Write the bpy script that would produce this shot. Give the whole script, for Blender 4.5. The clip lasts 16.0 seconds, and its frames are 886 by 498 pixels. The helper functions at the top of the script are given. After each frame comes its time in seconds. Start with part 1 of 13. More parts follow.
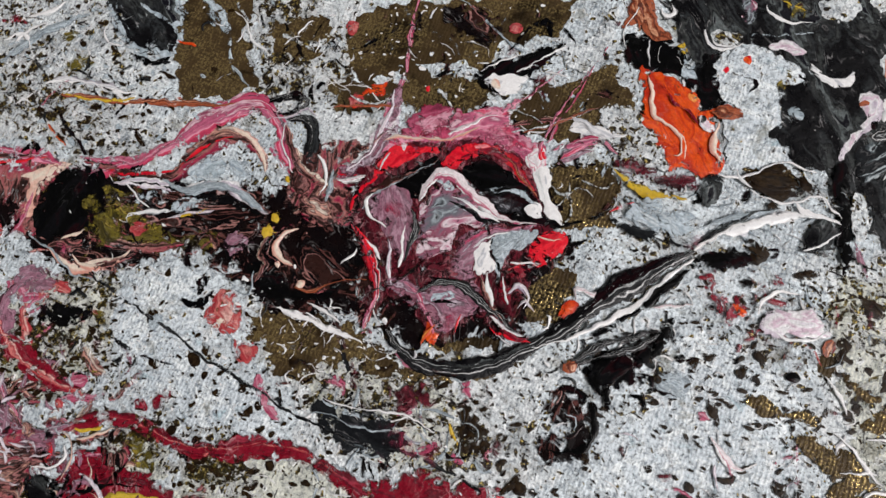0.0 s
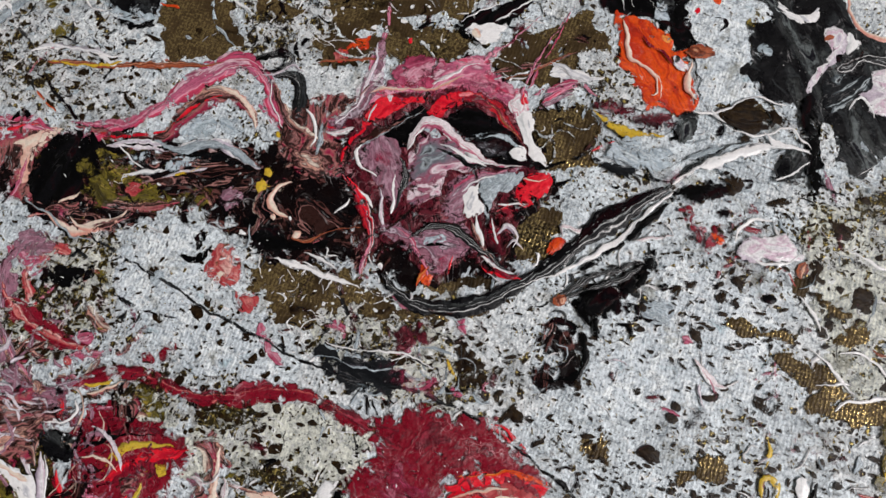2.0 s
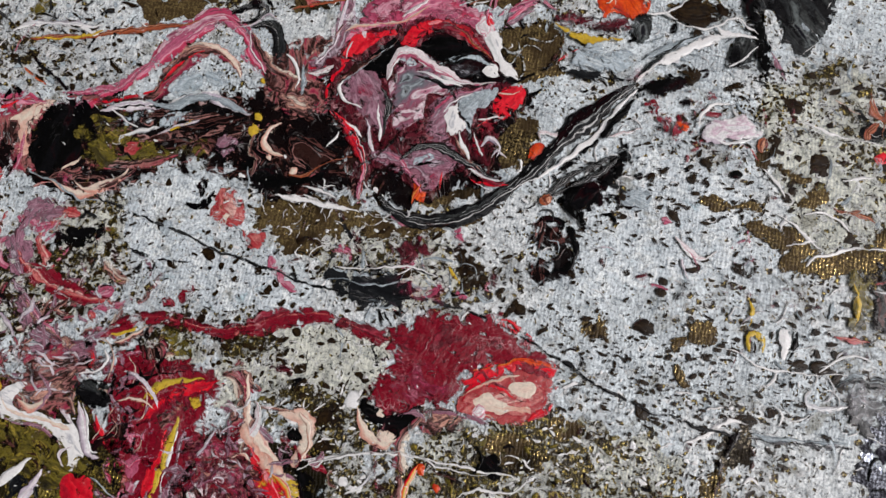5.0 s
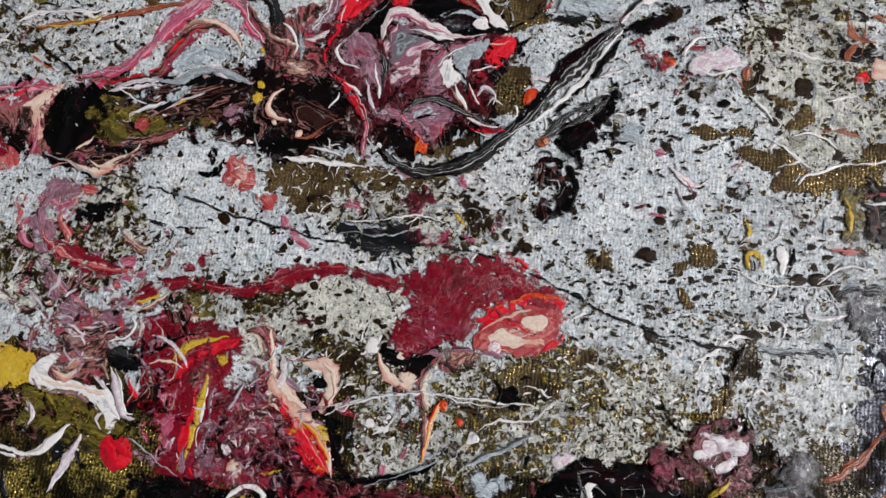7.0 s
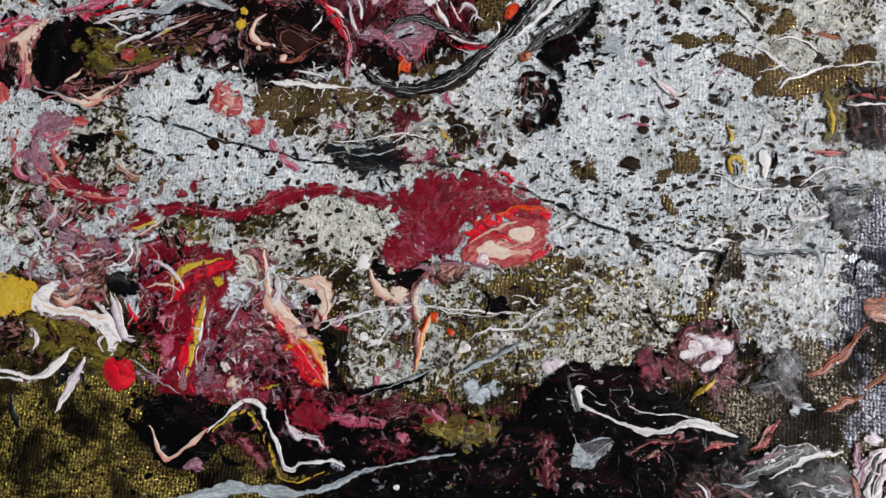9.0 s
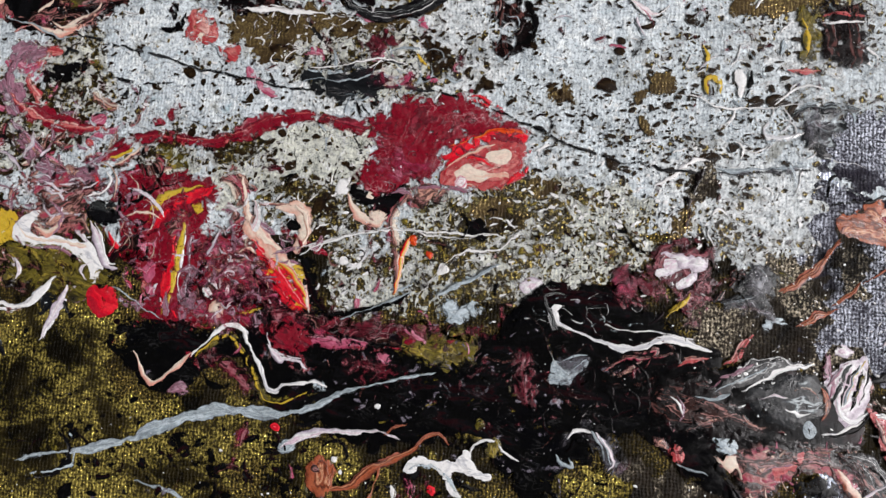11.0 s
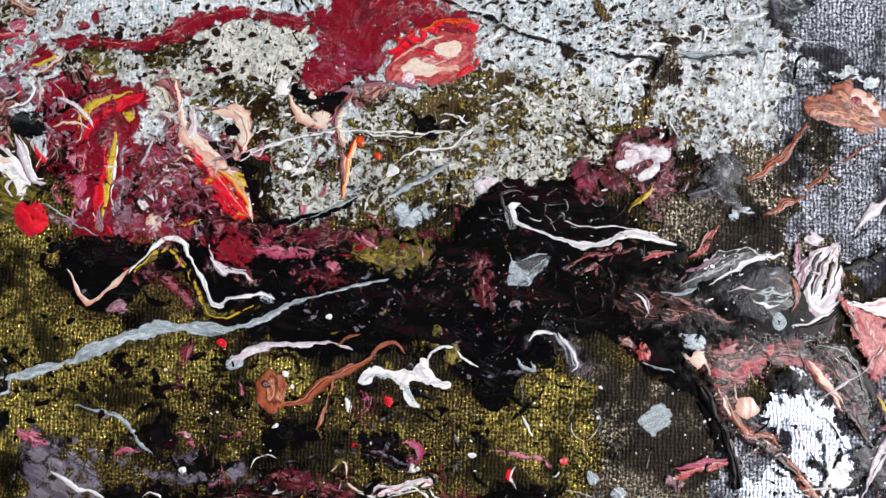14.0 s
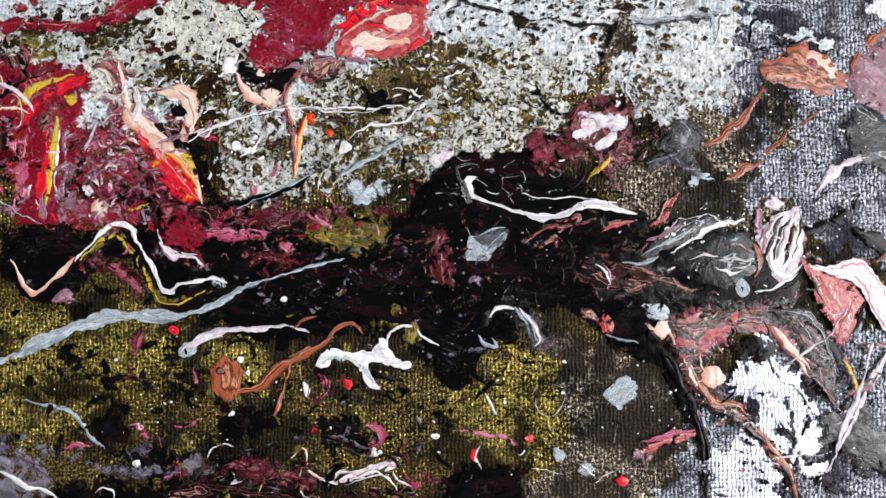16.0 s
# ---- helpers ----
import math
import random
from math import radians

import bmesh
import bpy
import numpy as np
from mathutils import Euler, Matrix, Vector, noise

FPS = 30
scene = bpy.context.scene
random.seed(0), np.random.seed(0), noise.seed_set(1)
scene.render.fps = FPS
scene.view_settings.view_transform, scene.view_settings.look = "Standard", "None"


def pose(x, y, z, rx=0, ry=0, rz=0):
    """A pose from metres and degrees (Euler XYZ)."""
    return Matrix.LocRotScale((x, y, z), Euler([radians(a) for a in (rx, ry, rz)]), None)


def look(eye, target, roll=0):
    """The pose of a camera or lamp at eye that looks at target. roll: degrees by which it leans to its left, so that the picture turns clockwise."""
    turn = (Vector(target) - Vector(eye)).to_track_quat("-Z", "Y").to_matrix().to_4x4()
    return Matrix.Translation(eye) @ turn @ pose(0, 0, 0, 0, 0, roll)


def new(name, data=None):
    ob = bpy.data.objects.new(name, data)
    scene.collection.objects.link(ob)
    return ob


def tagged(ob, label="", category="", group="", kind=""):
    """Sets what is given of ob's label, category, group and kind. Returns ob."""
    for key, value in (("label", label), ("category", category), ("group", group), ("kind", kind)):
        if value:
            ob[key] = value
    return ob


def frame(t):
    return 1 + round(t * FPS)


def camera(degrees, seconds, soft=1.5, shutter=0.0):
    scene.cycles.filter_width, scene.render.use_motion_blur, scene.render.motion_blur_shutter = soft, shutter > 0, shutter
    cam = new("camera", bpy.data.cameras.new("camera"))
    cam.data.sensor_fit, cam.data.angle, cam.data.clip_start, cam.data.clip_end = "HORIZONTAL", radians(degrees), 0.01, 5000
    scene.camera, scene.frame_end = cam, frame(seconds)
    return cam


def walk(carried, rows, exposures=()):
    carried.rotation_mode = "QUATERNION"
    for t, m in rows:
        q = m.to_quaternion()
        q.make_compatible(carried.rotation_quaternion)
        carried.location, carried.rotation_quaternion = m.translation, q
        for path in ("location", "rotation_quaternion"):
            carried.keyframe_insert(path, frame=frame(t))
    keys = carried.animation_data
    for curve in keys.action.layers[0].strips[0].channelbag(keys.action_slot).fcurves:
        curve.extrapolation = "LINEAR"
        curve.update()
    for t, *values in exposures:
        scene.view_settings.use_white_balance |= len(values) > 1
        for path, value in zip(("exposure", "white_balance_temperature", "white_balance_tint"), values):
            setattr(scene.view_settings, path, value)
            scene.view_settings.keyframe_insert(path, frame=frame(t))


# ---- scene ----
from mathutils import geometry

cam = camera(65.11, 16.0, soft=1.5)
# seconds, place in metres, turn in degrees
PATH = [
    (0.0, 0.02624, -0.11695, 1.52817, 101.955, -21.297, 3.480),
    (0.5, 0.02660, -0.11817, 1.52656, 101.535, -20.936, 3.093),
    (1.0, 0.02705, -0.11867, 1.52475, 101.151, -20.293, 2.840),
    (1.5, 0.02690, -0.11933, 1.52314, 100.808, -19.348, 2.568),
    (2.0, 0.02699, -0.12017, 1.52131, 100.505, -18.390, 2.388),
    (2.5, 0.02683, -0.12120, 1.51879, 100.220, -17.311, 2.134),
    (3.0, 0.02727, -0.12185, 1.51567, 99.998, -16.260, 2.040),
    (3.5, 0.02756, -0.12259, 1.51356, 99.540, -15.004, 1.927),
    (4.0, 0.02771, -0.12364, 1.51083, 99.586, -13.642, 1.844),
    (6.5, 0.02769, -0.12917, 1.49888, 99.705, -7.639, 2.010),
    (7.0, 0.02832, -0.12952, 1.49563, 99.516, -6.734, 2.487),
    (7.5, 0.02926, -0.12953, 1.49304, 99.035, -6.086, 2.781),
    (8.0, 0.03071, -0.12968, 1.49056, 98.361, -5.492, 3.007),
    (8.5, 0.03213, -0.12981, 1.48792, 97.660, -5.061, 3.241),
    (9.0, 0.03270, -0.13007, 1.48552, 96.957, -4.819, 3.213),
    (11.5, 0.03762, -0.12981, 1.47456, 94.265, -3.856, 2.793),
    (12.0, 0.03837, -0.12803, 1.47242, 93.953, -3.650, 2.568),
    (12.5, 0.03961, -0.12621, 1.47027, 93.429, -3.345, 2.515),
    (13.0, 0.04081, -0.12458, 1.46743, 93.071, -2.888, 2.358),
    (13.5, 0.04230, -0.12297, 1.46529, 92.814, -2.421, 2.240),
    (14.0, 0.04327, -0.12192, 1.46469, 92.403, -1.908, 1.979),
    (14.5, 0.04403, -0.12106, 1.46387, 92.284, -1.243, 1.612),
    (15.0, 0.04529, -0.12005, 1.46243, 92.492, -0.688, 1.353),
    (15.5, 0.04651, -0.11900, 1.46060, 92.881, -0.348, 1.024),
    (16.0, 0.04817, -0.11865, 1.45993, 92.857, -0.000, 0.857),
]
walk(cam, [(t, pose(*row)) for t, *row in PATH], [(0.0, 0.56, 6500, 14), (3.5, 0.45, 6500, 15), (6.5, 0.46, 6450, 15), (9.0, 0.52, 6450, 15), (11.5, 0.7, 6400, 14), (16.0, 1.02, 6300, 14)])

# World: daylight comes through the window of the room.
world = bpy.data.worlds.new("sky")
scene.world = world
world.use_nodes = True
sky = world.node_tree.nodes.new("ShaderNodeTexSky")
sky.sky_type, sky.sun_disc = "NISHITA", False
sky.sun_elevation, sky.sun_rotation = radians(40), radians(20)
world.node_tree.links.new(sky.outputs[0], world.node_tree.nodes["Background"].inputs[0])
world.node_tree.nodes["Background"].inputs[1].default_value = 0.12

WINDOW = (3.0, -3.98, 1.3)  # middle of the window's opening
WINDOW_W, WINDOW_H = 1.9, 2.2
lamp = new("window_light", bpy.data.lights.new("window_light", "AREA"))
lamp.data.shape, lamp.data.size, lamp.data.size_y = "RECTANGLE", WINDOW_W, WINDOW_H
lamp.data.energy, lamp.data.color = 210.0, (1.0, 0.985, 0.965)
lamp.matrix_world = look(WINDOW, (WINDOW[0], 0, WINDOW[2]))

MM = 0.001


# ---- materials ----
class Net:
    """A small builder of node materials."""

    def __init__(self, name):
        self.mat = bpy.data.materials.new(name)
        self.mat.use_nodes = True
        self.tree = self.mat.node_tree
        self.out = self.tree.nodes["Principled BSDF"]
        self.place = self.add("ShaderNodeTexCoord").outputs["Object"]
        self.uv = self.tree.nodes["Texture Coordinate"].outputs["UV"]
        self.chance = self.add("ShaderNodeObjectInfo").outputs["Random"]

    def add(self, kind):
        return self.tree.nodes.new(kind)

    def plug(self, socket, value):
        if isinstance(value, bpy.types.NodeSocket):
            self.tree.links.new(value, socket)
        elif value is not None:
            socket.default_value = value

    def noise(self, scale, detail=3.0, rough=0.55, warp=0.0, place=None, vary=False):
        n = self.add("ShaderNodeTexNoise")
        if vary:
            n.noise_dimensions = "4D"
            self.plug(n.inputs["W"], self.math("MULTIPLY", self.chance, 40.0))
        self.plug(n.inputs["Vector"], place or self.place)
        for key, value in (("Scale", scale), ("Detail", detail), ("Roughness", rough), ("Distortion", warp)):
            self.plug(n.inputs[key], value)
        return n.outputs["Fac"]

    def cells(self, scale, place=None, feature="F1"):
        n = self.add("ShaderNodeTexVoronoi")
        n.feature = feature
        self.plug(n.inputs["Vector"], place or self.place)
        self.plug(n.inputs["Scale"], scale)
        return n.outputs["Distance"]

    def math(self, kind, a, b=None, c=None):
        n = self.add("ShaderNodeMath")
        n.operation = kind
        for socket, value in zip(n.inputs, (a, b, c)):
            self.plug(socket, value)
        return n.outputs[0]

    def fit(self, value, low, high, start=0.0, end=1.0):
        n = self.add("ShaderNodeMapRange")
        n.interpolation_type = "SMOOTHSTEP"
        for key, v in zip(("Value", "From Min", "From Max", "To Min", "To Max"), (value, low, high, start, end)):
            self.plug(n.inputs[key], v)
        return n.outputs[0]

    def ramp(self, value, stops):
        n = self.add("ShaderNodeValToRGB")
        self.plug(n.inputs[0], value)
        for k, (at, colour) in enumerate(stops):
            e = n.color_ramp.elements[k] if k < 2 else n.color_ramp.elements.new(at)
            e.position, e.color = at, (*colour, 1)
        return n.outputs[0]

    def mix(self, fac, a, b, kind="MIX"):
        n = self.add("ShaderNodeMix")
        n.data_type, n.blend_type = "RGBA", kind
        self.plug(n.inputs[0], fac)
        for socket, v in ((n.inputs[6], a), (n.inputs[7], b)):
            self.plug(socket, (*v, 1) if isinstance(v, tuple) else v)
        return n.outputs[2]

    def drawn(self):
        """The place, drawn out along the run of a streak."""
        n = self.add("ShaderNodeAttribute")
        n.attribute_name = "drawn"
        return n.outputs["Vector"]

    def moved(self, amount, scale, place=None):
        """The place, pushed about by a noise: for swirls."""
        n = self.add("ShaderNodeTexNoise")
        self.plug(n.inputs["Vector"], place or self.place)
        n.inputs["Scale"].default_value, n.inputs["Detail"].default_value = scale, 2.0
        v = self.add("ShaderNodeVectorMath")
        v.operation = "MULTIPLY_ADD"
        self.plug(v.inputs[0], n.outputs["Color"])
        v.inputs[1].default_value = (amount,) * 3
        self.plug(v.inputs[2], place or self.place)
        return v.outputs[0]

    def weave(self):
        """Height of the canvas's threads, 0.68 mm apart; the upright ones stand out."""
        heights = []
        for axis in "XY":
            n = self.add("ShaderNodeTexWave")
            n.bands_direction = axis
            self.plug(n.inputs["Vector"], self.place)
            for key, value in (("Scale", 462.0), ("Distortion", 5.0), ("Detail", 4.0), ("Detail Scale", 1.2)):
                n.inputs[key].default_value = value
            heights.append(n.outputs["Fac"])
        threads = self.math("ADD", self.math("MULTIPLY", heights[0], 0.65), self.math("MULTIPLY", heights[1], 0.35))
        return self.math("ADD", self.math("MULTIPLY", threads, 0.62), self.math("MULTIPLY", self.noise(900, 4.0, 0.7), 0.38))

    def finish(self, colour, rough, height, relief, metal=0.0, coat=0.0, spec=0.3):
        self.plug(self.out.inputs["Base Color"], colour)
        self.plug(self.out.inputs["Roughness"], rough)
        self.plug(self.out.inputs["Metallic"], metal)
        self.plug(self.out.inputs["Specular IOR Level"], spec)
        self.plug(self.out.inputs["Coat Weight"], coat)
        self.out.inputs["Coat Roughness"].default_value = 0.15
        b = self.add("ShaderNodeBump")
        b.inputs["Strength"].default_value, b.inputs["Distance"].default_value = 1.0, relief * MM
        self.plug(b.inputs["Height"], height)
        self.plug(self.out.inputs["Normal"], b.outputs[0])
        return self.mat


def torn_edge(n, tear, bites=0.0, soft=0.07):
    """How far the paint covers: its edge frays by about tear millimetres, and it may have gaps."""
    sep = n.add("ShaderNodeSeparateXYZ")
    n.plug(sep.inputs[0], n.uv)
    fray = n.math("MULTIPLY", n.math("SUBTRACT", n.noise(650, 5.0, 0.68, 0.5), 0.42), tear * 3.2)
    cover = n.fit(n.math("SUBTRACT", sep.outputs[1], fray), 0.0, soft)
    if bites:
        gap = n.math("SUBTRACT", n.noise(420, 5.0, 0.7, 0.8), n.fit(sep.outputs[1], 0.0, 3.0, 0.12, 0.0))
        cover = n.math("MULTIPLY", cover, n.fit(gap, 0.30 + bites * 0.25, 0.32 + bites * 0.25 + soft * 0.3))
    return cover, sep.outputs[0]


def paint(name, stops, scale=160, warp=1.6, across=0.5, spread=1.6, rough=0.26, relief=0.22, grain=0.3, tear=0.38, bites=0.05, lines=0.5, web=None, spec=0.3, fuzz=0.12, flecks=0.7, soft=0.07, streak=0.0):
    """Poured acrylic: bands of colour that follow the edges (across), folded and drawn out as wet paint is, with fine lines."""
    n = Net(name)
    cover, side = torn_edge(n, tear, bites, soft)
    folded = n.moved(0.0045, 260, n.moved(0.011, 75, n.drawn()))
    swirl = n.noise(scale * 1.7, 2.5, 0.5, warp * 0.5, folded, vary=True)
    fine = n.noise(scale * 5, 4.0, 0.62, 1.2)
    s = n.math("MULTIPLY_ADD", n.math("SUBTRACT", swirl, 0.5), spread, 0.5 - 0.5 * across)
    s = n.math("MULTIPLY_ADD", side, across, s)
    s = n.math("MULTIPLY_ADD", n.math("SUBTRACT", fine, 0.5), fuzz, s)
    s = n.math("MULTIPLY_ADD", n.math("SUBTRACT", n.noise(scale * 5.0, 3.0, 0.6, 0.8, folded), 0.5), 0.4, s)
    colour = n.ramp(s, stops)
    apart = n.math("MULTIPLY_ADD", n.noise(scale * 1.3, 3.0, 0.5, 1.0, folded), 0.9, s)
    mask = n.fit(n.noise(200, 3.0), 0.5, 0.66)
    for k, shade, amount in ((5.0, (0.8, 0.78, 0.78), 0.5), (6.3, (0.008, 0.006, 0.006), 0.9)):
        far = n.math("ABSOLUTE", n.math("SUBTRACT", n.math("FRACT", n.math("MULTIPLY", apart, k)), 0.5))
        line = n.math("MULTIPLY", n.fit(far, 0.38, 0.49), n.math("MULTIPLY", mask, amount * lines))
        colour = n.mix(line, colour, shade)
        mask = n.fit(n.noise(230, 3.0), 0.44, 0.62)
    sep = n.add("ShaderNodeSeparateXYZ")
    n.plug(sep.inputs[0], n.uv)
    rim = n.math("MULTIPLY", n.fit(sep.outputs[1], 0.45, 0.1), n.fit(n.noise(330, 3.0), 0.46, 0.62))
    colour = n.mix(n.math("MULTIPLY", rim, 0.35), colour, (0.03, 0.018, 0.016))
    if web:
        vein = n.fit(n.cells(520, n.moved(0.003, 500), "DISTANCE_TO_EDGE"), 0.05, 0.005)
        colour = n.mix(n.math("MULTIPLY", vein, n.fit(n.noise(190, 4.0), 0.5, 0.68)), colour, web)
    dust = n.noise(1700, 4.0, 0.72)
    colour = n.mix(grain, colour, n.mix(n.fit(dust, 0.34, 0.62), (0.12, 0.1, 0.1), (1.15, 1.15, 1.15)), "MULTIPLY")
    specks = n.fit(n.cells(800), 0.13, 0.07)
    colour = n.mix(n.math("MULTIPLY", specks, n.fit(n.noise(240), 0.52, 0.7, 0.0, flecks)), colour, (0.7, 0.68, 0.68))
    height = n.math("ADD", n.math("MULTIPLY", s, 0.8), n.math("MULTIPLY", n.noise(1300, 4.0, 0.62), 0.55))
    gloss = n.fit(n.noise(500), 0.3, 0.7, max(0.08, rough - 0.1), rough + 0.15)
    mat = n.finish(colour, gloss, height, relief, spec=spec)
    if streak:
        thin = n.math("ADD", n.noise(1000, 4.0, 0.6, 0.4, n.drawn()), n.fit(sep.outputs[1], 0.05, 0.9, 0.0, 0.16))
        cover = n.math("MULTIPLY", cover, n.fit(thin, 0.34 + streak * 0.2, 0.42 + streak * 0.2))
    n.plug(n.out.inputs["Alpha"], cover)
    return mat


def film(name, pale, deep, holes, speck, tint=(0.02, 0.012, 0.006), gold=0.25):
    """Thin pale paint that has opened into ragged cells and pinholes over the bronze canvas."""
    n = Net(name)
    reach, _ = torn_edge(n, 1.2)
    where = n.moved(0.0012, 1300, n.moved(0.0026, 380))
    patch = n.math("MULTIPLY", n.noise(85, 5.0, 0.65), n.fit(n.noise(34, 4.0, 0.6), 0.4, 0.6, 0.6, 1.25))
    big = n.math("SUBTRACT", n.cells(430, where), n.math("MULTIPLY", patch, holes * 0.86))
    small = n.math("SUBTRACT", n.cells(1150, where), n.math("MULTIPLY", n.noise(160, 4.0), n.fit(n.noise(48, 4.0, 0.6), 0.42, 0.6, speck * 0.4, speck * 1.15)))
    torn = n.math("SUBTRACT", n.noise(620, 8.0, 0.74, 0.6), n.math("MULTIPLY_ADD", patch, speck * 0.72, 0.17))
    cover = n.math("MULTIPLY", n.fit(big, -0.03, 0.05), n.fit(small, -0.05, 0.07))
    cover = n.math("MULTIPLY", cover, n.fit(torn, -0.03, 0.04))
    weave = n.weave()
    cloud = n.noise(260, 6.0, 0.7, 1.0)
    bright = tuple(min(0.9, c * 1.38) for c in pale)
    colour = n.ramp(cloud, [(0.3, deep), (0.42, pale), (0.5, pale), (0.57, bright), (0.66, pale), (0.76, deep)])
    colour = n.mix(0.8, colour, n.mix(n.fit(n.noise(1250, 7.0, 0.78), 0.37, 0.55), (0.16, 0.19, 0.22), (1.15, 1.15, 1.15)), "MULTIPLY")
    colour = n.mix(n.math("MULTIPLY", n.fit(weave, 0.34, 0.6, 0.36, 0.0), n.fit(n.noise(55, 3.0), 0.38, 0.58)), colour, (0.12, 0.16, 0.2))
    lace = n.math("MAXIMUM", n.fit(big, 0.16, 0.04), n.fit(torn, 0.11, 0.03))
    lace = n.math("MAXIMUM", lace, n.math("MULTIPLY", n.fit(n.noise(1000, 5.0, 0.7, 1.0), 0.58, 0.66), 0.8))
    colour = n.mix(n.math("MULTIPLY", lace, n.fit(n.noise(260, 4.0, 0.6), 0.36, 0.6, 0.1, 0.95)), colour, (0.86, 0.88, 0.88))
    stain = n.fit(n.noise(140, 6.0, 0.74, 0.6), 0.55, 0.68, 0.0, 0.6)
    colour = n.mix(stain, colour, (0.15, 0.14, 0.09))
    under = n.mix(n.fit(n.noise(700, 3.0), 0.42, 0.62), tint, (0.01, 0.007, 0.006))
    under = n.mix(n.math("MULTIPLY", n.fit(n.noise(1500, 4.0, 0.75), 0.52, 0.61), n.fit(weave, 0.3, 0.7, 0.25, 1.0)), under, (0.5, 0.39, 0.11))
    colour = n.mix(cover, under, colour)
    height = n.math("ADD", n.math("MULTIPLY", n.math("ADD", cover, n.math("MULTIPLY", lace, 0.5)), 0.8), n.math("MULTIPLY", weave, 0.34))
    height = n.math("ADD", height, n.math("MULTIPLY", n.noise(1200, 5.0, 0.7), 0.9))
    mat = n.finish(colour, n.fit(cover, 0, 1, 0.28, 0.36), height, 0.2, metal=n.fit(cover, 0, 1, gold, 0.0))
    n.plug(n.out.inputs["Alpha"], reach)
    return mat


def bronze(name, dark, gold, amount, relief=0.14, metal=0.85, fray=True, gleam=0.06):
    """Canvas under dark and metallic paint, its threads showing; pale tints also paint in glare."""
    n = Net(name)
    weave = n.weave()
    patch = n.noise(95, 5.0, 0.66, 0.5)
    flake = n.noise(2100, 4.0, 0.8)
    # Bright flecks on the threads: metal flakes, and for pale tints glare as colour.
    flake_glare = n.math("MULTIPLY", n.fit(flake, 0.60 - amount * 0.2, 0.70 - amount * 0.14), n.fit(patch, 0.60 - amount * 0.26, 0.74 - amount * 0.2))
    flake_glare = n.math("MULTIPLY", flake_glare, n.fit(weave, 0.2, 0.65, 0.15, 1.0))
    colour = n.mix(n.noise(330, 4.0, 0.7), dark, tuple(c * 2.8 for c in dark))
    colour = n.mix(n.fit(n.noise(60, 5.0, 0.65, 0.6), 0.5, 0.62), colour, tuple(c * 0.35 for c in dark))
    colour = n.mix(flake_glare, colour, gold)
    height = n.math("ADD", weave, n.math("MULTIPLY", n.noise(1500, 4.0, 0.7), 1.0))
    mat = n.finish(colour, n.fit(flake, 0.35, 0.65, 0.4, 0.16), height, relief, metal=n.fit(flake_glare, 0, 1, 0.05, metal), spec=gleam)
    if fray:
        n.plug(n.out.inputs["Alpha"], torn_edge(n, 1.6)[0])
    return mat


BLACK, WHITE, CREAM = (0.003, 0.003, 0.004), (0.8, 0.8, 0.8), (0.75, 0.66, 0.55)
PINK, ROSE, CRIMSON, RED = (0.56, 0.085, 0.17), (0.34, 0.03, 0.07), (0.19, 0.004, 0.014), (0.68, 0.007, 0.022)
MAUVE, PLUM, BROWN, PEACH = (0.24, 0.12, 0.17), (0.05, 0.012, 0.022), (0.04, 0.016, 0.011), (0.68, 0.36, 0.28)
SLATE, ICE, CHAR = (0.2, 0.25, 0.29), (0.55, 0.63, 0.68), (0.014, 0.015, 0.017)
ORANGE, RUST, YELLOW, OLIVE = (0.75, 0.085, 0.01), (0.36, 0.09, 0.04), (0.58, 0.38, 0.03), (0.16, 0.13, 0.02)

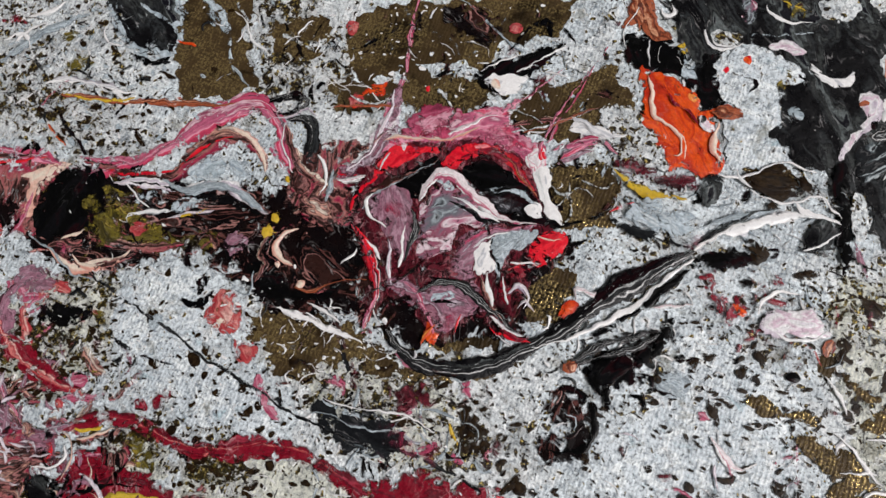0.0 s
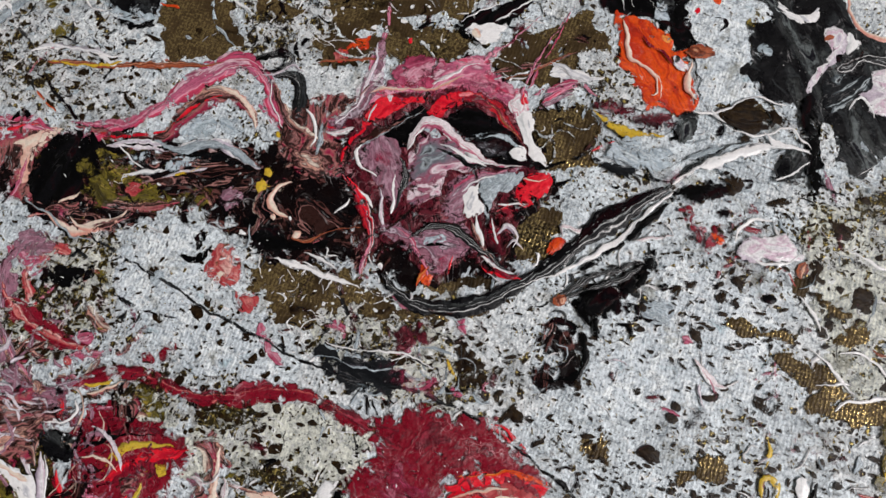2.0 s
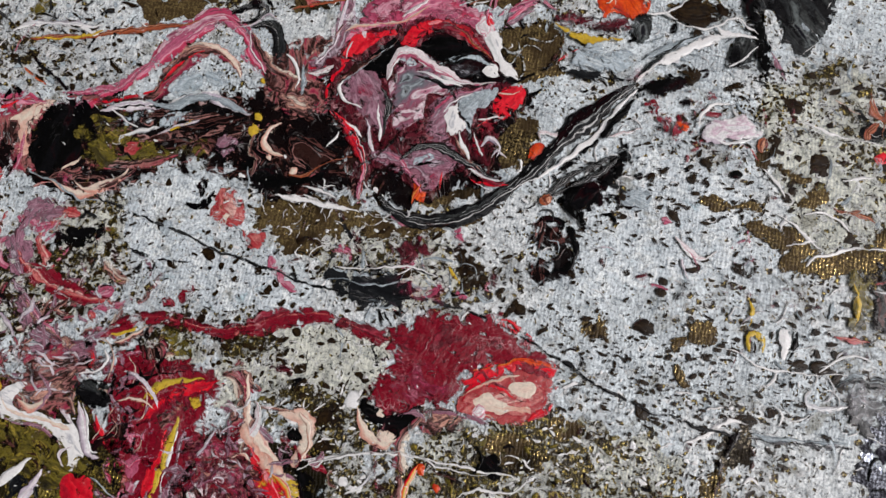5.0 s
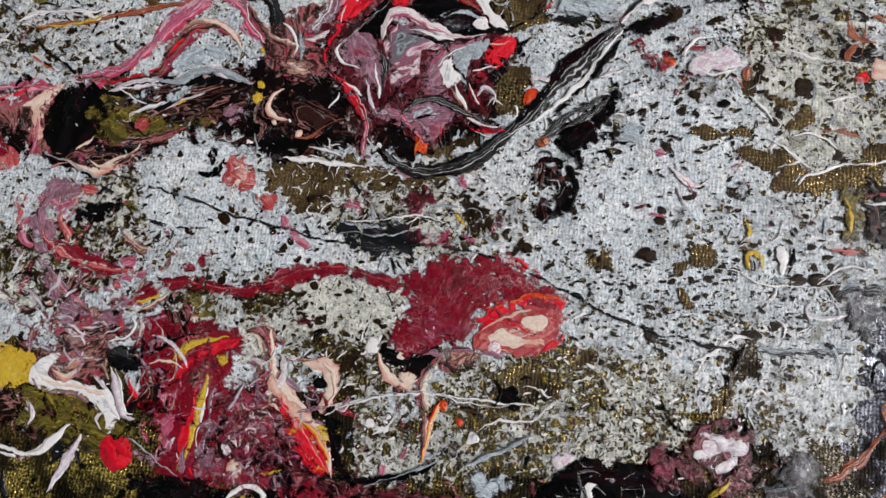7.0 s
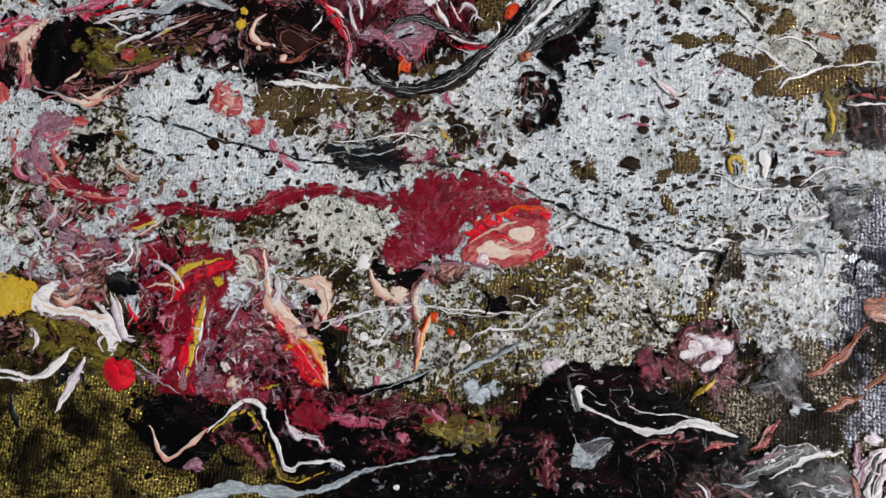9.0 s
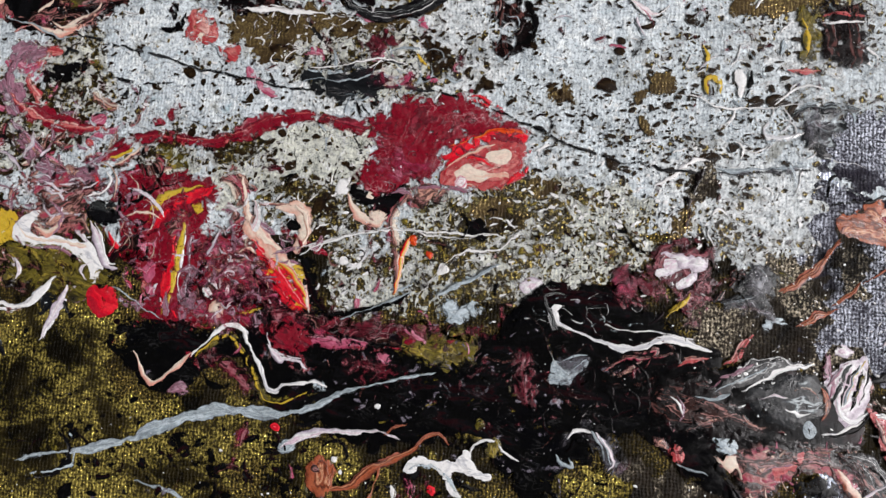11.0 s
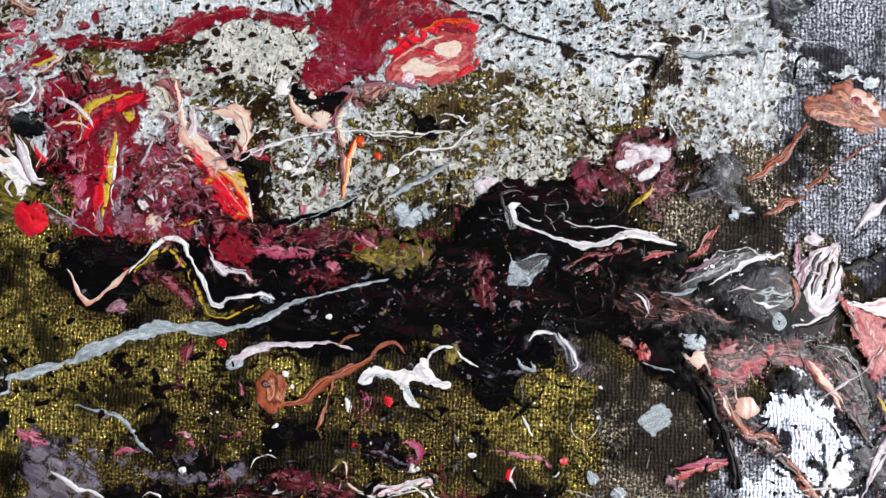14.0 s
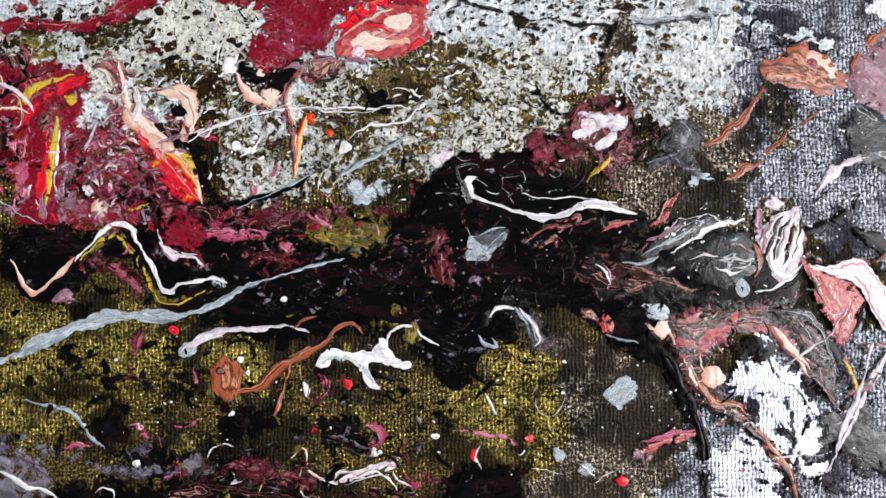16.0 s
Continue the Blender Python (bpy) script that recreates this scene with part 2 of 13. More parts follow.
M = {
    "canvas": bronze("bronze_canvas", (0.006, 0.0045, 0.002), (0.6, 0.44, 0.11), 0.6, 0.2, fray=False),
    "gilt": bronze("gilt_canvas", (0.01, 0.0075, 0.0025), (0.9, 0.72, 0.17), 0.74, 0.26),
    "bronze": bronze("bronze_paint", (0.026, 0.017, 0.008), (0.46, 0.34, 0.14), 0.7, 0.1),
    # Silver and pewter tints: glare on the weave, put into the colour.
    "silver": bronze("glint_canvas", (0.012, 0.011, 0.016), (0.82, 0.87, 1.0), 0.86, 0.26, 0.2, gleam=0.1),
    "pewter": bronze("dim_glint_canvas", (0.01, 0.0075, 0.005), (0.85, 0.74, 0.55), 0.62, 0.24, 0.6, gleam=0.1),
    # Bluish white colour standing in for the strongest glare on the canvas.
    "glare_white": bronze("glare_white_canvas", (0.16, 0.18, 0.26), (0.8, 0.86, 1.0), 1.3, 0.1, 0.6, gleam=0.6),
    "film": film("pale_paint", (0.57, 0.625, 0.65), (0.25, 0.3, 0.33), 0.52, 0.52),
    "film_torn": film("torn_pale_paint", (0.63, 0.67, 0.68), (0.22, 0.25, 0.27), 0.62, 0.62),
    "film_olive": film("olive_pale_paint", (0.56, 0.57, 0.5), (0.16, 0.18, 0.13), 0.74, 0.76, (0.03, 0.022, 0.006), 0.5),
    "film_clean": film("clean_pale_paint", (0.62, 0.68, 0.715), (0.34, 0.48, 0.53), 0.26, 0.24),
    "black": paint("black_paint", [(0.0, (0.002, 0.002, 0.003)), (0.5, (0.003, 0.003, 0.003)), (0.62, (0.005, 0.005, 0.006)), (0.7, (0.014, 0.004, 0.005)), (0.78, (0.003, 0.002, 0.003)), (0.9, (0.012, 0.012, 0.013))], 120, 1.6, 0.2, 1.7, 0.12, 0.05, lines=0.05, tear=0.4, spec=0.05, flecks=0.5),
    "char": paint("charcoal_paint", [(0.0, BLACK), (0.4, (0.006, 0.006, 0.007)), (0.5, (0.03, 0.034, 0.036)), (0.55, (0.008, 0.008, 0.009)), (0.62, (0.05, 0.056, 0.055)), (0.66, (0.01, 0.01, 0.012)), (0.74, (0.13, 0.15, 0.15)), (0.8, (0.01, 0.01, 0.014))], 75, 2.2, 0.3, 2.0, 0.24, 0.2, lines=0.5, spec=0.15, grain=0.5),
    "char_vein": paint("veined_charcoal_paint", [(0.0, BLACK), (0.5, (0.014, 0.016, 0.018)), (0.6, CHAR), (0.66, (0.09, 0.11, 0.12)), (0.69, (0.5, 0.56, 0.58)), (0.72, (0.02, 0.022, 0.025)), (0.8, BLACK), (0.84, ICE), (0.87, CHAR)], 70, 2.4, 0.3, 1.9, 0.2, 0.12, lines=0.25, spec=0.15),
    "crimson": paint("crimson_paint", [(0.0, PLUM), (0.3, CRIMSON), (0.55, (0.23, 0.008, 0.022)), (0.64, (0.08, 0.006, 0.012)), (0.74, (0.34, 0.035, 0.06)), (0.8, CRIMSON)], 150, 1.4, 0.35, 1.5, 0.25, 0.25, web=(0.6, 0.25, 0.28), tear=0.35, bites=0.12, lines=0.4, soft=0.22),
    "red": paint("red_paint", [(0.0, (0.3, 0.008, 0.02)), (0.28, (0.5, 0.01, 0.025)), (0.38, RED), (0.55, (0.78, 0.025, 0.04)), (0.62, (0.5, 0.008, 0.02)), (0.68, RED), (0.74, (0.82, 0.3, 0.32)), (0.8, (0.6, 0.01, 0.025))], 130, 1.4, 0.4, 1.5, 0.2, 0.2, 0.2, tear=0.25, lines=0.2, soft=0.2),
    "pink": paint("pink_marbled_paint", [(0.0, ROSE), (0.25, (0.6, 0.06, 0.13)), (0.33, (0.74, 0.36, 0.45)), (0.4, (0.58, 0.14, 0.24)), (0.52, (0.32, 0.07, 0.13)), (0.6, (0.72, 0.5, 0.56)), (0.66, ROSE), (0.78, PINK), (0.86, PLUM), (0.93, MAUVE)], 120, 2.0, 0.7, 1.9, grain=0.16, soft=0.25),
    "blush": paint("rose_brown_marbled_paint", [(0.0, BLACK), (0.22, ROSE), (0.34, (0.36, 0.14, 0.13)), (0.42, (0.012, 0.008, 0.007)), (0.52, (0.06, 0.022, 0.02)), (0.58, (0.4, 0.18, 0.17)), (0.63, (0.02, 0.01, 0.01)), (0.72, PEACH), (0.77, (0.15, 0.05, 0.05)), (0.88, CREAM)], 120, 2.2, 0.6, 1.6, bites=0.1, tear=0.5, lines=0.7, soft=0.22),
    "dusk": paint("dark_rose_marbled_paint", [(0.0, BLACK), (0.5, (0.006, 0.003, 0.003)), (0.54, (0.13, 0.05, 0.045)), (0.57, (0.01, 0.005, 0.004)), (0.68, BLACK), (0.72, (0.42, 0.2, 0.18)), (0.75, (0.03, 0.012, 0.01))], 65, 2.8, 0.3, 2.0, 0.2, 0.1, tear=0.6, bites=0.2, lines=0.6, spec=0.15, soft=0.22),
    "mauve": paint("mauve_grey_marbled_paint", [(0.0, PLUM), (0.25, (0.3, 0.12, 0.17)), (0.36, (0.18, 0.1, 0.13)), (0.43, (0.45, 0.26, 0.33)), (0.5, (0.22, 0.09, 0.13)), (0.56, (0.38, 0.18, 0.25)), (0.63, (0.13, 0.08, 0.1)), (0.7, (0.58, 0.48, 0.55)), (0.76, (0.1, 0.025, 0.045)), (0.88, (0.34, 0.15, 0.2))], 110, 2.4, 0.5, 1.7, soft=0.22),
    "banded": paint("white_black_banded_paint", [(0.0, BLACK), (0.3, CHAR), (0.34, WHITE), (0.375, BLACK), (0.55, (0.02, 0.021, 0.023)), (0.58, (0.5, 0.52, 0.52)), (0.605, BLACK), (0.75, CHAR), (0.78, (0.6, 0.62, 0.62)), (0.81, BLACK)], 70, 1.0, 1.1, 0.6, tear=0.16, bites=0.0, streak=0.1),
    "tiger": paint("red_white_black_streaked_paint", [(0.0, BLACK), (0.2, CRIMSON), (0.34, (0.5, 0.02, 0.03)), (0.42, RED), (0.47, PLUM), (0.53, (0.4, 0.05, 0.09)), (0.58, PINK), (0.62, (0.78, 0.6, 0.63)), (0.66, BLACK), (0.74, CRIMSON), (0.82, RED), (0.88, WHITE), (0.93, BLACK)], 130, 2.0, 0.9, 1.3),
    "agate": paint("grey_pink_agate_paint", [(0.0, PLUM), (0.2, (0.45, 0.16, 0.24)), (0.28, (0.75, 0.66, 0.7)), (0.33, (0.3, 0.08, 0.13)), (0.42, (0.2, 0.13, 0.17)), (0.5, (0.13, 0.14, 0.16)), (0.55, (0.35, 0.4, 0.43)), (0.6, (0.03, 0.035, 0.04)), (0.7, (0.22, 0.2, 0.24)), (0.78, (0.7, 0.7, 0.74)), (0.84, (0.2, 0.08, 0.12))], 75, 2.6, 0.55, 2.0, grain=0.16, soft=0.3),
    "white": paint("white_paint", [(0.0, (0.3, 0.31, 0.33)), (0.22, (0.6, 0.62, 0.62)), (0.34, WHITE), (0.62, (0.84, 0.83, 0.82)), (0.7, (0.45, 0.46, 0.5)), (0.78, WHITE), (0.9, (0.4, 0.38, 0.42))], 160, 1.4, 0.3, 1.7, 0.2, 0.15, 0.12, tear=0.16, lines=0.08, bites=0.0, streak=0.42),
    "lilac": paint("lilac_white_paint", [(0.0, (0.3, 0.22, 0.3)), (0.25, (0.62, 0.55, 0.62)), (0.4, WHITE), (0.52, (0.6, 0.42, 0.52)), (0.6, WHITE), (0.75, (0.5, 0.42, 0.52)), (0.9, WHITE)], 120, 1.8, 0.8, 1.3, lines=0.45, tear=0.16, bites=0.0, streak=0.35),
    "candy": paint("pink_white_striped_paint", [(0.0, WHITE), (0.3, WHITE), (0.36, PINK), (0.42, (0.8, 0.7, 0.72)), (0.5, WHITE), (0.56, (0.66, 0.35, 0.42)), (0.6, WHITE), (0.75, (0.8, 0.72, 0.74))], 90, 1.2, 1.2, 0.8, lines=0.2, tear=0.16, bites=0.0, streak=0.3),
    "orange": paint("orange_paint", [(0.0, (0.12, 0.01, 0.008)), (0.25, (0.5, 0.03, 0.01)), (0.4, ORANGE), (0.47, (0.45, 0.025, 0.008)), (0.55, (0.78, 0.1, 0.012)), (0.64, (0.6, 0.045, 0.01)), (0.7, (0.82, 0.35, 0.08)), (0.74, (0.5, 0.03, 0.01)), (0.9, (0.1, 0.015, 0.01))], 90, 1.5, 0.5, 1.4, 0.22, 0.3, 0.2, lines=0.1, tear=0.25),
    "copper": paint("copper_marbled_paint", [(0.0, BLACK), (0.25, RUST), (0.4, (0.4, 0.11, 0.05)), (0.47, (0.08, 0.02, 0.012)), (0.55, (0.3, 0.07, 0.03)), (0.62, (0.65, 0.34, 0.2)), (0.67, RUST), (0.75, (0.04, 0.015, 0.012)), (0.85, (0.45, 0.14, 0.09))], 130, 2.0, 0.8, 1.4, lines=0.7, tear=0.16, bites=0.0, streak=0.35),
    "peach": paint("peach_paint", [(0.0, (0.6, 0.2, 0.16)), (0.3, PEACH), (0.55, CREAM), (0.75, (0.78, 0.62, 0.52)), (0.85, (0.6, 0.3, 0.26))], 100, 1.4, 0.6, 1.0, 0.24, 0.2, 0.2, lines=0.15, tear=0.16, bites=0.0, streak=0.25),
    "flame": paint("yellow_red_streaked_paint", [(0.0, CRIMSON), (0.22, RED), (0.36, (0.75, 0.16, 0.02)), (0.46, YELLOW), (0.6, (0.7, 0.5, 0.2)), (0.68, RED), (0.8, CREAM), (0.9, YELLOW)], 90, 1.5, 0.9, 0.9, lines=0.2, tear=0.16, bites=0.0),
    "yellow": paint("ochre_yellow_paint", [(0.0, (0.35, 0.2, 0.02)), (0.3, YELLOW), (0.7, (0.62, 0.44, 0.05)), (0.85, OLIVE)], 110, 1.2, 0.5, 1.1, 0.24, 0.2, 0.2, lines=0.12, tear=0.4, bites=0.08, streak=0.2),
    "steel": paint("blue_grey_streaked_paint", [(0.0, (0.16, 0.19, 0.21)), (0.3, (0.3, 0.36, 0.4)), (0.42, ICE), (0.5, (0.22, 0.27, 0.3)), (0.6, (0.45, 0.52, 0.55)), (0.7, (0.2, 0.24, 0.27)), (0.85, ICE)], 650, 0.8, 0.5, 1.7, tear=0.16, bites=0.0, streak=0.45),
    "ice": paint("ice_blue_paint", [(0.0, SLATE), (0.3, (0.38, 0.46, 0.5)), (0.5, ICE), (0.62, (0.3, 0.37, 0.42)), (0.75, (0.62, 0.68, 0.7)), (0.9, SLATE)], 190, 2.0, 0.4, 1.6, tear=0.6, bites=0.2, soft=0.22, streak=0.4),
    "olive": paint("olive_ochre_paint", [(0.0, BLACK), (0.35, (0.05, 0.04, 0.01)), (0.5, OLIVE), (0.62, (0.06, 0.045, 0.015)), (0.72, (0.35, 0.27, 0.04)), (0.82, BROWN)], 220, 2.2, 0.3, 1.8, tear=0.8, bites=0.35, lines=0.3, soft=0.22),
    "salmon": paint("salmon_red_paint", [(0.0, (0.25, 0.02, 0.03)), (0.3, (0.5, 0.08, 0.08)), (0.42, (0.35, 0.03, 0.04)), (0.52, (0.62, 0.2, 0.18)), (0.6, (0.4, 0.04, 0.05)), (0.7, (0.78, 0.5, 0.44)), (0.8, (0.4, 0.04, 0.05))], 130, 1.6, 0.7, 1.2, lines=0.4, web=(0.75, 0.5, 0.48), soft=0.22, streak=0.3),
    "violet": paint("grey_violet_paint", [(0.0, (0.03, 0.025, 0.035)), (0.4, (0.1, 0.085, 0.115)), (0.6, (0.2, 0.18, 0.22)), (0.7, (0.07, 0.06, 0.075)), (0.85, (0.3, 0.28, 0.32))], 160, 1.8, 0.4, 1.5, bites=0.4, tear=0.8, soft=0.22),
    "magenta": paint("magenta_paint", [(0.0, PLUM), (0.25, (0.32, 0.04, 0.09)), (0.42, (0.5, 0.12, 0.2)), (0.52, (0.34, 0.035, 0.09)), (0.6, (0.66, 0.34, 0.42)), (0.66, (0.4, 0.06, 0.12)), (0.8, (0.55, 0.2, 0.28))], 100, 1.8, 0.5, 1.6, tear=0.4, lines=0.35, soft=0.22, streak=0.4),
    "wine": paint("dark_wine_paint", [(0.0, BLACK), (0.35, (0.05, 0.006, 0.01)), (0.48, (0.13, 0.014, 0.025)), (0.56, (0.03, 0.005, 0.008)), (0.64, (0.2, 0.03, 0.045)), (0.72, (0.34, 0.13, 0.15)), (0.78, (0.04, 0.006, 0.01))], 260, 1.4, 0.2, 1.9, 0.25, 0.15, web=(0.45, 0.25, 0.27), tear=0.8, bites=0.35, lines=0.4, spec=0.2, soft=0.3),
    "veil": paint("thin_magenta_paint", [(0.0, PLUM), (0.3, (0.3, 0.02, 0.06)), (0.48, (0.45, 0.06, 0.13)), (0.56, (0.2, 0.01, 0.03)), (0.64, (0.6, 0.2, 0.28)), (0.72, (0.3, 0.02, 0.06))], 120, 2.0, 0.4, 1.7, 0.22, 0.15, 0.16, tear=1.0, bites=0.3, lines=0.4, soft=1.1),
    "smoke": paint("thin_slate_paint", [(0.0, BLACK), (0.35, (0.05, 0.045, 0.055)), (0.5, (0.12, 0.12, 0.14)), (0.6, (0.03, 0.03, 0.035)), (0.68, (0.3, 0.31, 0.34)), (0.74, (0.08, 0.06, 0.075)), (0.86, (0.16, 0.1, 0.13))], 90, 2.6, 0.4, 1.9, 0.2, 0.12, 0.16, tear=0.7, bites=0.1, lines=0.5, soft=0.9),
    "hole": paint("dark_brown_cell_paint", [(0.0, (0.004, 0.0025, 0.002)), (0.4, (0.014, 0.007, 0.003)), (0.6, (0.03, 0.017, 0.006)), (0.8, (0.006, 0.004, 0.003))], 500, 1.0, 0.3, 1.6, 0.35, 0.12, lines=0.0, tear=0.15, spec=0.12, flecks=0.0, grain=0.6),
}

# ---- room ----
def box(bm, low, high):
    corners = [bm.verts.new((x, y, z)) for x in (low[0], high[0]) for y in (low[1], high[1]) for z in (low[2], high[2])]
    for ids in ((0, 1, 3, 2), (4, 6, 7, 5), (0, 4, 5, 1), (2, 3, 7, 6), (0, 2, 6, 4), (1, 5, 7, 3)):
        bm.faces.new([corners[i] for i in ids])


def plaster(name, colour):
    n = Net(name)
    tone = n.mix(n.noise(3.0, 4.0), tuple(c * 0.93 for c in colour), colour)
    return n.finish(tone, 0.8, n.noise(300, 4.0, 0.6), 0.3)


def linked(name, bm, material, parent=None, label=""):
    me = bpy.data.meshes.new(name)
    bm.normal_update()
    bm.to_mesh(me)
    bm.free()
    me.materials.append(material)
    ob = new(name, me)
    ob.parent = parent
    if label:
        tagged(ob, label)
    return ob


WALL = plaster("grey_plaster", (0.22, 0.22, 0.215))
FLOOR = plaster("grey_floor", (0.14, 0.13, 0.12))


def shell(name, boxes, material, label):
    bm = bmesh.new()
    for low, high in boxes:
        box(bm, low, high)
    bmesh.ops.recalc_face_normals(bm, faces=bm.faces)
    return tagged(linked(name, bm, material), label, "room", kind="structure")


BACK = 0.019  # the face of the wall that the painting hangs on
wx0, wx1 = WINDOW[0] - WINDOW_W / 2, WINDOW[0] + WINDOW_W / 2
wz0, wz1 = WINDOW[2] - WINDOW_H / 2, WINDOW[2] + WINDOW_H / 2
shell("wall_north", [((-2.5, BACK, 0), (4.4, BACK + 0.15, 3.0))], WALL, "plain grey plaster wall behind the hung painting")
shell("wall_south", [((-2.5, -4.15, 0), (wx0, -4.0, 3.0)), ((wx1, -4.15, 0), (4.4, -4.0, 3.0)), ((wx0, -4.15, 0), (wx1, -4.0, wz0)), ((wx0, -4.15, wz1), (wx1, -4.0, 3.0))], WALL, "plain grey plaster wall with a window opening")
shell("wall_west", [((-3.05, -4.15, 0), (-2.5, BACK + 0.15, 3.0))], WALL, "plain grey plaster side wall")
shell("wall_east", [((4.4, -4.15, 0), (4.55, BACK + 0.15, 3.0))], WALL, "plain grey plaster side wall")
shell("floor", [((-3.05, -4.15, -0.1), (4.55, BACK + 0.15, 0))], FLOOR, "plain grey floor of the room")
shell("ceiling", [((-3.05, -4.15, 3.0), (4.55, BACK + 0.15, 3.1))], WALL, "plain grey ceiling of the room")

# ---- painting ----
# Its parts are laid out in millimetres on the canvas: x right, y up, z out of the canvas.
painting = tagged(new("painting"), "abstract poured acrylic painting on canvas, red, grey, black and gold", "painting")
painting.matrix_world = pose(0, 0, 1.5, 90, 0, 0)
X0, X1, Y0, Y1 = -110.0, 142.0, -98.0, 142.0


def stretched_canvas():
    """The canvas, folded round its edges."""
    bm = bmesh.new()
    box(bm, (X0 * MM, Y0 * MM, -0.019), (X1 * MM, Y1 * MM, 0))
    bmesh.ops.recalc_face_normals(bm, faces=bm.faces)
    bmesh.ops.bevel(bm, geom=[e for e in bm.edges if any(v.co.z > -0.01 for v in e.verts)], offset=0.002, segments=4, profile=0.5, affect="EDGES")
    return linked("canvas", bm, M["canvas"], painting, "dark bronze painted woven canvas")


stretched_canvas()


def spline(pts, closed, step):
    """Points about one step apart on a smooth line through pts (rows of numbers)."""
    p = np.array(pts, float)
    n = len(p)
    out = []
    for i in range(n if closed else n - 1):
        if closed:
            a, b, c, d = p[(i - 1) % n], p[i], p[(i + 1) % n], p[(i + 2) % n]
        else:
            a, b, c, d = p[max(i - 1, 0)], p[i], p[i + 1], p[min(i + 2, n - 1)]
        k = max(2, int(np.hypot(*(c - b)[:2]) / step))
        for u in np.arange(k) / k:
            out.append(0.5 * (2 * b + (c - a) * u + (2 * a - 5 * b + 4 * c - d) * u**2 + (3 * b - a - 3 * c + d) * u**3))
    if not closed:
        out.append(p[-1])
    return np.array(out)


def wobble(x, y, f, seed=0.0):
    return noise.noise((x * f + seed, y * f - seed, seed * 0.7))


def stirred(x, y):
    """The canvas stirred a little, the same for all paint, so that edges and bands waver together."""
    u = 0.55 * wobble(x, y, 0.22, 3.1) + 0.38 * wobble(x, y, 0.55, 5.7) + 0.2 * wobble(x, y, 1.3, 8.3)
    v = 0.55 * wobble(x, y, 0.22, 13.1) + 0.38 * wobble(x, y, 0.55, 15.7) + 0.2 * wobble(x, y, 1.3, 18.3)
    return x + u, y + v


def mesh_part(name, label, material, verts, faces, uvs, flow=None):
    me = bpy.data.meshes.new(name)
    me.from_pydata([(*(c * MM for c in stirred(x, y)), z * MM) for x, y, z in verts], [], faces)
    layer = me.uv_layers.new(name="flow")
    loop = np.empty(len(me.loops), int)
    me.loops.foreach_get("vertex_index", loop)
    layer.data.foreach_set("uv", np.array(uvs, np.float32)[loop].ravel())
    drawn = me.attributes.new("drawn", "FLOAT_VECTOR", "POINT")
    drawn.data.foreach_set("vector", (np.array(verts if flow is None else flow, np.float32) * MM).ravel())
    me.polygons.foreach_set("use_smooth", [True] * len(me.polygons))
    me.materials.append(M[material])
    ob = new(name, me)
    ob.parent = painting
    return tagged(ob, label)


count = [0]


def ribbon(name, label, material, high, lift, pts, rag=0.25):
    """A streak of paint with a rounded back along a line; rows of x, y and width."""
    count[0] += 1
    seed = count[0] * 3.17
    line = spline(pts, False, 0.55)
    way = np.gradient(line[:, :2], axis=0)
    way /= np.maximum(np.hypot(*way.T), 1e-6)[:, None]
    side = np.stack([-way[:, 1], way[:, 0]], 1)
    cuts = (-1, -0.8, -0.45, 0, 0.45, 0.8, 1)
    verts, uvs, faces, flow, run = [], [], [], [], 0.0
    end = (len(line) - 1) * 0.55
    for i, (x, y, w) in enumerate(line):
        run = i * 0.55
        w *= 0.8 + 0.75 * wobble(run, seed, 0.16, seed) + 0.3 * wobble(run, seed, 0.6, seed)
        w = max(w * min(1.0, (min(run, end - run) + 0.1) / max(2.6 * w, 0.3)) ** 0.7, 0.1)
        for s in cuts:
            edge = 1 + rag * (wobble(x + 9 * s, y, 0.55, seed) + 0.7 * wobble(x, y + 7 * s, 1.6, seed)) * 1.4
            o = s * w * 0.5 * max(edge, 0.25)
            tall = (0.1 + 0.1 * high * (0.8 + 0.5 * wobble(x, y, 0.7, seed + s))) * (1 - abs(s) ** 2.5)
            verts.append((x + side[i, 0] * o, y + side[i, 1] * o, lift - 0.1 + tall))
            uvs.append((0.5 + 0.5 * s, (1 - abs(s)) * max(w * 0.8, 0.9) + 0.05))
            flow.append((o * 1.3 + seed, run * 0.16, seed))
        if i:
            for k in range(6):
                a = (i - 1) * 7 + k
                faces.append((a, a + 7, a + 8, a + 1)[::-1])
    return mesh_part(name, label, material, verts, faces, uvs, flow)


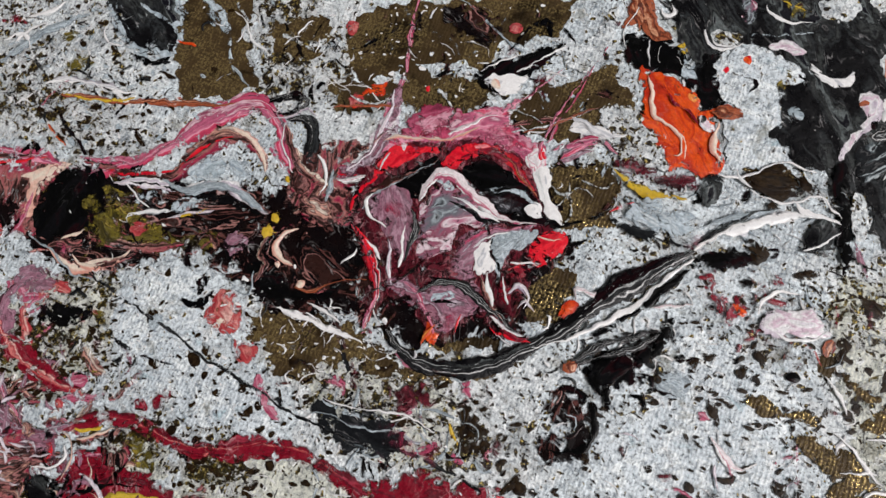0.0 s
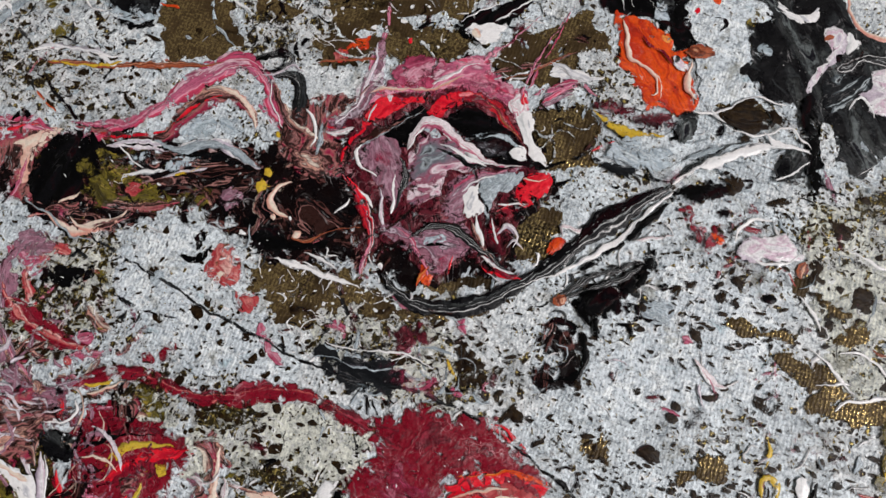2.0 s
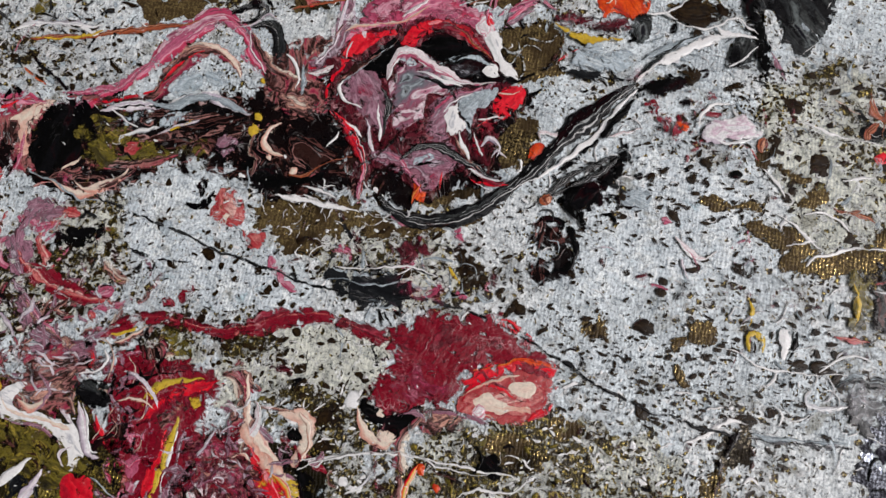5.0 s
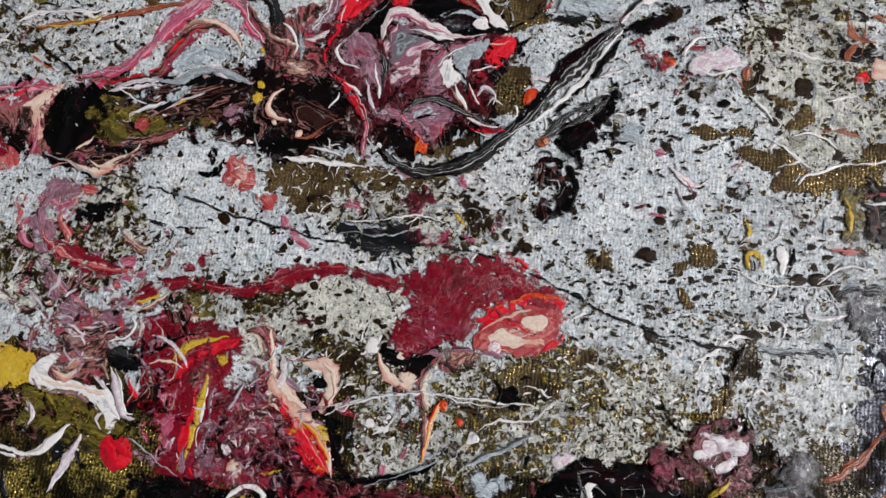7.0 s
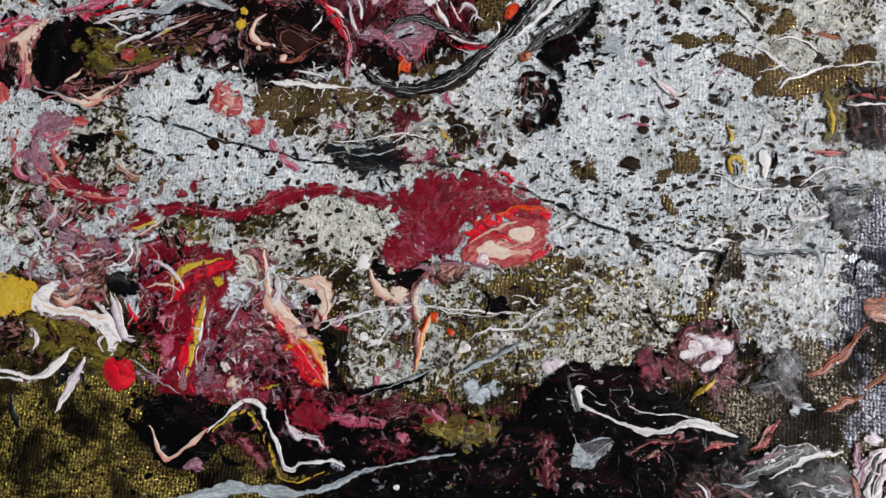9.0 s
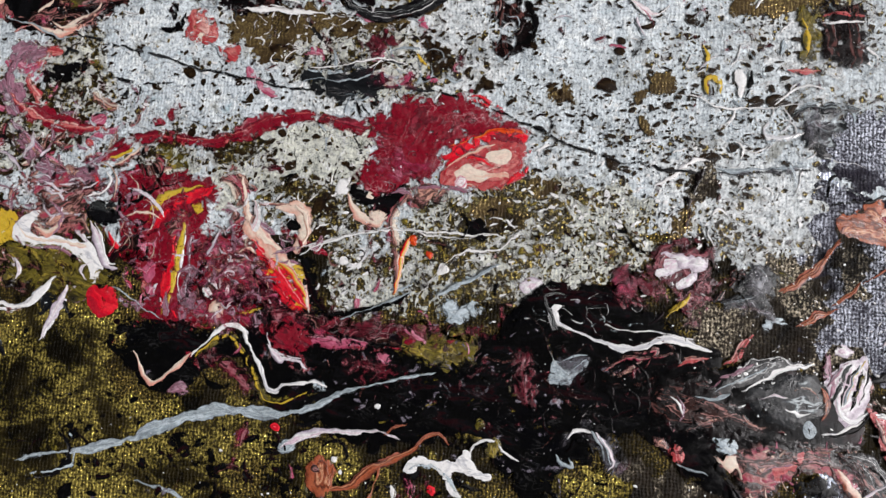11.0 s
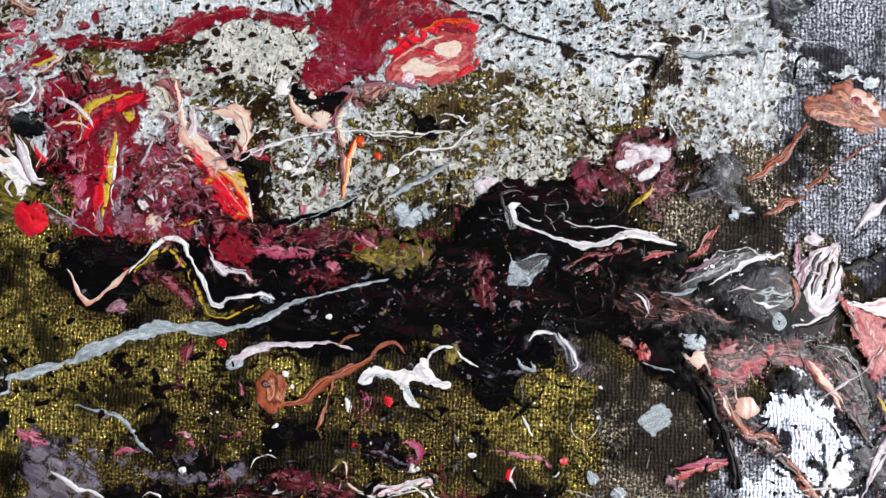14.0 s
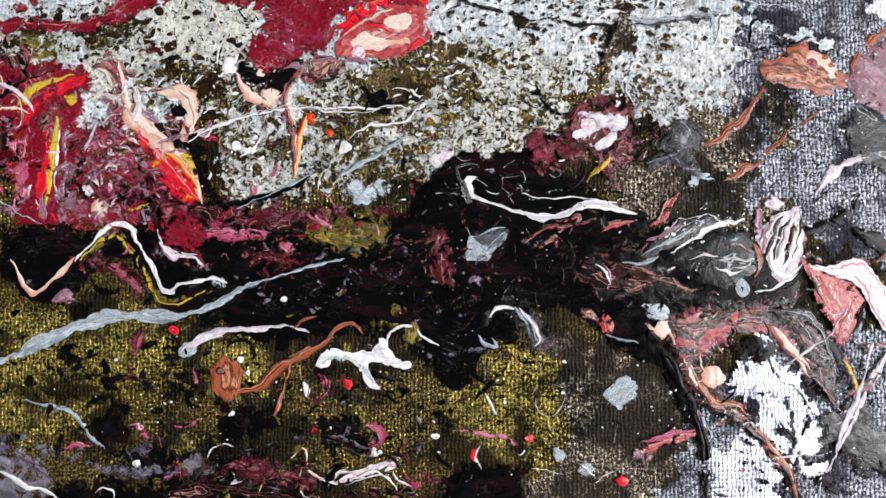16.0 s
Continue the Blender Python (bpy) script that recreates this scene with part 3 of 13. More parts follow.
def blob(name, label, material, high, lift, rag, pts, firm=0.0):
    """A spill of paint with a raised rim inside a smooth line through pts, roughened by rag millimetres."""
    count[0] += 1
    seed = count[0] * 2.71
    line = spline(pts, True, 0.5)[:, :2]
    way = np.roll(line, -1, 0) - np.roll(line, 1, 0)
    way /= np.maximum(np.hypot(*way.T), 1e-6)[:, None]
    off = np.array([wobble(x, y, 0.35, seed) + 0.8 * wobble(x, y, 0.95, seed) + 0.5 * wobble(x, y, 2.3, seed) for x, y in line]) * rag * 1.5
    line = line + np.stack([way[:, 1], -way[:, 0]], 1) * off[:, None]
    low, far = line.min(0), line.max(0)
    gap = max(0.6, math.sqrt(float(np.prod(far - low))) / 34)
    gx, gy = np.meshgrid(np.arange(low[0], far[0], gap), np.arange(low[1], far[1], gap * 0.87))
    gx = gx + (np.arange(gx.shape[0]) % 2)[:, None] * gap * 0.5
    grid = np.stack([gx.ravel(), gy.ravel()], 1)
    nxt = np.roll(line, -1, 0)

    def reach(p):
        d = nxt - line
        u = np.clip(((p[:, None] - line) * d).sum(-1) / np.maximum((d * d).sum(-1), 1e-9), 0, 1)
        return np.sqrt((((line + u[..., None] * d) - p[:, None]) ** 2).sum(-1).min(1))

    over = (line[:, 1] > grid[:, None, 1]) != (nxt[:, 1] > grid[:, None, 1])
    cross = line[:, 0] + (grid[:, None, 1] - line[:, 1]) / np.where(nxt[:, 1] == line[:, 1], 1e-9, nxt[:, 1] - line[:, 1]) * (nxt[:, 0] - line[:, 0])
    inside = ((over & (grid[:, None, 0] < cross)).sum(1) % 2) == 1
    grid = grid[inside]
    grid = grid[reach(grid) > gap * 0.45] if len(grid) else grid
    both = np.concatenate([line, grid]) if len(grid) else line
    ends = [(i, (i + 1) % len(line)) for i in range(len(line))]
    co, _, faces, *_ = geometry.delaunay_2d_cdt([Vector(p) for p in both], ends, [], 1, 1e-5)
    co = np.array([(v.x, v.y) for v in co])
    d = reach(co)
    top = max(d.max(), 0.3)
    rim = min(top, 1.3)
    verts = []
    for (x, y), e in zip(co, d):
        rise = 1 - (1 - min(1.0, e / rim)) ** 2
        z = lift - 0.1 + (0.1 + 0.07 * high * (0.75 + 0.7 * wobble(x, y, 0.28, seed) + 0.5 * wobble(x, y, 0.8, seed))) * rise
        verts.append((x, y, z))
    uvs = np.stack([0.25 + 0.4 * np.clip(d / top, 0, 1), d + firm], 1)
    axis = np.linalg.eigh(np.cov((line - line.mean(0)).T))[1][:, 1]
    along, over = co @ axis, co @ np.array((-axis[1], axis[0]))
    flow = np.stack([over * 1.25 + seed, along * 0.42, np.full(len(co), seed)], 1)
    return mesh_part(name, label, material, verts, faces, uvs, flow)


def drop(name, label, material, high, lift, x, y, r):
    """A round bead of paint."""
    pts = [(x + r * math.cos(a) * (1 + 0.12 * math.sin(2 * a + x)), y + r * math.sin(a) * (1 + 0.1 * math.cos(3 * a + y))) for a in np.arange(8) * math.tau / 8]
    return blob(name, label, material, 4 * high, lift, 0.05 * r, pts, 1.3)


def sprinkle(name, label, material, lift, seed, number, middle, spread, size, long=1.6, lean=0.0, high=0.005):
    """Many small flecks strewn about a place, joined into one part."""
    rng = random.Random(seed)
    verts, faces, uvs = [], [], []
    for _ in range(number):
        x = rng.gauss(middle[0], spread[0])
        y = rng.gauss(middle[1], spread[1])
        if not (X0 + 3 < x < X1 - 3 and Y0 + 3 < y < Y1 - 3):
            continue
        r = size * math.exp(rng.gauss(0, 0.45))
        turn = lean + rng.gauss(0, 0.6)
        stretch = 1 + (long - 1) * rng.random() * 1.3
        base = len(verts)
        verts.append((x, y, lift))
        uvs.append((1, 2))
        for k in range(9):
            a = math.tau * k / 9
            q = r * rng.uniform(0.75, 1.2)
            u, v = q * math.cos(a) * stretch, q * math.sin(a) / math.sqrt(stretch)
            verts.append((x + u * math.cos(turn) - v * math.sin(turn), y + u * math.sin(turn) + v * math.cos(turn), lift - high))
            uvs.append((0, 0.15))
            faces.append((base, base + 1 + k, base + 1 + (k + 1) % 9))
    return tagged(mesh_part(name, label, material, verts, faces, uvs), kind="stuff")



def litter(label, material, lift, seed, number, middle, spread, long, wide, lean=None, name="wisp"):
    """Many short curling wisps of paint strewn about a place, joined into one part."""
    rng = random.Random(seed)
    verts, faces, uvs, flow = [], [], [], []
    for _ in range(number):
        x, y = rng.gauss(middle[0], spread[0]), rng.gauss(middle[1], spread[1])
        way = rng.uniform(0, math.tau) if lean is None else rng.gauss(lean, 0.5)
        bend = rng.gauss(0, 0.2)
        size = long * math.exp(rng.gauss(0, 0.4))
        width = 0.7 * wide * math.exp(rng.gauss(0, 0.45))
        steps = 9
        base = len(verts)
        for k in range(steps + 1):
            u = k / steps
            w = width * (math.sin(math.pi * min(1, u * 0.9 + 0.08)) ** 0.7) * rng.uniform(0.8, 1.2)
            nx, ny = -math.sin(way), math.cos(way)
            for q in (-1, -0.4, 0.4, 1):
                verts.append((x + nx * w * q * 0.5, y + ny * w * q * 0.5, lift - 0.06 + 0.1 * (1 - q * q)))
                uvs.append((0.5 + 0.5 * q, (1 - abs(q)) * w * 0.5 + 0.12))
                flow.append((w * q * 0.65 + base * 0.37, u * size * 0.2, 0))
            if k:
                for j in range(3):
                    c = base + (k - 1) * 4 + j
                    faces.append((c, c + 1, c + 5, c + 4))
            x += math.cos(way) * size / steps
            y += math.sin(way) * size / steps
            way += bend + rng.gauss(0, 0.12)
    return tagged(mesh_part(name, label, material, verts, faces, uvs, flow), kind="stuff")


# films and grounds, in the order in which they were poured
blob("paint_film", "pale grey-blue thin paint opened into pinholes", "film", 0.04, 0.06, 1.5, [(-108, 60), (-106, 120), (-60, 139), (20, 139), (100, 139), (139, 90), (139, 40), (132, 10), (112, 6), (96, -14), (75, -6), (50, -22), (20, -20), (0, -14), (-20, -24), (-45, -12), (-65, -6), (-90, 10)])
blob("paint_film", "torn pale paint over bronze", "film_torn", 0.04, 0.063, 1.5, [(-99.3, 69.7), (-57.7, 81.5), (-50.2, 68.8), (-47.6, 58.7), (-34.9, 64.5), (-40.5, 51.7), (-54, 43.3), (-68.9, 43.8), (-80.7, 38.3)])
blob("paint_film", "torn pale paint over bronze", "film_torn", 0.04, 0.066, 1.5, [(-42.9, 86.7), (-23.1, 93.5), (-17.6, 80.4), (-14, 72), (-5.6, 68), (-12.8, 58.5), (-29, 64.2), (-36.8, 73.6)])
blob("paint_film", "torn pale paint over bronze", "film_torn", 0.04, 0.069, 1.5, [(-2.8, 25.7), (9.7, 30.5), (26, 40.8), (35.9, 40.7), (36.1, 29.1), (42.3, 22.2), (33.5, 15.1), (22.9, 12.7), (9.3, 11.9), (1.6, 15.6)])
blob("paint_film", "torn pale paint over bronze", "film_torn", 0.04, 0.072, 2, [(60.3, 71.4), (74, 73.4), (83, 74.7), (93, 38.8), (83.6, 35), (76.7, 41.3), (72.6, 43.4), (74.1, 51.5), (68.9, 57.3), (70.8, 64), (66.4, 66.4)])
blob("paint_film", "torn pale paint over bronze", "film_torn", 0.04, 0.075, 1.5, [(-13.2, 22.8), (-2.8, 25.7), (9.3, 16.7), (6.6, 4.3), (-15.8, -4.6), (-18, 4), (-4.3, 10.4), (-2.6, 15.9)])
blob("paint_film", "clean grey-blue paint on canvas weave", "film_clean", 0.04, 0.078, 1.5, [(49.4, 55.9), (58.8, 53.4), (63.5, 53.3), (69.8, 53.8), (74.5, 49.8), (72.6, 43.4), (77.1, 39.7), (75.2, 33.5), (59.2, 27.1), (49.4, 23.2), (45.3, 27.1), (45.6, 34.7), (50.4, 40.4), (50.8, 48.4)])
blob("paint_film", "clean grey-blue paint on canvas weave", "film_clean", 0.04, 0.081, 1.5, [(-41.7, 24.4), (-31.6, 33.6), (-25.6, 29.4), (-21.7, 22.5), (-11.2, 18.5), (-1.9, 14.2), (-8.2, 9.8), (-18.7, 7.6), (-27.1, 11.3), (-35.3, 12.2), (-39.4, 17.8)])
blob("bare_patch", "bare dark bronze ground between films", "bronze", 0.03, 0.084, 1.2, [(-56.1, 80.8), (-41.3, 85.9), (-39.8, 77.5), (-32.8, 68.8), (-35.3, 65.3), (-44.9, 60.6), (-51.2, 66)])
blob("bare_patch", "bare dark bronze ground between films", "bronze", 0.03, 0.087, 1.2, [(-21.2, 89.1), (-6.3, 98.1), (14.7, 105.4), (16.4, 97.3), (7.8, 90.6), (5.4, 84.9), (-4.8, 82.5), (-15.3, 75.1), (-21.6, 79)])
blob("bare_patch", "bare dark bronze ground between films", "bronze", 0.03, 0.09, 1.2, [(16.6, 84.2), (25, 94.3), (32.7, 90), (33.2, 82.1), (23.6, 76.3), (13.1, 75.9)])
blob("bare_patch", "bare dark bronze ground between films", "bronze", 0.03, 0.093, 1.2, [(-12.6, 82.2), (-5.2, 83.6), (7.6, 82.1), (2.4, 75.5), (-4.8, 74.1)])
blob("bare_patch", "bare dark bronze ground between films", "bronze", 0.03, 0.096, 1.2, [(20.9, 72), (33.3, 75.4), (35.6, 65.3), (27.4, 62.3)])
blob("bare_patch", "bare dark bronze ground between films", "bronze", 0.03, 0.099, 1.2, [(52.7, 84.7), (61.3, 85.7), (63.1, 80.9), (57.2, 79.2)])
blob("bare_patch", "bare dark bronze ground between films", "bronze", 0.03, 0.102, 1.2, [(-13.2, 29.9), (-5.9, 32.7), (2.9, 32), (5.8, 25.1), (-0.9, 21.4), (-9.3, 21.2)])
blob("bare_patch", "bare dark bronze ground between films", "bronze", 0.03, 0.105, 1.2, [(25.3, 54), (32.2, 54.5), (34.8, 48.3), (29.2, 43.1), (25.3, 42.6)])
blob("bare_patch", "bare dark bronze ground between films", "bronze", 0.03, 0.108, 1.2, [(11.5, 36.3), (25.6, 41.7), (24.9, 38.4), (16.4, 34.1)])
blob("bare_patch", "bare dark bronze ground between films", "bronze", 0.03, 0.111, 1.2, [(-37.8, 78.2), (-35.1, 82.9), (-29.4, 86.2), (-23.4, 83.3), (-25.2, 76.5), (-31.7, 75.4)])
blob("bare_patch", "dark brown stained ground under the star", "dusk", 0.05, 0.114, 1.5, [(-11.5, 55.5), (-9.2, 63.2), (-6, 69), (2, 76.6), (12, 79), (24.1, 72), (28.4, 62.6), (31.8, 58.5), (27.8, 49.7), (29.5, 42.2), (22.2, 37.4), (14.3, 34.3), (6.5, 33.4), (-0.4, 34.8), (-6.6, 44.1)])
blob("bare_patch", "dark brown stained ground", "dusk", 0.05, 0.117, 1.2, [(-69.1, 35.4), (-59.6, 42.4), (-41.1, 45.8), (-29.8, 51.1), (-23, 51.3), (-16.6, 57), (-8.6, 56.6), (0.6, 37.3), (-5.5, 31.8), (-13.2, 29.9), (-24.1, 34.3), (-32, 34.5), (-44.6, 25.5), (-57.7, 23.8)])
blob("bare_patch", "dark brown stained ground", "bronze", 0.05, 0.12, 1.5, [(-16.9, 28.5), (-10.2, 32.7), (2.1, 33.7), (11.4, 31.2), (25.5, 36.7), (31.2, 42.9), (27.9, 35.6), (16.7, 28.3), (6.5, 23.4), (-4.5, 20.1), (-10.6, 21.7)])
blob("paint_film", "pale paint broken over olive gold", "film_olive", 0.05, 0.123, 1.5, [(-16.6, 4.5), (-3.2, 10.3), (3.5, 8.9), (11.8, 3.4), (13.9, -4.7), (14.5, -16.9), (9.9, -21.4), (4.4, -12), (-0.7, -6.4), (-6.2, 1.4), (-9.5, -5.4), (-14.4, -8)])
blob("paint_film", "pale paint broken over olive gold", "film_olive", 0.05, 0.126, 2, [(24.3, -3.5), (34.4, -0.2), (44.4, 3), (54.8, 2.2), (65, 1.3), (69.5, -6.2), (66, -14.5), (56.3, -18.6), (42.7, -22.3), (26.8, -25.2), (10.7, -27.3), (7.8, -21.7), (15.2, -14.8), (20.9, -10)])
blob("paint_film", "torn pale paint over bronze", "film_torn", 0.05, 0.129, 2, [(66.8, 5.6), (76.7, 10.9), (92.8, 8.7), (104.6, 10), (108.6, -9.3), (101, -16), (85.6, -14), (75.6, -9.4), (69.6, -8.2)])
blob("paint_film", "torn pale paint over bronze", "film_torn", 0.05, 0.132, 2, [(76.1, 73.7), (91.2, 77.5), (104.1, 78.7), (108.5, 53.4), (104.5, 28.8), (94.5, 23.4), (86.2, 26.8), (81.8, 37.2), (75.3, 40.9), (76.8, 54.8), (74.3, 63.9)])
blob("paint_film", "pale paint broken over olive gold", "film_olive", 0.05, 0.135, 1.5, [(-62.7, 14.9), (-50.9, 13.9), (-40.4, 7.3), (-46, 1.2), (-56, -4.3), (-66.1, -9.8), (-72.4, 7.1)])
blob("paint_film", "pale grey-blue paint", "film", 0.05, 0.138, 1.2, [(-68.1, -1.4), (-56.5, -2.2), (-47.3, -3.3), (-41.6, -9.1), (-49.4, -14.3), (-57.3, -8.8), (-65.6, -11.9)])
blob("bare_patch", "bare dark bronze ground between films", "bronze", 0.03, 0.141, 0.8, [(-8.4, 1.1), (-1.1, 3), (2.7, -0.8), (-1, -4.4), (-7.7, -3)])
blob("bare_patch", "bare dark bronze ground between films", "bronze", 0.03, 0.144, 0.8, [(44.5, 2), (50.7, 1.7), (49, -2.6), (43.9, -2.2)])
blob("bare_patch", "bare dark bronze ground between films", "bronze", 0.03, 0.147, 0.8, [(32.6, -3.5), (40.7, -1.5), (46.2, -6), (41.5, -9.6), (34.1, -7.4)])
blob("bare_patch", "bare dark bronze ground between films", "bronze", 0.03, 0.153, 0.8, [(47.2, 19.2), (52.4, 20.3), (52.6, 17.1), (48.5, 16.1)])
blob("bare_patch", "bare dark bronze ground between films", "bronze", 0.03, 0.156, 0.8, [(81.7, 67), (88.2, 68.2), (92.5, 66.8), (90.5, 60.8), (85.2, 61.4)])
blob("bare_patch", "bare dark bronze ground between films", "bronze", 0.03, 0.159, 0.8, [(79.9, 58.6), (85.2, 59.1), (87.5, 55.2), (82.2, 55.3)])
blob("bare_patch", "bare dark bronze ground between films", "bronze", 0.03, 0.165, 0.8, [(73.5, 57.9), (77.2, 58.3), (76.9, 53), (74.8, 52.2)])
blob("bare_patch", "bare dark bronze ground between films", "bronze", 0.03, 0.168, 0.8, [(69.5, -6.2), (75.1, 0.5), (76.3, -3.4), (72.7, -9.8)])
blob("gilt_patch", "gold painted canvas ground", "gilt", 0.03, 0.171, 2, [(-55.5, -30.2), (-32.9, -27.9), (-29.1, -34), (-30.5, -42.4), (-22.9, -44), (-15.3, -45.6), (-2.8, -43.8), (0, -52.8), (-7.8, -59.4), (-13.8, -63.9), (-24, -67.6), (-38.6, -69.7), (-53.6, -69.7)])
blob("gilt_patch", "gold painted canvas ground", "gilt", 0.03, 0.174, 2, [(0.9, -50.7), (16.4, -49.7), (20.9, -55.5), (13, -60), (2.5, -57.7)])
blob("gilt_patch", "gold painted canvas ground", "gilt", 0.03, 0.177, 2, [(49.8, -53.2), (57.5, -51.3), (67.1, -49.4), (70.9, -51.3), (67, -58.9), (65, -68.3), (57.4, -72.1), (49.8, -72.1), (46, -64.6)])
# Dull glints of the weave, laid on as paler canvas patches.
blob("silver_patch", "dark canvas ground with pale painted glints", "pewter", 0.03, 0.18, 2, [(63.2, -49.4), (76.6, -50.3), (89.8, -53.2), (98, -68.2), (94.9, -83), (57.4, -83.2), (57.4, -73.9), (66.9, -66.4)])
blob("silver_patch", "dark canvas ground with pale painted glints", "pewter", 0.03, 0.183, 2, [(73.1, -20.5), (86.6, -17.6), (107.7, -18.7), (109.3, -30.3), (96, -32.2), (81.6, -30.2)])
# Glare at the right edge, set into the patches' colour.
blob("silver_patch", "canvas ground with glare painted in pale", "silver", 0.03, 0.186, 2, [(88.8, -58.8), (95.5, -53.2), (106.9, -49.4), (127.7, -49.3), (128.4, -81.9), (85.6, -82.2), (83.9, -68.2)])
blob("silver_patch", "canvas ground with glare painted in pale", "silver", 0.03, 0.189, 2, [(98.9, 14.9), (135.7, 14.7), (135.6, -37.9), (120.5, -37.9), (110.2, -34.1), (103.7, -28.3), (90.3, -28.3), (86.6, -22.5), (92.5, -10.8), (96.6, -3)])
blob("paint_film", "grey violet thin paint", "violet", 0.05, 0.192, 1.2, [(-34.9, -64.9), (-25.1, -67.7), (-19.1, -73.3), (-22.8, -78), (-34.4, -78.1)])
blob("paint_film", "grey violet thin paint", "violet", 0.05, 0.195, 1.2, [(-9.6, -68.6), (2, -67.6), (11.6, -69.4), (25, -70.3), (25.1, -74.1), (9.8, -75.1), (-3.7, -73.3)])
blob("paint_film", "crimson stained black paint", "dusk", 0.06, 0.198, 1.5, [(0.1, -71.4), (21.2, -70.3), (28.9, -74.1), (53.6, -75.8), (53.6, -80.5), (0.3, -80.7)])
# Brightest glare, coloured white into the canvas.
blob("silver_patch", "canvas patch coloured white for bright glare", "glare_white", 0.03, 0.201, 2, [(93.6, -55.1), (100.4, -48.4), (105, -53.1), (108.6, -57.8), (111.3, -63.5), (108.3, -68.1), (104.5, -72.8), (106.1, -82), (88.4, -82.1), (90.5, -68.2), (95.3, -64.4), (98.2, -60.7)])
blob("bare_patch", "dark canvas showing through", "pewter", 0.05, 0.216, 0.9, [(73.5, 3.7), (76.3, 7.1), (78.9, 6.5), (80.2, 1.6), (76.8, -0.9), (73.3, 0.2)])
blob("bare_patch", "black bare weave", "black", 0.05, 0.219, 0.9, [(-9.2, -67.9), (-1.4, -67.3), (3.6, -68.9), (1.7, -72.5), (-6.2, -71.7)])
blob("bare_patch", "black bare weave", "black", 0.05, 0.222, 0.9, [(24.9, -63.5), (30.7, -62.4), (34.7, -66.2), (33.8, -69.1), (27, -68.2)])
blob("bare_patch", "black bare weave", "black", 0.05, 0.225, 0.9, [(8.3, -61.8), (15.1, -61.3), (19.1, -64.5), (13.3, -66.6), (8.4, -65.2)])

# large films of thin paint over the canvas
blob("paint_patch", "slate blue thin paint", "ice", 0.05, 0.368, 1, [(-69.5, 77.4), (-57.7, 81.5), (-51.3, 73.5), (-52.8, 66.6), (-60.1, 66.5), (-66.1, 70.8)])


# dark pools and charcoal runs
blob("paint_spill", "glossy black pour", "black", 0.12, 0.384, 0.5, [(27, 101.1), (36.2, 102.5), (39.7, 101.3), (44.1, 102.3), (47, 94), (44.7, 91.4), (38.3, 95.5), (31.2, 94.7), (28, 96.6)])
blob("paint_spill", "glossy black pour with rose swirls", "dusk", 0.15, 0.368, 0.8, [(-65.5, 35.6), (-59.8, 42.9), (-51.5, 43.1), (-41.6, 44.4), (-28.4, 48.2), (-20.8, 46.5), (-14.5, 52.2), (-9.2, 55.3), (-4.8, 50.2), (-0.1, 39.1), (-2.3, 34.1), (-11.4, 30.6), (-18.6, 32.1), (-25.4, 34.9), (-35.2, 33.9), (-41.2, 27.8), (-47.2, 23.9), (-58.7, 25.6), (-64.3, 29.2)])
blob("paint_spill", "olive and black mottled pour", "olive", 0.12, 0.376, 0.5, [(-56.5, 38.9), (-48.5, 41.9), (-37.2, 38.1), (-29.1, 40.1), (-25.4, 37.1), (-34.7, 33), (-45, 30.8), (-50.9, 30.8)])
blob("paint_spill", "glossy black pour", "black", 0.15, 0.384, 0.5, [(-60.7, 36.8), (-56, 40.3), (-50, 40.2), (-48, 34.1), (-52.9, 30.1), (-57.8, 29.3)])
blob("paint_spill", "glossy black pour", "black", 0.12, 0.376, 0.5, [(-21.7, 36.3), (-16.4, 41.5), (-10.7, 43.6), (-3.9, 43), (-3.4, 36.8), (-8.3, 33.4), (-15, 31.4)])
blob("paint_spill", "glossy black pour", "black", 0.2, 0.368, 0.5, [(38.8, 40.8), (40.5, 44.4), (44.5, 44), (46.2, 47.6), (49.1, 53.7), (50.8, 51.4), (49.4, 46.8), (47.6, 43.2), (50.3, 43.8), (47.6, 40.3), (44.2, 39), (46, 34.9), (47.7, 34.1), (43.1, 36.6), (41.4, 38.9)])
blob("paint_spill", "dark brown swirl", "dusk", 0.25, 0.376, 0.5, [(34.8, 35.4), (38.1, 37.1), (42.2, 36.3), (44.4, 31.4), (43.7, 26.5), (39.8, 24), (36, 25.3), (36.9, 29.4), (39.5, 30.4), (35.2, 31.6)])
ribbon("paint_run", "black curl", "black", 0.3, 0.384, [(35.6, 34.7, 1.5), (38.3, 36.7, 2), (41.5, 35.5, 2.4), (43.5, 32, 2.3), (42.6, 28.3, 2), (39.3, 26.6, 1.8), (37, 26.6, 0.9)], 0.3)
ribbon("paint_streak", "brown curl", "dusk", 0.3, 0.392, [(37.3, 33.9, 0.7), (40, 34.5, 1.1), (41.7, 32.3, 1.1), (41.1, 29.7, 0.9), (39.3, 29.4, 0.5)], 0.3)
ribbon("paint_thread", "grey thread in the curl", "steel", 0.3, 0.4, [(38.6, 32.9, 0.3), (40.4, 32.7, 0.5), (40.9, 30.5, 0.4)])

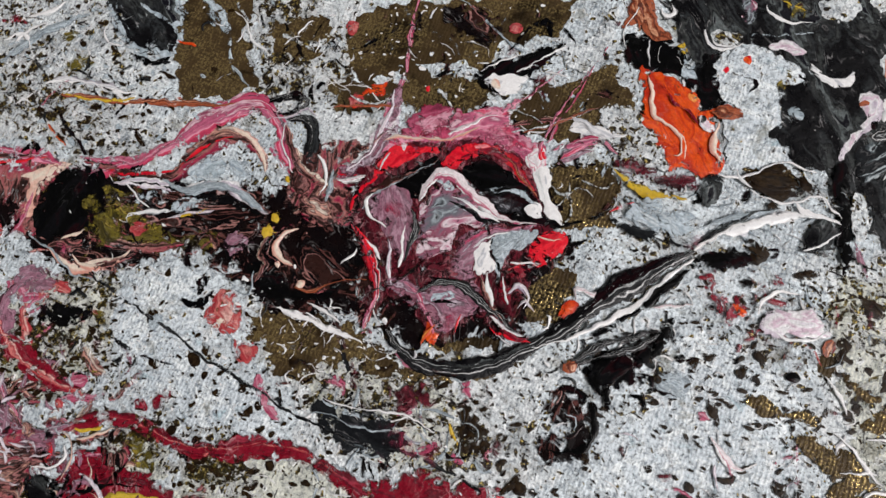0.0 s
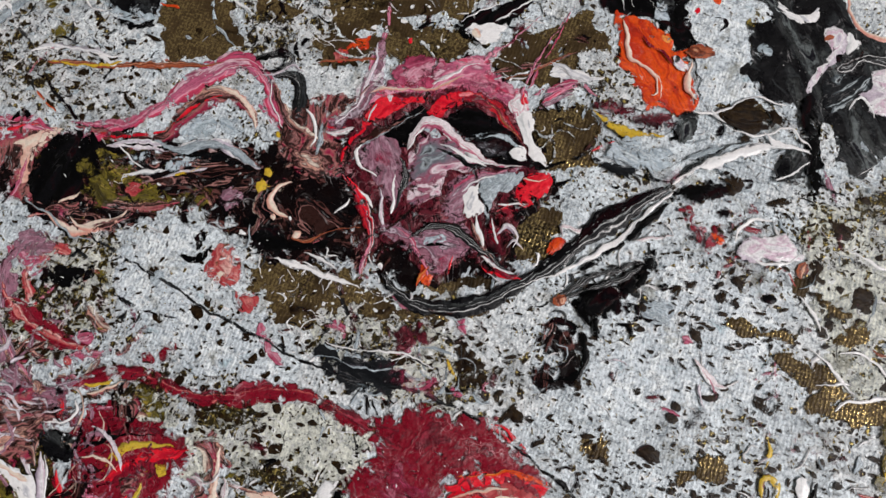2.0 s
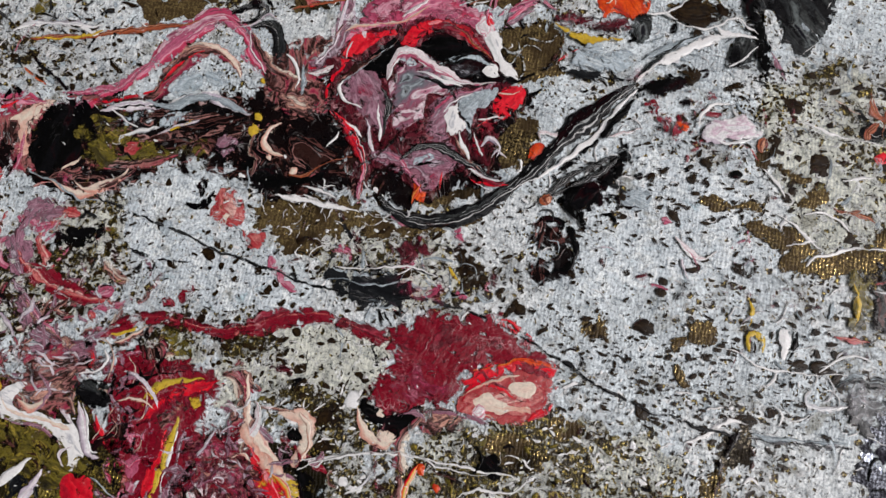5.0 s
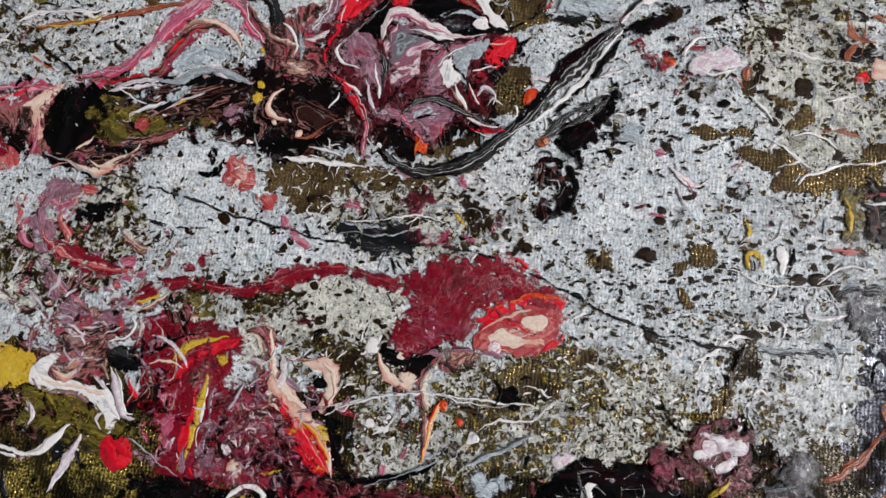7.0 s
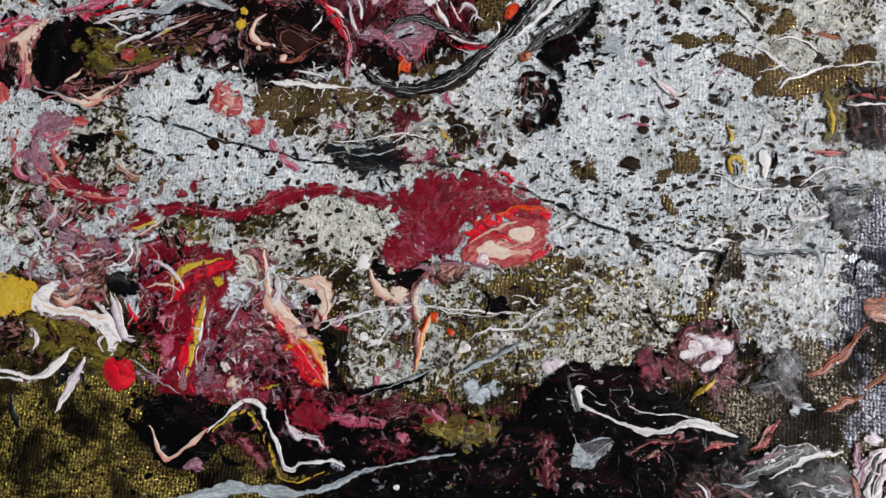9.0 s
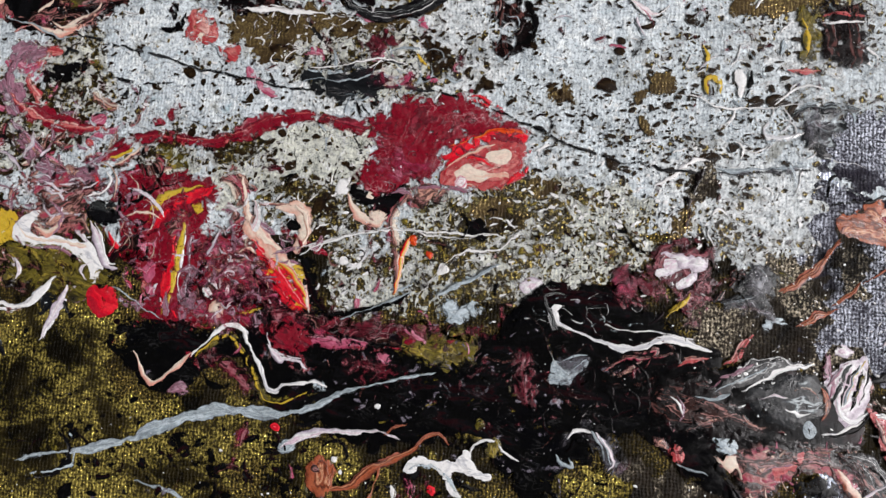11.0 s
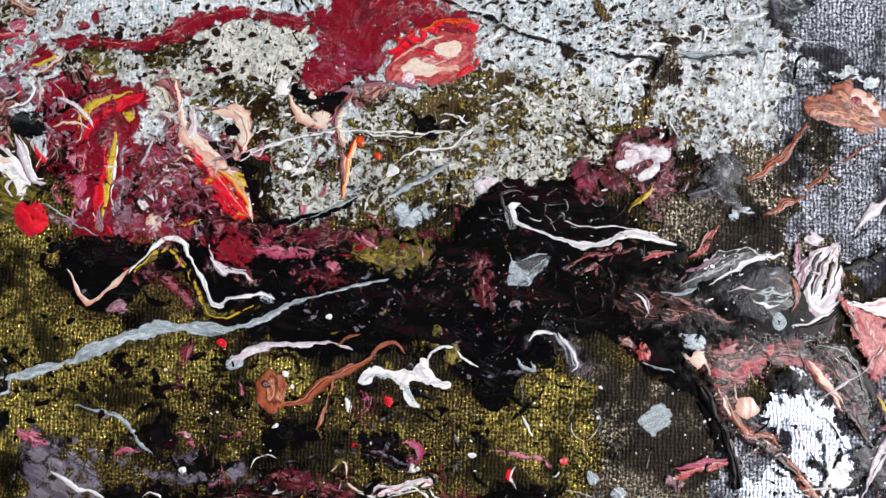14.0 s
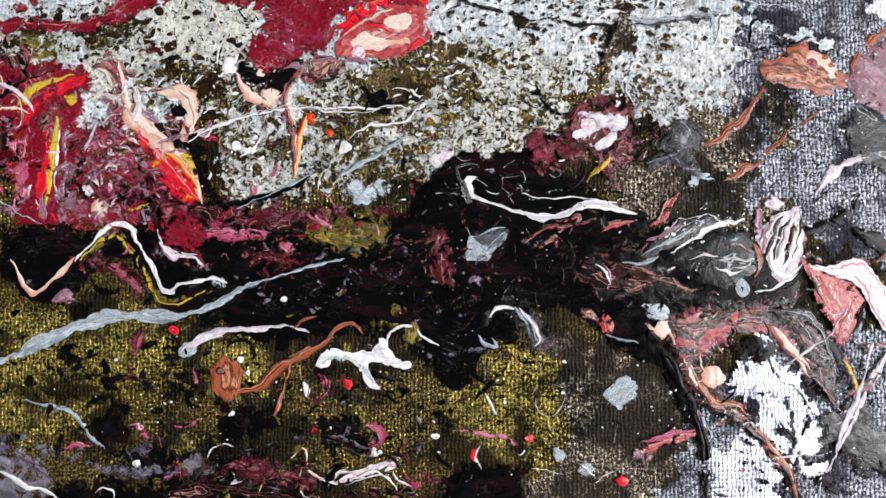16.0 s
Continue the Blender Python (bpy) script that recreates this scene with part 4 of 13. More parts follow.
# cells where the ground shows through
blob("paint_cell", "dark brown cell in pale paint", "hole", 0.05, 0.368, 0.25, [(75.6, 59.9), (78.1, 60.8), (79.2, 56.4), (76.5, 56.3)])
blob("paint_cell", "dark brown cell in pale paint", "hole", 0.05, 0.368, 0.25, [(83.5, 57.1), (86.7, 58.4), (87.7, 54), (83.9, 53.5)])
blob("paint_cell", "dark brown cell in pale paint", "hole", 0.05, 0.376, 0.25, [(77.1, 68.4), (80.9, 67.9), (82.4, 65.5), (78.8, 65.1)])
drop("paint_cell", "dark brown round cell", "hole", 0.05, 0.368, -19.6, 16.9, 0.7)
drop("paint_cell", "dark brown round cell", "hole", 0.05, 0.368, -21.3, 20.6, 0.6)
drop("paint_cell", "dark brown round cell", "hole", 0.05, 0.368, -21.4, 6.6, 0.8)
drop("paint_cell", "dark brown round cell", "hole", 0.05, 0.368, -16.8, 6.9, 0.7)
drop("paint_cell", "dark brown round cell", "hole", 0.05, 0.376, -24.2, 4.5, 0.6)
drop("paint_cell", "dark brown round cell", "hole", 0.05, 0.376, 48.2, 47.4, 0.6)
drop("paint_cell", "dark brown round cell", "hole", 0.05, 0.368, 51.5, 39.9, 0.5)
drop("paint_cell", "dark brown round cell", "hole", 0.05, 0.368, -6.4, 24.3, 0.9)
drop("paint_cell", "dark brown round cell", "hole", 0.05, 0.368, -32.8, 22.5, 1.2)
drop("paint_cell", "dark brown round cell", "hole", 0.05, 0.384, -33.5, 30.7, 0.9)
drop("paint_cell", "dark brown round cell", "hole", 0.05, 0.368, -29.2, 15.5, 0.7)
drop("paint_cell", "dark brown round cell", "hole", 0.05, 0.368, -12.6, 16.9, 0.5)
drop("paint_cell", "dark brown round cell", "hole", 0.05, 0.376, -22.5, 18.6, 1.2)
drop("paint_cell", "dark brown round cell", "hole", 0.05, 0.368, -10.1, 13.9, 0.8)
drop("paint_cell", "dark brown round cell", "hole", 0.05, 0.376, -9.2, 15.3, 0.7)
sprinkle("fleck", "small dark pinholes in pale paint", "hole", 0.3884, 1, 260, (58.8, 43.7), (15.2, 9), 0.24, 2, 0.3, 0.005)
sprinkle("fleck", "small dark pinholes in pale paint", "hole", 0.38, 2, 230, (-24.6, 17.3), (14.8, 7.9), 0.24, 1.8, 0.5, 0.005)
sprinkle("fleck", "small dark pinholes in pale paint", "hole", 0.38, 3, 80, (76.7, 55.4), (9.7, 12.4), 0.36, 2, 0.4, 0.005)
sprinkle("fleck", "small dark pinholes in pale paint", "hole", 0.372, 31, 150, (26.7, 25.4), (15.6, 6.4), 0.28, 2, 0.4, 0.005)
sprinkle("fleck", "white flecks on bronze", "white", 0.372, 4, 160, (-1.7, 86), (23, 6.3), 0.16, 1.6, 0, 0.005)
sprinkle("fleck", "white flecks", "white", 0.38, 5, 120, (-2.8, 25.7), (14.4, 6.7), 0.17, 1.8, 0, 0.005)
sprinkle("fleck", "pale flecks", "ice", 0.38, 6, 160, (-68.3, 58.6), (13.4, 10), 0.35, 2.2, 0, 0.005)
sprinkle("fleck", "dark flecks", "hole", 0.38, 61, 160, (-67.2, 56.5), (13.3, 10), 0.35, 2.2, 0, 0.005)
litter("short curling wisps of ice blue paint", "ice", 0.372, 101, 40, (-66.8, 60.4), (13.4, 10), 3.5, 0.9)
litter("short curling wisps of white paint", "white", 0.372, 102, 40, (-66.8, 60.4), (13.4, 10), 3.5, 0.45)
litter("short curling wisps of charcoal paint", "char", 0.372, 103, 40, (-66.8, 60.4), (13.4, 10), 3.5, 0.9)
litter("short curling wisps of white paint", "white", 0.372, 104, 25, (-26.1, 78.6), (8.6, 6.4), 3.5, 0.35)
litter("short curling wisps of ice blue paint", "ice", 0.372, 105, 25, (-26.1, 78.6), (8.6, 6.4), 3.5, 0.7)
litter("short curling wisps of black paint", "black", 0.372, 106, 25, (-26.1, 78.6), (8.6, 6.4), 3.5, 0.7)
litter("short curling wisps of white paint", "white", 0.372, 107, 26, (-0.1, 87.8), (16.7, 7.3), 3.5, 0.3)
litter("short curling wisps of dark rose paint", "dusk", 0.372, 108, 26, (-0.1, 87.8), (16.7, 7.3), 3.5, 0.6)
litter("short curling wisps of black paint", "black", 0.372, 109, 26, (-0.1, 87.8), (16.7, 7.3), 3.5, 0.6)
litter("short curling wisps of ice blue paint", "ice", 0.372, 110, 26, (-0.1, 87.8), (16.7, 7.3), 3.5, 0.6)
litter("short curling wisps of white paint", "white", 0.372, 116, 18, (28.7, 73.7), (8.8, 7.9), 3, 0.4)
litter("short curling wisps of black paint", "black", 0.372, 117, 18, (28.7, 73.7), (8.8, 7.9), 3, 0.8)
litter("short curling wisps of ice blue paint", "ice", 0.372, 118, 18, (28.7, 73.7), (8.8, 7.9), 3, 0.8)
litter("short curling wisps of white paint", "white", 0.38, 119, 18, (56.4, 75.2), (10.4, 5.7), 4, 0.4, 0.3)
litter("short curling wisps of black paint", "black", 0.38, 120, 18, (56.4, 75.2), (10.4, 5.7), 4, 0.8, 0.3)
litter("short curling wisps of blue-grey paint", "steel", 0.38, 121, 18, (56.4, 75.2), (10.4, 5.7), 4, 0.8, 0.3)
litter("short curling wisps of rose brown paint", "blush", 0.388, 122, 9, (-33.4, 37.3), (17.5, 4.1), 7, 2.2)
litter("short curling wisps of dark rose paint", "dusk", 0.388, 123, 9, (-33.4, 37.3), (17.5, 4.1), 7, 2.2)
litter("short curling wisps of black paint", "black", 0.388, 124, 9, (-33.4, 37.3), (17.5, 4.1), 7, 2.2)
litter("short curling wisps of olive paint", "olive", 0.388, 125, 9, (-33.4, 37.3), (17.5, 4.1), 7, 2.2)
litter("short curling wisps of dark rose paint", "dusk", 0.388, 126, 6, (-12.2, 42), (7, 6), 7, 2.4)
litter("short curling wisps of black paint", "black", 0.388, 127, 6, (-12.2, 42), (7, 6), 7, 2.4)
litter("short curling wisps of white paint", "white", 0.372, 128, 24, (12.5, 23.7), (12.2, 7.5), 3.5, 0.35)
litter("short curling wisps of charcoal paint", "char", 0.372, 129, 24, (12.5, 23.7), (12.2, 7.5), 3.5, 0.7)
litter("short curling wisps of blue-grey paint", "steel", 0.372, 130, 24, (12.5, 23.7), (12.2, 7.5), 3.5, 0.7)
litter("short curling wisps of black paint", "black", 0.388, 131, 18, (44.2, 44.9), (6.4, 4.6), 4, 0.9, 0.4)
litter("short curling wisps of white paint", "white", 0.388, 132, 18, (44.2, 44.9), (6.4, 4.6), 4, 0.45, 0.4)
litter("short curling wisps of charcoal paint", "char", 0.388, 133, 18, (44.2, 44.9), (6.4, 4.6), 4, 0.9, 0.4)
litter("short curling wisps of white paint", "white", 0.388, 134, 40, (61.7, 49.7), (16.2, 11.7), 2.5, 0.25)
litter("short curling wisps of olive paint", "olive", 0.38, 135, 18, (-46, 11.1), (9.1, 12.1), 3, 0.9)
litter("short curling wisps of white paint", "white", 0.38, 136, 18, (-46, 11.1), (9.1, 12.1), 3, 0.45)
litter("short curling wisps of charcoal paint", "char", 0.38, 137, 18, (-46, 11.1), (9.1, 12.1), 3, 0.9)
litter("short curling wisps of wine paint", "wine", 0.372, 138, 8, (10.7, 23), (12.2, 5.6), 5, 2)
litter("short curling wisps of magenta paint", "magenta", 0.372, 139, 8, (10.7, 23), (12.2, 5.6), 5, 2)
litter("short curling wisps of dark rose paint", "dusk", 0.372, 140, 8, (10.7, 23), (12.2, 5.6), 5, 2)
litter("short curling wisps of salmon paint", "salmon", 0.38, 141, 8, (-53.7, 16.6), (6.2, 6.2), 5, 2.2)
litter("short curling wisps of wine paint", "wine", 0.38, 142, 8, (-53.7, 16.6), (6.2, 6.2), 5, 2.2)
litter("short curling wisps of olive paint", "olive", 0.38, 143, 8, (-53.7, 16.6), (6.2, 6.2), 5, 2.2)
litter("short curling wisps of magenta paint", "magenta", 0.38, 144, 8, (-53.7, 16.6), (6.2, 6.2), 5, 2.2)
litter("short curling wisps of wine paint", "wine", 0.372, 145, 7, (57.5, 61), (5.5, 3.7), 5, 1.6)
litter("short curling wisps of crimson paint", "crimson", 0.372, 146, 7, (57.5, 61), (5.5, 3.7), 5, 1.6)
litter("short curling wisps of dark rose paint", "dusk", 0.372, 147, 7, (57.5, 61), (5.5, 3.7), 5, 1.6)
litter("short curling wisps of wine paint", "wine", 0.372, 148, 9, (7.8, 90.6), (16.6, 6.2), 5, 1.6)
litter("short curling wisps of dark rose paint", "dusk", 0.372, 149, 9, (7.8, 90.6), (16.6, 6.2), 5, 1.6)
litter("short curling wisps of lilac white paint", "lilac", 0.396, 150, 5, (59.7, 34.6), (15.9, 6.2), 4, 0.5)
litter("short curling wisps of wine paint", "wine", 0.396, 151, 5, (59.7, 34.6), (15.9, 6.2), 4, 1)
litter("short curling wisps of magenta paint", "magenta", 0.396, 152, 5, (59.7, 34.6), (15.9, 6.2), 4, 1)
litter("short curling wisps of magenta paint", "magenta", 0.372, 153, 9, (-43.2, -2), (7.9, 6.9), 6, 2)
litter("short curling wisps of wine paint", "wine", 0.372, 154, 9, (-43.2, -2), (7.9, 6.9), 6, 2)
litter("short curling wisps of mauve grey paint", "mauve", 0.372, 155, 9, (-43.2, -2), (7.9, 6.9), 6, 2)
litter("short curling wisps of rose brown paint", "blush", 0.372, 156, 9, (-43.2, -2), (7.9, 6.9), 6, 2)

# arm of rose and brown paint
ribbon("paint_run", "pink and mauve marbled arm of poured paint", "pink", 0.3, 0.392, [(-76.4, 39.6, 5.5), (-68.5, 40.9, 4.9), (-60.3, 41.6, 3), (-53.8, 42.8, 2.7), (-48.6, 46.7, 2.7), (-43.9, 51.4, 3.6), (-39.2, 58.7, 4.3), (-34.5, 63.6, 4.7), (-29.9, 65.1, 4.2), (-25.8, 61.8, 4.6), (-22.3, 56.7, 5.2), (-16, 55.6, 5.1), (-8.9, 55.9, 4.1)], 0.15)
ribbon("paint_run", "rose-brown marbled run of paint", "blush", 0.3, 0.4, [(-57.8, 43.7, 2.2), (-49.8, 44.3, 3), (-41.3, 46.2, 3.2), (-37.6, 52.8, 4.2), (-35, 57.3, 4.7), (-30.6, 57.7, 4.6), (-25.3, 55, 4.2), (-25.3, 53.8, 2.1)], 0.2)
ribbon("paint_streak", "bright red run of paint", "red", 0.2, 0.408, [(-40.1, 48.4, 1.1), (-39.1, 51.1, 1.9), (-37.1, 54.4, 2.1), (-34.8, 56.8, 1.5), (-33, 58, 0.6)])
ribbon("paint_streak", "red run of paint", "red", 0.2, 0.416, [(-52.8, 43.2, 0.9), (-48.4, 44, 1.3), (-43.6, 46.2, 1.3), (-41.1, 48.1, 0.6)])
ribbon("paint_streak", "cream streak", "peach", 0.2, 0.416, [(-34.7, 59.1, 1.1), (-30.3, 58.4, 1.9), (-26, 55.3, 1.9), (-24.9, 53.4, 1)])
blob("paint_spill", "ice blue shard of paint", "ice", 0.15, 0.424, 0.4, [(-39.8, 49.1), (-36.7, 53.4), (-33.1, 53.3), (-32.2, 50.2), (-35.9, 47.1), (-38.6, 47.8)])
blob("paint_spill", "ice blue shard of paint", "ice", 0.15, 0.432, 0.5, [(-32.6, 53.5), (-28.7, 53.7), (-26.6, 52.8), (-26.9, 51), (-30.7, 50.7)])
ribbon("paint_run", "black and white curling run of paint", "banded", 0.35, 0.4, [(-30.1, 66.2, 2.3), (-27.3, 68.2, 3), (-23.4, 68.6, 2.7), (-24.5, 65.8, 1.9), (-26.7, 64.4, 1.5)])
ribbon("paint_run", "black and white curling run of paint", "banded", 0.35, 0.408, [(-25.8, 63.6, 1.7), (-21.8, 65, 3.8), (-19.3, 61.8, 4.2), (-18.4, 58.7, 3.5), (-15.6, 57.4, 2.1), (-12.6, 55.1, 2), (-11.7, 52.1, 0.8)], 0.15)
ribbon("paint_run", "rose-brown run", "blush", 0.3, 0.424, [(-25.6, 61.9, 2.1), (-21.8, 58.6, 4.6), (-18.1, 56.5, 4.1), (-12.4, 55.2, 3.1), (-9.3, 53, 2)], 0.3)
blob("paint_spill", "cream and brown swirl", "blush", 0.25, 0.408, 0.4, [(-74.3, 35.9), (-68.7, 39.1), (-62.9, 41.8), (-59.8, 41.8), (-61.5, 37.1), (-61.8, 31.2), (-57.8, 28.2), (-61.7, 26.7), (-66.8, 27.1), (-71.9, 29.7)])
blob("paint_spill", "peach pool", "peach", 0.2, 0.416, 0.3, [(-66.1, 38.9), (-61.7, 41.9), (-60.1, 41.1), (-61.7, 37.6), (-62.4, 33.3), (-65, 35.8)])
blob("paint_spill", "dark plum pool", "dusk", 0.2, 0.424, 0.4, [(-72.6, 33), (-67, 33.9), (-63.3, 30.7), (-64, 26.5), (-68.8, 26.4)])
ribbon("paint_run", "peach run of paint", "peach", 0.25, 0.416, [(-56.3, 26.6, 1.5), (-54, 25.7, 1.5), (-50.1, 25, 2.5), (-46.5, 26.9, 2.7), (-43.5, 28.9, 1.9), (-41.6, 32, 1.2)])
ribbon("paint_run", "rose-brown curl", "blush", 0.25, 0.424, [(-58.8, 30.1, 1.1), (-52.4, 29.1, 2.1), (-49.9, 31.2, 1.7), (-45.5, 31.7, 2.1), (-39.2, 32.9, 2.3), (-33, 36.4, 1.6)])
ribbon("paint_streak", "white run of paint", "white", 0.3, 0.384, [(-45.3, 36.8, 0.8), (-44.1, 38, 1.5), (-41.4, 39.4, 1.3), (-38.6, 40.8, 1), (-37, 42.2, 0.6)])
ribbon("paint_streak", "grey and cream run of paint", "lilac", 0.3, 0.44, [(-50.7, 41.6, 0.8), (-44.8, 43.8, 2.1), (-37.4, 45.4, 1.9), (-30.8, 48.4, 2.1), (-25.8, 47.4, 2.5), (-21.3, 46.3, 0.6)], 0.3)
blob("paint_spill", "ice blue shard of paint", "ice", 0.15, 0.448, 0.4, [(-47, 40.1), (-44, 42.4), (-41.3, 42.8), (-41.6, 41), (-44.4, 39.7)])
blob("paint_spill", "ice blue shard of paint", "ice", 0.15, 0.448, 0.4, [(-39.1, 41.9), (-36.7, 43.9), (-33.3, 45.2), (-33.8, 42.8), (-37.3, 40.6)])
ribbon("paint_streak", "black run of paint", "black", 0.2, 0.456, [(-47.8, 42.7, 1.3), (-41.6, 44.4, 1.5), (-35, 45.2, 1.7), (-27.5, 46.2, 2.1), (-21.6, 45.6, 1.6)])
ribbon("paint_thread", "white edged run", "lilac", 0.2, 0.464, [(-38, 39.5, 0.6), (-33.4, 42, 0.8), (-30.9, 43.8, 0.5)])
drop("paint_drop", "ochre bead of paint", "yellow", 0.2, 0.464, -19.8, 43.7, 1.1)
drop("paint_drop", "ochre bead of paint", "yellow", 0.2, 0.472, -19.5, 46.1, 0.9)
drop("paint_drop", "ochre bead of paint", "yellow", 0.2, 0.48, -20.4, 42.7, 0.6)
drop("paint_drop", "ochre bead of paint", "yellow", 0.2, 0.432, -20.6, 53.3, 0.6)
blob("paint_spill", "peach curl", "peach", 0.25, 0.488, 0.3, [(-17.8, 41), (-17.4, 43.9), (-15, 45.9), (-16, 43.3), (-15.5, 40.8), (-13.4, 39.9), (-15.2, 38.9)])
ribbon("paint_streak", "rose curl on black", "blush", 0.2, 0.496, [(-19.4, 33.9, 0.8), (-17.9, 37.7, 1.4), (-20.1, 40.1, 1), (-18.5, 46.2, 1.6), (-13.6, 50.3, 2), (-9.4, 50.7, 1.4)], 0.4)
ribbon("paint_streak", "rose curl on black", "blush", 0.2, 0.384, [(-11.8, 36.3, 0.8), (-9.9, 37, 1.4), (-6.4, 38.8, 1), (-1.1, 41.4, 0.4)])
drop("paint_drop", "peach bead", "peach", 0.2, 0.392, -10.6, 36.4, 0.7)
ribbon("paint_streak", "dusky rose wisp on black", "dusk", 0.15, 0.504, [(-22.2, 35, 0.6), (-18, 35.5, 1.2), (-16.4, 39.3, 1), (-18.7, 41.8, 0.6)], 0.4)
ribbon("paint_thread", "dusky rose wisp on black", "dusk", 0.15, 0.512, [(-25.8, 38, 0.4), (-22.5, 38.1, 0.8), (-19.8, 37, 0.6)], 0.4)
ribbon("paint_streak", "dusky rose wisp on black", "dusk", 0.15, 0.504, [(-12.4, 47.4, 0.6), (-9.7, 46.2, 1.4), (-9.4, 43.1, 1), (-7, 45.1, 0.6)], 0.4)
ribbon("paint_thread", "dusky rose wisp on black", "dusk", 0.15, 0.512, [(-7.5, 51.4, 0.4), (-8.6, 48.8, 0.8), (-6.4, 46.3, 0.8)], 0.4)
ribbon("paint_thread", "dusky rose wisp on black", "dusk", 0.15, 0.504, [(-16.8, 52.4, 0.6), (-16.5, 49.2, 1), (-18.9, 47.2, 0.6)], 0.4)
blob("paint_spill", "salmon red bead with pale heart", "salmon", 0.45, 0.376, 0.3, [(-24.5, 27.2), (-24, 30.6), (-21.6, 31.5), (-19.4, 30.2), (-17.2, 26.8), (-18.2, 24.4), (-21.2, 23.8), (-23.7, 24.9)])
blob("paint_spill", "salmon stain", "salmon", 0.15, 0.384, 0.7, [(-18, 23.9), (-15.1, 24.6), (-13.2, 22.8), (-13.5, 20.1), (-16.1, 21.1)])
drop("paint_drop", "pale heart of the bead", "peach", 0.2, 0.392, -20.9, 25.8, 1.2)

# red star of poured paint
ribbon("paint_run", "long pink spike of paint", "pink", 0.3, 0.368, [(-12.2, 96, 0.6), (-11.1, 91.4, 0.9), (-10.1, 86.7, 1.1), (-8.5, 80, 1.3), (-8.6, 73.9, 1.9), (-8, 68.3, 3.1), (-8.2, 63.5, 4.1)], 0.15)
ribbon("paint_run", "pink spike of paint", "magenta", 0.3, 0.368, [(18.2, 90.4, 0.3), (15.9, 86.3, 0.8), (13.4, 82.5, 1.4), (10.7, 79.5, 2.6), (7.4, 76.8, 4.1), (4, 74.4, 3.1)], 0.15)
blob("paint_spill", "lilac flank of poured paint", "lilac", 0.2, 0.432, 0.4, [(-13, 57.8), (-10, 62.3), (-9.2, 71.3), (-7.2, 73.2), (-5.3, 68.6), (-5.6, 65.1), (-7.5, 60.4), (-9.6, 57.6)])
blob("paint_spill", "magenta stained crown of paint", "magenta", 0.25, 0.44, 0.8, [(-5.2, 67), (-4.7, 71.2), (-2.8, 74.8), (-0.5, 75.9), (2.6, 75), (8.1, 77.8), (11.6, 80), (13.4, 76.6), (18.6, 75.6), (20.9, 73.6), (19.1, 71.3), (23, 66.1), (18.3, 67.6), (13.1, 70.2), (5.1, 68.4), (-2.5, 65.7)])
blob("paint_spill", "magenta stain", "crimson", 0.15, 0.448, 0.9, [(-4.8, 70), (-2.8, 74.6), (2.7, 74.7), (2.5, 70.9), (-3.6, 68.4)])
blob("paint_spill", "pale pink shoulder of paint", "candy", 0.2, 0.456, 0.5, [(2.4, 72.6), (7.2, 77.3), (11.2, 78.4), (13.6, 76.1), (10.6, 74.1), (4, 71.5)])
ribbon("paint_run", "pink and brown run", "pink", 0.3, 0.464, [(9.9, 75.9, 3), (14.2, 74.6, 4), (18, 71.4, 4), (21.2, 68.2, 2.4), (24.2, 65.6, 0.8)], 0.2)
# Highlight along the glossy red body, painted as a pale ribbon.
ribbon("paint_thread", "pale highlight painted along the red body", "peach", 0.4, 0.528, [(-6.9, 65.8, 0.6), (-5, 67.7, 0.8), (-0.7, 69.4, 0.8), (3.8, 70.5, 0.8), (8.2, 74.6, 0.6)], 0.3)
ribbon("paint_streak", "red band with a white edge", "candy", 0.4, 0.552, [(-12.2, 56.6, 0.8), (-9.9, 57, 1), (-8.2, 58.1, 0.5)])
ribbon("paint_streak", "red band of paint", "red", 0.4, 0.56, [(-12.8, 57.5, 0.8), (-10.4, 58.1, 1), (-8, 59.1, 0.6)])
ribbon("paint_streak", "black spike of paint", "black", 0.35, 0.696, [(22.1, 59.8, 0.8), (26.6, 61.7, 1.2), (30.8, 64.4, 1.4), (34.8, 67.7, 0.9)], 0.2)
ribbon("paint_streak", "plum tip of the spike", "dusk", 0.3, 0.704, [(31.5, 65.4, 1.9), (33.7, 67.8, 1.9), (34.6, 71.4, 0.8), (34.2, 75.7, 0.5)])
blob("paint_spill", "orange blot", "orange", 0.3, 0.8, 0.4, [(12.5, 36.7), (13.2, 38.5), (15, 37.7), (15.1, 35.4), (13.7, 35.3)])
ribbon("paint_streak", "crimson glossy foot of paint", "red", 0.35, 0.84, [(22.2, 41.4, 0.8), (24.8, 41.2, 1.7), (28.3, 41.2, 1.5), (29.7, 41.5, 0.5)], 0.3)
ribbon("paint_thread", "white line along the foot", "white", 0.35, 0.848, [(23.4, 41.1, 0.4), (25.4, 40.1, 0.6), (26.9, 39.8, 0.3)])
blob("paint_spill", "orange bead of paint", "orange", 0.35, 0.776, 0.2, [(32.1, 48.8), (33.1, 50.4), (34.8, 50.3), (35.2, 48.6), (33.7, 47.2), (32.3, 47.5)])
ribbon("paint_streak", "white looped run of paint", "candy", 0.3, 0.784, [(34, 50.5, 0.8), (33.4, 52.3, 0.9), (35.2, 53, 0.9), (36.8, 52.6, 0.9), (38.1, 54.5, 0.6)])
ribbon("paint_run", "grey flank run", "mauve", 0.25, 0.544, [(23.3, 72.8, 2), (24.9, 75.7, 2.4), (28.3, 77.8, 2)], 0.4)

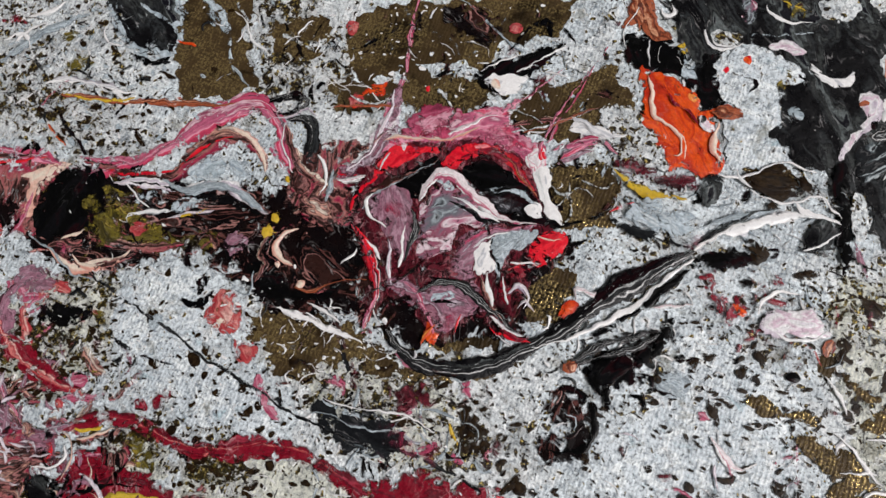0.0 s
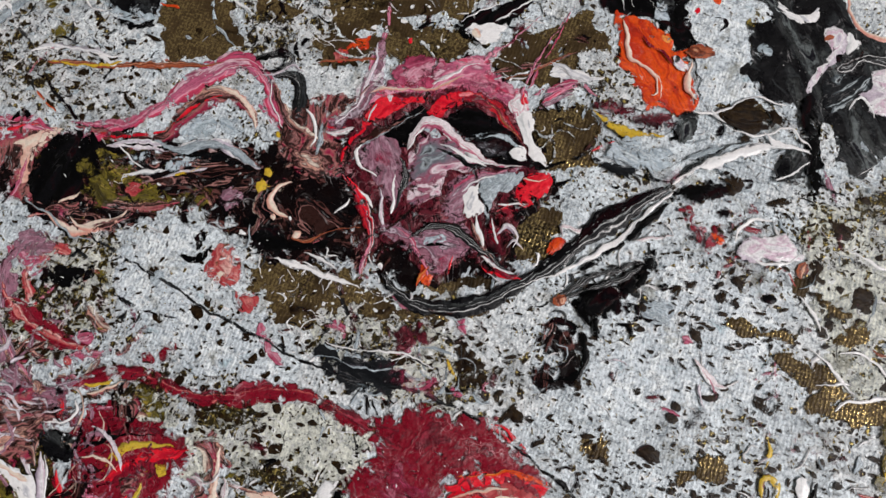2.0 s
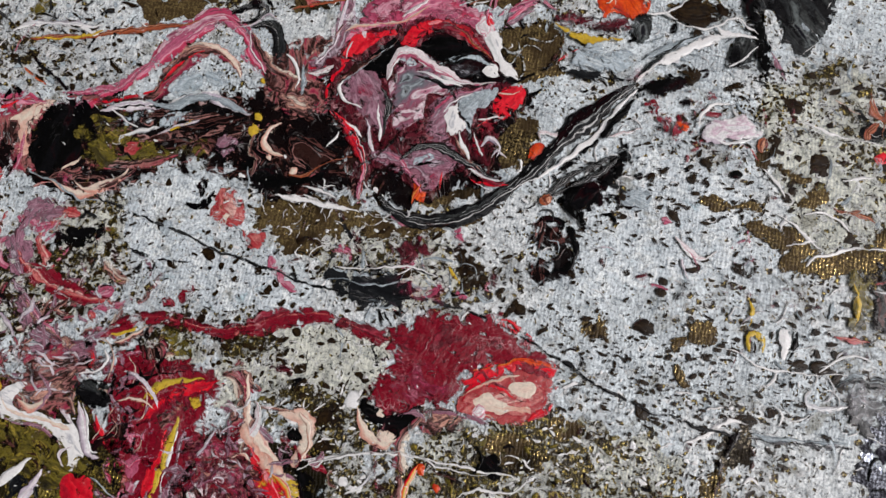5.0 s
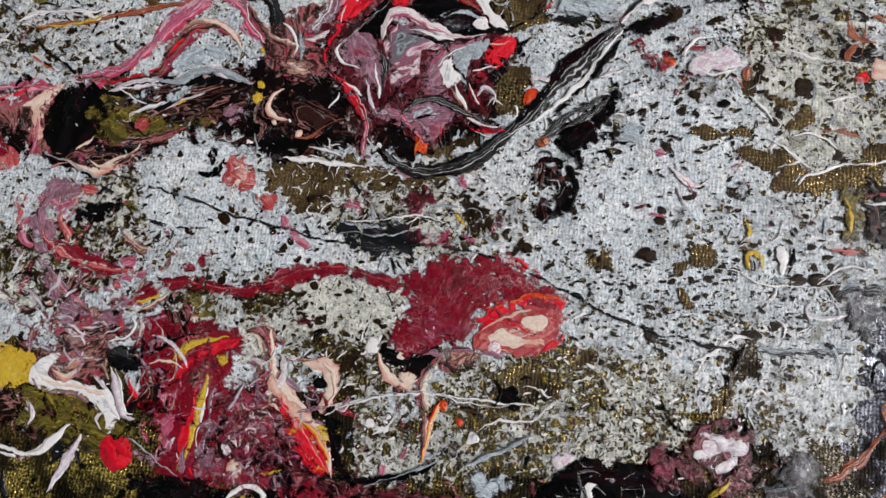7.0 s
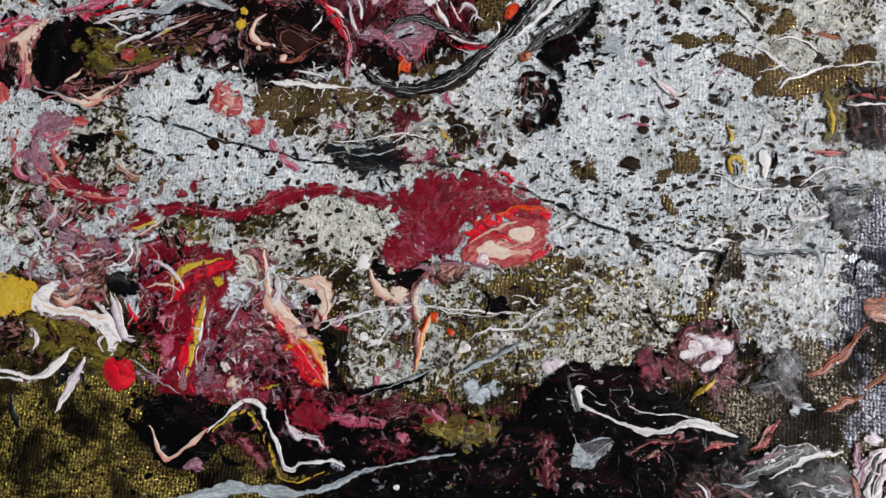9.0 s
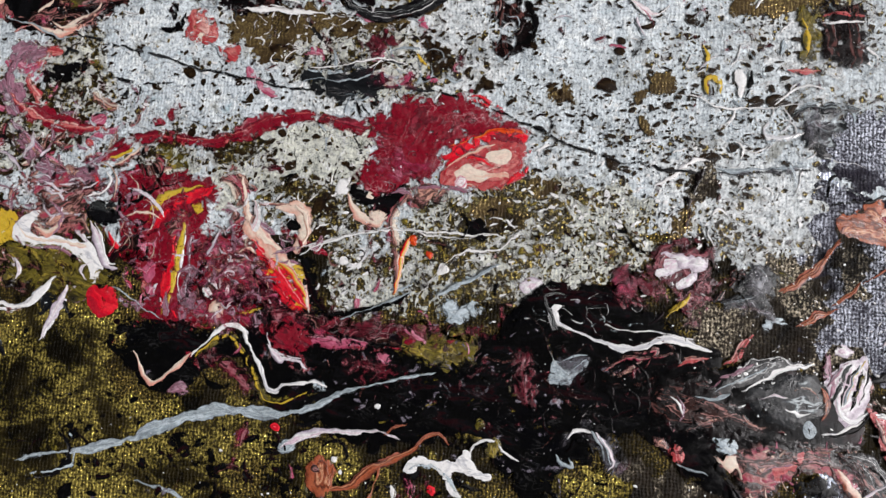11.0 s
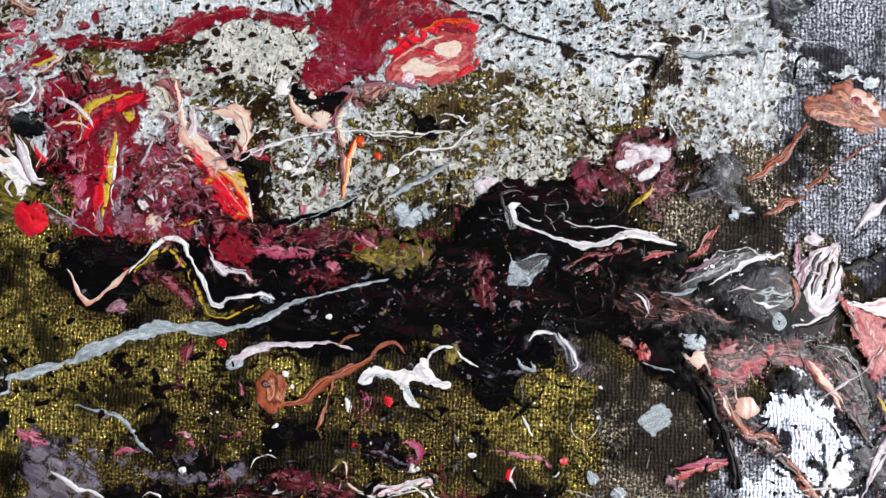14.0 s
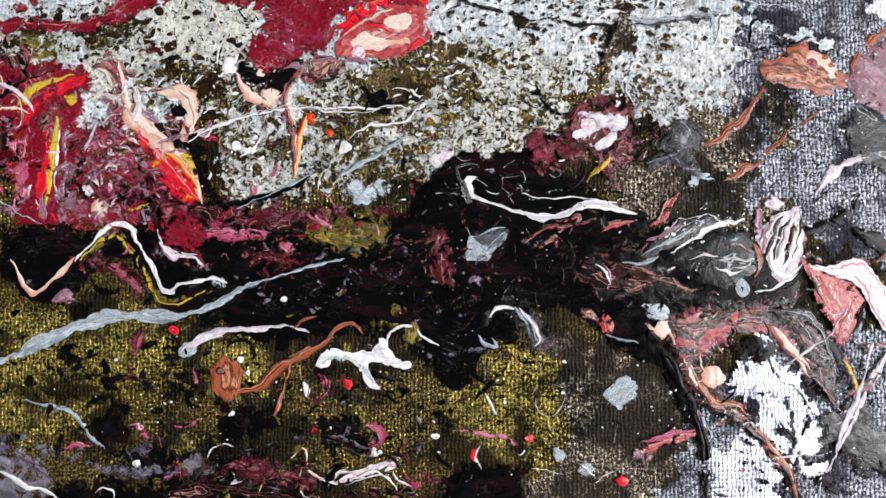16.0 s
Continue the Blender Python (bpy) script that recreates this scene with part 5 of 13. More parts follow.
# black and white serpent of paint
ribbon("paint_run", "black run of poured paint with white bands", "banded", 0.45, 0.856, [(5.7, 35.1, 2.1), (9.9, 32.6, 3.2), (15.3, 31.7, 3.8), (21.6, 33.7, 3.6), (27.1, 37.8, 3.2), (31.4, 42.4, 2.8), (35.5, 47.5, 3.4), (39.3, 54.1, 4.7), (43.6, 58.8, 5.1), (47.3, 62.8, 4.7), (50.3, 66, 2.3)], 0.12)
ribbon("paint_streak", "black run of poured paint", "char", 0.4, 0.864, [(7.3, 33.7, 1.3), (11.2, 31.9, 1.7), (17.1, 32.2, 1.9), (23, 35.2, 1.7), (29.8, 41.1, 1.5)], 0.15)
ribbon("paint_run", "black run of poured paint", "black", 0.42, 0.872, [(31.2, 42.9, 1.3), (36.1, 48.8, 2.1), (39.7, 55.8, 2.4), (44.8, 61.3, 2.3), (48.6, 64.9, 1.3)], 0.15)
ribbon("paint_thread", "white edge of the black run", "white", 0.35, 0.88, [(30, 40.6, 0.4), (34.8, 44, 0.6), (39.2, 48.2, 0.8), (43.4, 53.4, 1), (46.7, 58.5, 0.8), (50.2, 64.7, 0.5)], 0.2)
ribbon("paint_streak", "black shadowed run", "black", 0.25, 0.888, [(38.9, 46.3, 0.9), (43.1, 51.4, 1.7), (47.1, 57.1, 1.9), (50.4, 62.4, 1.3)])
ribbon("paint_run", "white fan of paint", "white", 0.35, 0.888, [(49.8, 65.8, 0.8), (53.1, 69.7, 3.2), (57.8, 73.6, 3.8), (63.5, 77.3, 2.4), (67.9, 78.9, 0.9)], 0.3)
ribbon("paint_streak", "grey shaded fan of paint", "steel", 0.25, 0.896, [(50.7, 70.9, 1.1), (55.6, 74.4, 1.9), (60.6, 77.3, 1.3)])
ribbon("paint_streak", "white and black run of paint", "banded", 0.3, 0.896, [(36.8, 41, 0.9), (39.6, 44.1, 1.7), (43.4, 47.5, 1.8), (47.2, 50.5, 1.1)], 0.3)
blob("paint_spill", "black stain", "black", 0.15, 0.896, 0.8, [(50.7, 64.6), (55.4, 68.4), (59.1, 68.8), (58.2, 65.3), (53.8, 63.7)])
blob("paint_spill", "crimson splash", "crimson", 0.3, 0.904, 0.9, [(52.1, 61.5), (55, 63.1), (57.8, 60.1), (60, 58.9), (59.9, 55.9), (56.9, 56.7), (54.3, 58.8)])
blob("paint_spill", "orange splash", "orange", 0.2, 0.912, 0.5, [(58.3, 59.8), (60.3, 59.5), (61.6, 58.5), (59.8, 57.8)])
blob("paint_spill", "pink and white striped spill", "lilac", 0.3, 0.92, 0.4, [(63.7, 59.3), (67.6, 62.3), (71.3, 62.2), (74.1, 60.3), (72.2, 58.6), (68.9, 57.3), (66.4, 56.3), (63.3, 57.2)])
ribbon("paint_streak", "white run of paint", "white", 0.25, 0.928, [(62.8, 59, 1.1), (62.6, 61.4, 1.1), (64.8, 63.8, 1.3), (67.9, 64.4, 0.7)])
ribbon("paint_streak", "white run of paint", "white", 0.2, 0.928, [(66.1, 57.2, 0.5), (69, 56.9, 1.3), (72.2, 58.6, 0.9), (73.6, 60.6, 0.4)])
ribbon("paint_run", "pink smear", "candy", 0.15, 0.912, [(46.1, 54.1, 2.8), (49.6, 55.4, 2.2), (52.9, 57.2, 0.7)], 0.4)
ribbon("paint_streak", "salmon smear", "salmon", 0.2, 0.936, [(70.8, 57.1, 0.7), (72.8, 56.4, 1.6), (74.5, 55.1, 1.1)], 0.4)
ribbon("paint_thread", "thin brown thread", "dusk", 0.1, 0.88, [(35.1, 66.7, 0.5), (40.7, 65.1, 0.6), (47.3, 66, 0.5)])
ribbon("paint_streak", "black braided run of paint", "char_vein", 0.25, 0.904, [(35.3, 66.2, 1.3), (40.5, 65.5, 2.1), (45.4, 65.8, 1.7), (49.2, 66.1, 0.9)])
blob("paint_spill", "grey translucent bead", "steel", 0.2, 0.392, 0.4, [(50.9, 43.5), (52.6, 45.6), (55.1, 45.2), (56.3, 42.7), (54.6, 40.6), (52.1, 41.1)])
ribbon("paint_streak", "plum thread", "dusk", 0.15, 0.384, [(73.9, 81.7, 1.3), (74.6, 76.7, 1.3), (77.1, 72.5, 1.1), (76.7, 70.3, 0.5)])

# orange pour and the top edge
blob("paint_spill", "orange red pour of paint", "orange", 0.45, 0.392, 0.4, [(30.7, 95.7), (34.5, 95.9), (38, 94.8), (42.4, 94), (43.8, 91.1), (48.2, 93.5), (50.1, 92.2), (47.3, 89.5), (48.6, 86.6), (50.7, 82.9), (50, 80.2), (48, 78.6), (44.7, 79.6), (41.1, 78.2), (39.1, 81.1), (36.9, 83.4), (33.6, 83.9), (34.2, 88.8)])
ribbon("paint_thread", "cream line in the orange pour", "peach", 0.4, 0.4, [(33.4, 94.3, 0.5), (35.9, 89.9, 0.6), (37.5, 86.5, 0.7), (40.7, 86, 0.6), (43.2, 84.6, 0.6), (43.6, 81.4, 0.4)], 0.3)
blob("paint_spill", "grey eye in the orange pour", "char_vein", 0.5, 0.4, 0.2, [(43.5, 88.7), (44.5, 90.4), (46.4, 89.7), (46.9, 88), (44.9, 87.3)])
blob("paint_spill", "orange brown pour", "copper", 0.35, 0.392, 0.4, [(24.7, 110.1), (28.6, 111.5), (30.8, 106.1), (35.1, 102.7), (31.8, 101.3), (28, 103.2), (25.7, 101.8), (25.6, 105.5)])
ribbon("paint_streak", "black and white run", "banded", 0.25, 0.4, [(30.2, 109.6, 1.2), (32.5, 109.1, 1.4), (34, 107.8, 1.2), (31.9, 105.9, 0.8)])
blob("paint_spill", "ice blue patch of paint", "ice", 0.15, 0.4, 0.5, [(36.8, 100.3), (38.9, 102.2), (41.1, 100), (42.2, 96.3), (40, 95.2), (38, 96.6)])
blob("paint_spill", "ochre stain", "yellow", 0.12, 0.408, 0.6, [(36.3, 101.9), (38.5, 103.6), (38.4, 100.3), (37.2, 99.8)])
drop("paint_drop", "red bead of paint", "red", 0.3, 0.392, 45.8, 99.9, 1.2)
drop("paint_drop", "red bead of paint", "red", 0.3, 0.4, 48.9, 103.4, 1.4)
drop("paint_drop", "red bead of paint", "red", 0.3, 0.368, -3.3, 78.8, 0.7)
drop("paint_drop", "orange bead of paint", "orange", 0.3, 0.408, 48.7, 103.1, 1.3)
blob("paint_spill", "white pool with a grey heart on black", "black", 0.2, 0.448, 0.4, [(3.9, 83.2), (5.6, 87.4), (10.9, 91.1), (17.1, 95.1), (14.7, 89.5), (10.5, 83.2), (8, 81.1)])
blob("paint_spill", "white pool of paint", "white", 0.35, 0.456, 0.2, [(4.7, 83.3), (7.1, 86.5), (11.2, 87.2), (13.1, 86.5), (11.6, 83), (8.4, 81.5)])
drop("paint_drop", "grey heart of the white pool", "peach", 0.3, 0.464, 8.2, 83.5, 1.6)
ribbon("paint_streak", "white run of paint", "white", 0.25, 0.464, [(10.8, 86.8, 0.8), (12.7, 89, 0.8), (15, 91.7, 0.9), (17.8, 94.8, 0.5)])
ribbon("paint_thread", "white thread", "white", 0.15, 0.472, [(4.5, 85.2, 0.4), (7.5, 88.3, 0.4), (10, 90.4, 0.4)])
blob("paint_patch", "torn pale paint", "film_torn", 0.08, 0.472, 1, [(17.1, 95.1), (20.3, 98.7), (22.9, 107), (25.6, 100.6), (24, 94), (19.6, 91.2)])
blob("paint_spill", "white spill", "white", 0.2, 0.552, 0.9, [(23.9, 81.6), (28, 81.9), (32.8, 83.1), (34.6, 80.9), (30.7, 80.1), (25.9, 78.9)])
blob("paint_spill", "torn ice blue patch", "film_torn", 0.1, 0.712, 0.9, [(27.2, 84.5), (32.6, 87), (39.3, 82.1), (41.5, 78.4), (36.9, 76.7), (31.4, 78)])
ribbon("paint_run", "pink run of paint", "pink", 0.2, 0.72, [(22.1, 74.6, 1.6), (25.3, 77.5, 2.2), (28.4, 79.2, 2.6), (31.8, 78.4, 1.6)], 0.3)
ribbon("paint_streak", "brown and pink run", "blush", 0.2, 0.728, [(12.9, 76.4, 1), (18.3, 79.5, 1.2), (22.8, 81.8, 1), (26.9, 85.3, 0.6)])
blob("paint_patch", "ice blue thin paint", "ice", 0.08, 0.912, 1.2, [(35.2, 69.5), (41.2, 72.8), (46.3, 72.5), (49.8, 67.4), (45.1, 66.7), (39.2, 66.6)])
ribbon("paint_streak", "red thread", "red", 0.15, 0.92, [(34.4, 67.2, 0.6), (36, 68.7, 1.2), (38.1, 70, 0.6)])
blob("paint_spill", "black rosette", "char", 0.25, 0.904, 0.5, [(47.4, 78.9), (49.5, 80.2), (51.3, 77.6), (50.3, 74), (48.4, 75.5)])
ribbon("paint_thread", "thin mauve thread", "pink", 0.1, 0.736, [(20.2, 75.6, 1), (21.1, 80.6, 0.5), (22.2, 85, 0.4), (23.4, 92.5, 0.4), (25, 97.3, 0.3)])
ribbon("paint_thread", "thin grey thread", "steel", 0.1, 0.48, [(-6.3, 98.1, 0.4), (0.4, 95.4, 0.4), (7.2, 92.2, 0.4), (10.4, 90.9, 0.3)])
blob("paint_spill", "red and orange splash", "orange", 0.25, 0.44, 0.5, [(-16.2, 71.8), (-14.7, 73.5), (-13.4, 75.8), (-10.6, 77.4), (-10.2, 75.1), (-13.3, 72.9), (-13.4, 70.4), (-15.4, 70.3)])
blob("paint_spill", "salmon splash", "salmon", 0.2, 0.448, 0.4, [(-16.4, 72.3), (-14.7, 73.5), (-12.8, 71.8), (-13.7, 70), (-15.7, 70.2)])
ribbon("paint_streak", "ochre and brown streak", "copper", 0.2, 0.4, [(-68.8, 53.7, 1.3), (-62.9, 55.4, 1.5), (-56.1, 56.6, 1.7), (-48.1, 59.7, 1.5), (-41.7, 61.4, 1.3), (-35.7, 63.6, 0.6)], 0.3)
ribbon("paint_thread", "red brown thread", "copper", 0.15, 0.456, [(-18.5, 69.2, 0.6), (-13.7, 71.2, 0.8), (-7.7, 73.1, 0.6)])
ribbon("paint_streak", "red dash of paint", "orange", 0.2, 0.4, [(-68.1, 47.9, 1.1), (-65.3, 46.3, 1.3), (-62.5, 45.1, 0.9)])
ribbon("paint_thread", "orange dash of paint", "orange", 0.15, 0.376, [(-52.6, 71.7, 0.6), (-50.5, 71.8, 0.9), (-48, 71.8, 0.6)])
ribbon("paint_streak", "plum dash", "crimson", 0.15, 0.368, [(-87.6, 63.2, 1.8), (-84.6, 64.9, 2.1), (-81.9, 64.6, 0.9)], 0.5)
ribbon("paint_run", "white veil of paint", "ice", 0.12, 0.376, [(-52.9, 81.9, 4.5), (-48.4, 80.2, 5.6), (-44.5, 77.1, 3.7), (-41.6, 73.1, 1.5), (-39.2, 69, 0.4)], 0.35)
ribbon("paint_run", "dark blue smear", "char", 0.12, 0.384, [(-68.4, 75.2, 1.6), (-63.4, 70.5, 2.7), (-57.2, 68.2, 2.9), (-54.4, 72.3, 1.6)], 0.5)
ribbon("paint_run", "black pool", "black", 0.15, 0.392, [(-59.8, 66, 2.2), (-54.8, 65.9, 2.9), (-52.2, 68.1, 2.2)], 0.6)
ribbon("paint_streak", "white torn web of paint", "film_torn", 0.12, 0.384, [(-45, 83.3, 0.9), (-40.3, 78.6, 1.1), (-37.3, 75.9, 1.3), (-34.3, 73.2, 1.3)], 0.7)
ribbon("paint_streak", "white torn web of paint", "film_torn", 0.12, 0.408, [(-37, 75.3, 1.3), (-33.7, 74.6, 2.2), (-30.8, 70.8, 1.5), (-28.8, 69.1, 0.9)], 0.7)
ribbon("paint_run", "white torn web of paint", "film_torn", 0.12, 0.368, [(-33.7, 79.7, 2.2), (-28.6, 79, 2.8), (-24.1, 79.3, 2.6), (-19.7, 77.2, 1.1)], 0.7)
ribbon("paint_streak", "white torn web of paint", "film_torn", 0.12, 0.368, [(-30.2, 87.9, 1.5), (-26.8, 88.4, 2.2), (-24.4, 85.4, 1.1)], 0.7)
blob("paint_spill", "dark plum ring", "dusk", 0.2, 0.488, 0.8, [(-7, 94), (-2.4, 96.9), (3.8, 95.3), (4.8, 89.6), (3.7, 86.7), (1.5, 89.6), (-3.3, 90.4)])
drop("paint_drop", "rose bead", "salmon", 0.2, 0.488, 7.4, 95.4, 1.1)
drop("paint_drop", "rose bead", "salmon", 0.2, 0.368, -21.4, 85.2, 1.4)
ribbon("paint_streak", "black smear", "black", 0.12, 0.496, [(7.8, 90.6, 0.6), (10.1, 96.3, 1.7), (12.7, 98.5, 2.1), (14.3, 95.4, 1)], 0.6)
ribbon("paint_streak", "black smear", "black", 0.12, 0.504, [(16, 98.4, 1), (19.1, 95.8, 1.4)], 0.6)
ribbon("paint_streak", "black smear", "black", 0.12, 0.376, [(-20, 80.7, 0.9), (-17.5, 82.9, 1.3), (-14.3, 86.5, 0.9)], 0.6)
blob("paint_spill", "white blot", "white", 0.25, 0.376, 0.4, [(69.7, 113.1), (73.2, 117.3), (75.4, 107.6), (71.3, 108.4)])

# left creature of rose, cream and black
ribbon("paint_streak", "olive and brown strand", "blush", 0.3, 0.424, [(-75.5, 38, 2), (-69.5, 40.5, 1.7), (-63.9, 41.4, 1.1)])
ribbon("paint_streak", "red strand", "red", 0.3, 0.432, [(-75, 37, 0.7), (-70, 39.2, 1), (-64.6, 41.6, 0.6)])
ribbon("paint_streak", "magenta strand", "magenta", 0.3, 0.464, [(-59.3, 44.2, 1.1), (-53.8, 45.1, 1.9), (-48.4, 47.5, 2.1), (-45.6, 51.3, 1.7), (-43.8, 53.5, 0.9)], 0.15)
ribbon("paint_streak", "red strand", "red", 0.3, 0.472, [(-52.9, 43.5, 0.5), (-48.5, 44.2, 1.4), (-42.6, 46.6, 0.8)])
blob("paint_spill", "cream pool of paint", "peach", 0.3, 0.44, 0.25, [(-69.3, 36.3), (-66.3, 39.1), (-61.8, 42.1), (-59.6, 42), (-62, 39.7), (-63.3, 36.4), (-62.3, 32.4), (-62.2, 29.4), (-63.3, 27.5), (-64.9, 32.4), (-66, 36)])
ribbon("paint_streak", "rose edge of the cream pool", "magenta", 0.3, 0.448, [(-64, 35.6, 0.9), (-63.6, 31.7, 1.7), (-63.6, 28.3, 2.1), (-64, 26.5, 0.8)], 0.2)
blob("paint_spill", "glossy black head of paint", "black", 0.35, 0.48, 0.3, [(-62.3, 35.4), (-60.7, 40), (-56.5, 43.5), (-52.8, 42.6), (-51.9, 39.2), (-53.6, 36.3), (-51.1, 32.9), (-54.3, 28.8), (-58.8, 27.9), (-61.7, 29.9)])
blob("paint_spill", "olive flecked spill", "olive", 0.25, 0.488, 0.6, [(-54.3, 37.6), (-49.1, 38.5), (-45.4, 36.4), (-43.1, 32.6), (-46.5, 30.2), (-50.1, 32)])
ribbon("paint_streak", "peach dash on black", "peach", 0.3, 0.496, [(-54.4, 28.9, 0.6), (-53.3, 30.4, 1.3), (-51, 32.1, 0.4)])
ribbon("paint_run", "rose and peach lip of paint", "blush", 0.35, 0.504, [(-51.5, 27.2, 1), (-49.4, 25.8, 2.5), (-45.9, 26.9, 2.7), (-42.6, 29.5, 2.1), (-40.3, 31.7, 0.8)], 0.15)
ribbon("paint_streak", "peach lip of paint", "peach", 0.35, 0.512, [(-51.3, 27.1, 1), (-49.8, 26.1, 1.9), (-47.3, 26.2, 1.4), (-44.7, 27.8, 0.6)], 0.2)
ribbon("paint_streak", "rose strand on black", "blush", 0.3, 0.52, [(-50.4, 32.1, 0.8), (-48.7, 30, 1.2), (-48.7, 27.8, 0.6)])
blob("paint_spill", "rose crumb", "salmon", 0.3, 0.496, 0.4, [(-44.4, 35.2), (-43.2, 37.3), (-40.6, 36.9), (-41.3, 34.8), (-43.2, 34.3)])
ribbon("paint_thread", "white scroll", "white", 0.35, 0.504, [(-46.4, 36.1, 0.4), (-44.8, 36.2, 0.5), (-45.1, 37.7, 0.8), (-42, 38.9, 1.1), (-38.7, 41, 0.5)], 0.15)
ribbon("paint_thread", "white thread", "white", 0.2, 0.512, [(-48.4, 42.1, 0.4), (-45.8, 41.2, 0.5), (-42.1, 39.7, 0.4)])
blob("paint_spill", "ice blue wedge", "ice", 0.3, 0.52, 0.3, [(-46.2, 40.2), (-43.8, 42.4), (-41.4, 43.1), (-42.6, 40.6), (-44.9, 39.5)])
blob("paint_spill", "ice blue wedge", "ice", 0.3, 0.512, 0.3, [(-38.7, 41.4), (-38.2, 43.4), (-34.2, 44.9), (-32.7, 44.8), (-34.1, 42.1), (-36.8, 40.7)])
ribbon("paint_thread", "ochre line", "yellow", 0.3, 0.52, [(-36.8, 40.1, 0.5), (-33.7, 41.4, 0.6), (-32.1, 43.6, 0.4)])
ribbon("paint_streak", "grey ridge of paint", "steel", 0.35, 0.528, [(-42.1, 45.4, 0.8), (-37.3, 45.1, 1.5), (-32.2, 47.7, 1.7), (-27.2, 48, 2.3), (-22.6, 46.7, 1.6), (-21, 46.4, 0.4)], 0.2)
ribbon("paint_thread", "thin grey thread", "steel", 0.2, 0.52, [(-60.3, 27.5, 0.4), (-55.7, 26.6, 0.5), (-52.1, 24.8, 0.6), (-49.5, 23.9, 0.5), (-45.9, 24.8, 0.4)])
blob("paint_spill", "rose flower of paint", "mauve", 0.3, 0.528, 0.6, [(-59.4, 18.8), (-58.6, 21.3), (-55.5, 23.1), (-52.2, 22.8), (-51.7, 20.4), (-55.2, 18.4)])
blob("paint_spill", "rose and peach edge spill", "mauve", 0.25, 0.536, 0.5, [(-61.4, 13.7), (-59, 15.7), (-55.6, 13.8), (-54.5, 9.9), (-57.9, 7.6)])
blob("paint_spill", "brown hatched spill", "blush", 0.25, 0.72, 0.7, [(-21.1, 52), (-14.9, 53.1), (-10.4, 54.2), (-8.6, 51.9), (-10.9, 47.7), (-14, 47.3), (-17.3, 49.8)])
ribbon("paint_run", "brown torso of paint", "blush", 0.35, 0.728, [(-25.3, 62.6, 1.7), (-22.2, 59.4, 3.5), (-19.9, 56.4, 3.7), (-15.8, 55.3, 3.5), (-11.2, 54.7, 2.2)], 0.2)
ribbon("paint_thread", "white hem of paint", "white", 0.35, 0.736, [(-25.7, 62.8, 0.3), (-24.4, 59.4, 0.5), (-22.3, 56.7, 0.5), (-20, 54.6, 0.4)], 0.3)
ribbon("paint_streak", "black curled bird of paint", "black", 0.4, 0.744, [(-29.7, 65.7, 1.5), (-27.8, 68, 2.5), (-25.1, 68.6, 1.9), (-24.4, 66.4, 1.5), (-26.2, 64.6, 1.3), (-28.3, 64.7, 0.8)], 0.15)
ribbon("paint_thread", "pale arc of paint", "lilac", 0.4, 0.752, [(-28.1, 63.6, 0.5), (-25.9, 63.8, 0.7), (-23.8, 65.5, 0.7), (-22.4, 67.2, 0.6), (-20.6, 66.1, 0.5)])
ribbon("paint_run", "black neck of paint", "char", 0.4, 0.76, [(-24.3, 65.3, 1.7), (-21, 65, 3.8), (-19, 61.9, 3.5), (-18.4, 58.1, 2.5), (-16.8, 58.1, 0.8)], 0.15)
ribbon("paint_thread", "white line by the neck", "white", 0.4, 0.768, [(-17.5, 59.6, 0.4), (-15.7, 58, 0.7), (-14, 55.7, 0.6), (-13.7, 53, 0.4)])
ribbon("paint_streak", "slate run of paint", "steel", 0.35, 0.776, [(-13.7, 58.1, 0.8), (-12.6, 55.1, 1.4), (-12.1, 51.9, 0.8)])
ribbon("paint_streak", "peach crescent on black", "peach", 0.35, 0.728, [(-15, 46, 0.5), (-17, 44.1, 1.2), (-17.4, 41.4, 1.4), (-15.7, 39.6, 1.2), (-13.2, 39.5, 0.5)], 0.12)
ribbon("paint_thread", "brown line round the crescent", "blush", 0.3, 0.736, [(-12.3, 47.2, 0.5), (-16.2, 46, 0.6), (-18.6, 42.9, 0.6), (-18, 39.8, 0.6), (-16.1, 38.6, 0.5)])
blob("paint_spill", "brown heart of the crescent", "dusk", 0.3, 0.744, 0.4, [(-15.9, 43.4), (-14.4, 45.8), (-12.4, 46.3), (-12.3, 43.6), (-13.7, 41.7)])
ribbon("paint_streak", "rose wisp on black", "blush", 0.25, 0.744, [(-18.5, 34.3, 0.6), (-18.2, 36.5, 1.2), (-18.5, 39.1, 0.6)])
ribbon("paint_thread", "grey loop on black", "steel", 0.15, 0.752, [(-22.7, 33.7, 0.3), (-20.7, 31.8, 0.3), (-18.6, 32.1, 0.3), (-19.4, 36.1, 0.3)])
ribbon("paint_thread", "cream and rust stroke", "copper", 0.3, 0.72, [(-11.3, 36.4, 0.8), (-9.1, 36.2, 1.2), (-6.7, 38.2, 0.8), (-3.7, 40.1, 0.4), (-0.1, 41.6, 0.3)])
drop("paint_drop", "cream bead", "peach", 0.35, 0.736, -10.5, 37, 0.8)
drop("paint_drop", "cream bead", "peach", 0.35, 0.752, -16, 38.4, 0.6)
ribbon("paint_thread", "white star thread", "white", 0.25, 0.72, [(-5.5, 42.9, 0.3), (-4.2, 45, 0.6), (-4.2, 46.1, 0.3)])
blob("paint_spill", "rose and grey crumbs", "mauve", 0.25, 0.76, 0.8, [(-26.3, 38.9), (-24.1, 41.4), (-21.5, 40.7), (-22.5, 38.1), (-24.7, 36.8)])
drop("paint_drop", "ochre crumb", "yellow", 0.3, 0.768, -20.4, 43.1, 0.9)
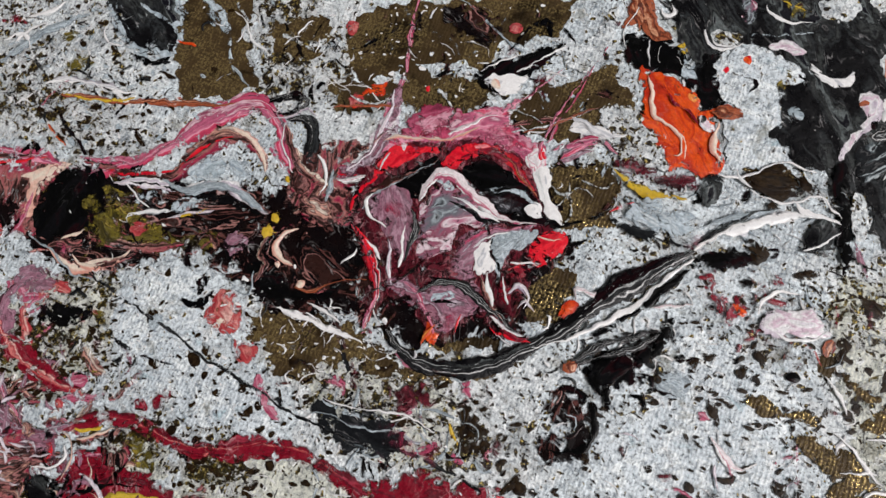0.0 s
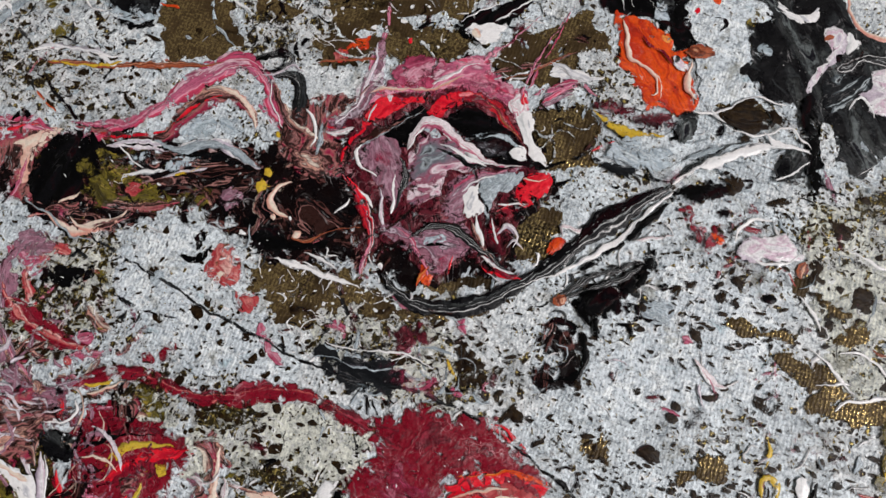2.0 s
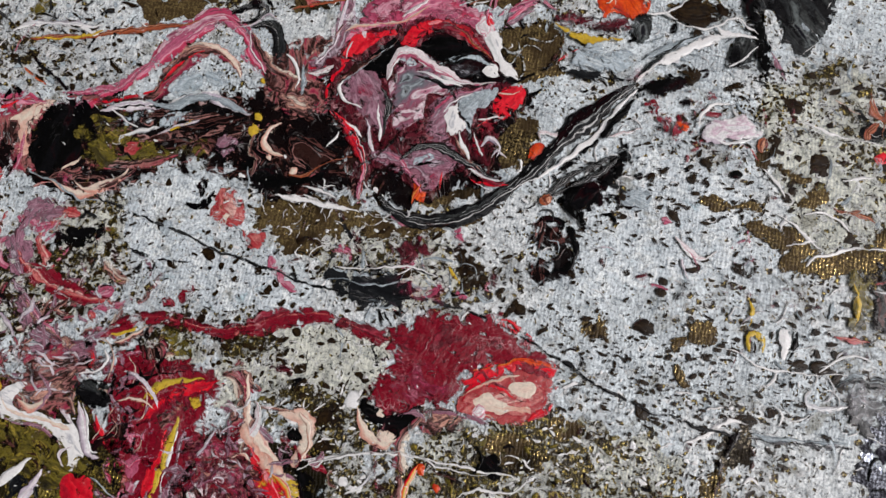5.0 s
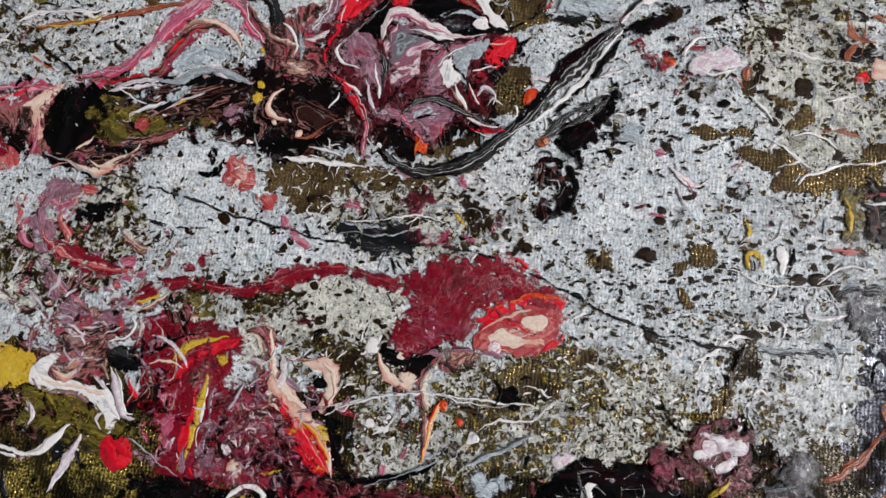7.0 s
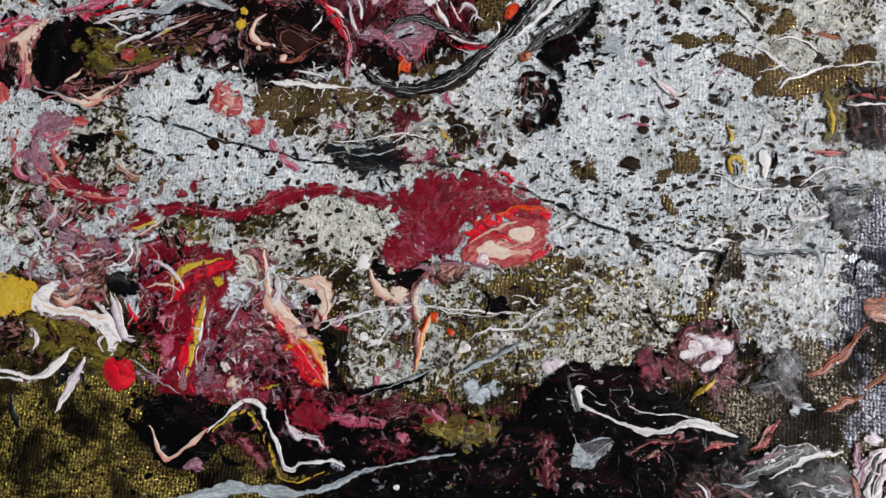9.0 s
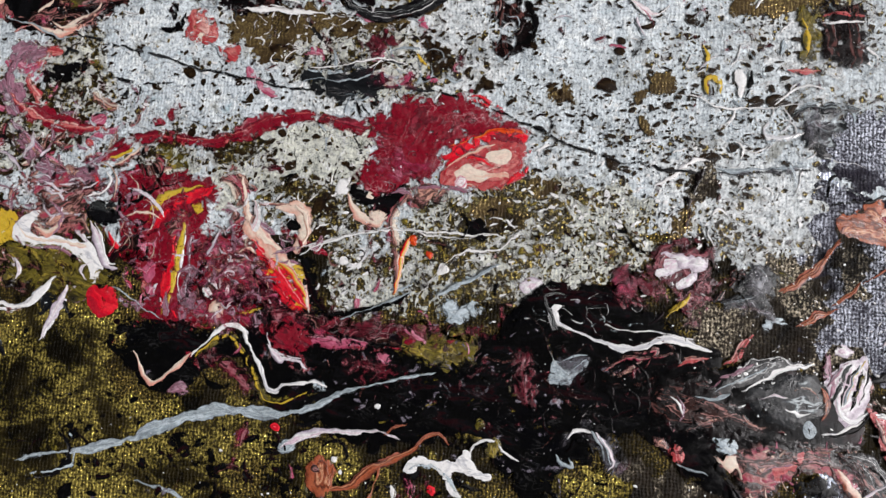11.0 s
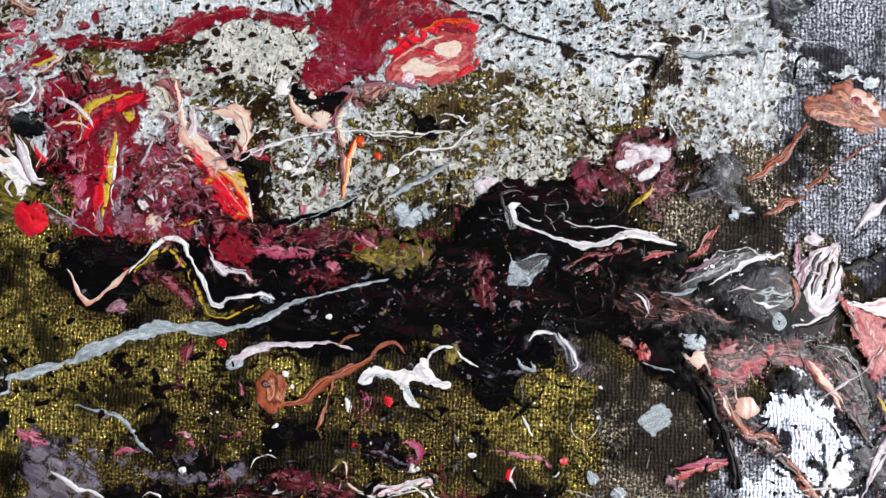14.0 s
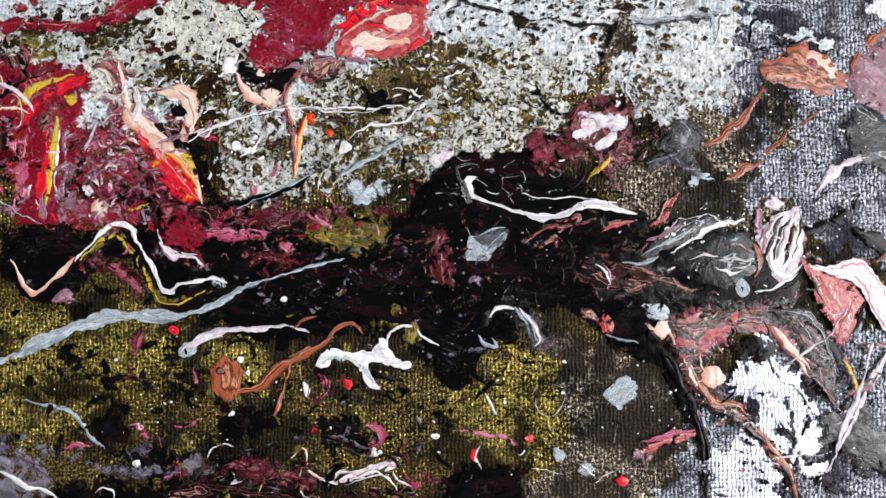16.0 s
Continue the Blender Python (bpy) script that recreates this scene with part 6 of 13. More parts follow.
drop("paint_drop", "ochre crumb", "yellow", 0.3, 0.776, -19.6, 45.8, 0.8)

# top right charcoal pour
blob("paint_patch", "torn pale paint on charcoal", "film_torn", 0.1, 0.4, 0.7, [(64.8, 122.9), (71.4, 125.1), (72.6, 119.5), (68.2, 117.4)])
ribbon("paint_thread", "thin white thread on black", "white", 0.2, 0.48, [(27.4, 106.7, 0.3), (26.6, 100.9, 0.4), (28.1, 97.8, 0.3)])
ribbon("paint_thread", "cream line in the orange pour", "peach", 0.4, 0.736, [(33.1, 94.2, 0.6), (35.5, 89.8, 0.8), (36.9, 86.6, 0.9), (39.6, 86.1, 0.8), (42.2, 84.7, 0.7), (42.9, 82.2, 0.6), (42.1, 81.3, 0.4)], 0.2)
ribbon("paint_thread", "cream edge of the orange pour", "peach", 0.4, 0.912, [(47.7, 89.4, 0.6), (47.7, 85.3, 0.9), (49.9, 82.6, 0.7)], 0.3)
blob("paint_spill", "copper eye of the orange pour", "copper", 0.4, 0.92, 0.25, [(45.5, 90.9), (47.3, 93.1), (49.9, 93.3), (50.5, 91.8), (48.1, 90.2)])
blob("paint_spill", "pale eye of the orange pour", "lilac", 0.4, 0.928, 0.2, [(43.5, 88.7), (44.2, 90.2), (46.1, 89.5), (47.2, 87.8), (45.3, 87.2)])
drop("paint_drop", "dark pupil of the eye", "char", 0.3, 0.936, 44.7, 89, 0.8)
ribbon("paint_thread", "dark red seam in the orange pour", "crimson", 0.35, 0.944, [(35.8, 93.4, 0.6), (38.8, 90.4, 0.9), (41.6, 89.7, 0.7), (44.2, 87.8, 0.5)], 0.4)

# top left
blob("paint_patch", "dark slate smear", "char", 0.1, 0.4, 1, [(-69.5, 76.1), (-57.2, 80.4), (-51.7, 71.4), (-55.6, 67.5), (-61.7, 68.5)])
ribbon("paint_run", "slate veil", "ice", 0.2, 0.408, [(-62.7, 76.5, 2.9), (-58.1, 74.9, 3.8), (-54.2, 74.3, 2.2)], 0.4)
ribbon("paint_streak", "slate veil", "ice", 0.2, 0.408, [(-69.4, 74.8, 1.4), (-64.7, 70.6, 1.8), (-60.1, 67.8, 0.9)], 0.4)
ribbon("paint_streak", "slate band", "steel", 0.2, 0.376, [(-84, 54.9, 1.1), (-80.3, 60.7, 2), (-76.5, 66.5, 1.8), (-71.2, 70.9, 0.9)], 0.4)
ribbon("paint_streak", "crimson dash", "crimson", 0.25, 0.376, [(-86.9, 63.2, 0.9), (-84.8, 65.2, 2.1), (-82, 64.9, 0.9)], 0.3)
blob("paint_patch", "olive stain", "olive", 0.15, 0.384, 0.6, [(-75.8, 64.2), (-72.1, 66.7), (-70.4, 64.8), (-73.6, 62.4)])
blob("paint_patch", "olive stain", "olive", 0.15, 0.392, 0.7, [(-71.3, 59.4), (-68.8, 62.8), (-65.3, 62.2), (-67.3, 59)])
ribbon("paint_streak", "white drifts", "white", 0.2, 0.384, [(-84.6, 60.4, 1.6), (-81.9, 62.4, 2.1), (-78.4, 60.7, 0.9)], 0.6)
ribbon("paint_streak", "white drifts", "white", 0.2, 0.392, [(-82.8, 66.2, 1.1), (-79, 68.8, 2.1), (-76.7, 71.6, 1.1)], 0.6)
ribbon("paint_streak", "white drifts", "white", 0.2, 0.408, [(-72.4, 54.6, 0.9), (-68.8, 57.2, 1.8), (-63, 58, 1.3), (-55, 59.1, 0.9)], 0.7)
ribbon("paint_streak", "ochre edge of the streak", "yellow", 0.25, 0.416, [(-68.5, 54.2, 0.7), (-62.7, 55.1, 0.9), (-57.9, 56.4, 1.3), (-54.5, 58.1, 0.7)], 0.4)
ribbon("paint_thread", "rose thread", "pink", 0.2, 0.424, [(-70.8, 50.6, 0.3), (-69.8, 54.4, 0.7), (-67.9, 57.8, 0.6)])
ribbon("paint_thread", "grey thread", "steel", 0.2, 0.4, [(-40.1, 70.5, 0.9), (-37.6, 69, 0.5), (-34.8, 67.2, 0.3)])
ribbon("paint_streak", "white web", "white", 0.2, 0.416, [(-44, 81.1, 0.3), (-40.3, 78.6, 0.5), (-37.8, 75.7, 1.1), (-34.5, 75, 1.3)], 0.4)

# lower films
blob("paint_cell", "dark brown cell in pale paint", "hole", 0.05, 0.368, 0.25, [(58.6, 6.7), (61.7, 6.1), (59.8, 3.8)])
blob("paint_cell", "dark brown cell in pale paint", "hole", 0.05, 0.368, 0.25, [(75.8, 7.7), (79.3, 8.6), (78.9, 6), (76.4, 6.2)])
blob("paint_cell", "dark brown cell in pale paint", "hole", 0.05, 0.904, 0.25, [(57.5, 70.7), (62, 69.9), (59.9, 67.3)])
sprinkle("fleck", "small dark pinholes in pale paint", "hole", 0.372, 7, 420, (59.4, 8.9), (15.4, 6.2), 0.25, 1.7, 0.2, 0.005)
sprinkle("fleck", "small dark pinholes in pale paint", "hole", 0.372, 8, 200, (79.5, 15.4), (10.2, 10.2), 0.28, 1.8, 0.2, 0.005)
sprinkle("fleck", "small dark pinholes in pale paint", "hole", 0.372, 9, 140, (-2, 1.9), (9.6, 6.4), 0.4, 1.6, 0.2, 0.005)
sprinkle("fleck", "dark cells in pale paint", "hole", 0.412, 10, 60, (88.6, 53.6), (8.5, 11.6), 0.5, 1.6, 0.2, 0.005)
sprinkle("fleck", "dark olive flecks", "olive", 0.372, 11, 240, (40.5, -10.7), (15.3, 7.1), 0.5, 1.8, 0.2, 0.005)
sprinkle("fleck", "pale flecks", "white", 0.372, 12, 240, (55.4, -5.9), (17.2, 8.1), 0.22, 2.2, 0.6, 0.005)
sprinkle("fleck", "pale flecks", "white", 0.372, 13, 120, (8.2, -9.5), (7.3, 9.4), 0.25, 2, 0.6, 0.005)
sprinkle("fleck", "dark cells in pale paint", "hole", 0.372, 14, 80, (-53.5, 4.7), (10.1, 6.7), 0.45, 1.6, 0.2, 0.005)
ribbon("paint_thread", "fine white web line", "white", 0.08, 0.384, [(80.8, 63.9, 0.4), (86.2, 62.9, 0.6), (92.6, 61.9, 0.5), (96.9, 61.4, 0.3)], 0.4)
ribbon("paint_thread", "cream web line", "peach", 0.08, 0.368, [(87.1, 69.3, 0.4), (90.3, 67.8, 0.6), (92.5, 66.8, 0.4)])
blob("paint_spill", "charcoal stain with cream web", "char", 0.15, 0.392, 0.7, [(91.4, 67.9), (95.7, 66), (100, 65.2), (100, 62.9), (93.7, 61.7), (92, 63.8)])
ribbon("paint_streak", "rust splash of paint", "copper", 0.25, 0.4, [(93.5, 71.7, 1.1), (94.1, 68.2, 2.1), (96.8, 67.2, 2.4), (98.9, 66.9, 0.9)], 0.5)
drop("paint_drop", "red bead of paint", "red", 0.2, 0.4, 96.4, 59, 1.2)
blob("paint_spill", "peach smear", "peach", 0.15, 0.408, 0.5, [(98.4, 62.7), (104.2, 63.9), (104.3, 59.2), (99, 59.3)])
ribbon("paint_streak", "white cracked run of paint", "white", 0.2, 0.368, [(88.1, 15.3, 1), (87.7, 12.2, 1.8), (91.7, 12.1, 1.2), (94.7, 13.5, 0.8)], 0.5)
ribbon("paint_streak", "white web line", "white", 0.12, 0.376, [(68, 1.7, 0.8), (71.9, 4.2, 1.2), (74.8, 6.6, 1.2), (77.9, 6.9, 0.6)], 0.5)
ribbon("paint_streak", "brown streak", "dusk", 0.15, 0.384, [(78, 3.9, 1.6), (79.6, 2, 1.4), (79.2, -1, 1)], 0.4)
ribbon("paint_run", "charcoal curl of paint", "char_vein", 0.25, 0.392, [(92.6, 15.8, 1.6), (95.6, 18.3, 3), (100.6, 18.3, 4), (104.6, 18.2, 4)], 0.4)
blob("paint_spill", "charcoal pour with pale lines", "char_vein", 0.2, 0.4, 0.6, [(94.7, 15), (100.6, 15.7), (106.6, 15.4), (106.6, 10.3), (98.7, 8.3), (94.8, 9.9)])
litter("short curling wisps of white paint", "white", 0.372, 157, 34, (45.5, -9.1), (18.3, 9.1), 3, 0.3)
litter("short curling wisps of olive paint", "olive", 0.372, 158, 34, (45.5, -9.1), (18.3, 9.1), 3, 0.6)
litter("short curling wisps of black paint", "black", 0.372, 159, 34, (45.5, -9.1), (18.3, 9.1), 3, 0.6)
litter("short curling wisps of white paint", "white", 0.372, 160, 26, (5.6, -5.7), (6.3, 9.5), 3, 0.35)
litter("short curling wisps of olive paint", "olive", 0.372, 161, 26, (5.6, -5.7), (6.3, 9.5), 3, 0.7)
litter("short curling wisps of black paint", "black", 0.372, 162, 26, (5.6, -5.7), (6.3, 9.5), 3, 0.7)
litter("short curling wisps of white paint", "white", 0.42, 163, 26, (88.6, 51.4), (9.5, 15.8), 3, 0.35)
litter("short curling wisps of blue-grey paint", "steel", 0.42, 164, 26, (88.6, 51.4), (9.5, 15.8), 3, 0.7)
litter("short curling wisps of white paint", "white", 0.388, 165, 34, (80, 3.1), (13, 8), 3, 0.3)
litter("short curling wisps of mauve grey paint", "mauve", 0.372, 166, 24, (-50.4, 0.7), (12.2, 7.8), 4, 0.9)
litter("short curling wisps of rose brown paint", "blush", 0.372, 167, 24, (-50.4, 0.7), (12.2, 7.8), 4, 0.9)
litter("short curling wisps of white paint", "white", 0.372, 168, 24, (-50.4, 0.7), (12.2, 7.8), 4, 0.45)
litter("short curling wisps of olive paint", "olive", 0.372, 169, 24, (-50.4, 0.7), (12.2, 7.8), 4, 0.9)
litter("short curling wisps of blue-grey paint", "steel", 0.372, 170, 16, (8.7, 18.2), (7.6, 3.2), 4, 0.5, -0.2)
litter("short curling wisps of black paint", "black", 0.372, 171, 16, (8.7, 18.2), (7.6, 3.2), 4, 0.5, -0.2)
litter("short curling wisps of white paint", "white", 0.372, 172, 16, (8.7, 18.2), (7.6, 3.2), 4, 0.25, -0.2)
litter("short curling wisps of wine paint", "wine", 0.428, 173, 8, (88.4, 60.6), (9.6, 12.8), 4, 1.4)
litter("short curling wisps of copper paint", "copper", 0.428, 174, 8, (88.4, 60.6), (9.6, 12.8), 4, 1.4)
litter("short curling wisps of olive paint", "olive", 0.428, 175, 8, (88.4, 60.6), (9.6, 12.8), 4, 1.4)
litter("short curling wisps of wine paint", "wine", 0.372, 176, 10, (70.8, -12), (11.9, 5.9), 5, 1.6)
litter("short curling wisps of dark rose paint", "dusk", 0.372, 177, 10, (70.8, -12), (11.9, 5.9), 5, 1.6)
litter("short curling wisps of olive paint", "olive", 0.372, 178, 10, (70.8, -12), (11.9, 5.9), 5, 1.6)
litter("short curling wisps of wine paint", "wine", 0.372, 179, 9, (26.1, -19.4), (14.2, 5.1), 5, 1.4, 0.1)
litter("short curling wisps of dark rose paint", "dusk", 0.372, 180, 9, (26.1, -19.4), (14.2, 5.1), 5, 1.4, 0.1)
litter("short curling wisps of ice blue paint", "ice", 0.372, 181, 9, (26.1, -19.4), (14.2, 5.1), 5, 1.4, 0.1)
litter("short curling wisps of olive paint", "olive", 0.372, 182, 9, (-1.3, -2.3), (6.4, 6.4), 4, 1.4)
litter("short curling wisps of wine paint", "wine", 0.372, 183, 9, (-1.3, -2.3), (6.4, 6.4), 4, 1.4)

# long thin scratch of dark paint
ribbon("paint_streak", "long thin dark grey trail of paint", "char", 0.2, 0.528, [(-48.2, 25.7, 0.42), (-40.3, 23.6, 0.49), (-30.8, 21.8, 0.56), (-21.4, 19.6, 0.56), (-11, 17.7, 0.49), (-0.8, 16.1, 0.56), (9, 16.1, 0.63), (19.7, 17.5, 0.91), (28.4, 16.6, 1.05), (36, 14.7, 1.05), (43.7, 11.9, 0.98), (51.2, 8.5, 0.84), (59.6, 6.3, 0.7), (67.8, 5.2, 0.63), (74.9, 4.5, 0.56), (84.9, 4.9, 0.56), (95.8, 6.2, 0.42)], 0.2)
ribbon("paint_streak", "grey edge of the trail", "steel", 0.15, 0.536, [(78.9, 5.2, 0.56), (86.9, 5.7, 0.84), (94.8, 6.9, 0.56)], 0.5)
drop("paint_drop", "grey ring on the trail", "steel", 0.2, 0.536, -31.7, 22, 1.2)
ribbon("paint_thread", "short black dash", "black", 0.15, 0.376, [(-31.9, 15.5, 0.28), (-28.6, 16.1, 0.56), (-25.9, 16.4, 0.21)])
blob("paint_spill", "grey cracked smear with white scratches", "char_vein", 0.15, 0.536, 0.8, [(-1.3, 19.4), (4, 21), (10.5, 21.7), (15, 20), (15.5, 16.8), (9.3, 14.5), (2.6, 15.4)])
ribbon("paint_run", "pale smear", "ice", 0.12, 0.544, [(0.8, 20.1, 1.05), (6.3, 20.2, 1.82), (12.7, 21.4, 0.77)], 0.5)
ribbon("paint_streak", "yellow crescent", "yellow", 0.25, 0.368, [(21.4, 25.7, 0.77), (22.4, 23.6, 1.19), (24.1, 21.6, 0.63)], 0.3)
blob("paint_spill", "dark brown stain around the crescent", "hole", 0.1, 0.376, 0.6, [(22.9, 27.5), (26.1, 27.3), (28.6, 24.8), (25.7, 21.2), (24, 22.7)])
blob("paint_spill", "plum stain", "wine", 0.08, 0.872, 0.9, [(9.7, 27.8), (16.1, 29.6), (18.7, 26), (16.9, 22.4), (11.4, 23)])
ribbon("paint_thread", "fine white line", "white", 0.08, 0.88, [(0.8, 20.5, 0.21), (8.3, 21.7, 0.28), (14.7, 22.8, 0.35), (20.2, 22.3, 0.21)])

# crimson river and heart
ribbon("paint_run", "crimson river of paint with a ridged edge", "crimson", 0.45, 0.544, [(-57.2, 11, 3.8), (-51, 8.9, 2.9), (-43.8, 6.9, 2.7), (-38.6, 6.6, 1.3)])
ribbon("paint_run", "rose run of paint", "mauve", 0.3, 0.552, [(-57.1, 21.3, 1.8), (-58.7, 15.4, 2.7), (-56.6, 11.1, 3.4), (-53.3, 9.2, 2.2)], 0.3)
ribbon("paint_run", "crimson river of paint with a ridged edge", "crimson", 0.5, 0.384, [(-37.8, -0.6, 2.4), (-33, 3.5, 2.4), (-26.7, 5.5, 2.6), (-20, 5.2, 2.8), (-13.5, 5.9, 2.8), (-7.4, 8.8, 2.8), (-2.2, 10.7, 3), (4.4, 10.4, 3.2), (12.1, 9.4, 3.8), (18.5, 9.5, 5.3)], 0.2)
drop("paint_drop", "crimson bead", "crimson", 0.35, 0.392, -27.9, 8.1, 1.2)
drop("paint_drop", "pink scab in the river", "salmon", 0.3, 0.392, -14, 5.6, 0.9)
drop("paint_drop", "pink scab in the river", "salmon", 0.3, 0.392, -22.6, 4.7, 0.8)
drop("paint_drop", "pink scab in the river", "salmon", 0.3, 0.552, -41.3, 3.3, 0.7)
blob("paint_spill", "crimson heart of poured paint", "crimson", 0.4, 0.536, 0.8, [(11, 9.8), (15.9, 13), (20.9, 16.5), (27.3, 16.5), (32.6, 17.1), (36, 14.7), (41.7, 16.4), (39.3, 14), (43.7, 11.3), (44.1, 7.2), (39.9, 6.7), (33.5, 8.1), (28.6, 4.3), (27, 0), (19.8, -0.9), (21.2, -3.8), (16, -4.4), (12.3, -0.7), (13, 2.5), (14.7, 5.9)])
litter("short curling wisps of wine paint", "wine", 0.548, 184, 9, (21.8, 8.8), (5.3, 3.7), 5, 1.6)
litter("short curling wisps of crimson paint", "crimson", 0.548, 185, 9, (21.8, 8.8), (5.3, 3.7), 5, 1.6)
litter("short curling wisps of magenta paint", "magenta", 0.548, 186, 14, (21.8, 8.8), (4.8, 3.2), 4, 0.35)
blob("paint_spill", "bright red run", "red", 0.4, 0.544, 0.4, [(31.5, 16.9), (34.8, 16.2), (38.2, 13.9), (36.1, 14.2), (32.8, 15.4)])
ribbon("paint_run", "plum and pink run of paint", "blush", 0.35, 0.576, [(24, -0.9, 3.1), (21.2, -3.8, 3.8), (19.1, -8.2, 3.1), (20.7, -13.1, 2.7), (21.1, -20.1, 1.4)], 0.4)
ribbon("paint_streak", "orange and cream run", "flame", 0.35, 0.584, [(23.1, -11.3, 1), (21.9, -14, 2.1), (21.3, -18, 1.4), (20.8, -22.1, 0.6)], 0.3)
ribbon("paint_thread", "fine white crack line", "white", 0.12, 0.592, [(2.1, -14.3, 0.4), (8.6, -12.5, 0.5), (16.7, -10, 0.5), (22.9, -9.8, 0.5), (31.2, -9.8, 0.6), (38.4, -9.9, 0.4)], 0.4)
blob("paint_spill", "black bead with fine white threads", "black", 0.3, 0.6, 0.4, [(33.6, -7.5), (36.1, -6.7), (37.8, -8.5), (36.5, -10.7), (33.8, -10)])
ribbon("paint_streak", "black smear", "black", 0.15, 0.608, [(31.8, -5.7, 1), (34.1, -7.4, 1.4), (32.3, -10.7, 0.6)], 0.5)
ribbon("paint_streak", "dark red brown smear", "dusk", 0.2, 0.616, [(24, -10.2, 1.4), (29.4, -12, 1.6), (33.6, -12.5, 1)], 0.5)
drop("paint_drop", "orange fleck", "orange", 0.2, 0.624, 26.7, -13.9, 0.8)
drop("paint_drop", "orange fleck", "orange", 0.2, 0.632, 23.7, -11.7, 0.8)

# flame shaped pours
blob("paint_spill", "rose and plum stained ground", "crimson", 0.15, 0.392, 1.2, [(-35.3, -2), (-26.5, -1.5), (-18.3, -4.3), (-12.5, -13), (-8.1, -7.3), (-2.6, -14.9), (6.3, -25.8), (2.7, -29.2), (-9.5, -30.8), (-24, -32.6), (-29.2, -22.2), (-34.5, -11.4)])
blob("paint_spill", "rose and pale mottled pour", "blush", 0.12, 0.4, 1, [(-17.8, -13.6), (-9.4, -12.6), (-3.4, -17), (-2.4, -23), (-10.2, -26.9), (-16, -23.6)])
blob("paint_spill", "mauve mottled pour", "mauve", 0.12, 0.408, 0.8, [(-24.9, -10.3), (-18.3, -10.6), (-15.9, -24.6), (-19.2, -30), (-23.2, -25.5), (-26.1, -15.7)])
litter("short curling wisps of rose brown paint", "blush", 0.412, 187, 11, (-16, -17.5), (9.5, 9.5), 7, 2.2)
litter("short curling wisps of mauve grey paint", "mauve", 0.412, 188, 11, (-16, -17.5), (9.5, 9.5), 7, 2.2)
litter("short curling wisps of dark rose paint", "dusk", 0.412, 189, 11, (-16, -17.5), (9.5, 9.5), 7, 2.2)
litter("short curling wisps of crimson paint", "crimson", 0.412, 190, 11, (-16, -17.5), (9.5, 9.5), 7, 2.2)
litter("short curling wisps of dark rose paint", "dusk", 0.42, 191, 7, (-31.1, -12.1), (6.5, 9.7), 6, 2)
litter("short curling wisps of rose brown paint", "blush", 0.42, 192, 7, (-31.1, -12.1), (6.5, 9.7), 6, 2)
litter("short curling wisps of black paint", "black", 0.42, 193, 7, (-31.1, -12.1), (6.5, 9.7), 6, 2)
litter("short curling wisps of mauve grey paint", "mauve", 0.42, 194, 7, (-31.1, -12.1), (6.5, 9.7), 6, 2)
litter("short curling wisps of crimson paint", "crimson", 0.42, 195, 7, (-31.1, -12.1), (6.5, 9.7), 6, 2)
ribbon("paint_run", "crimson arm of paint", "crimson", 0.4, 0.4, [(-40.9, -6.9, 2.2), (-34.7, -5.1, 3.3), (-28.4, -3.1, 2.8), (-20.7, -3.5, 2.6), (-15, -4.4, 1.7)], 0.3)
ribbon("paint_run", "yellow wing of paint", "yellow", 0.4, 0.416, [(-27.8, -12.2, 1.7), (-26.3, -8.4, 3), (-23.5, -5.9, 3), (-19.4, -4.7, 1.7), (-16.2, -4, 0.9)], 0.15)
ribbon("paint_run", "red run beside the yellow", "red", 0.4, 0.424, [(-26.7, -12.1, 1.5), (-23.6, -8.6, 1.9), (-19.6, -6.5, 2.4), (-15, -4.4, 2.8), (-14, -4, 0.9)], 0.2)
ribbon("paint_run", "red run of paint", "red", 0.4, 0.432, [(-22, -11, 1.5), (-22.4, -15.2, 2.3), (-22, -20.3, 2.3), (-22.1, -25.4, 2.1), (-20.4, -29.2, 1.3)], 0.3)
ribbon("paint_streak", "yellow run of paint", "yellow", 0.45, 0.44, [(-20.3, -8.7, 0.9), (-21.3, -12, 1.5), (-21.7, -16.2, 1.9), (-22.3, -21.4, 1.5), (-23.1, -28.5, 1)])
ribbon("paint_streak", "white line beside the flame", "white", 0.4, 0.448, [(-20.3, -11.9, 0.4), (-20.4, -16, 0.7), (-20.5, -21.1, 0.9), (-20.6, -25.2, 0.9)], 0.3)
drop("paint_drop", "ochre bead", "yellow", 0.3, 0.456, -18.6, -8, 1.2)
ribbon("paint_streak", "black outline of the wing", "black", 0.35, 0.432, [(-28.1, -10.7, 0.6), (-26, -7.1, 0.9), (-21.6, -4.4, 1.1), (-17.4, -3.1, 0.6)], 0.3)
blob("paint_spill", "salmon and plum run", "salmon", 0.25, 0.448, 0.5, [(-28.3, -18), (-26.3, -14.6), (-24.9, -21.7), (-26.3, -25.9), (-28.4, -23.1)])
blob("paint_spill", "black hooked pour", "dusk", 0.25, 0.456, 0.5, [(-32.6, -15.4), (-29.3, -9.8), (-27, -10.6), (-28.2, -15.9), (-26.6, -18.8), (-29.3, -16)])
ribbon("paint_run", "peach horn of paint", "peach", 0.4, 0.6, [(-10.3, -1.7, 0.9), (-9, -6.3, 1.7), (-7.5, -10.9, 3), (-4.4, -13.6, 3.8), (-0.8, -16.2, 3.6), (1.1, -18.5, 2.1)], 0.2)
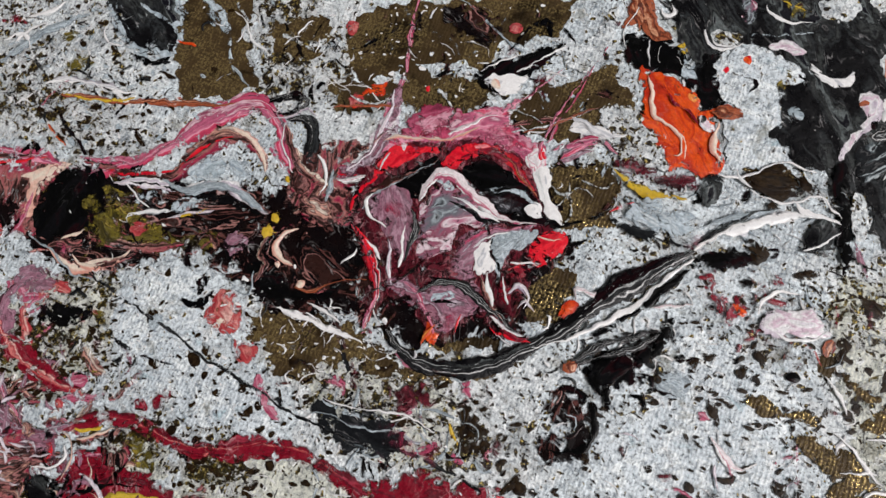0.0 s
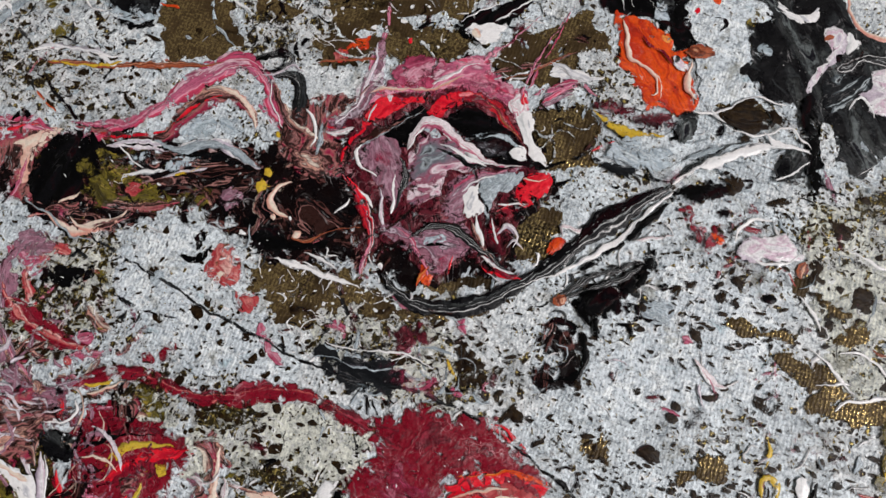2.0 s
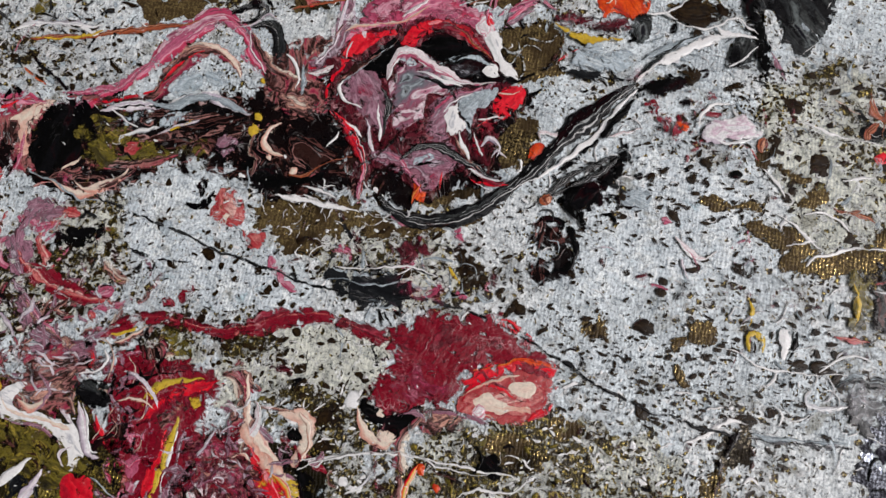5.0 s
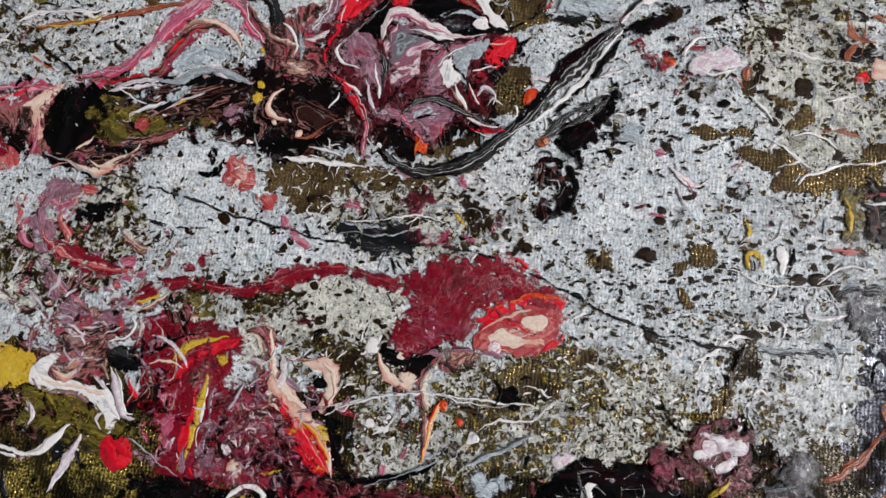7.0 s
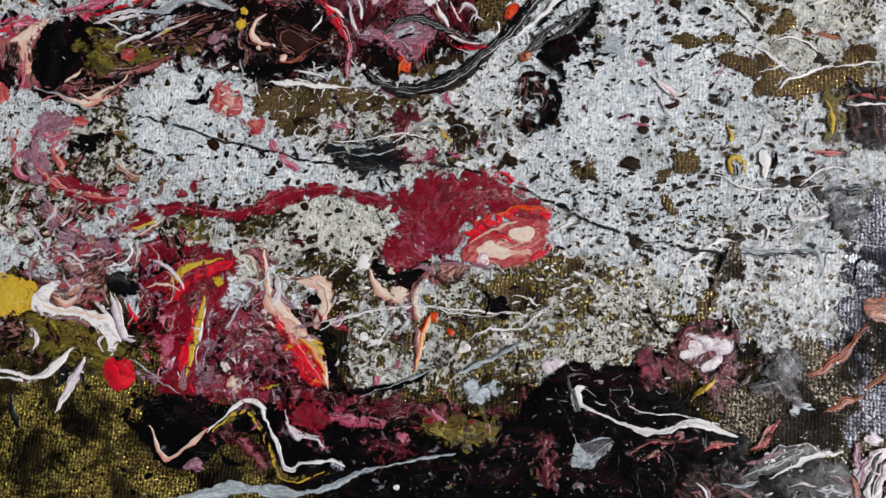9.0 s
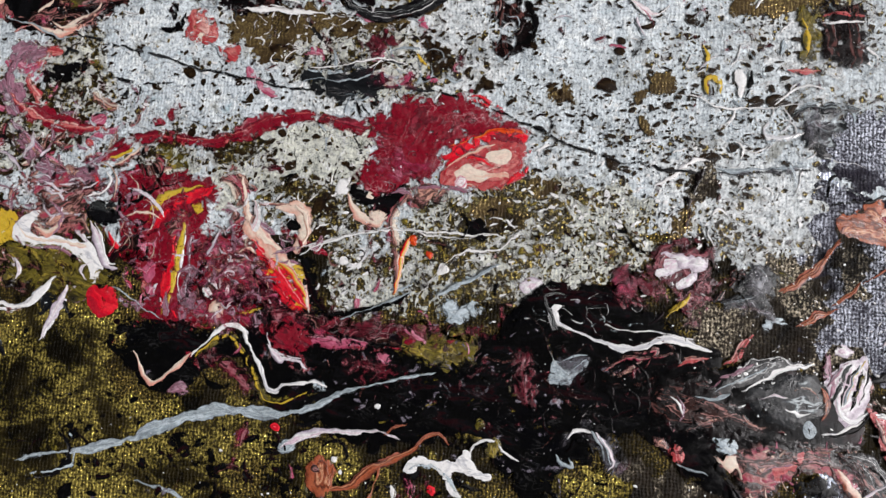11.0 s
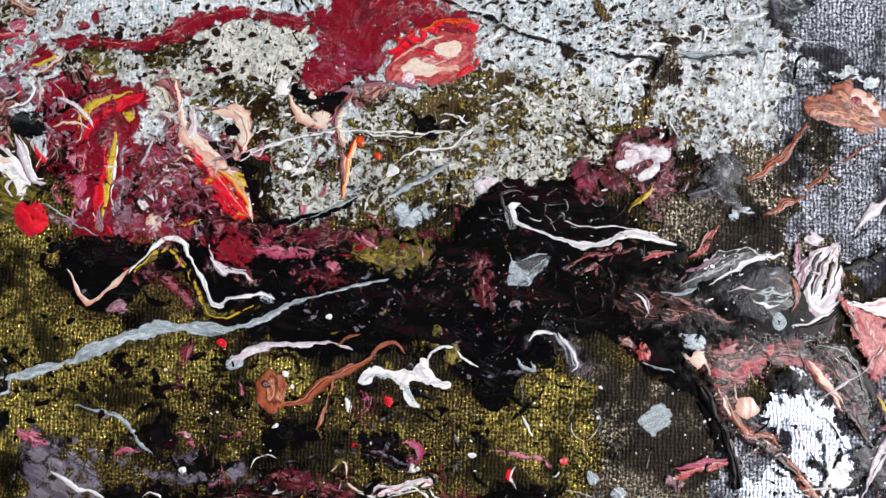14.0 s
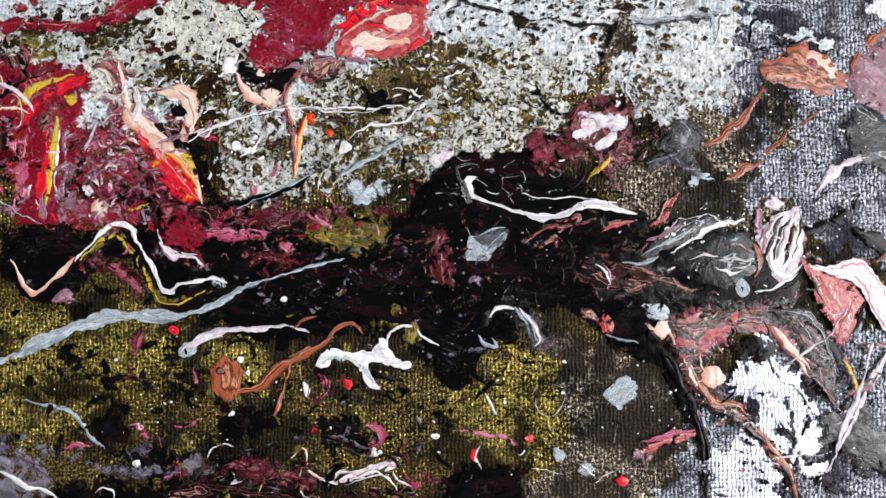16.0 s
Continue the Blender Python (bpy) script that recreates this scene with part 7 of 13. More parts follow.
blob("paint_spill", "peach and yellow tipped pour", "flame", 0.4, 0.608, 0.4, [(-6.2, -12.3), (-1.6, -14.8), (1.6, -18.4), (5, -24), (6, -26.7), (1.1, -25.5), (-3.6, -22.1), (-5.6, -19.3), (-3.2, -18)])
ribbon("paint_streak", "yellow tip of the pour", "yellow", 0.45, 0.616, [(-1.2, -17.3, 1), (1.4, -20.5, 2.1), (4, -24.1, 1.4), (5.4, -26.2, 0.6)], 0.3)
ribbon("paint_run", "red edge of the pour", "red", 0.42, 0.624, [(-5.1, -19.3, 1.7), (-1.5, -22.3, 2.7), (2.1, -24.9, 2.1), (4.9, -26.5, 0.8)], 0.3)
blob("paint_spill", "pale pink horn of paint", "peach", 0.3, 0.624, 0.4, [(-5, -6.7), (-2.1, -5.9), (1.1, -5.6), (3.6, -8), (3.9, -11.2), (2.2, -15.3), (1.1, -14), (2.1, -11.3), (1.1, -8.7), (-1.6, -7.6)])
ribbon("paint_streak", "rose top of the horn", "blush", 0.3, 0.632, [(-6.5, -7.1, 0.8), (-3.4, -6.2, 1.5), (-0.2, -6.6, 1.1)], 0.3)
blob("paint_spill", "olive patch", "olive", 0.12, 0.64, 0.6, [(-6.9, -8.2), (-2.7, -7.2), (-0.4, -8.5), (-1, -11.6), (-5.3, -11.1)])
drop("paint_drop", "black blot", "black", 0.25, 0.648, 0.7, -10.2, 1.2)
blob("paint_spill", "black run along the horn", "black", 0.25, 0.632, 0.5, [(2.1, -14.3), (5.1, -17), (6.7, -24.8), (10.7, -27.3), (6.8, -28.7), (4.2, -22.1), (2, -17.4)])
ribbon("paint_run", "crimson cross run", "crimson", 0.3, 0.648, [(-17.8, -13.6, 2.1), (-12.4, -14, 2.3), (-7.3, -12.4, 2.1)], 0.5)

# white and lilac scrolls
blob("paint_spill", "ochre pool", "yellow", 0.25, 0.368, 0.6, [(-64.7, -10.7), (-58, -10.5), (-53.1, -12.6), (-54.3, -16.9), (-59.5, -18.6), (-64.1, -18.1)])
blob("paint_spill", "charcoal mottled ground", "dusk", 0.12, 0.376, 0.9, [(-57.6, -17.3), (-49.2, -15.3), (-39.9, -17.3), (-34.4, -22.8), (-37.8, -27.3), (-46.5, -27.4), (-54.4, -26.3), (-60.5, -23.9)])
litter("short curling wisps of black paint", "black", 0.412, 196, 8, (-48.5, -18.3), (11.9, 8.7), 6, 2)
litter("short curling wisps of dark rose paint", "dusk", 0.412, 197, 8, (-48.5, -18.3), (11.9, 8.7), 6, 2)
litter("short curling wisps of rose brown paint", "blush", 0.412, 198, 8, (-48.5, -18.3), (11.9, 8.7), 6, 2)
litter("short curling wisps of mauve grey paint", "mauve", 0.412, 199, 8, (-48.5, -18.3), (11.9, 8.7), 6, 2)
litter("short curling wisps of veined charcoal paint", "char_vein", 0.412, 200, 8, (-48.5, -18.3), (11.9, 8.7), 6, 2)
litter("short curling wisps of mauve grey paint", "mauve", 0.412, 201, 12, (-49.9, -6.9), (11, 5.5), 5, 1.6)
litter("short curling wisps of rose brown paint", "blush", 0.412, 202, 12, (-49.9, -6.9), (11, 5.5), 5, 1.6)
litter("short curling wisps of ice blue paint", "ice", 0.412, 203, 12, (-49.9, -6.9), (11, 5.5), 5, 1.6)
litter("short curling wisps of lilac white paint", "lilac", 0.412, 204, 12, (-49.9, -6.9), (11, 5.5), 5, 0.8)
ribbon("paint_streak", "white thin scroll", "white", 0.3, 0.384, [(-59.1, -29.9, 0.9), (-52.6, -29.6, 1.1), (-48.6, -27.6, 1.9), (-46, -24.8, 2.1)], 0.3)
ribbon("paint_run", "white and grey tail of paint", "lilac", 0.35, 0.392, [(-40.6, -24.6, 2.8), (-43.1, -28, 2.6), (-44.9, -32.2, 1.9), (-45.9, -35.1, 0.6)], 0.3)
blob("paint_spill", "mauve and brown swirl", "blush", 0.25, 0.472, 0.6, [(-48.7, -12.1), (-44.2, -7.3), (-39.6, -7.8), (-41, -12.2), (-44.8, -14.8)])
blob("paint_spill", "grey mauve marbled strand", "mauve", 0.2, 0.544, 0.5, [(-58.4, 6.4), (-53, 2.5), (-46.5, -1.6), (-39.8, -1.4), (-37, -4.3), (-42.2, -6), (-49.5, -3.6), (-54.8, 0.2)])
ribbon("paint_streak", "mauve strand", "mauve", 0.25, 0.56, [(-58, 7, 1.1), (-53.3, 3.6, 1.8), (-48.8, -1.3, 1.8), (-43, -2.3, 1.8), (-36.6, -1, 1.1)], 0.3)
blob("paint_spill", "slate black blot", "char", 0.3, 0.48, 0.4, [(-39.3, -9.4), (-36.4, -7.6), (-33.8, -9.3), (-34.9, -12), (-38.3, -11.9)])
blob("paint_spill", "blue white blot", "ice", 0.3, 0.568, 0.4, [(-38.5, -3.4), (-36.9, -2.1), (-35.2, -5.2), (-36.4, -6.4)])
ribbon("paint_streak", "red blot", "red", 0.3, 0.576, [(-39.6, -2.5, 1.8), (-38.6, -4.5, 2.2), (-38.8, -6.7, 0.9)], 0.5)
ribbon("paint_thread", "white curl", "white", 0.3, 0.584, [(-42.5, -7.6, 0.7), (-40.4, -6.6, 0.9), (-38.2, -6.8, 0.5)])
ribbon("paint_streak", "ochre and white curl", "yellow", 0.3, 0.568, [(-36.9, 0.6, 1.1), (-33.8, 2, 1.8), (-30.8, 3.7, 0.7)], 0.3)
ribbon("paint_thread", "pale curl", "peach", 0.3, 0.576, [(-35.6, -0.4, 0.5), (-33.1, 1, 0.7), (-30.2, 3.5, 0.4)])
blob("paint_spill", "olive patch by the river", "olive", 0.15, 0.584, 0.7, [(-28, 3.7), (-24.1, 3.6), (-20.4, 1.4), (-21, -1.4), (-25.8, 0.7)])
ribbon("paint_thread", "fine grey thread", "steel", 0.1, 0.488, [(-33.6, -24.3, 0.3), (-28.2, -27.1, 0.4), (-22.3, -29.9, 0.3)])
blob("paint_spill", "rose blot", "salmon", 0.2, 0.456, 0.5, [(-74.4, 30), (-68.3, 29.4), (-65.2, 26.2), (-67, 23.7), (-72.8, 23.1)])
blob("paint_spill", "crimson blot at the edge", "crimson", 0.2, 0.464, 0.5, [(-75.9, 31.1), (-69.8, 30.5), (-67.2, 27.2), (-70.5, 23.3), (-73.9, 23)])
blob("paint_spill", "rose crumb", "mauve", 0.15, 0.56, 0.7, [(-59.5, 21.6), (-55.2, 23.2), (-51.6, 22.4), (-53.4, 19.9), (-57.3, 19.5)])
blob("paint_spill", "dark crumb", "black", 0.15, 0.568, 0.8, [(-52.2, 17.2), (-48.5, 18.7), (-43.5, 19.9), (-44.5, 16.3), (-49.8, 14.1)])

# lower middle crumbs
ribbon("paint_streak", "pale blue smear", "ice", 0.15, 0.368, [(29.3, -20, 1.6), (34.2, -18.4, 2), (38, -16, 1)], 0.6)
blob("paint_spill", "pale blue crumb", "ice", 0.2, 0.376, 0.6, [(29.6, -22.9), (33.5, -21.5), (37.7, -22.9), (36, -26), (31, -26.7)])
blob("paint_spill", "grey bead with white rim", "lilac", 0.25, 0.368, 0.2, [(43.3, -18.8), (46.2, -17), (48.3, -17.7), (47.4, -19.3), (44.4, -19.6)])
blob("paint_spill", "wine brown stain", "wine", 0.12, 0.368, 1, [(60.6, -15.2), (64.9, -13.7), (66.2, -17.4), (62.4, -19.8)])
blob("paint_spill", "white jagged splash", "white", 0.25, 0.368, 0.5, [(68.8, -11.2), (72.7, -10.8), (75.7, -10.4), (77.2, -11.7), (74.8, -13), (74.4, -14.9), (71.9, -14.8), (71, -15.9), (69, -15.1), (70.4, -13)])
ribbon("paint_streak", "plum arch over the splash", "dusk", 0.2, 0.376, [(68.3, -11.8, 1), (70.7, -9.5, 1.6), (75.5, -8, 1.6), (78.6, -10, 1.4), (78.7, -13, 0.8)], 0.4)
ribbon("paint_streak", "ochre dash", "yellow", 0.2, 0.368, [(71.3, -21.6, 1), (73.2, -19.9, 1.4), (75, -18.2, 0.8)], 0.4)
blob("paint_spill", "charcoal knot of paint", "char", 0.3, 0.368, 0.5, [(82.7, -15.4), (85.5, -12.1), (89.4, -11.6), (91, -15.3), (88.6, -18.5), (84.8, -18.9)])
ribbon("paint_streak", "salmon thread of paint", "copper", 0.3, 0.376, [(91, -16.7, 0.8), (94.3, -14.9, 1.2), (98.1, -10.6, 1.2), (101.9, -6.7, 1)], 0.3)
drop("paint_drop", "white crumb", "white", 0.2, 0.632, 29.7, -16.5, 1)
drop("paint_drop", "white crumb", "white", 0.2, 0.368, 52.9, -18.9, 1)
drop("paint_drop", "white crumb", "white", 0.2, 0.368, 10.7, -16.3, 0.8)

# details of the flame and the scrolls
ribbon("paint_streak", "black and cream striped brow", "banded", 0.35, 0.488, [(-33.5, -10.8, 0.9), (-31.2, -8.7, 1.3), (-28.8, -6.8, 0.8)], 0.2)
blob("paint_spill", "pale crumb", "lilac", 0.3, 0.496, 0.5, [(-32.1, -11.4), (-28.2, -11.2), (-28.1, -13), (-30.9, -14.2)])
blob("paint_spill", "black hook of paint", "black", 0.3, 0.504, 0.4, [(-31, -15.2), (-27.9, -11.9), (-25.1, -13.7), (-23, -19.2), (-25.8, -19.9), (-27.1, -15.8)])
blob("paint_spill", "salmon column", "salmon", 0.35, 0.512, 0.4, [(-28.2, -20.2), (-26, -16.2), (-24.3, -21.6), (-25.8, -25), (-27.6, -23.5)])
blob("paint_spill", "cream mottled patch", "blush", 0.3, 0.656, 0.5, [(-15, -16.2), (-11.2, -14.3), (-5.2, -15.4), (-5.9, -17.5), (-12.6, -18.8)])
ribbon("paint_thread", "peach curls", "peach", 0.3, 0.664, [(-14.6, -16.3, 0.6), (-12.1, -15.6, 0.8), (-10.3, -16.6, 0.5), (-7.9, -15, 0.8), (-5.6, -16.1, 0.6)], 0.4)
blob("paint_spill", "dark plum field", "dusk", 0.25, 0.664, 0.8, [(-14.5, -20.4), (-8.3, -19.1), (-3.8, -21.1), (0.1, -25.6), (-5.9, -27.4), (-12.3, -26.7)])
ribbon("paint_streak", "crimson streak", "crimson", 0.3, 0.672, [(-17.3, -13.6, 1.7), (-13.4, -14.1, 2.1), (-8.3, -12.5, 1.9), (-6.1, -13.3, 1.1)], 0.4)
ribbon("paint_streak", "pink edge", "pink", 0.3, 0.68, [(-13.6, -13.1, 0.6), (-9.8, -13.5, 1), (-7.4, -11.4, 0.7)])
ribbon("paint_run", "grey mottled ribbon", "mauve", 0.3, 0.68, [(-20.3, -11.9, 1.3), (-20, -18, 2.5), (-19.4, -24, 2.3), (-17.3, -28.8, 1.5)], 0.4)
blob("paint_spill", "cream pale bead", "peach", 0.35, 0.688, 0.5, [(-14.4, -25.9), (-12, -25.6), (-11.4, -27.5), (-13, -29.2)])
ribbon("paint_thread", "ochre fleck", "yellow", 0.3, 0.696, [(-10, -27.9, 0.7), (-7, -27.3, 0.9), (-4, -26.3, 0.5)], 0.4)
ribbon("paint_thread", "lilac wisps", "lilac", 0.25, 0.704, [(-3.5, -23.1, 0.5), (-2, -25.4, 0.8), (0.2, -26.6, 0.5)], 0.4)
blob("paint_spill", "red glossy flank", "red", 0.4, 0.712, 0.3, [(-4.8, -19.7), (-1.9, -19.9), (1.8, -23.4), (4.8, -26), (2.2, -26.2), (-1.2, -24.3)])
blob("paint_spill", "ochre hollow with cream rim", "yellow", 0.4, 0.72, 0.3, [(-1.6, -18.3), (0.9, -17), (2.9, -19.8), (2.7, -22.3), (0.4, -21.1)])
ribbon("paint_streak", "cream rim", "peach", 0.4, 0.728, [(-0.8, -16.2, 1.7), (2.1, -18.4, 1.2), (3.9, -22.2, 0.9), (5.6, -26.4, 0.6)], 0.2)
blob("paint_spill", "black glossy blot", "black", 0.35, 0.592, 0.4, [(-40.2, -9.5), (-36.9, -7.7), (-33.9, -8.7), (-34.4, -12), (-38.2, -12.4)])
ribbon("paint_streak", "brown swirl", "blush", 0.3, 0.608, [(-42.9, -8.2, 0.9), (-40.6, -11.1, 1.3), (-40.5, -14.3, 1.1)])
blob("paint_spill", "rose mottled field", "mauve", 0.2, 0.616, 0.8, [(-50.5, -3.7), (-42.8, -3.4), (-38.6, -4.5), (-40.8, -7.4), (-47.2, -8.7)])
blob("paint_spill", "mauve hem of the heart", "blush", 0.3, 0.592, 0.6, [(20.1, -4), (23.9, -0.4), (29.3, -1.3), (27.5, -4.1), (23.4, -5.1)])
sprinkle("fleck", "white flecks and crumbs", "white", 0.612, 80, 160, (-11.1, 18.3), (33, 12.1), 0.13, 1.8, 0, 0.005)
sprinkle("fleck", "white flecks and crumbs", "white", 0.644, 81, 160, (-5.7, -15.3), (27.3, 8.4), 0.12, 1.8, 0, 0.005)
litter("short curling wisps of white paint", "white", 0.868, 205, 18, (-5.7, 26.7), (8.8, 4.4), 3, 0.25)
litter("short curling wisps of olive paint", "olive", 0.868, 206, 18, (-5.7, 26.7), (8.8, 4.4), 3, 0.5)
litter("short curling wisps of white paint", "white", 0.876, 207, 14, (9.2, 31.7), (13.2, 3.3), 3, 0.3)
litter("short curling wisps of dark rose paint", "dusk", 0.876, 208, 14, (9.2, 31.7), (13.2, 3.3), 3, 0.6)
ribbon("paint_streak", "white torn line", "white", 0.25, 0.864, [(-13.2, 31.7, 0.4), (-8.1, 31.6, 1), (-1.9, 31.5, 1.1), (3.7, 31.2, 0.6)], 0.6)
ribbon("paint_thread", "white torn line", "white", 0.25, 0.872, [(-8.5, 34.2, 0.3), (-4.5, 34, 0.7), (-1.6, 32.9, 0.4)], 0.6)
blob("paint_spill", "black splash with a tail", "black", 0.3, 0.904, 0.4, [(39.5, 40), (41.9, 43.7), (45.1, 45.2), (48.5, 49.6), (50.2, 48.6), (47.4, 43.1), (44.4, 39.8), (46.4, 35.7), (47.9, 34.5), (43.6, 36.5), (41.4, 38)])
ribbon("paint_streak", "white and grey run over the black", "banded", 0.3, 0.912, [(37.3, 40.9, 0.9), (40.9, 43, 1.7), (45, 46.3, 1.7), (48.5, 50.2, 0.9)], 0.3)
drop("paint_drop", "rust bead", "copper", 0.3, 0.92, 37, 40.1, 1.1)
ribbon("paint_run", "crimson brow of the flame", "crimson", 0.35, 0.6, [(-35.7, -8.4, 1.3), (-32.4, -5.1, 2.4), (-27.3, -3, 2.4), (-20.8, -2.4, 1.9), (-15.8, -3.3, 1.1)])
litter("short curling wisps of wine paint", "wine", 0.612, 209, 8, (-23.7, -4.9), (7.6, 2.7), 5, 1.2, 0.1)
litter("short curling wisps of crimson paint", "crimson", 0.612, 210, 8, (-23.7, -4.9), (7.6, 2.7), 5, 1.2, 0.1)
litter("short curling wisps of wine paint", "wine", 0.7172, 211, 9, (-13.1, -22.3), (8.4, 4.2), 5, 1.8)
litter("short curling wisps of crimson paint", "crimson", 0.7172, 212, 9, (-13.1, -22.3), (8.4, 4.2), 5, 1.8)
litter("short curling wisps of dark rose paint", "dusk", 0.7172, 213, 9, (-13.1, -22.3), (8.4, 4.2), 5, 1.8)

# lower half: gilt ground and the black pool
blob("paint_spill", "glossy black spill", "black", 0.1, 0.368, 1.2, [(-19.1, -74.3), (-7.5, -73.3), (0.2, -76.1), (-9.3, -80.8), (-20.8, -80.9)])
blob("paint_spill", "glossy black spill", "black", 0.1, 0.368, 1, [(47.9, -71.2), (57.4, -70.2), (60.2, -73.9), (57.4, -79.5), (46, -78.7)])
blob("paint_spill", "glossy black pool of poured paint", "black", 0.15, 0.736, 1, [(-31.5, -31), (-20.9, -29.3), (-12.3, -30.9), (-6.1, -28.5), (-3.2, -24.1), (6.4, -26.7), (14.9, -28.3), (25.2, -26.7), (38.7, -28), (43.5, -21.5), (50.4, -17), (61.6, -18.5), (76, -25.8), (82.1, -29.5), (76.4, -35.8), (86.2, -35.2), (98.1, -38.5), (105.9, -38), (100.2, -43.3), (90.5, -44.9), (82.7, -47.4), (84.9, -55.1), (77, -51.7), (68.8, -45.3), (62.9, -45.7), (53.2, -53.3), (49.5, -58.5), (45.3, -54.8), (39.9, -50.2), (34.7, -47.5), (24.5, -48.2), (16.3, -48.7), (8, -48.2), (-0.6, -44.7), (-9.6, -37), (-15.6, -41.5), (-22.9, -43), (-28.5, -40.2)])
blob("paint_spill", "glossy black pour", "black", 0.15, 0.744, 0.8, [(5.7, -45.3), (15.8, -41.6), (28.1, -39.8), (38.5, -42.2), (46.9, -47.7), (51.3, -55.4), (48.4, -57.6), (42.1, -52.1), (34.7, -47.5), (26.6, -49), (16.4, -49.7)])
blob("paint_patch", "bronze flecked dark paint", "olive", 0.06, 0.744, 1.2, [(21.2, -28), (33.5, -26.2), (38.8, -30), (35.1, -36.4), (25.8, -35.9), (20.5, -33.1)])
blob("paint_spill", "dark crimson stain", "dusk", 0.08, 0.744, 1.2, [(-4.2, -25.2), (6.3, -24.6), (14.9, -28.3), (11.1, -33.7), (1.6, -32.2)])
blob("paint_spill", "dark wine bulb of paint", "wine", 0.2, 0.752, 0.6, [(-2.3, -29.3), (1.3, -28.1), (4.6, -29.9), (3.8, -34.1), (0.3, -35.4), (-2.1, -32.4)])
ribbon("paint_streak", "white and violet smear on black", "lilac", 0.15, 0.76, [(-2.8, -30.4, 0.8), (-1.4, -33.9, 1.5), (1.8, -34.8, 1.7), (5, -35.1, 0.6)], 0.5)
sprinkle("fleck", "dark flecks on gold", "black", 0.748, 22, 130, (-27.6, -50.5), (18.1, 11.7), 0.4, 1.7, 0, 0.005)
sprinkle("fleck", "dark flecks on gold", "black", 0.372, 23, 200, (12.8, -58), (15.4, 6.2), 0.4, 1.7, 0, 0.005)
sprinkle("fleck", "white flecks on black", "white", 0.756, 24, 110, (46.4, -37.7), (23.3, 9.1), 0.06, 1.4, 0, 0.005)
sprinkle("fleck", "white flecks on gold", "white", 0.372, 25, 60, (13, -60), (26.7, 6.2), 0.12, 1.4, 0, 0.005)
sprinkle("fleck", "grey flecks on black", "violet", 0.756, 26, 110, (32, -36.5), (16.4, 8.2), 0.35, 1.8, 0, 0.005)
litter("short curling wisps of dark rose paint", "dusk", 0.756, 214, 20, (6.6, -28.8), (12.6, 4.2), 5, 1.1)
litter("short curling wisps of wine paint", "wine", 0.756, 215, 20, (6.6, -28.8), (12.6, 4.2), 5, 1.1)
litter("short curling wisps of grey violet paint", "violet", 0.756, 216, 20, (6.6, -28.8), (12.6, 4.2), 5, 1.1)
litter("short curling wisps of dark rose paint", "dusk", 0.756, 217, 22, (32, -36.5), (16.4, 7.2), 5, 1.1)
litter("short curling wisps of grey violet paint", "violet", 0.756, 218, 22, (32, -36.5), (16.4, 7.2), 5, 1.1)
litter("short curling wisps of olive paint", "olive", 0.756, 219, 22, (32, -36.5), (16.4, 7.2), 5, 1.1)
litter("short curling wisps of wine paint", "wine", 0.756, 220, 22, (32, -36.5), (16.4, 7.2), 5, 1.1)
litter("short curling wisps of dark rose paint", "dusk", 0.748, 221, 9, (61.5, -36.8), (14, 6), 7, 2)
litter("short curling wisps of black paint", "black", 0.748, 222, 9, (61.5, -36.8), (14, 6), 7, 2)
litter("short curling wisps of wine paint", "wine", 0.748, 223, 9, (61.5, -36.8), (14, 6), 7, 2)
litter("short curling wisps of dark rose paint", "dusk", 0.748, 224, 16, (61.5, -36.8), (12, 6), 5, 0.9)
litter("short curling wisps of black paint", "black", 0.748, 225, 16, (61.5, -36.8), (12, 6), 5, 0.9)
litter("short curling wisps of wine paint", "wine", 0.748, 226, 16, (61.5, -36.8), (12, 6), 5, 0.9)
litter("short curling wisps of black paint", "black", 0.372, 227, 40, (-3.8, -57.1), (31.2, 6.2), 5, 1.4)
litter("short curling wisps of olive paint", "olive", 0.372, 228, 40, (-3.8, -57.1), (31.2, 6.2), 5, 1.4)
litter("short curling wisps of gilt paint", "gilt", 0.372, 229, 40, (-3.8, -57.1), (31.2, 6.2), 5, 1.4)
blob("paint_spill", "dark wine haze on black", "wine", 0.15, 0.768, 1.2, [(-4.3, -24.2), (6.3, -24.6), (18.9, -25.8), (31.4, -26.3), (40.7, -26.6), (39.8, -29.9), (25.5, -30.6), (11, -31.6), (1.6, -32.2), (-3.9, -29.4)])
blob("paint_spill", "dark wine haze on black", "wine", 0.15, 0.776, 1.2, [(11.1, -33.7), (19.4, -32.2), (25.7, -34.9), (19.8, -39.3), (13.6, -38.7)])
litter("short curling wisps of white paint", "white", 0.748, 230, 14, (51.7, -23.1), (5.1, 2.5), 4, 0.25, -0.3)
litter("short curling wisps of ice blue paint", "ice", 0.748, 231, 14, (51.7, -23.1), (5.1, 2.5), 4, 0.5, -0.3)
litter("short curling wisps of wine paint", "wine", 0.78, 232, 9, (10.8, -29.6), (12.5, 3.1), 6, 1.4, 0.1)
litter("short curling wisps of crimson paint", "crimson", 0.78, 233, 9, (10.8, -29.6), (12.5, 3.1), 6, 1.4, 0.1)
litter("short curling wisps of magenta paint", "magenta", 0.78, 234, 9, (10.8, -29.6), (12.5, 3.1), 6, 1.4, 0.1)
litter("short curling wisps of dark rose paint", "dusk", 0.78, 235, 9, (10.8, -29.6), (12.5, 3.1), 6, 1.4, 0.1)
litter("short curling wisps of wine paint", "wine", 0.372, 236, 9, (19.4, -63.6), (24.5, 4.1), 6, 1.6, 0.1)
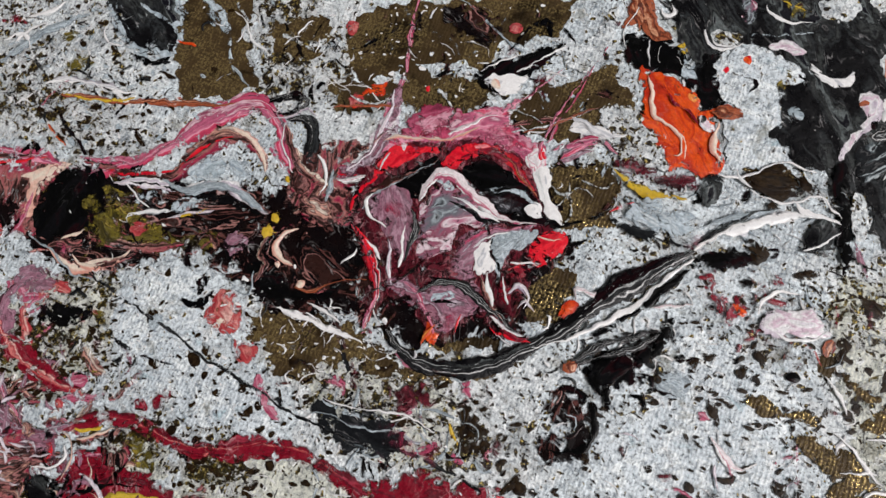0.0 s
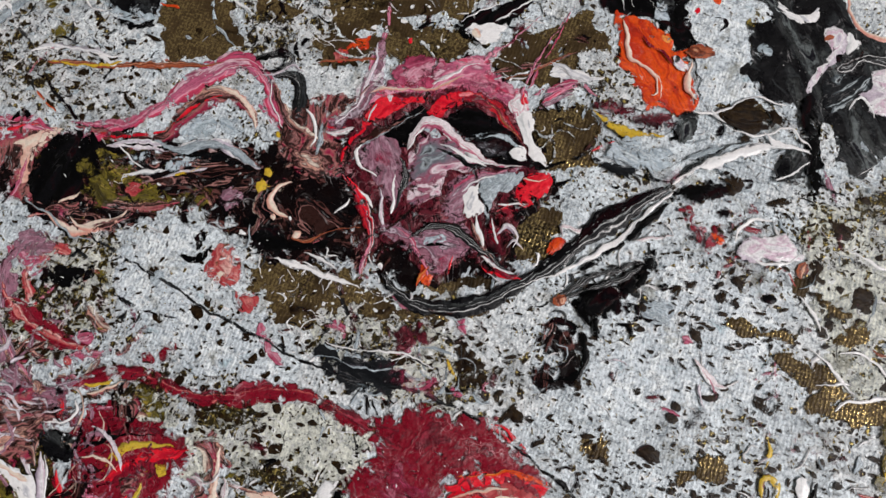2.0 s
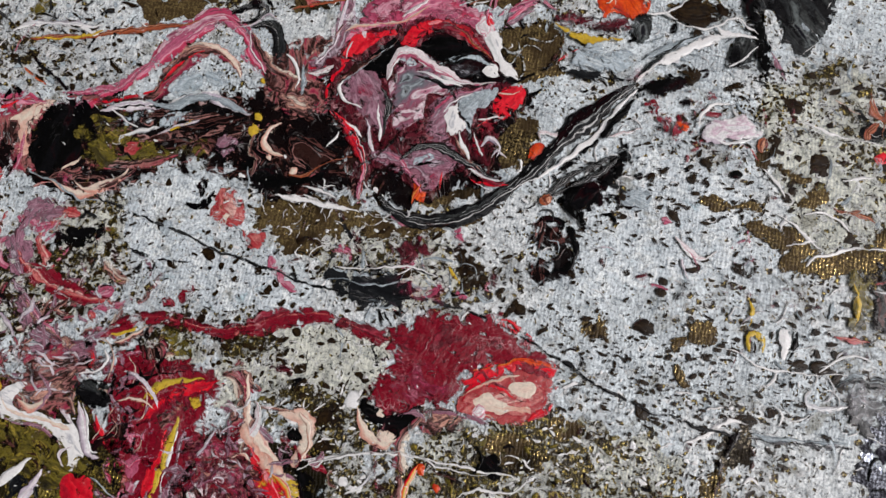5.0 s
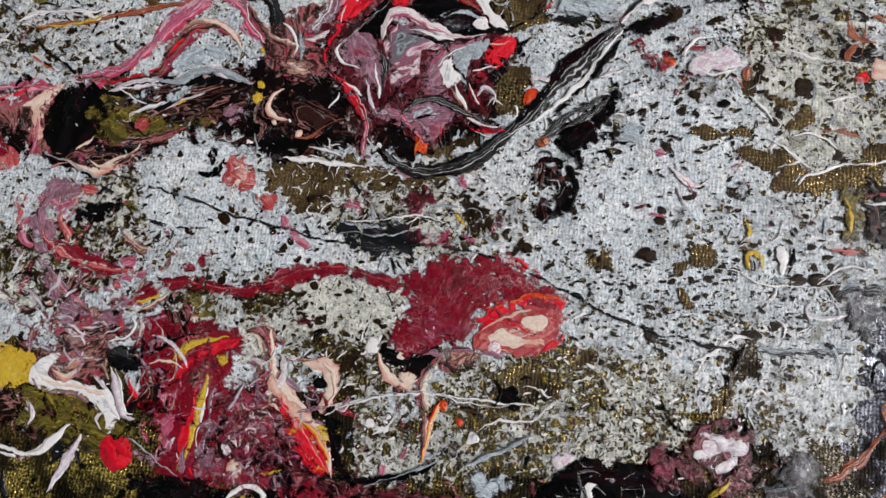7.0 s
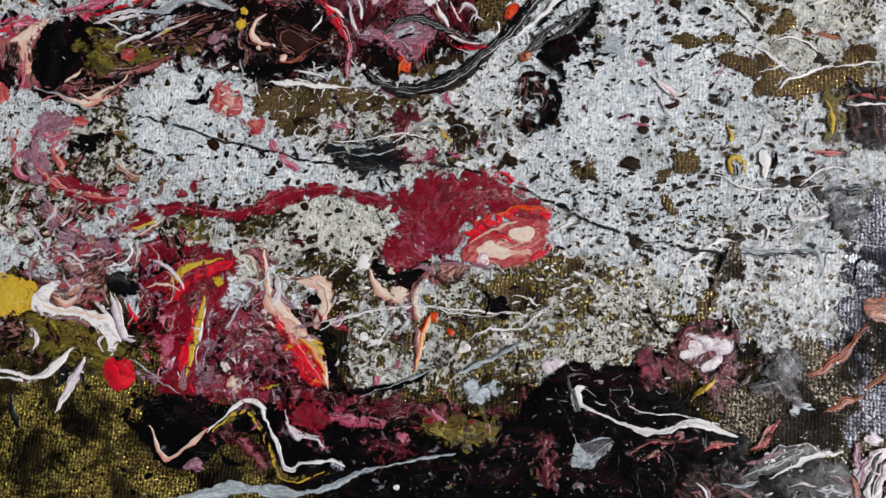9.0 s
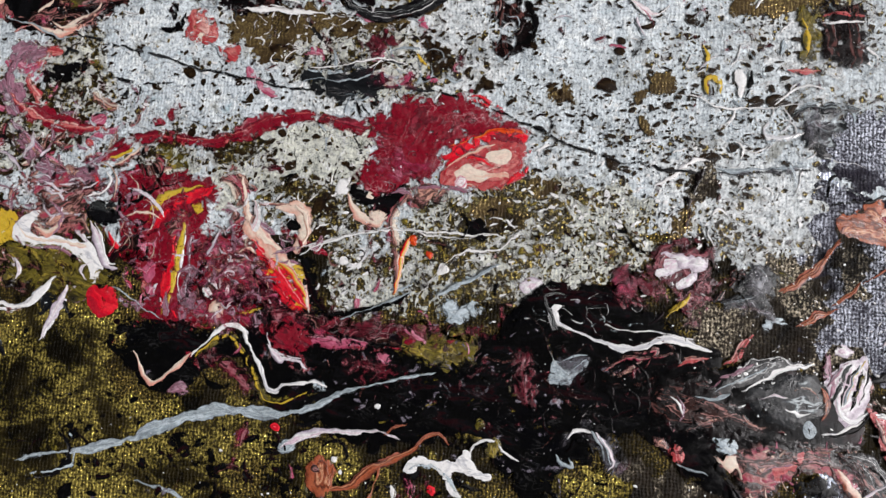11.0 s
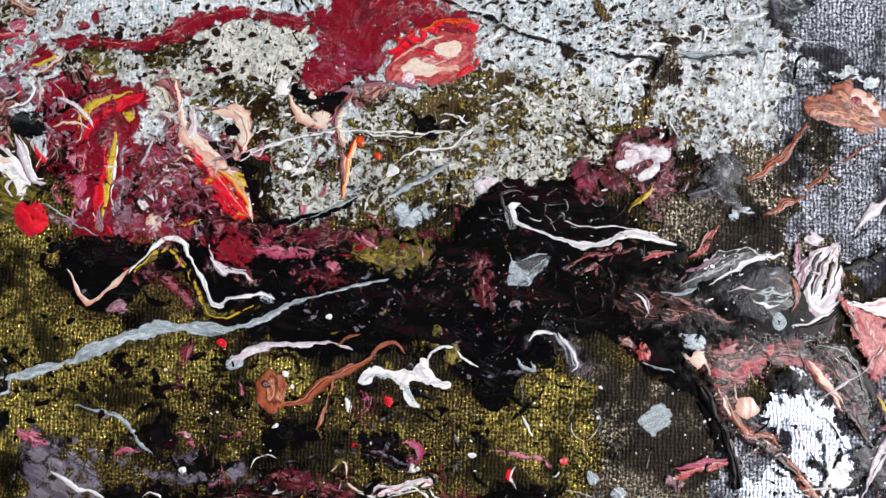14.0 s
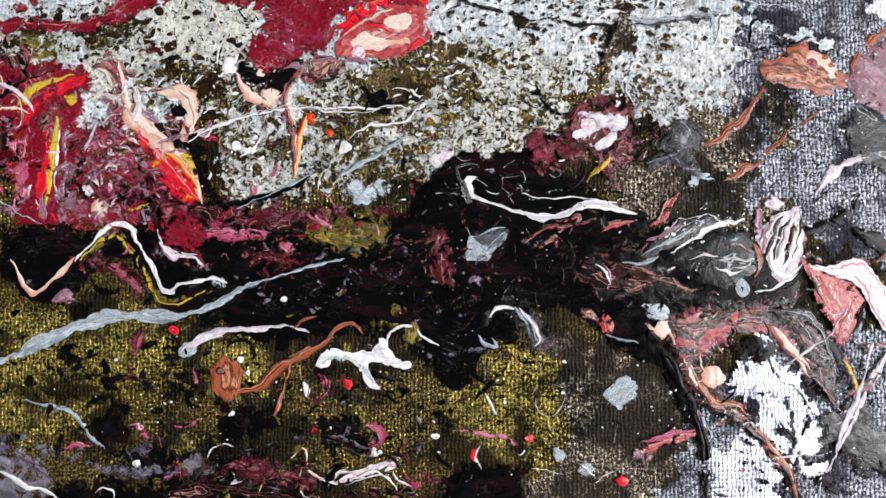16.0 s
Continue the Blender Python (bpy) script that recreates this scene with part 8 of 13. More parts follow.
litter("short curling wisps of magenta paint", "magenta", 0.372, 237, 9, (19.4, -63.6), (24.5, 4.1), 6, 1.6, 0.1)
litter("short curling wisps of dark rose paint", "dusk", 0.372, 238, 9, (19.4, -63.6), (24.5, 4.1), 6, 1.6, 0.1)

# zigzag of white, gold and brown paint
ribbon("paint_run", "plum ground of the zigzag", "dusk", 0.2, 0.744, [(-13.9, -37.3, 3.2), (-9.7, -36, 4.6), (-5.2, -39.8, 4.6), (-2.8, -43.8, 2.7)], 0.4)
ribbon("paint_run", "plum and rose mottled run", "wine", 0.25, 0.752, [(-14.4, -36.8, 2.1), (-10.7, -37.1, 3.8), (-6.8, -39.9, 4.2), (-4.4, -42.9, 2.5)], 0.4)
ribbon("paint_run", "ochre band of the zigzag", "olive", 0.3, 0.768, [(-16.5, -37.4, 1.5), (-13.1, -33.6, 2.3), (-9.5, -31.6, 2.5), (-7.3, -33.7, 2.3), (-4.2, -38.7, 2.1), (-1.6, -42.9, 2.3), (2.4, -42.4, 1.3), (8.5, -41, 0.8)], 0.15)
ribbon("paint_streak", "yellow band of the zigzag", "yellow", 0.32, 0.776, [(-16, -36.9, 0.6), (-13.1, -33.1, 1), (-9.8, -31.8, 1.1), (-7.2, -34.3, 0.8), (-3.9, -39.8, 0.7), (-1.1, -43.5, 0.7), (3.4, -42.6, 0.6), (6.4, -40.7, 0.5)], 0.2)
ribbon("paint_thread", "black line of the zigzag", "black", 0.34, 0.784, [(-16.1, -35.3, 0.6), (-12.3, -30.9, 0.7), (-8.6, -30.7, 0.7), (-6.1, -34.7, 0.6), (-2.5, -40.2, 0.6), (-1.2, -41.9, 0.5)], 0.2)
ribbon("paint_streak", "white crest of the zigzag", "white", 0.5, 0.792, [(-16.6, -36.4, 0.5), (-13.7, -32.6, 0.7), (-10.7, -30.1, 1), (-7.5, -30.1, 1.2), (-5.7, -33.1, 1.1), (-3.3, -37.6, 1.2), (-0.9, -41.4, 1.5), (1.2, -40.5, 1.5), (4.2, -39.5, 1.3), (7.9, -39.2, 1.5), (9.5, -40.3, 0.8)], 0.12)
ribbon("paint_streak", "cream line", "peach", 0.4, 0.8, [(-27.8, -36, 0.9), (-26, -39, 1.2), (-23.9, -41.6, 1.4), (-21.1, -39.8, 1.2), (-18.6, -37.5, 1.2), (-16.4, -35.8, 0.7)])
blob("paint_spill", "grey end of the zigzag", "ice", 0.35, 0.8, 0.3, [(6.8, -39.1), (9.4, -38.9), (9.6, -41), (8, -40.9)])
blob("paint_spill", "mauve and ochre curl", "mauve", 0.2, 0.808, 0.4, [(-21.4, -42.9), (-18.9, -40.9), (-16.2, -41.5), (-16.5, -43.6), (-19.1, -44)])
ribbon("paint_streak", "plum run down the gold", "wine", 0.25, 0.776, [(-4.2, -45.9, 1.3), (-5, -49.1, 1.9), (-6.2, -53.2, 1.7), (-7.2, -57.3, 0.8)], 0.4)

# grey streak and blue curl
ribbon("paint_run", "long blue-grey brushed streak of paint", "steel", 0.35, 0.816, [(-48.4, -57.8, 0.9), (-41, -56.3, 1.3), (-34.7, -54.9, 1.9), (-27.4, -52.6, 2.8), (-20.3, -49.2, 3.2), (-14.1, -46.8, 3), (-7.9, -45.3, 2.7), (-2.6, -45.8, 2.7), (3.6, -45.2, 2.1)], 0.12)
ribbon("paint_streak", "thin grey tail of the streak", "steel", 0.25, 0.824, [(2.6, -45.3, 1.5), (8.7, -42.9, 1.2), (14.7, -39.8, 1), (20.8, -37.7, 0.8), (25.9, -36.7, 0.6), (29.9, -35.8, 0.4)], 0.2)
ribbon("paint_run", "black and blue curl of paint", "char", 0.35, 0.824, [(-40.5, -50.3, 0.9), (-40.1, -52.3, 1.5), (-38.2, -54.3, 2.4), (-38.2, -57.4, 2.6), (-40.6, -60.1, 2.1), (-45.8, -61.5, 1.7)], 0.2)
ribbon("paint_streak", "pale edge of the curl", "ice", 0.4, 0.832, [(-39.7, -51.3, 0.5), (-37.5, -53.2, 0.7), (-36.7, -56.2, 0.9), (-38.6, -58.9, 0.9), (-41.7, -59.7, 0.7), (-45.9, -60.5, 0.9)], 0.2)
ribbon("paint_streak", "white grey run of paint", "lilac", 0.4, 0.824, [(1.5, -51.9, 1.7), (4, -50.5, 2.1), (6.5, -48.8, 1.9), (10.1, -47.9, 1.4), (15.2, -47.8, 1), (20.4, -47.4, 0.9), (24, -48.4, 0.6)], 0.2)
blob("paint_spill", "grey hooked bead", "steel", 0.4, 0.832, 0.2, [(1, -51.7), (2.4, -50.3), (4.5, -50.7), (4.2, -52.5), (1.9, -52.9)])
drop("paint_drop", "dark heart of the hooked bead", "black", 0.3, 0.84, 2.7, -51.7, 0.7)

# copper runs
ribbon("paint_streak", "copper and brown run of paint", "copper", 0.35, 0.832, [(10.8, -58.2, 1.2), (14.9, -57.9, 2.5), (17.8, -55.2, 2.5), (21.7, -52.4, 2.3), (25.7, -50.3, 1.6), (28.6, -47.9, 0.8), (31.1, -46.7, 0.5), (32.7, -48.6, 0.4)], 0.2)
blob("paint_spill", "copper ringed spill", "copper", 0.3, 0.84, 0.4, [(6.9, -54.9), (9.4, -52.7), (12.1, -54.5), (12.3, -58.1), (9.9, -59.7), (7.5, -58.4)])
drop("paint_drop", "grey ring in the copper spill", "blush", 0.3, 0.848, 8.7, -55, 1.3)
ribbon("paint_streak", "thin copper run", "copper", 0.25, 0.84, [(20.7, -53, 1), (19.9, -56.5, 0.8), (18.7, -60.6, 0.8), (17.8, -62.7, 0.4)], 0.3)
ribbon("paint_thread", "copper curl", "copper", 0.25, 0.84, [(20.9, -47.9, 0.4), (22.4, -46.5, 0.8), (25.4, -45.3, 0.5)], 0.3)

# white splash and black beads
ribbon("paint_streak", "grey drip of the white splash", "ice", 0.4, 0.848, [(32, -53.2, 1.6), (33.6, -55.1, 1.6), (35.1, -57, 0.6)], 0.3)
drop("paint_drop", "ochre bead", "olive", 0.3, 0.856, 41.4, -48.5, 1.4)
ribbon("paint_thread", "black drip line", "black", 0.2, 0.856, [(35.2, -56.5, 0.6), (38, -59.8, 0.8), (40.4, -58.1, 0.6)], 0.4)
ribbon("paint_run", "violet grey fold of paint", "violet", 0.4, 0.752, [(57.7, -42, 1.4), (60.3, -43.9, 2), (62.9, -46.7, 3), (63, -49.7, 2.2)], 0.3)
ribbon("paint_run", "grey branching run on black", "violet", 0.25, 0.768, [(46.1, -51.8, 1.4), (50.1, -51.5, 1.2), (54.1, -50.8, 3), (56.1, -50.1, 2)], 0.5)
ribbon("paint_thread", "fine grey drips", "violet", 0.2, 0.784, [(53.1, -51.8, 0.5), (53.5, -54.3, 0.4), (53.9, -56.2, 0.3)])

# white wave over the black pool
ribbon("paint_run", "white wave of paint", "white", 0.45, 0.744, [(50.1, -22.2, 1.2), (51.3, -24.7, 2.6), (54.9, -26.2, 1.8), (59, -27.8, 1.6), (63.1, -29.1, 2.4), (67.1, -28.1, 3), (71, -26.8, 2.6), (75, -26.9, 1.4), (79.1, -28.2, 0.6)], 0.2)
blob("paint_spill", "white crest of the wave", "white", 0.45, 0.752, 0.5, [(49.1, -22.2), (51.6, -21.1), (54.2, -21.5), (51.7, -23.1), (53.4, -25.6), (50.8, -25.2)])
ribbon("paint_thread", "thin white line", "white", 0.25, 0.752, [(59.9, -24.7, 0.4), (65, -25.4, 0.6), (70, -25.6, 0.5), (76, -26.3, 0.4)], 0.3)
ribbon("paint_streak", "rose drip under the wave", "blush", 0.2, 0.752, [(67.2, -29.9, 2), (64.8, -32.5, 1.4), (61.3, -33.8, 0.6)], 0.5)
ribbon("paint_thread", "rose web line", "blush", 0.12, 0.76, [(60.7, -30.8, 0.4), (62.3, -33.7, 0.5), (66.2, -31.4, 0.4)])
blob("paint_spill", "grey glassy patch on black", "steel", 0.2, 0.768, 0.7, [(50.1, -31.9), (54.1, -31.1), (57.7, -31.4), (56.3, -34.6), (52.4, -36.8), (50.9, -36.4)])
ribbon("paint_run", "crimson brown drape of paint", "wine", 0.25, 0.776, [(45.9, -29.6, 2.6), (44.6, -33.7, 3.5), (45.4, -37.8, 3.6), (47.6, -41.7, 2.6)], 0.4)
ribbon("paint_thread", "rose streak on the drape", "wine", 0.2, 0.784, [(46.4, -29.6, 0.5), (45.2, -34.7, 0.8), (47, -40.7, 0.8), (48.1, -42.1, 0.4)], 0.5)
ribbon("paint_streak", "violet ring on black", "violet", 0.2, 0.752, [(34.6, -37.4, 0.8), (36.3, -39.3, 1), (39.3, -38.1, 1), (39.5, -34, 0.6)], 0.6)
drop("paint_drop", "olive grey bead on black", "olive", 0.2, 0.864, 38.1, -44.5, 1)
litter("short curling wisps of black paint", "black", 0.748, 239, 5, (89.3, -39), (12.8, 5.9), 9, 2.4, 0.1)
litter("short curling wisps of dark rose paint", "dusk", 0.748, 240, 5, (89.3, -39), (12.8, 5.9), 9, 2.4, 0.1)
litter("short curling wisps of rose brown paint", "blush", 0.748, 241, 5, (89.3, -39), (12.8, 5.9), 9, 2.4, 0.1)
litter("short curling wisps of black paint", "black", 0.748, 242, 5, (89.3, -39), (12.8, 5.9), 7, 0.8, 0.1)
litter("short curling wisps of dark rose paint", "dusk", 0.748, 243, 5, (89.3, -39), (12.8, 5.9), 7, 0.8, 0.1)
litter("short curling wisps of wine paint", "wine", 0.748, 244, 5, (89.3, -39), (12.8, 5.9), 7, 0.8, 0.1)

# right hand tangle of rose, grey and black
ribbon("paint_streak", "rose thread", "salmon", 0.25, 0.76, [(82.6, -29.5, 1), (84.5, -26.8, 1.4), (86.4, -24.7, 0.8)], 0.3)
ribbon("paint_run", "grey marbled folds", "mauve", 0.4, 0.784, [(99.9, -26.4, 3.2), (99.8, -30.3, 3.2), (100.2, -34.1, 2.5)], 0.3)
ribbon("paint_streak", "white violet rim of paint", "lilac", 0.45, 0.88, [(120.8, -51.2, 2.1), (118.6, -55, 1.5), (116.1, -59.7, 1.3), (114.1, -64.4, 1.3), (112.1, -68.1, 0.7)], 0.4)
blob("paint_spill", "dark grey pour", "char_vein", 0.2, 0.888, 1.2, [(108.5, -62.5), (114.2, -60.6), (119.7, -64.4), (123.2, -71.8), (117.6, -72.8), (112.1, -68.1), (108.3, -68.1)])
blob("paint_spill", "white splash with ragged threads", "white", 0.2, 0.896, 1.2, [(104.7, -65.4), (107.5, -63.5), (109.3, -67.2), (106.4, -69.1), (111.1, -70.9), (106.3, -72.8), (104.1, -71)])
ribbon("paint_run", "copper brown run of paint", "copper", 0.3, 0.904, [(98.1, -63.5, 1.1), (100.9, -67.2, 1.5), (103.6, -71, 2.2), (105.3, -75.6, 2.2)], 0.4)
ribbon("paint_run", "plum ridge down the canvas", "dusk", 0.3, 0.88, [(87.4, -57.9, 2.8), (89.2, -62.6, 2.3), (89.6, -68.2, 2.1), (90.4, -73.8, 1.9), (90.3, -79.4, 1.3)], 0.4)
ribbon("paint_streak", "dark rose ridge", "copper", 0.3, 0.912, [(88.9, -55.1, 1.3), (91.6, -59.8, 2.3), (95.4, -60.7, 1.9), (97.2, -62.1, 0.9)], 0.4)
ribbon("paint_run", "rose smear on canvas", "salmon", 0.15, 0.888, [(79.2, -71, 2.1), (80.1, -68.2, 2.3), (83.9, -66.4, 1.5), (88.7, -64.9, 2.1)], 0.4)
blob("paint_spill", "slate glassy bead", "steel", 0.2, 0.368, 0.5, [(75.1, -57.9), (77.5, -56.5), (79.3, -57.4), (79.3, -60.3), (76.5, -60.7), (75, -59.8)])
ribbon("paint_streak", "grey white thread of paint", "smoke", 0.3, 0.76, [(62.3, -50.4, 1), (62.4, -55.1, 0.5), (61.7, -59.8, 0.6), (63.6, -62.7, 0.9), (65, -67.4, 0.9), (66.9, -72, 0.9), (68.3, -75.8, 0.7)], 0.6)
drop("paint_drop", "slate bead", "steel", 0.25, 0.768, 66, -68.3, 1)
drop("paint_drop", "slate bead", "steel", 0.25, 0.368, 70.2, -71.1, 1.1)
ribbon("paint_thread", "white dash", "white", 0.25, 0.368, [(53.5, -58.9, 0.6), (54.4, -60.3, 0.8), (55.5, -62.5, 0.3)])
drop("paint_drop", "small bright red bead", "red", 0.3, 0.768, 60.8, -66.2, 0.7)
drop("paint_drop", "small bright red bead", "red", 0.3, 0.896, 76.3, -72.9, 0.8)
drop("paint_drop", "small bright red bead", "red", 0.3, 0.368, 96.6, -71, 0.4)
drop("paint_drop", "small bright red bead", "red", 0.3, 0.368, 30, -57.2, 0.8)
drop("paint_drop", "small bright red bead", "red", 0.3, 0.84, 0.8, -47.9, 0.9)
drop("paint_drop", "small bright red bead", "red", 0.3, 0.368, 24.5, -64.9, 0.6)
drop("paint_drop", "small bright red bead", "red", 0.3, 0.368, 41.9, -74, 0.6)
blob("paint_spill", "red bead with white curl", "red", 0.35, 0.376, 0.2, [(51, -67.9), (52.2, -67.4), (52.7, -69.1), (51.5, -70)])
ribbon("paint_thread", "white curl beside the red bead", "white", 0.35, 0.384, [(52.7, -67.4, 0.6), (52, -68.8, 0.9), (53.1, -71.2, 0.7)])
blob("paint_spill", "white and crimson bead", "white", 0.4, 0.848, 0.2, [(22.8, -57.1), (23.8, -56.3), (24.5, -58), (23.5, -59)])
drop("paint_drop", "white bead of paint", "white", 0.35, 0.848, 11.9, -53, 0.6)
drop("paint_drop", "white bead of paint", "white", 0.35, 0.848, 10.5, -62.1, 0.5)
drop("paint_drop", "white bead of paint", "white", 0.35, 0.368, -5, -64.6, 0.5)
drop("paint_drop", "white bead of paint", "white", 0.35, 0.368, 34.6, -68.4, 1)
drop("paint_drop", "white bead of paint", "white", 0.35, 0.368, 44.9, -65.7, 0.6)
drop("paint_drop", "white bead of paint", "white", 0.35, 0.368, 3.7, -67.4, 0.4)
drop("paint_drop", "white bead of paint", "white", 0.35, 0.856, 13.3, -55.2, 0.4)
drop("paint_drop", "white bead of paint", "white", 0.35, 0.368, 27.7, -71.5, 0.6)
drop("paint_drop", "white bead of paint", "white", 0.35, 0.368, 66.5, -58.6, 0.4)
drop("paint_drop", "white bead of paint", "white", 0.35, 0.368, 67.2, -53.2, 0.4)
drop("paint_drop", "white bead of paint", "white", 0.35, 0.376, 56.8, -60.3, 0.3)
drop("paint_drop", "white bead of paint", "white", 0.35, 0.376, -5.4, -70.4, 0.7)
drop("paint_drop", "white bead of paint", "white", 0.35, 0.784, 19.5, -42.7, 0.6)
blob("paint_spill", "white chip of paint", "white", 0.3, 0.376, 0.2, [(33.4, -68.1), (35.5, -67.7), (36.3, -68.6), (34.1, -69)])
ribbon("paint_thread", "thin cream hook", "peach", 0.25, 0.376, [(20.3, -69.9, 0.5), (21.7, -68, 0.5), (23.1, -68.4, 0.5), (23.6, -71.3, 0.6), (26, -72.7, 0.7), (27.9, -72.7, 0.5)], 0.2)
ribbon("paint_streak", "pink run of paint", "candy", 0.3, 0.384, [(26, -72.9, 0.6), (29.8, -72.2, 1.7), (34.6, -71.2, 1.1), (39.4, -69.5, 0.6)], 0.4)
ribbon("paint_run", "violet brushed smear", "violet", 0.15, 0.864, [(42.2, -61.8, 3.8), (42.7, -65.6, 4.2), (42.2, -69.3, 2.9)], 0.4)
ribbon("paint_streak", "grey branch of paint", "violet", 0.2, 0.392, [(12.6, -68.8, 0.6), (19.3, -67, 1.2), (25, -65.4, 1), (30.8, -67, 1), (38.4, -69.3, 0.6)], 0.4)
ribbon("paint_thread", "grey branch of paint", "violet", 0.15, 0.864, [(26.9, -62.8, 0.4), (29.7, -59.9, 0.6), (32.6, -58, 0.4)])
ribbon("paint_streak", "violet smear on gold", "violet", 0.2, 0.368, [(-27.2, -61.5, 1.4), (-22.4, -61, 1.7), (-17.5, -61.5, 1.2), (-15.5, -64.8, 1.4), (-11.5, -68.1, 0.6)], 0.4)
ribbon("paint_run", "violet grey run", "violet", 0.2, 0.376, [(-31, -65.8, 3.9), (-26, -68.6, 3.3), (-22.1, -71.4, 2.1), (-19.1, -73.3, 1)], 0.4)
ribbon("paint_streak", "white frayed line", "white", 0.3, 0.384, [(-28.8, -71.9, 1), (-25.9, -73.4, 1.4), (-22, -74.7, 0.8), (-17.1, -77.1, 0.4)], 0.5)
ribbon("paint_thread", "ochre fleck line", "yellow", 0.25, 0.368, [(16.3, -71.8, 0.4), (16.1, -73.6, 0.7), (15.5, -75.1, 0.4)])
ribbon("paint_thread", "white fray", "lilac", 0.2, 0.376, [(10.3, -74.1, 0.6), (12.6, -72.7, 1), (14, -71.8, 0.4)], 0.5)
ribbon("paint_run", "plum run", "wine", 0.2, 0.872, [(40.8, -73.1, 1.1), (42.2, -74.9, 2.9), (44.1, -75.9, 1.3)], 0.4)
litter("short curling wisps of rose brown paint", "blush", 0.9, 245, 8, (105, -53.1), (10.4, 7.5), 7, 1.4, -0.6)
litter("short curling wisps of black paint", "black", 0.9, 246, 8, (105, -53.1), (10.4, 7.5), 7, 1.4, -0.6)
litter("short curling wisps of dark rose paint", "dusk", 0.9, 247, 8, (105, -53.1), (10.4, 7.5), 7, 1.4, -0.6)
litter("short curling wisps of white paint", "white", 0.916, 248, 8, (106.5, -66.3), (9.4, 5.6), 4, 0.45)
litter("short curling wisps of black paint", "black", 0.916, 249, 8, (106.5, -66.3), (9.4, 5.6), 4, 0.9)
litter("short curling wisps of grey violet paint", "violet", 0.78, 250, 18, (38.4, -71.2), (28.6, 3.8), 5, 0.8)
litter("short curling wisps of black paint", "black", 0.78, 251, 18, (38.4, -71.2), (28.6, 3.8), 5, 0.8)
litter("short curling wisps of dark rose paint", "dusk", 0.78, 252, 18, (38.4, -71.2), (28.6, 3.8), 5, 0.8)
litter("short curling wisps of white paint", "white", 0.78, 253, 18, (38.4, -71.2), (28.6, 3.8), 5, 0.4)

# upper right of the lower half
blob("paint_spill", "copper knot of paint with a dark heart", "copper", 0.4, 0.384, 0.5, [(101.4, -2), (105.3, -0.5), (108.3, 3.4), (110.2, 3.9), (109.2, -0.1), (112.1, -0.6), (114.8, -4), (115.7, -6.5), (110.9, -7.9), (106.1, -6.4), (102.3, -5)])
blob("paint_spill", "peach lobe in the copper knot", "peach", 0.4, 0.392, 0.3, [(107.7, -1), (110.6, -0.1), (113, -2), (114.8, -5), (112.4, -6), (110.1, -3.5), (108.1, -3.5)])
drop("paint_drop", "plum heart of the knot", "crimson", 0.35, 0.4, 109.8, -2.5, 1.5)
ribbon("paint_streak", "salmon thread of paint", "copper", 0.35, 0.392, [(91.5, -16.9, 1), (95.4, -14.2, 1.3), (98.8, -10.3, 1.3), (101.8, -6.1, 1)])
ribbon("paint_streak", "black twig of paint", "black", 0.25, 0.408, [(99.5, -0.5, 0.6), (103.4, 0.8, 0.9), (106.3, 1.1, 0.8), (110.2, 2.4, 1), (113.9, 3.4, 0.6)], 0.3)
ribbon("paint_thread", "black twig of paint", "black", 0.25, 0.416, [(99.4, 1.5, 0.8), (99.6, 4.9, 0.8), (101.6, 6.1, 0.8), (104.1, 8.4, 0.6)], 0.3)
blob("paint_spill", "ice white patch of paint", "film_clean", 0.05, 0.424, 0.8, [(100.7, 8.9), (114.3, 9.8), (116, 2.9), (113, -0.1), (106.3, 1.9), (100.6, 3)])
blob("paint_spill", "grey marbled pour", "mauve", 0.35, 0.4, 0.5, [(115.8, -3), (119.8, 0.9), (125.6, 0.8), (127.1, -10.9), (120.4, -10.9), (116.2, -8)])
ribbon("paint_run", "copper brown ribbon", "copper", 0.4, 0.432, [(115.8, -5, 1.5), (118.3, -0.1, 2.3), (121.8, 2.8, 2.7), (125.7, 4.8, 2.9)], 0.3)
ribbon("paint_streak", "copper leaf of paint", "copper", 0.3, 0.368, [(94.2, -23, 0.6), (96.2, -21.7, 1.5), (99.1, -20.1, 1.7), (102, -19.1, 0.8)], 0.2)
ribbon("paint_thread", "copper leaf of paint", "copper", 0.25, 0.376, [(100.6, -18.6, 0.6), (102.5, -17.2, 1), (104.5, -15.2, 0.8), (105.5, -13.8, 0.5)], 0.4)
ribbon("paint_thread", "thin copper whisker", "copper", 0.2, 0.408, [(105.9, -14.3, 0.4), (109.8, -11.4, 0.4), (114.7, -8.9, 0.3)])
ribbon("paint_thread", "plum dash", "dusk", 0.2, 0.416, [(106.9, -14.8, 0.8), (109.7, -15.3, 0.8), (112.1, -15.8, 0.6)], 0.3)
ribbon("paint_run", "silver grey petal of paint", "lilac", 0.4, 0.424, [(109.5, -25, 1), (112.4, -21.6, 2.5), (116.3, -19.2, 3.2), (121.9, -17.7, 2.9)], 0.3)
ribbon("paint_run", "grey marbled petal", "banded", 0.4, 0.432, [(115.5, -15.8, 2.3), (119.3, -15.3, 3.2), (125.1, -14.3, 3.8)], 0.3)
blob("paint_spill", "grey black marbled pour", "char_vein", 0.3, 0.44, 0.7, [(115.6, -9.9), (121.4, -10.9), (127.1, -10.9), (126.8, -20.6), (119.1, -20.6), (115.5, -15.8)])
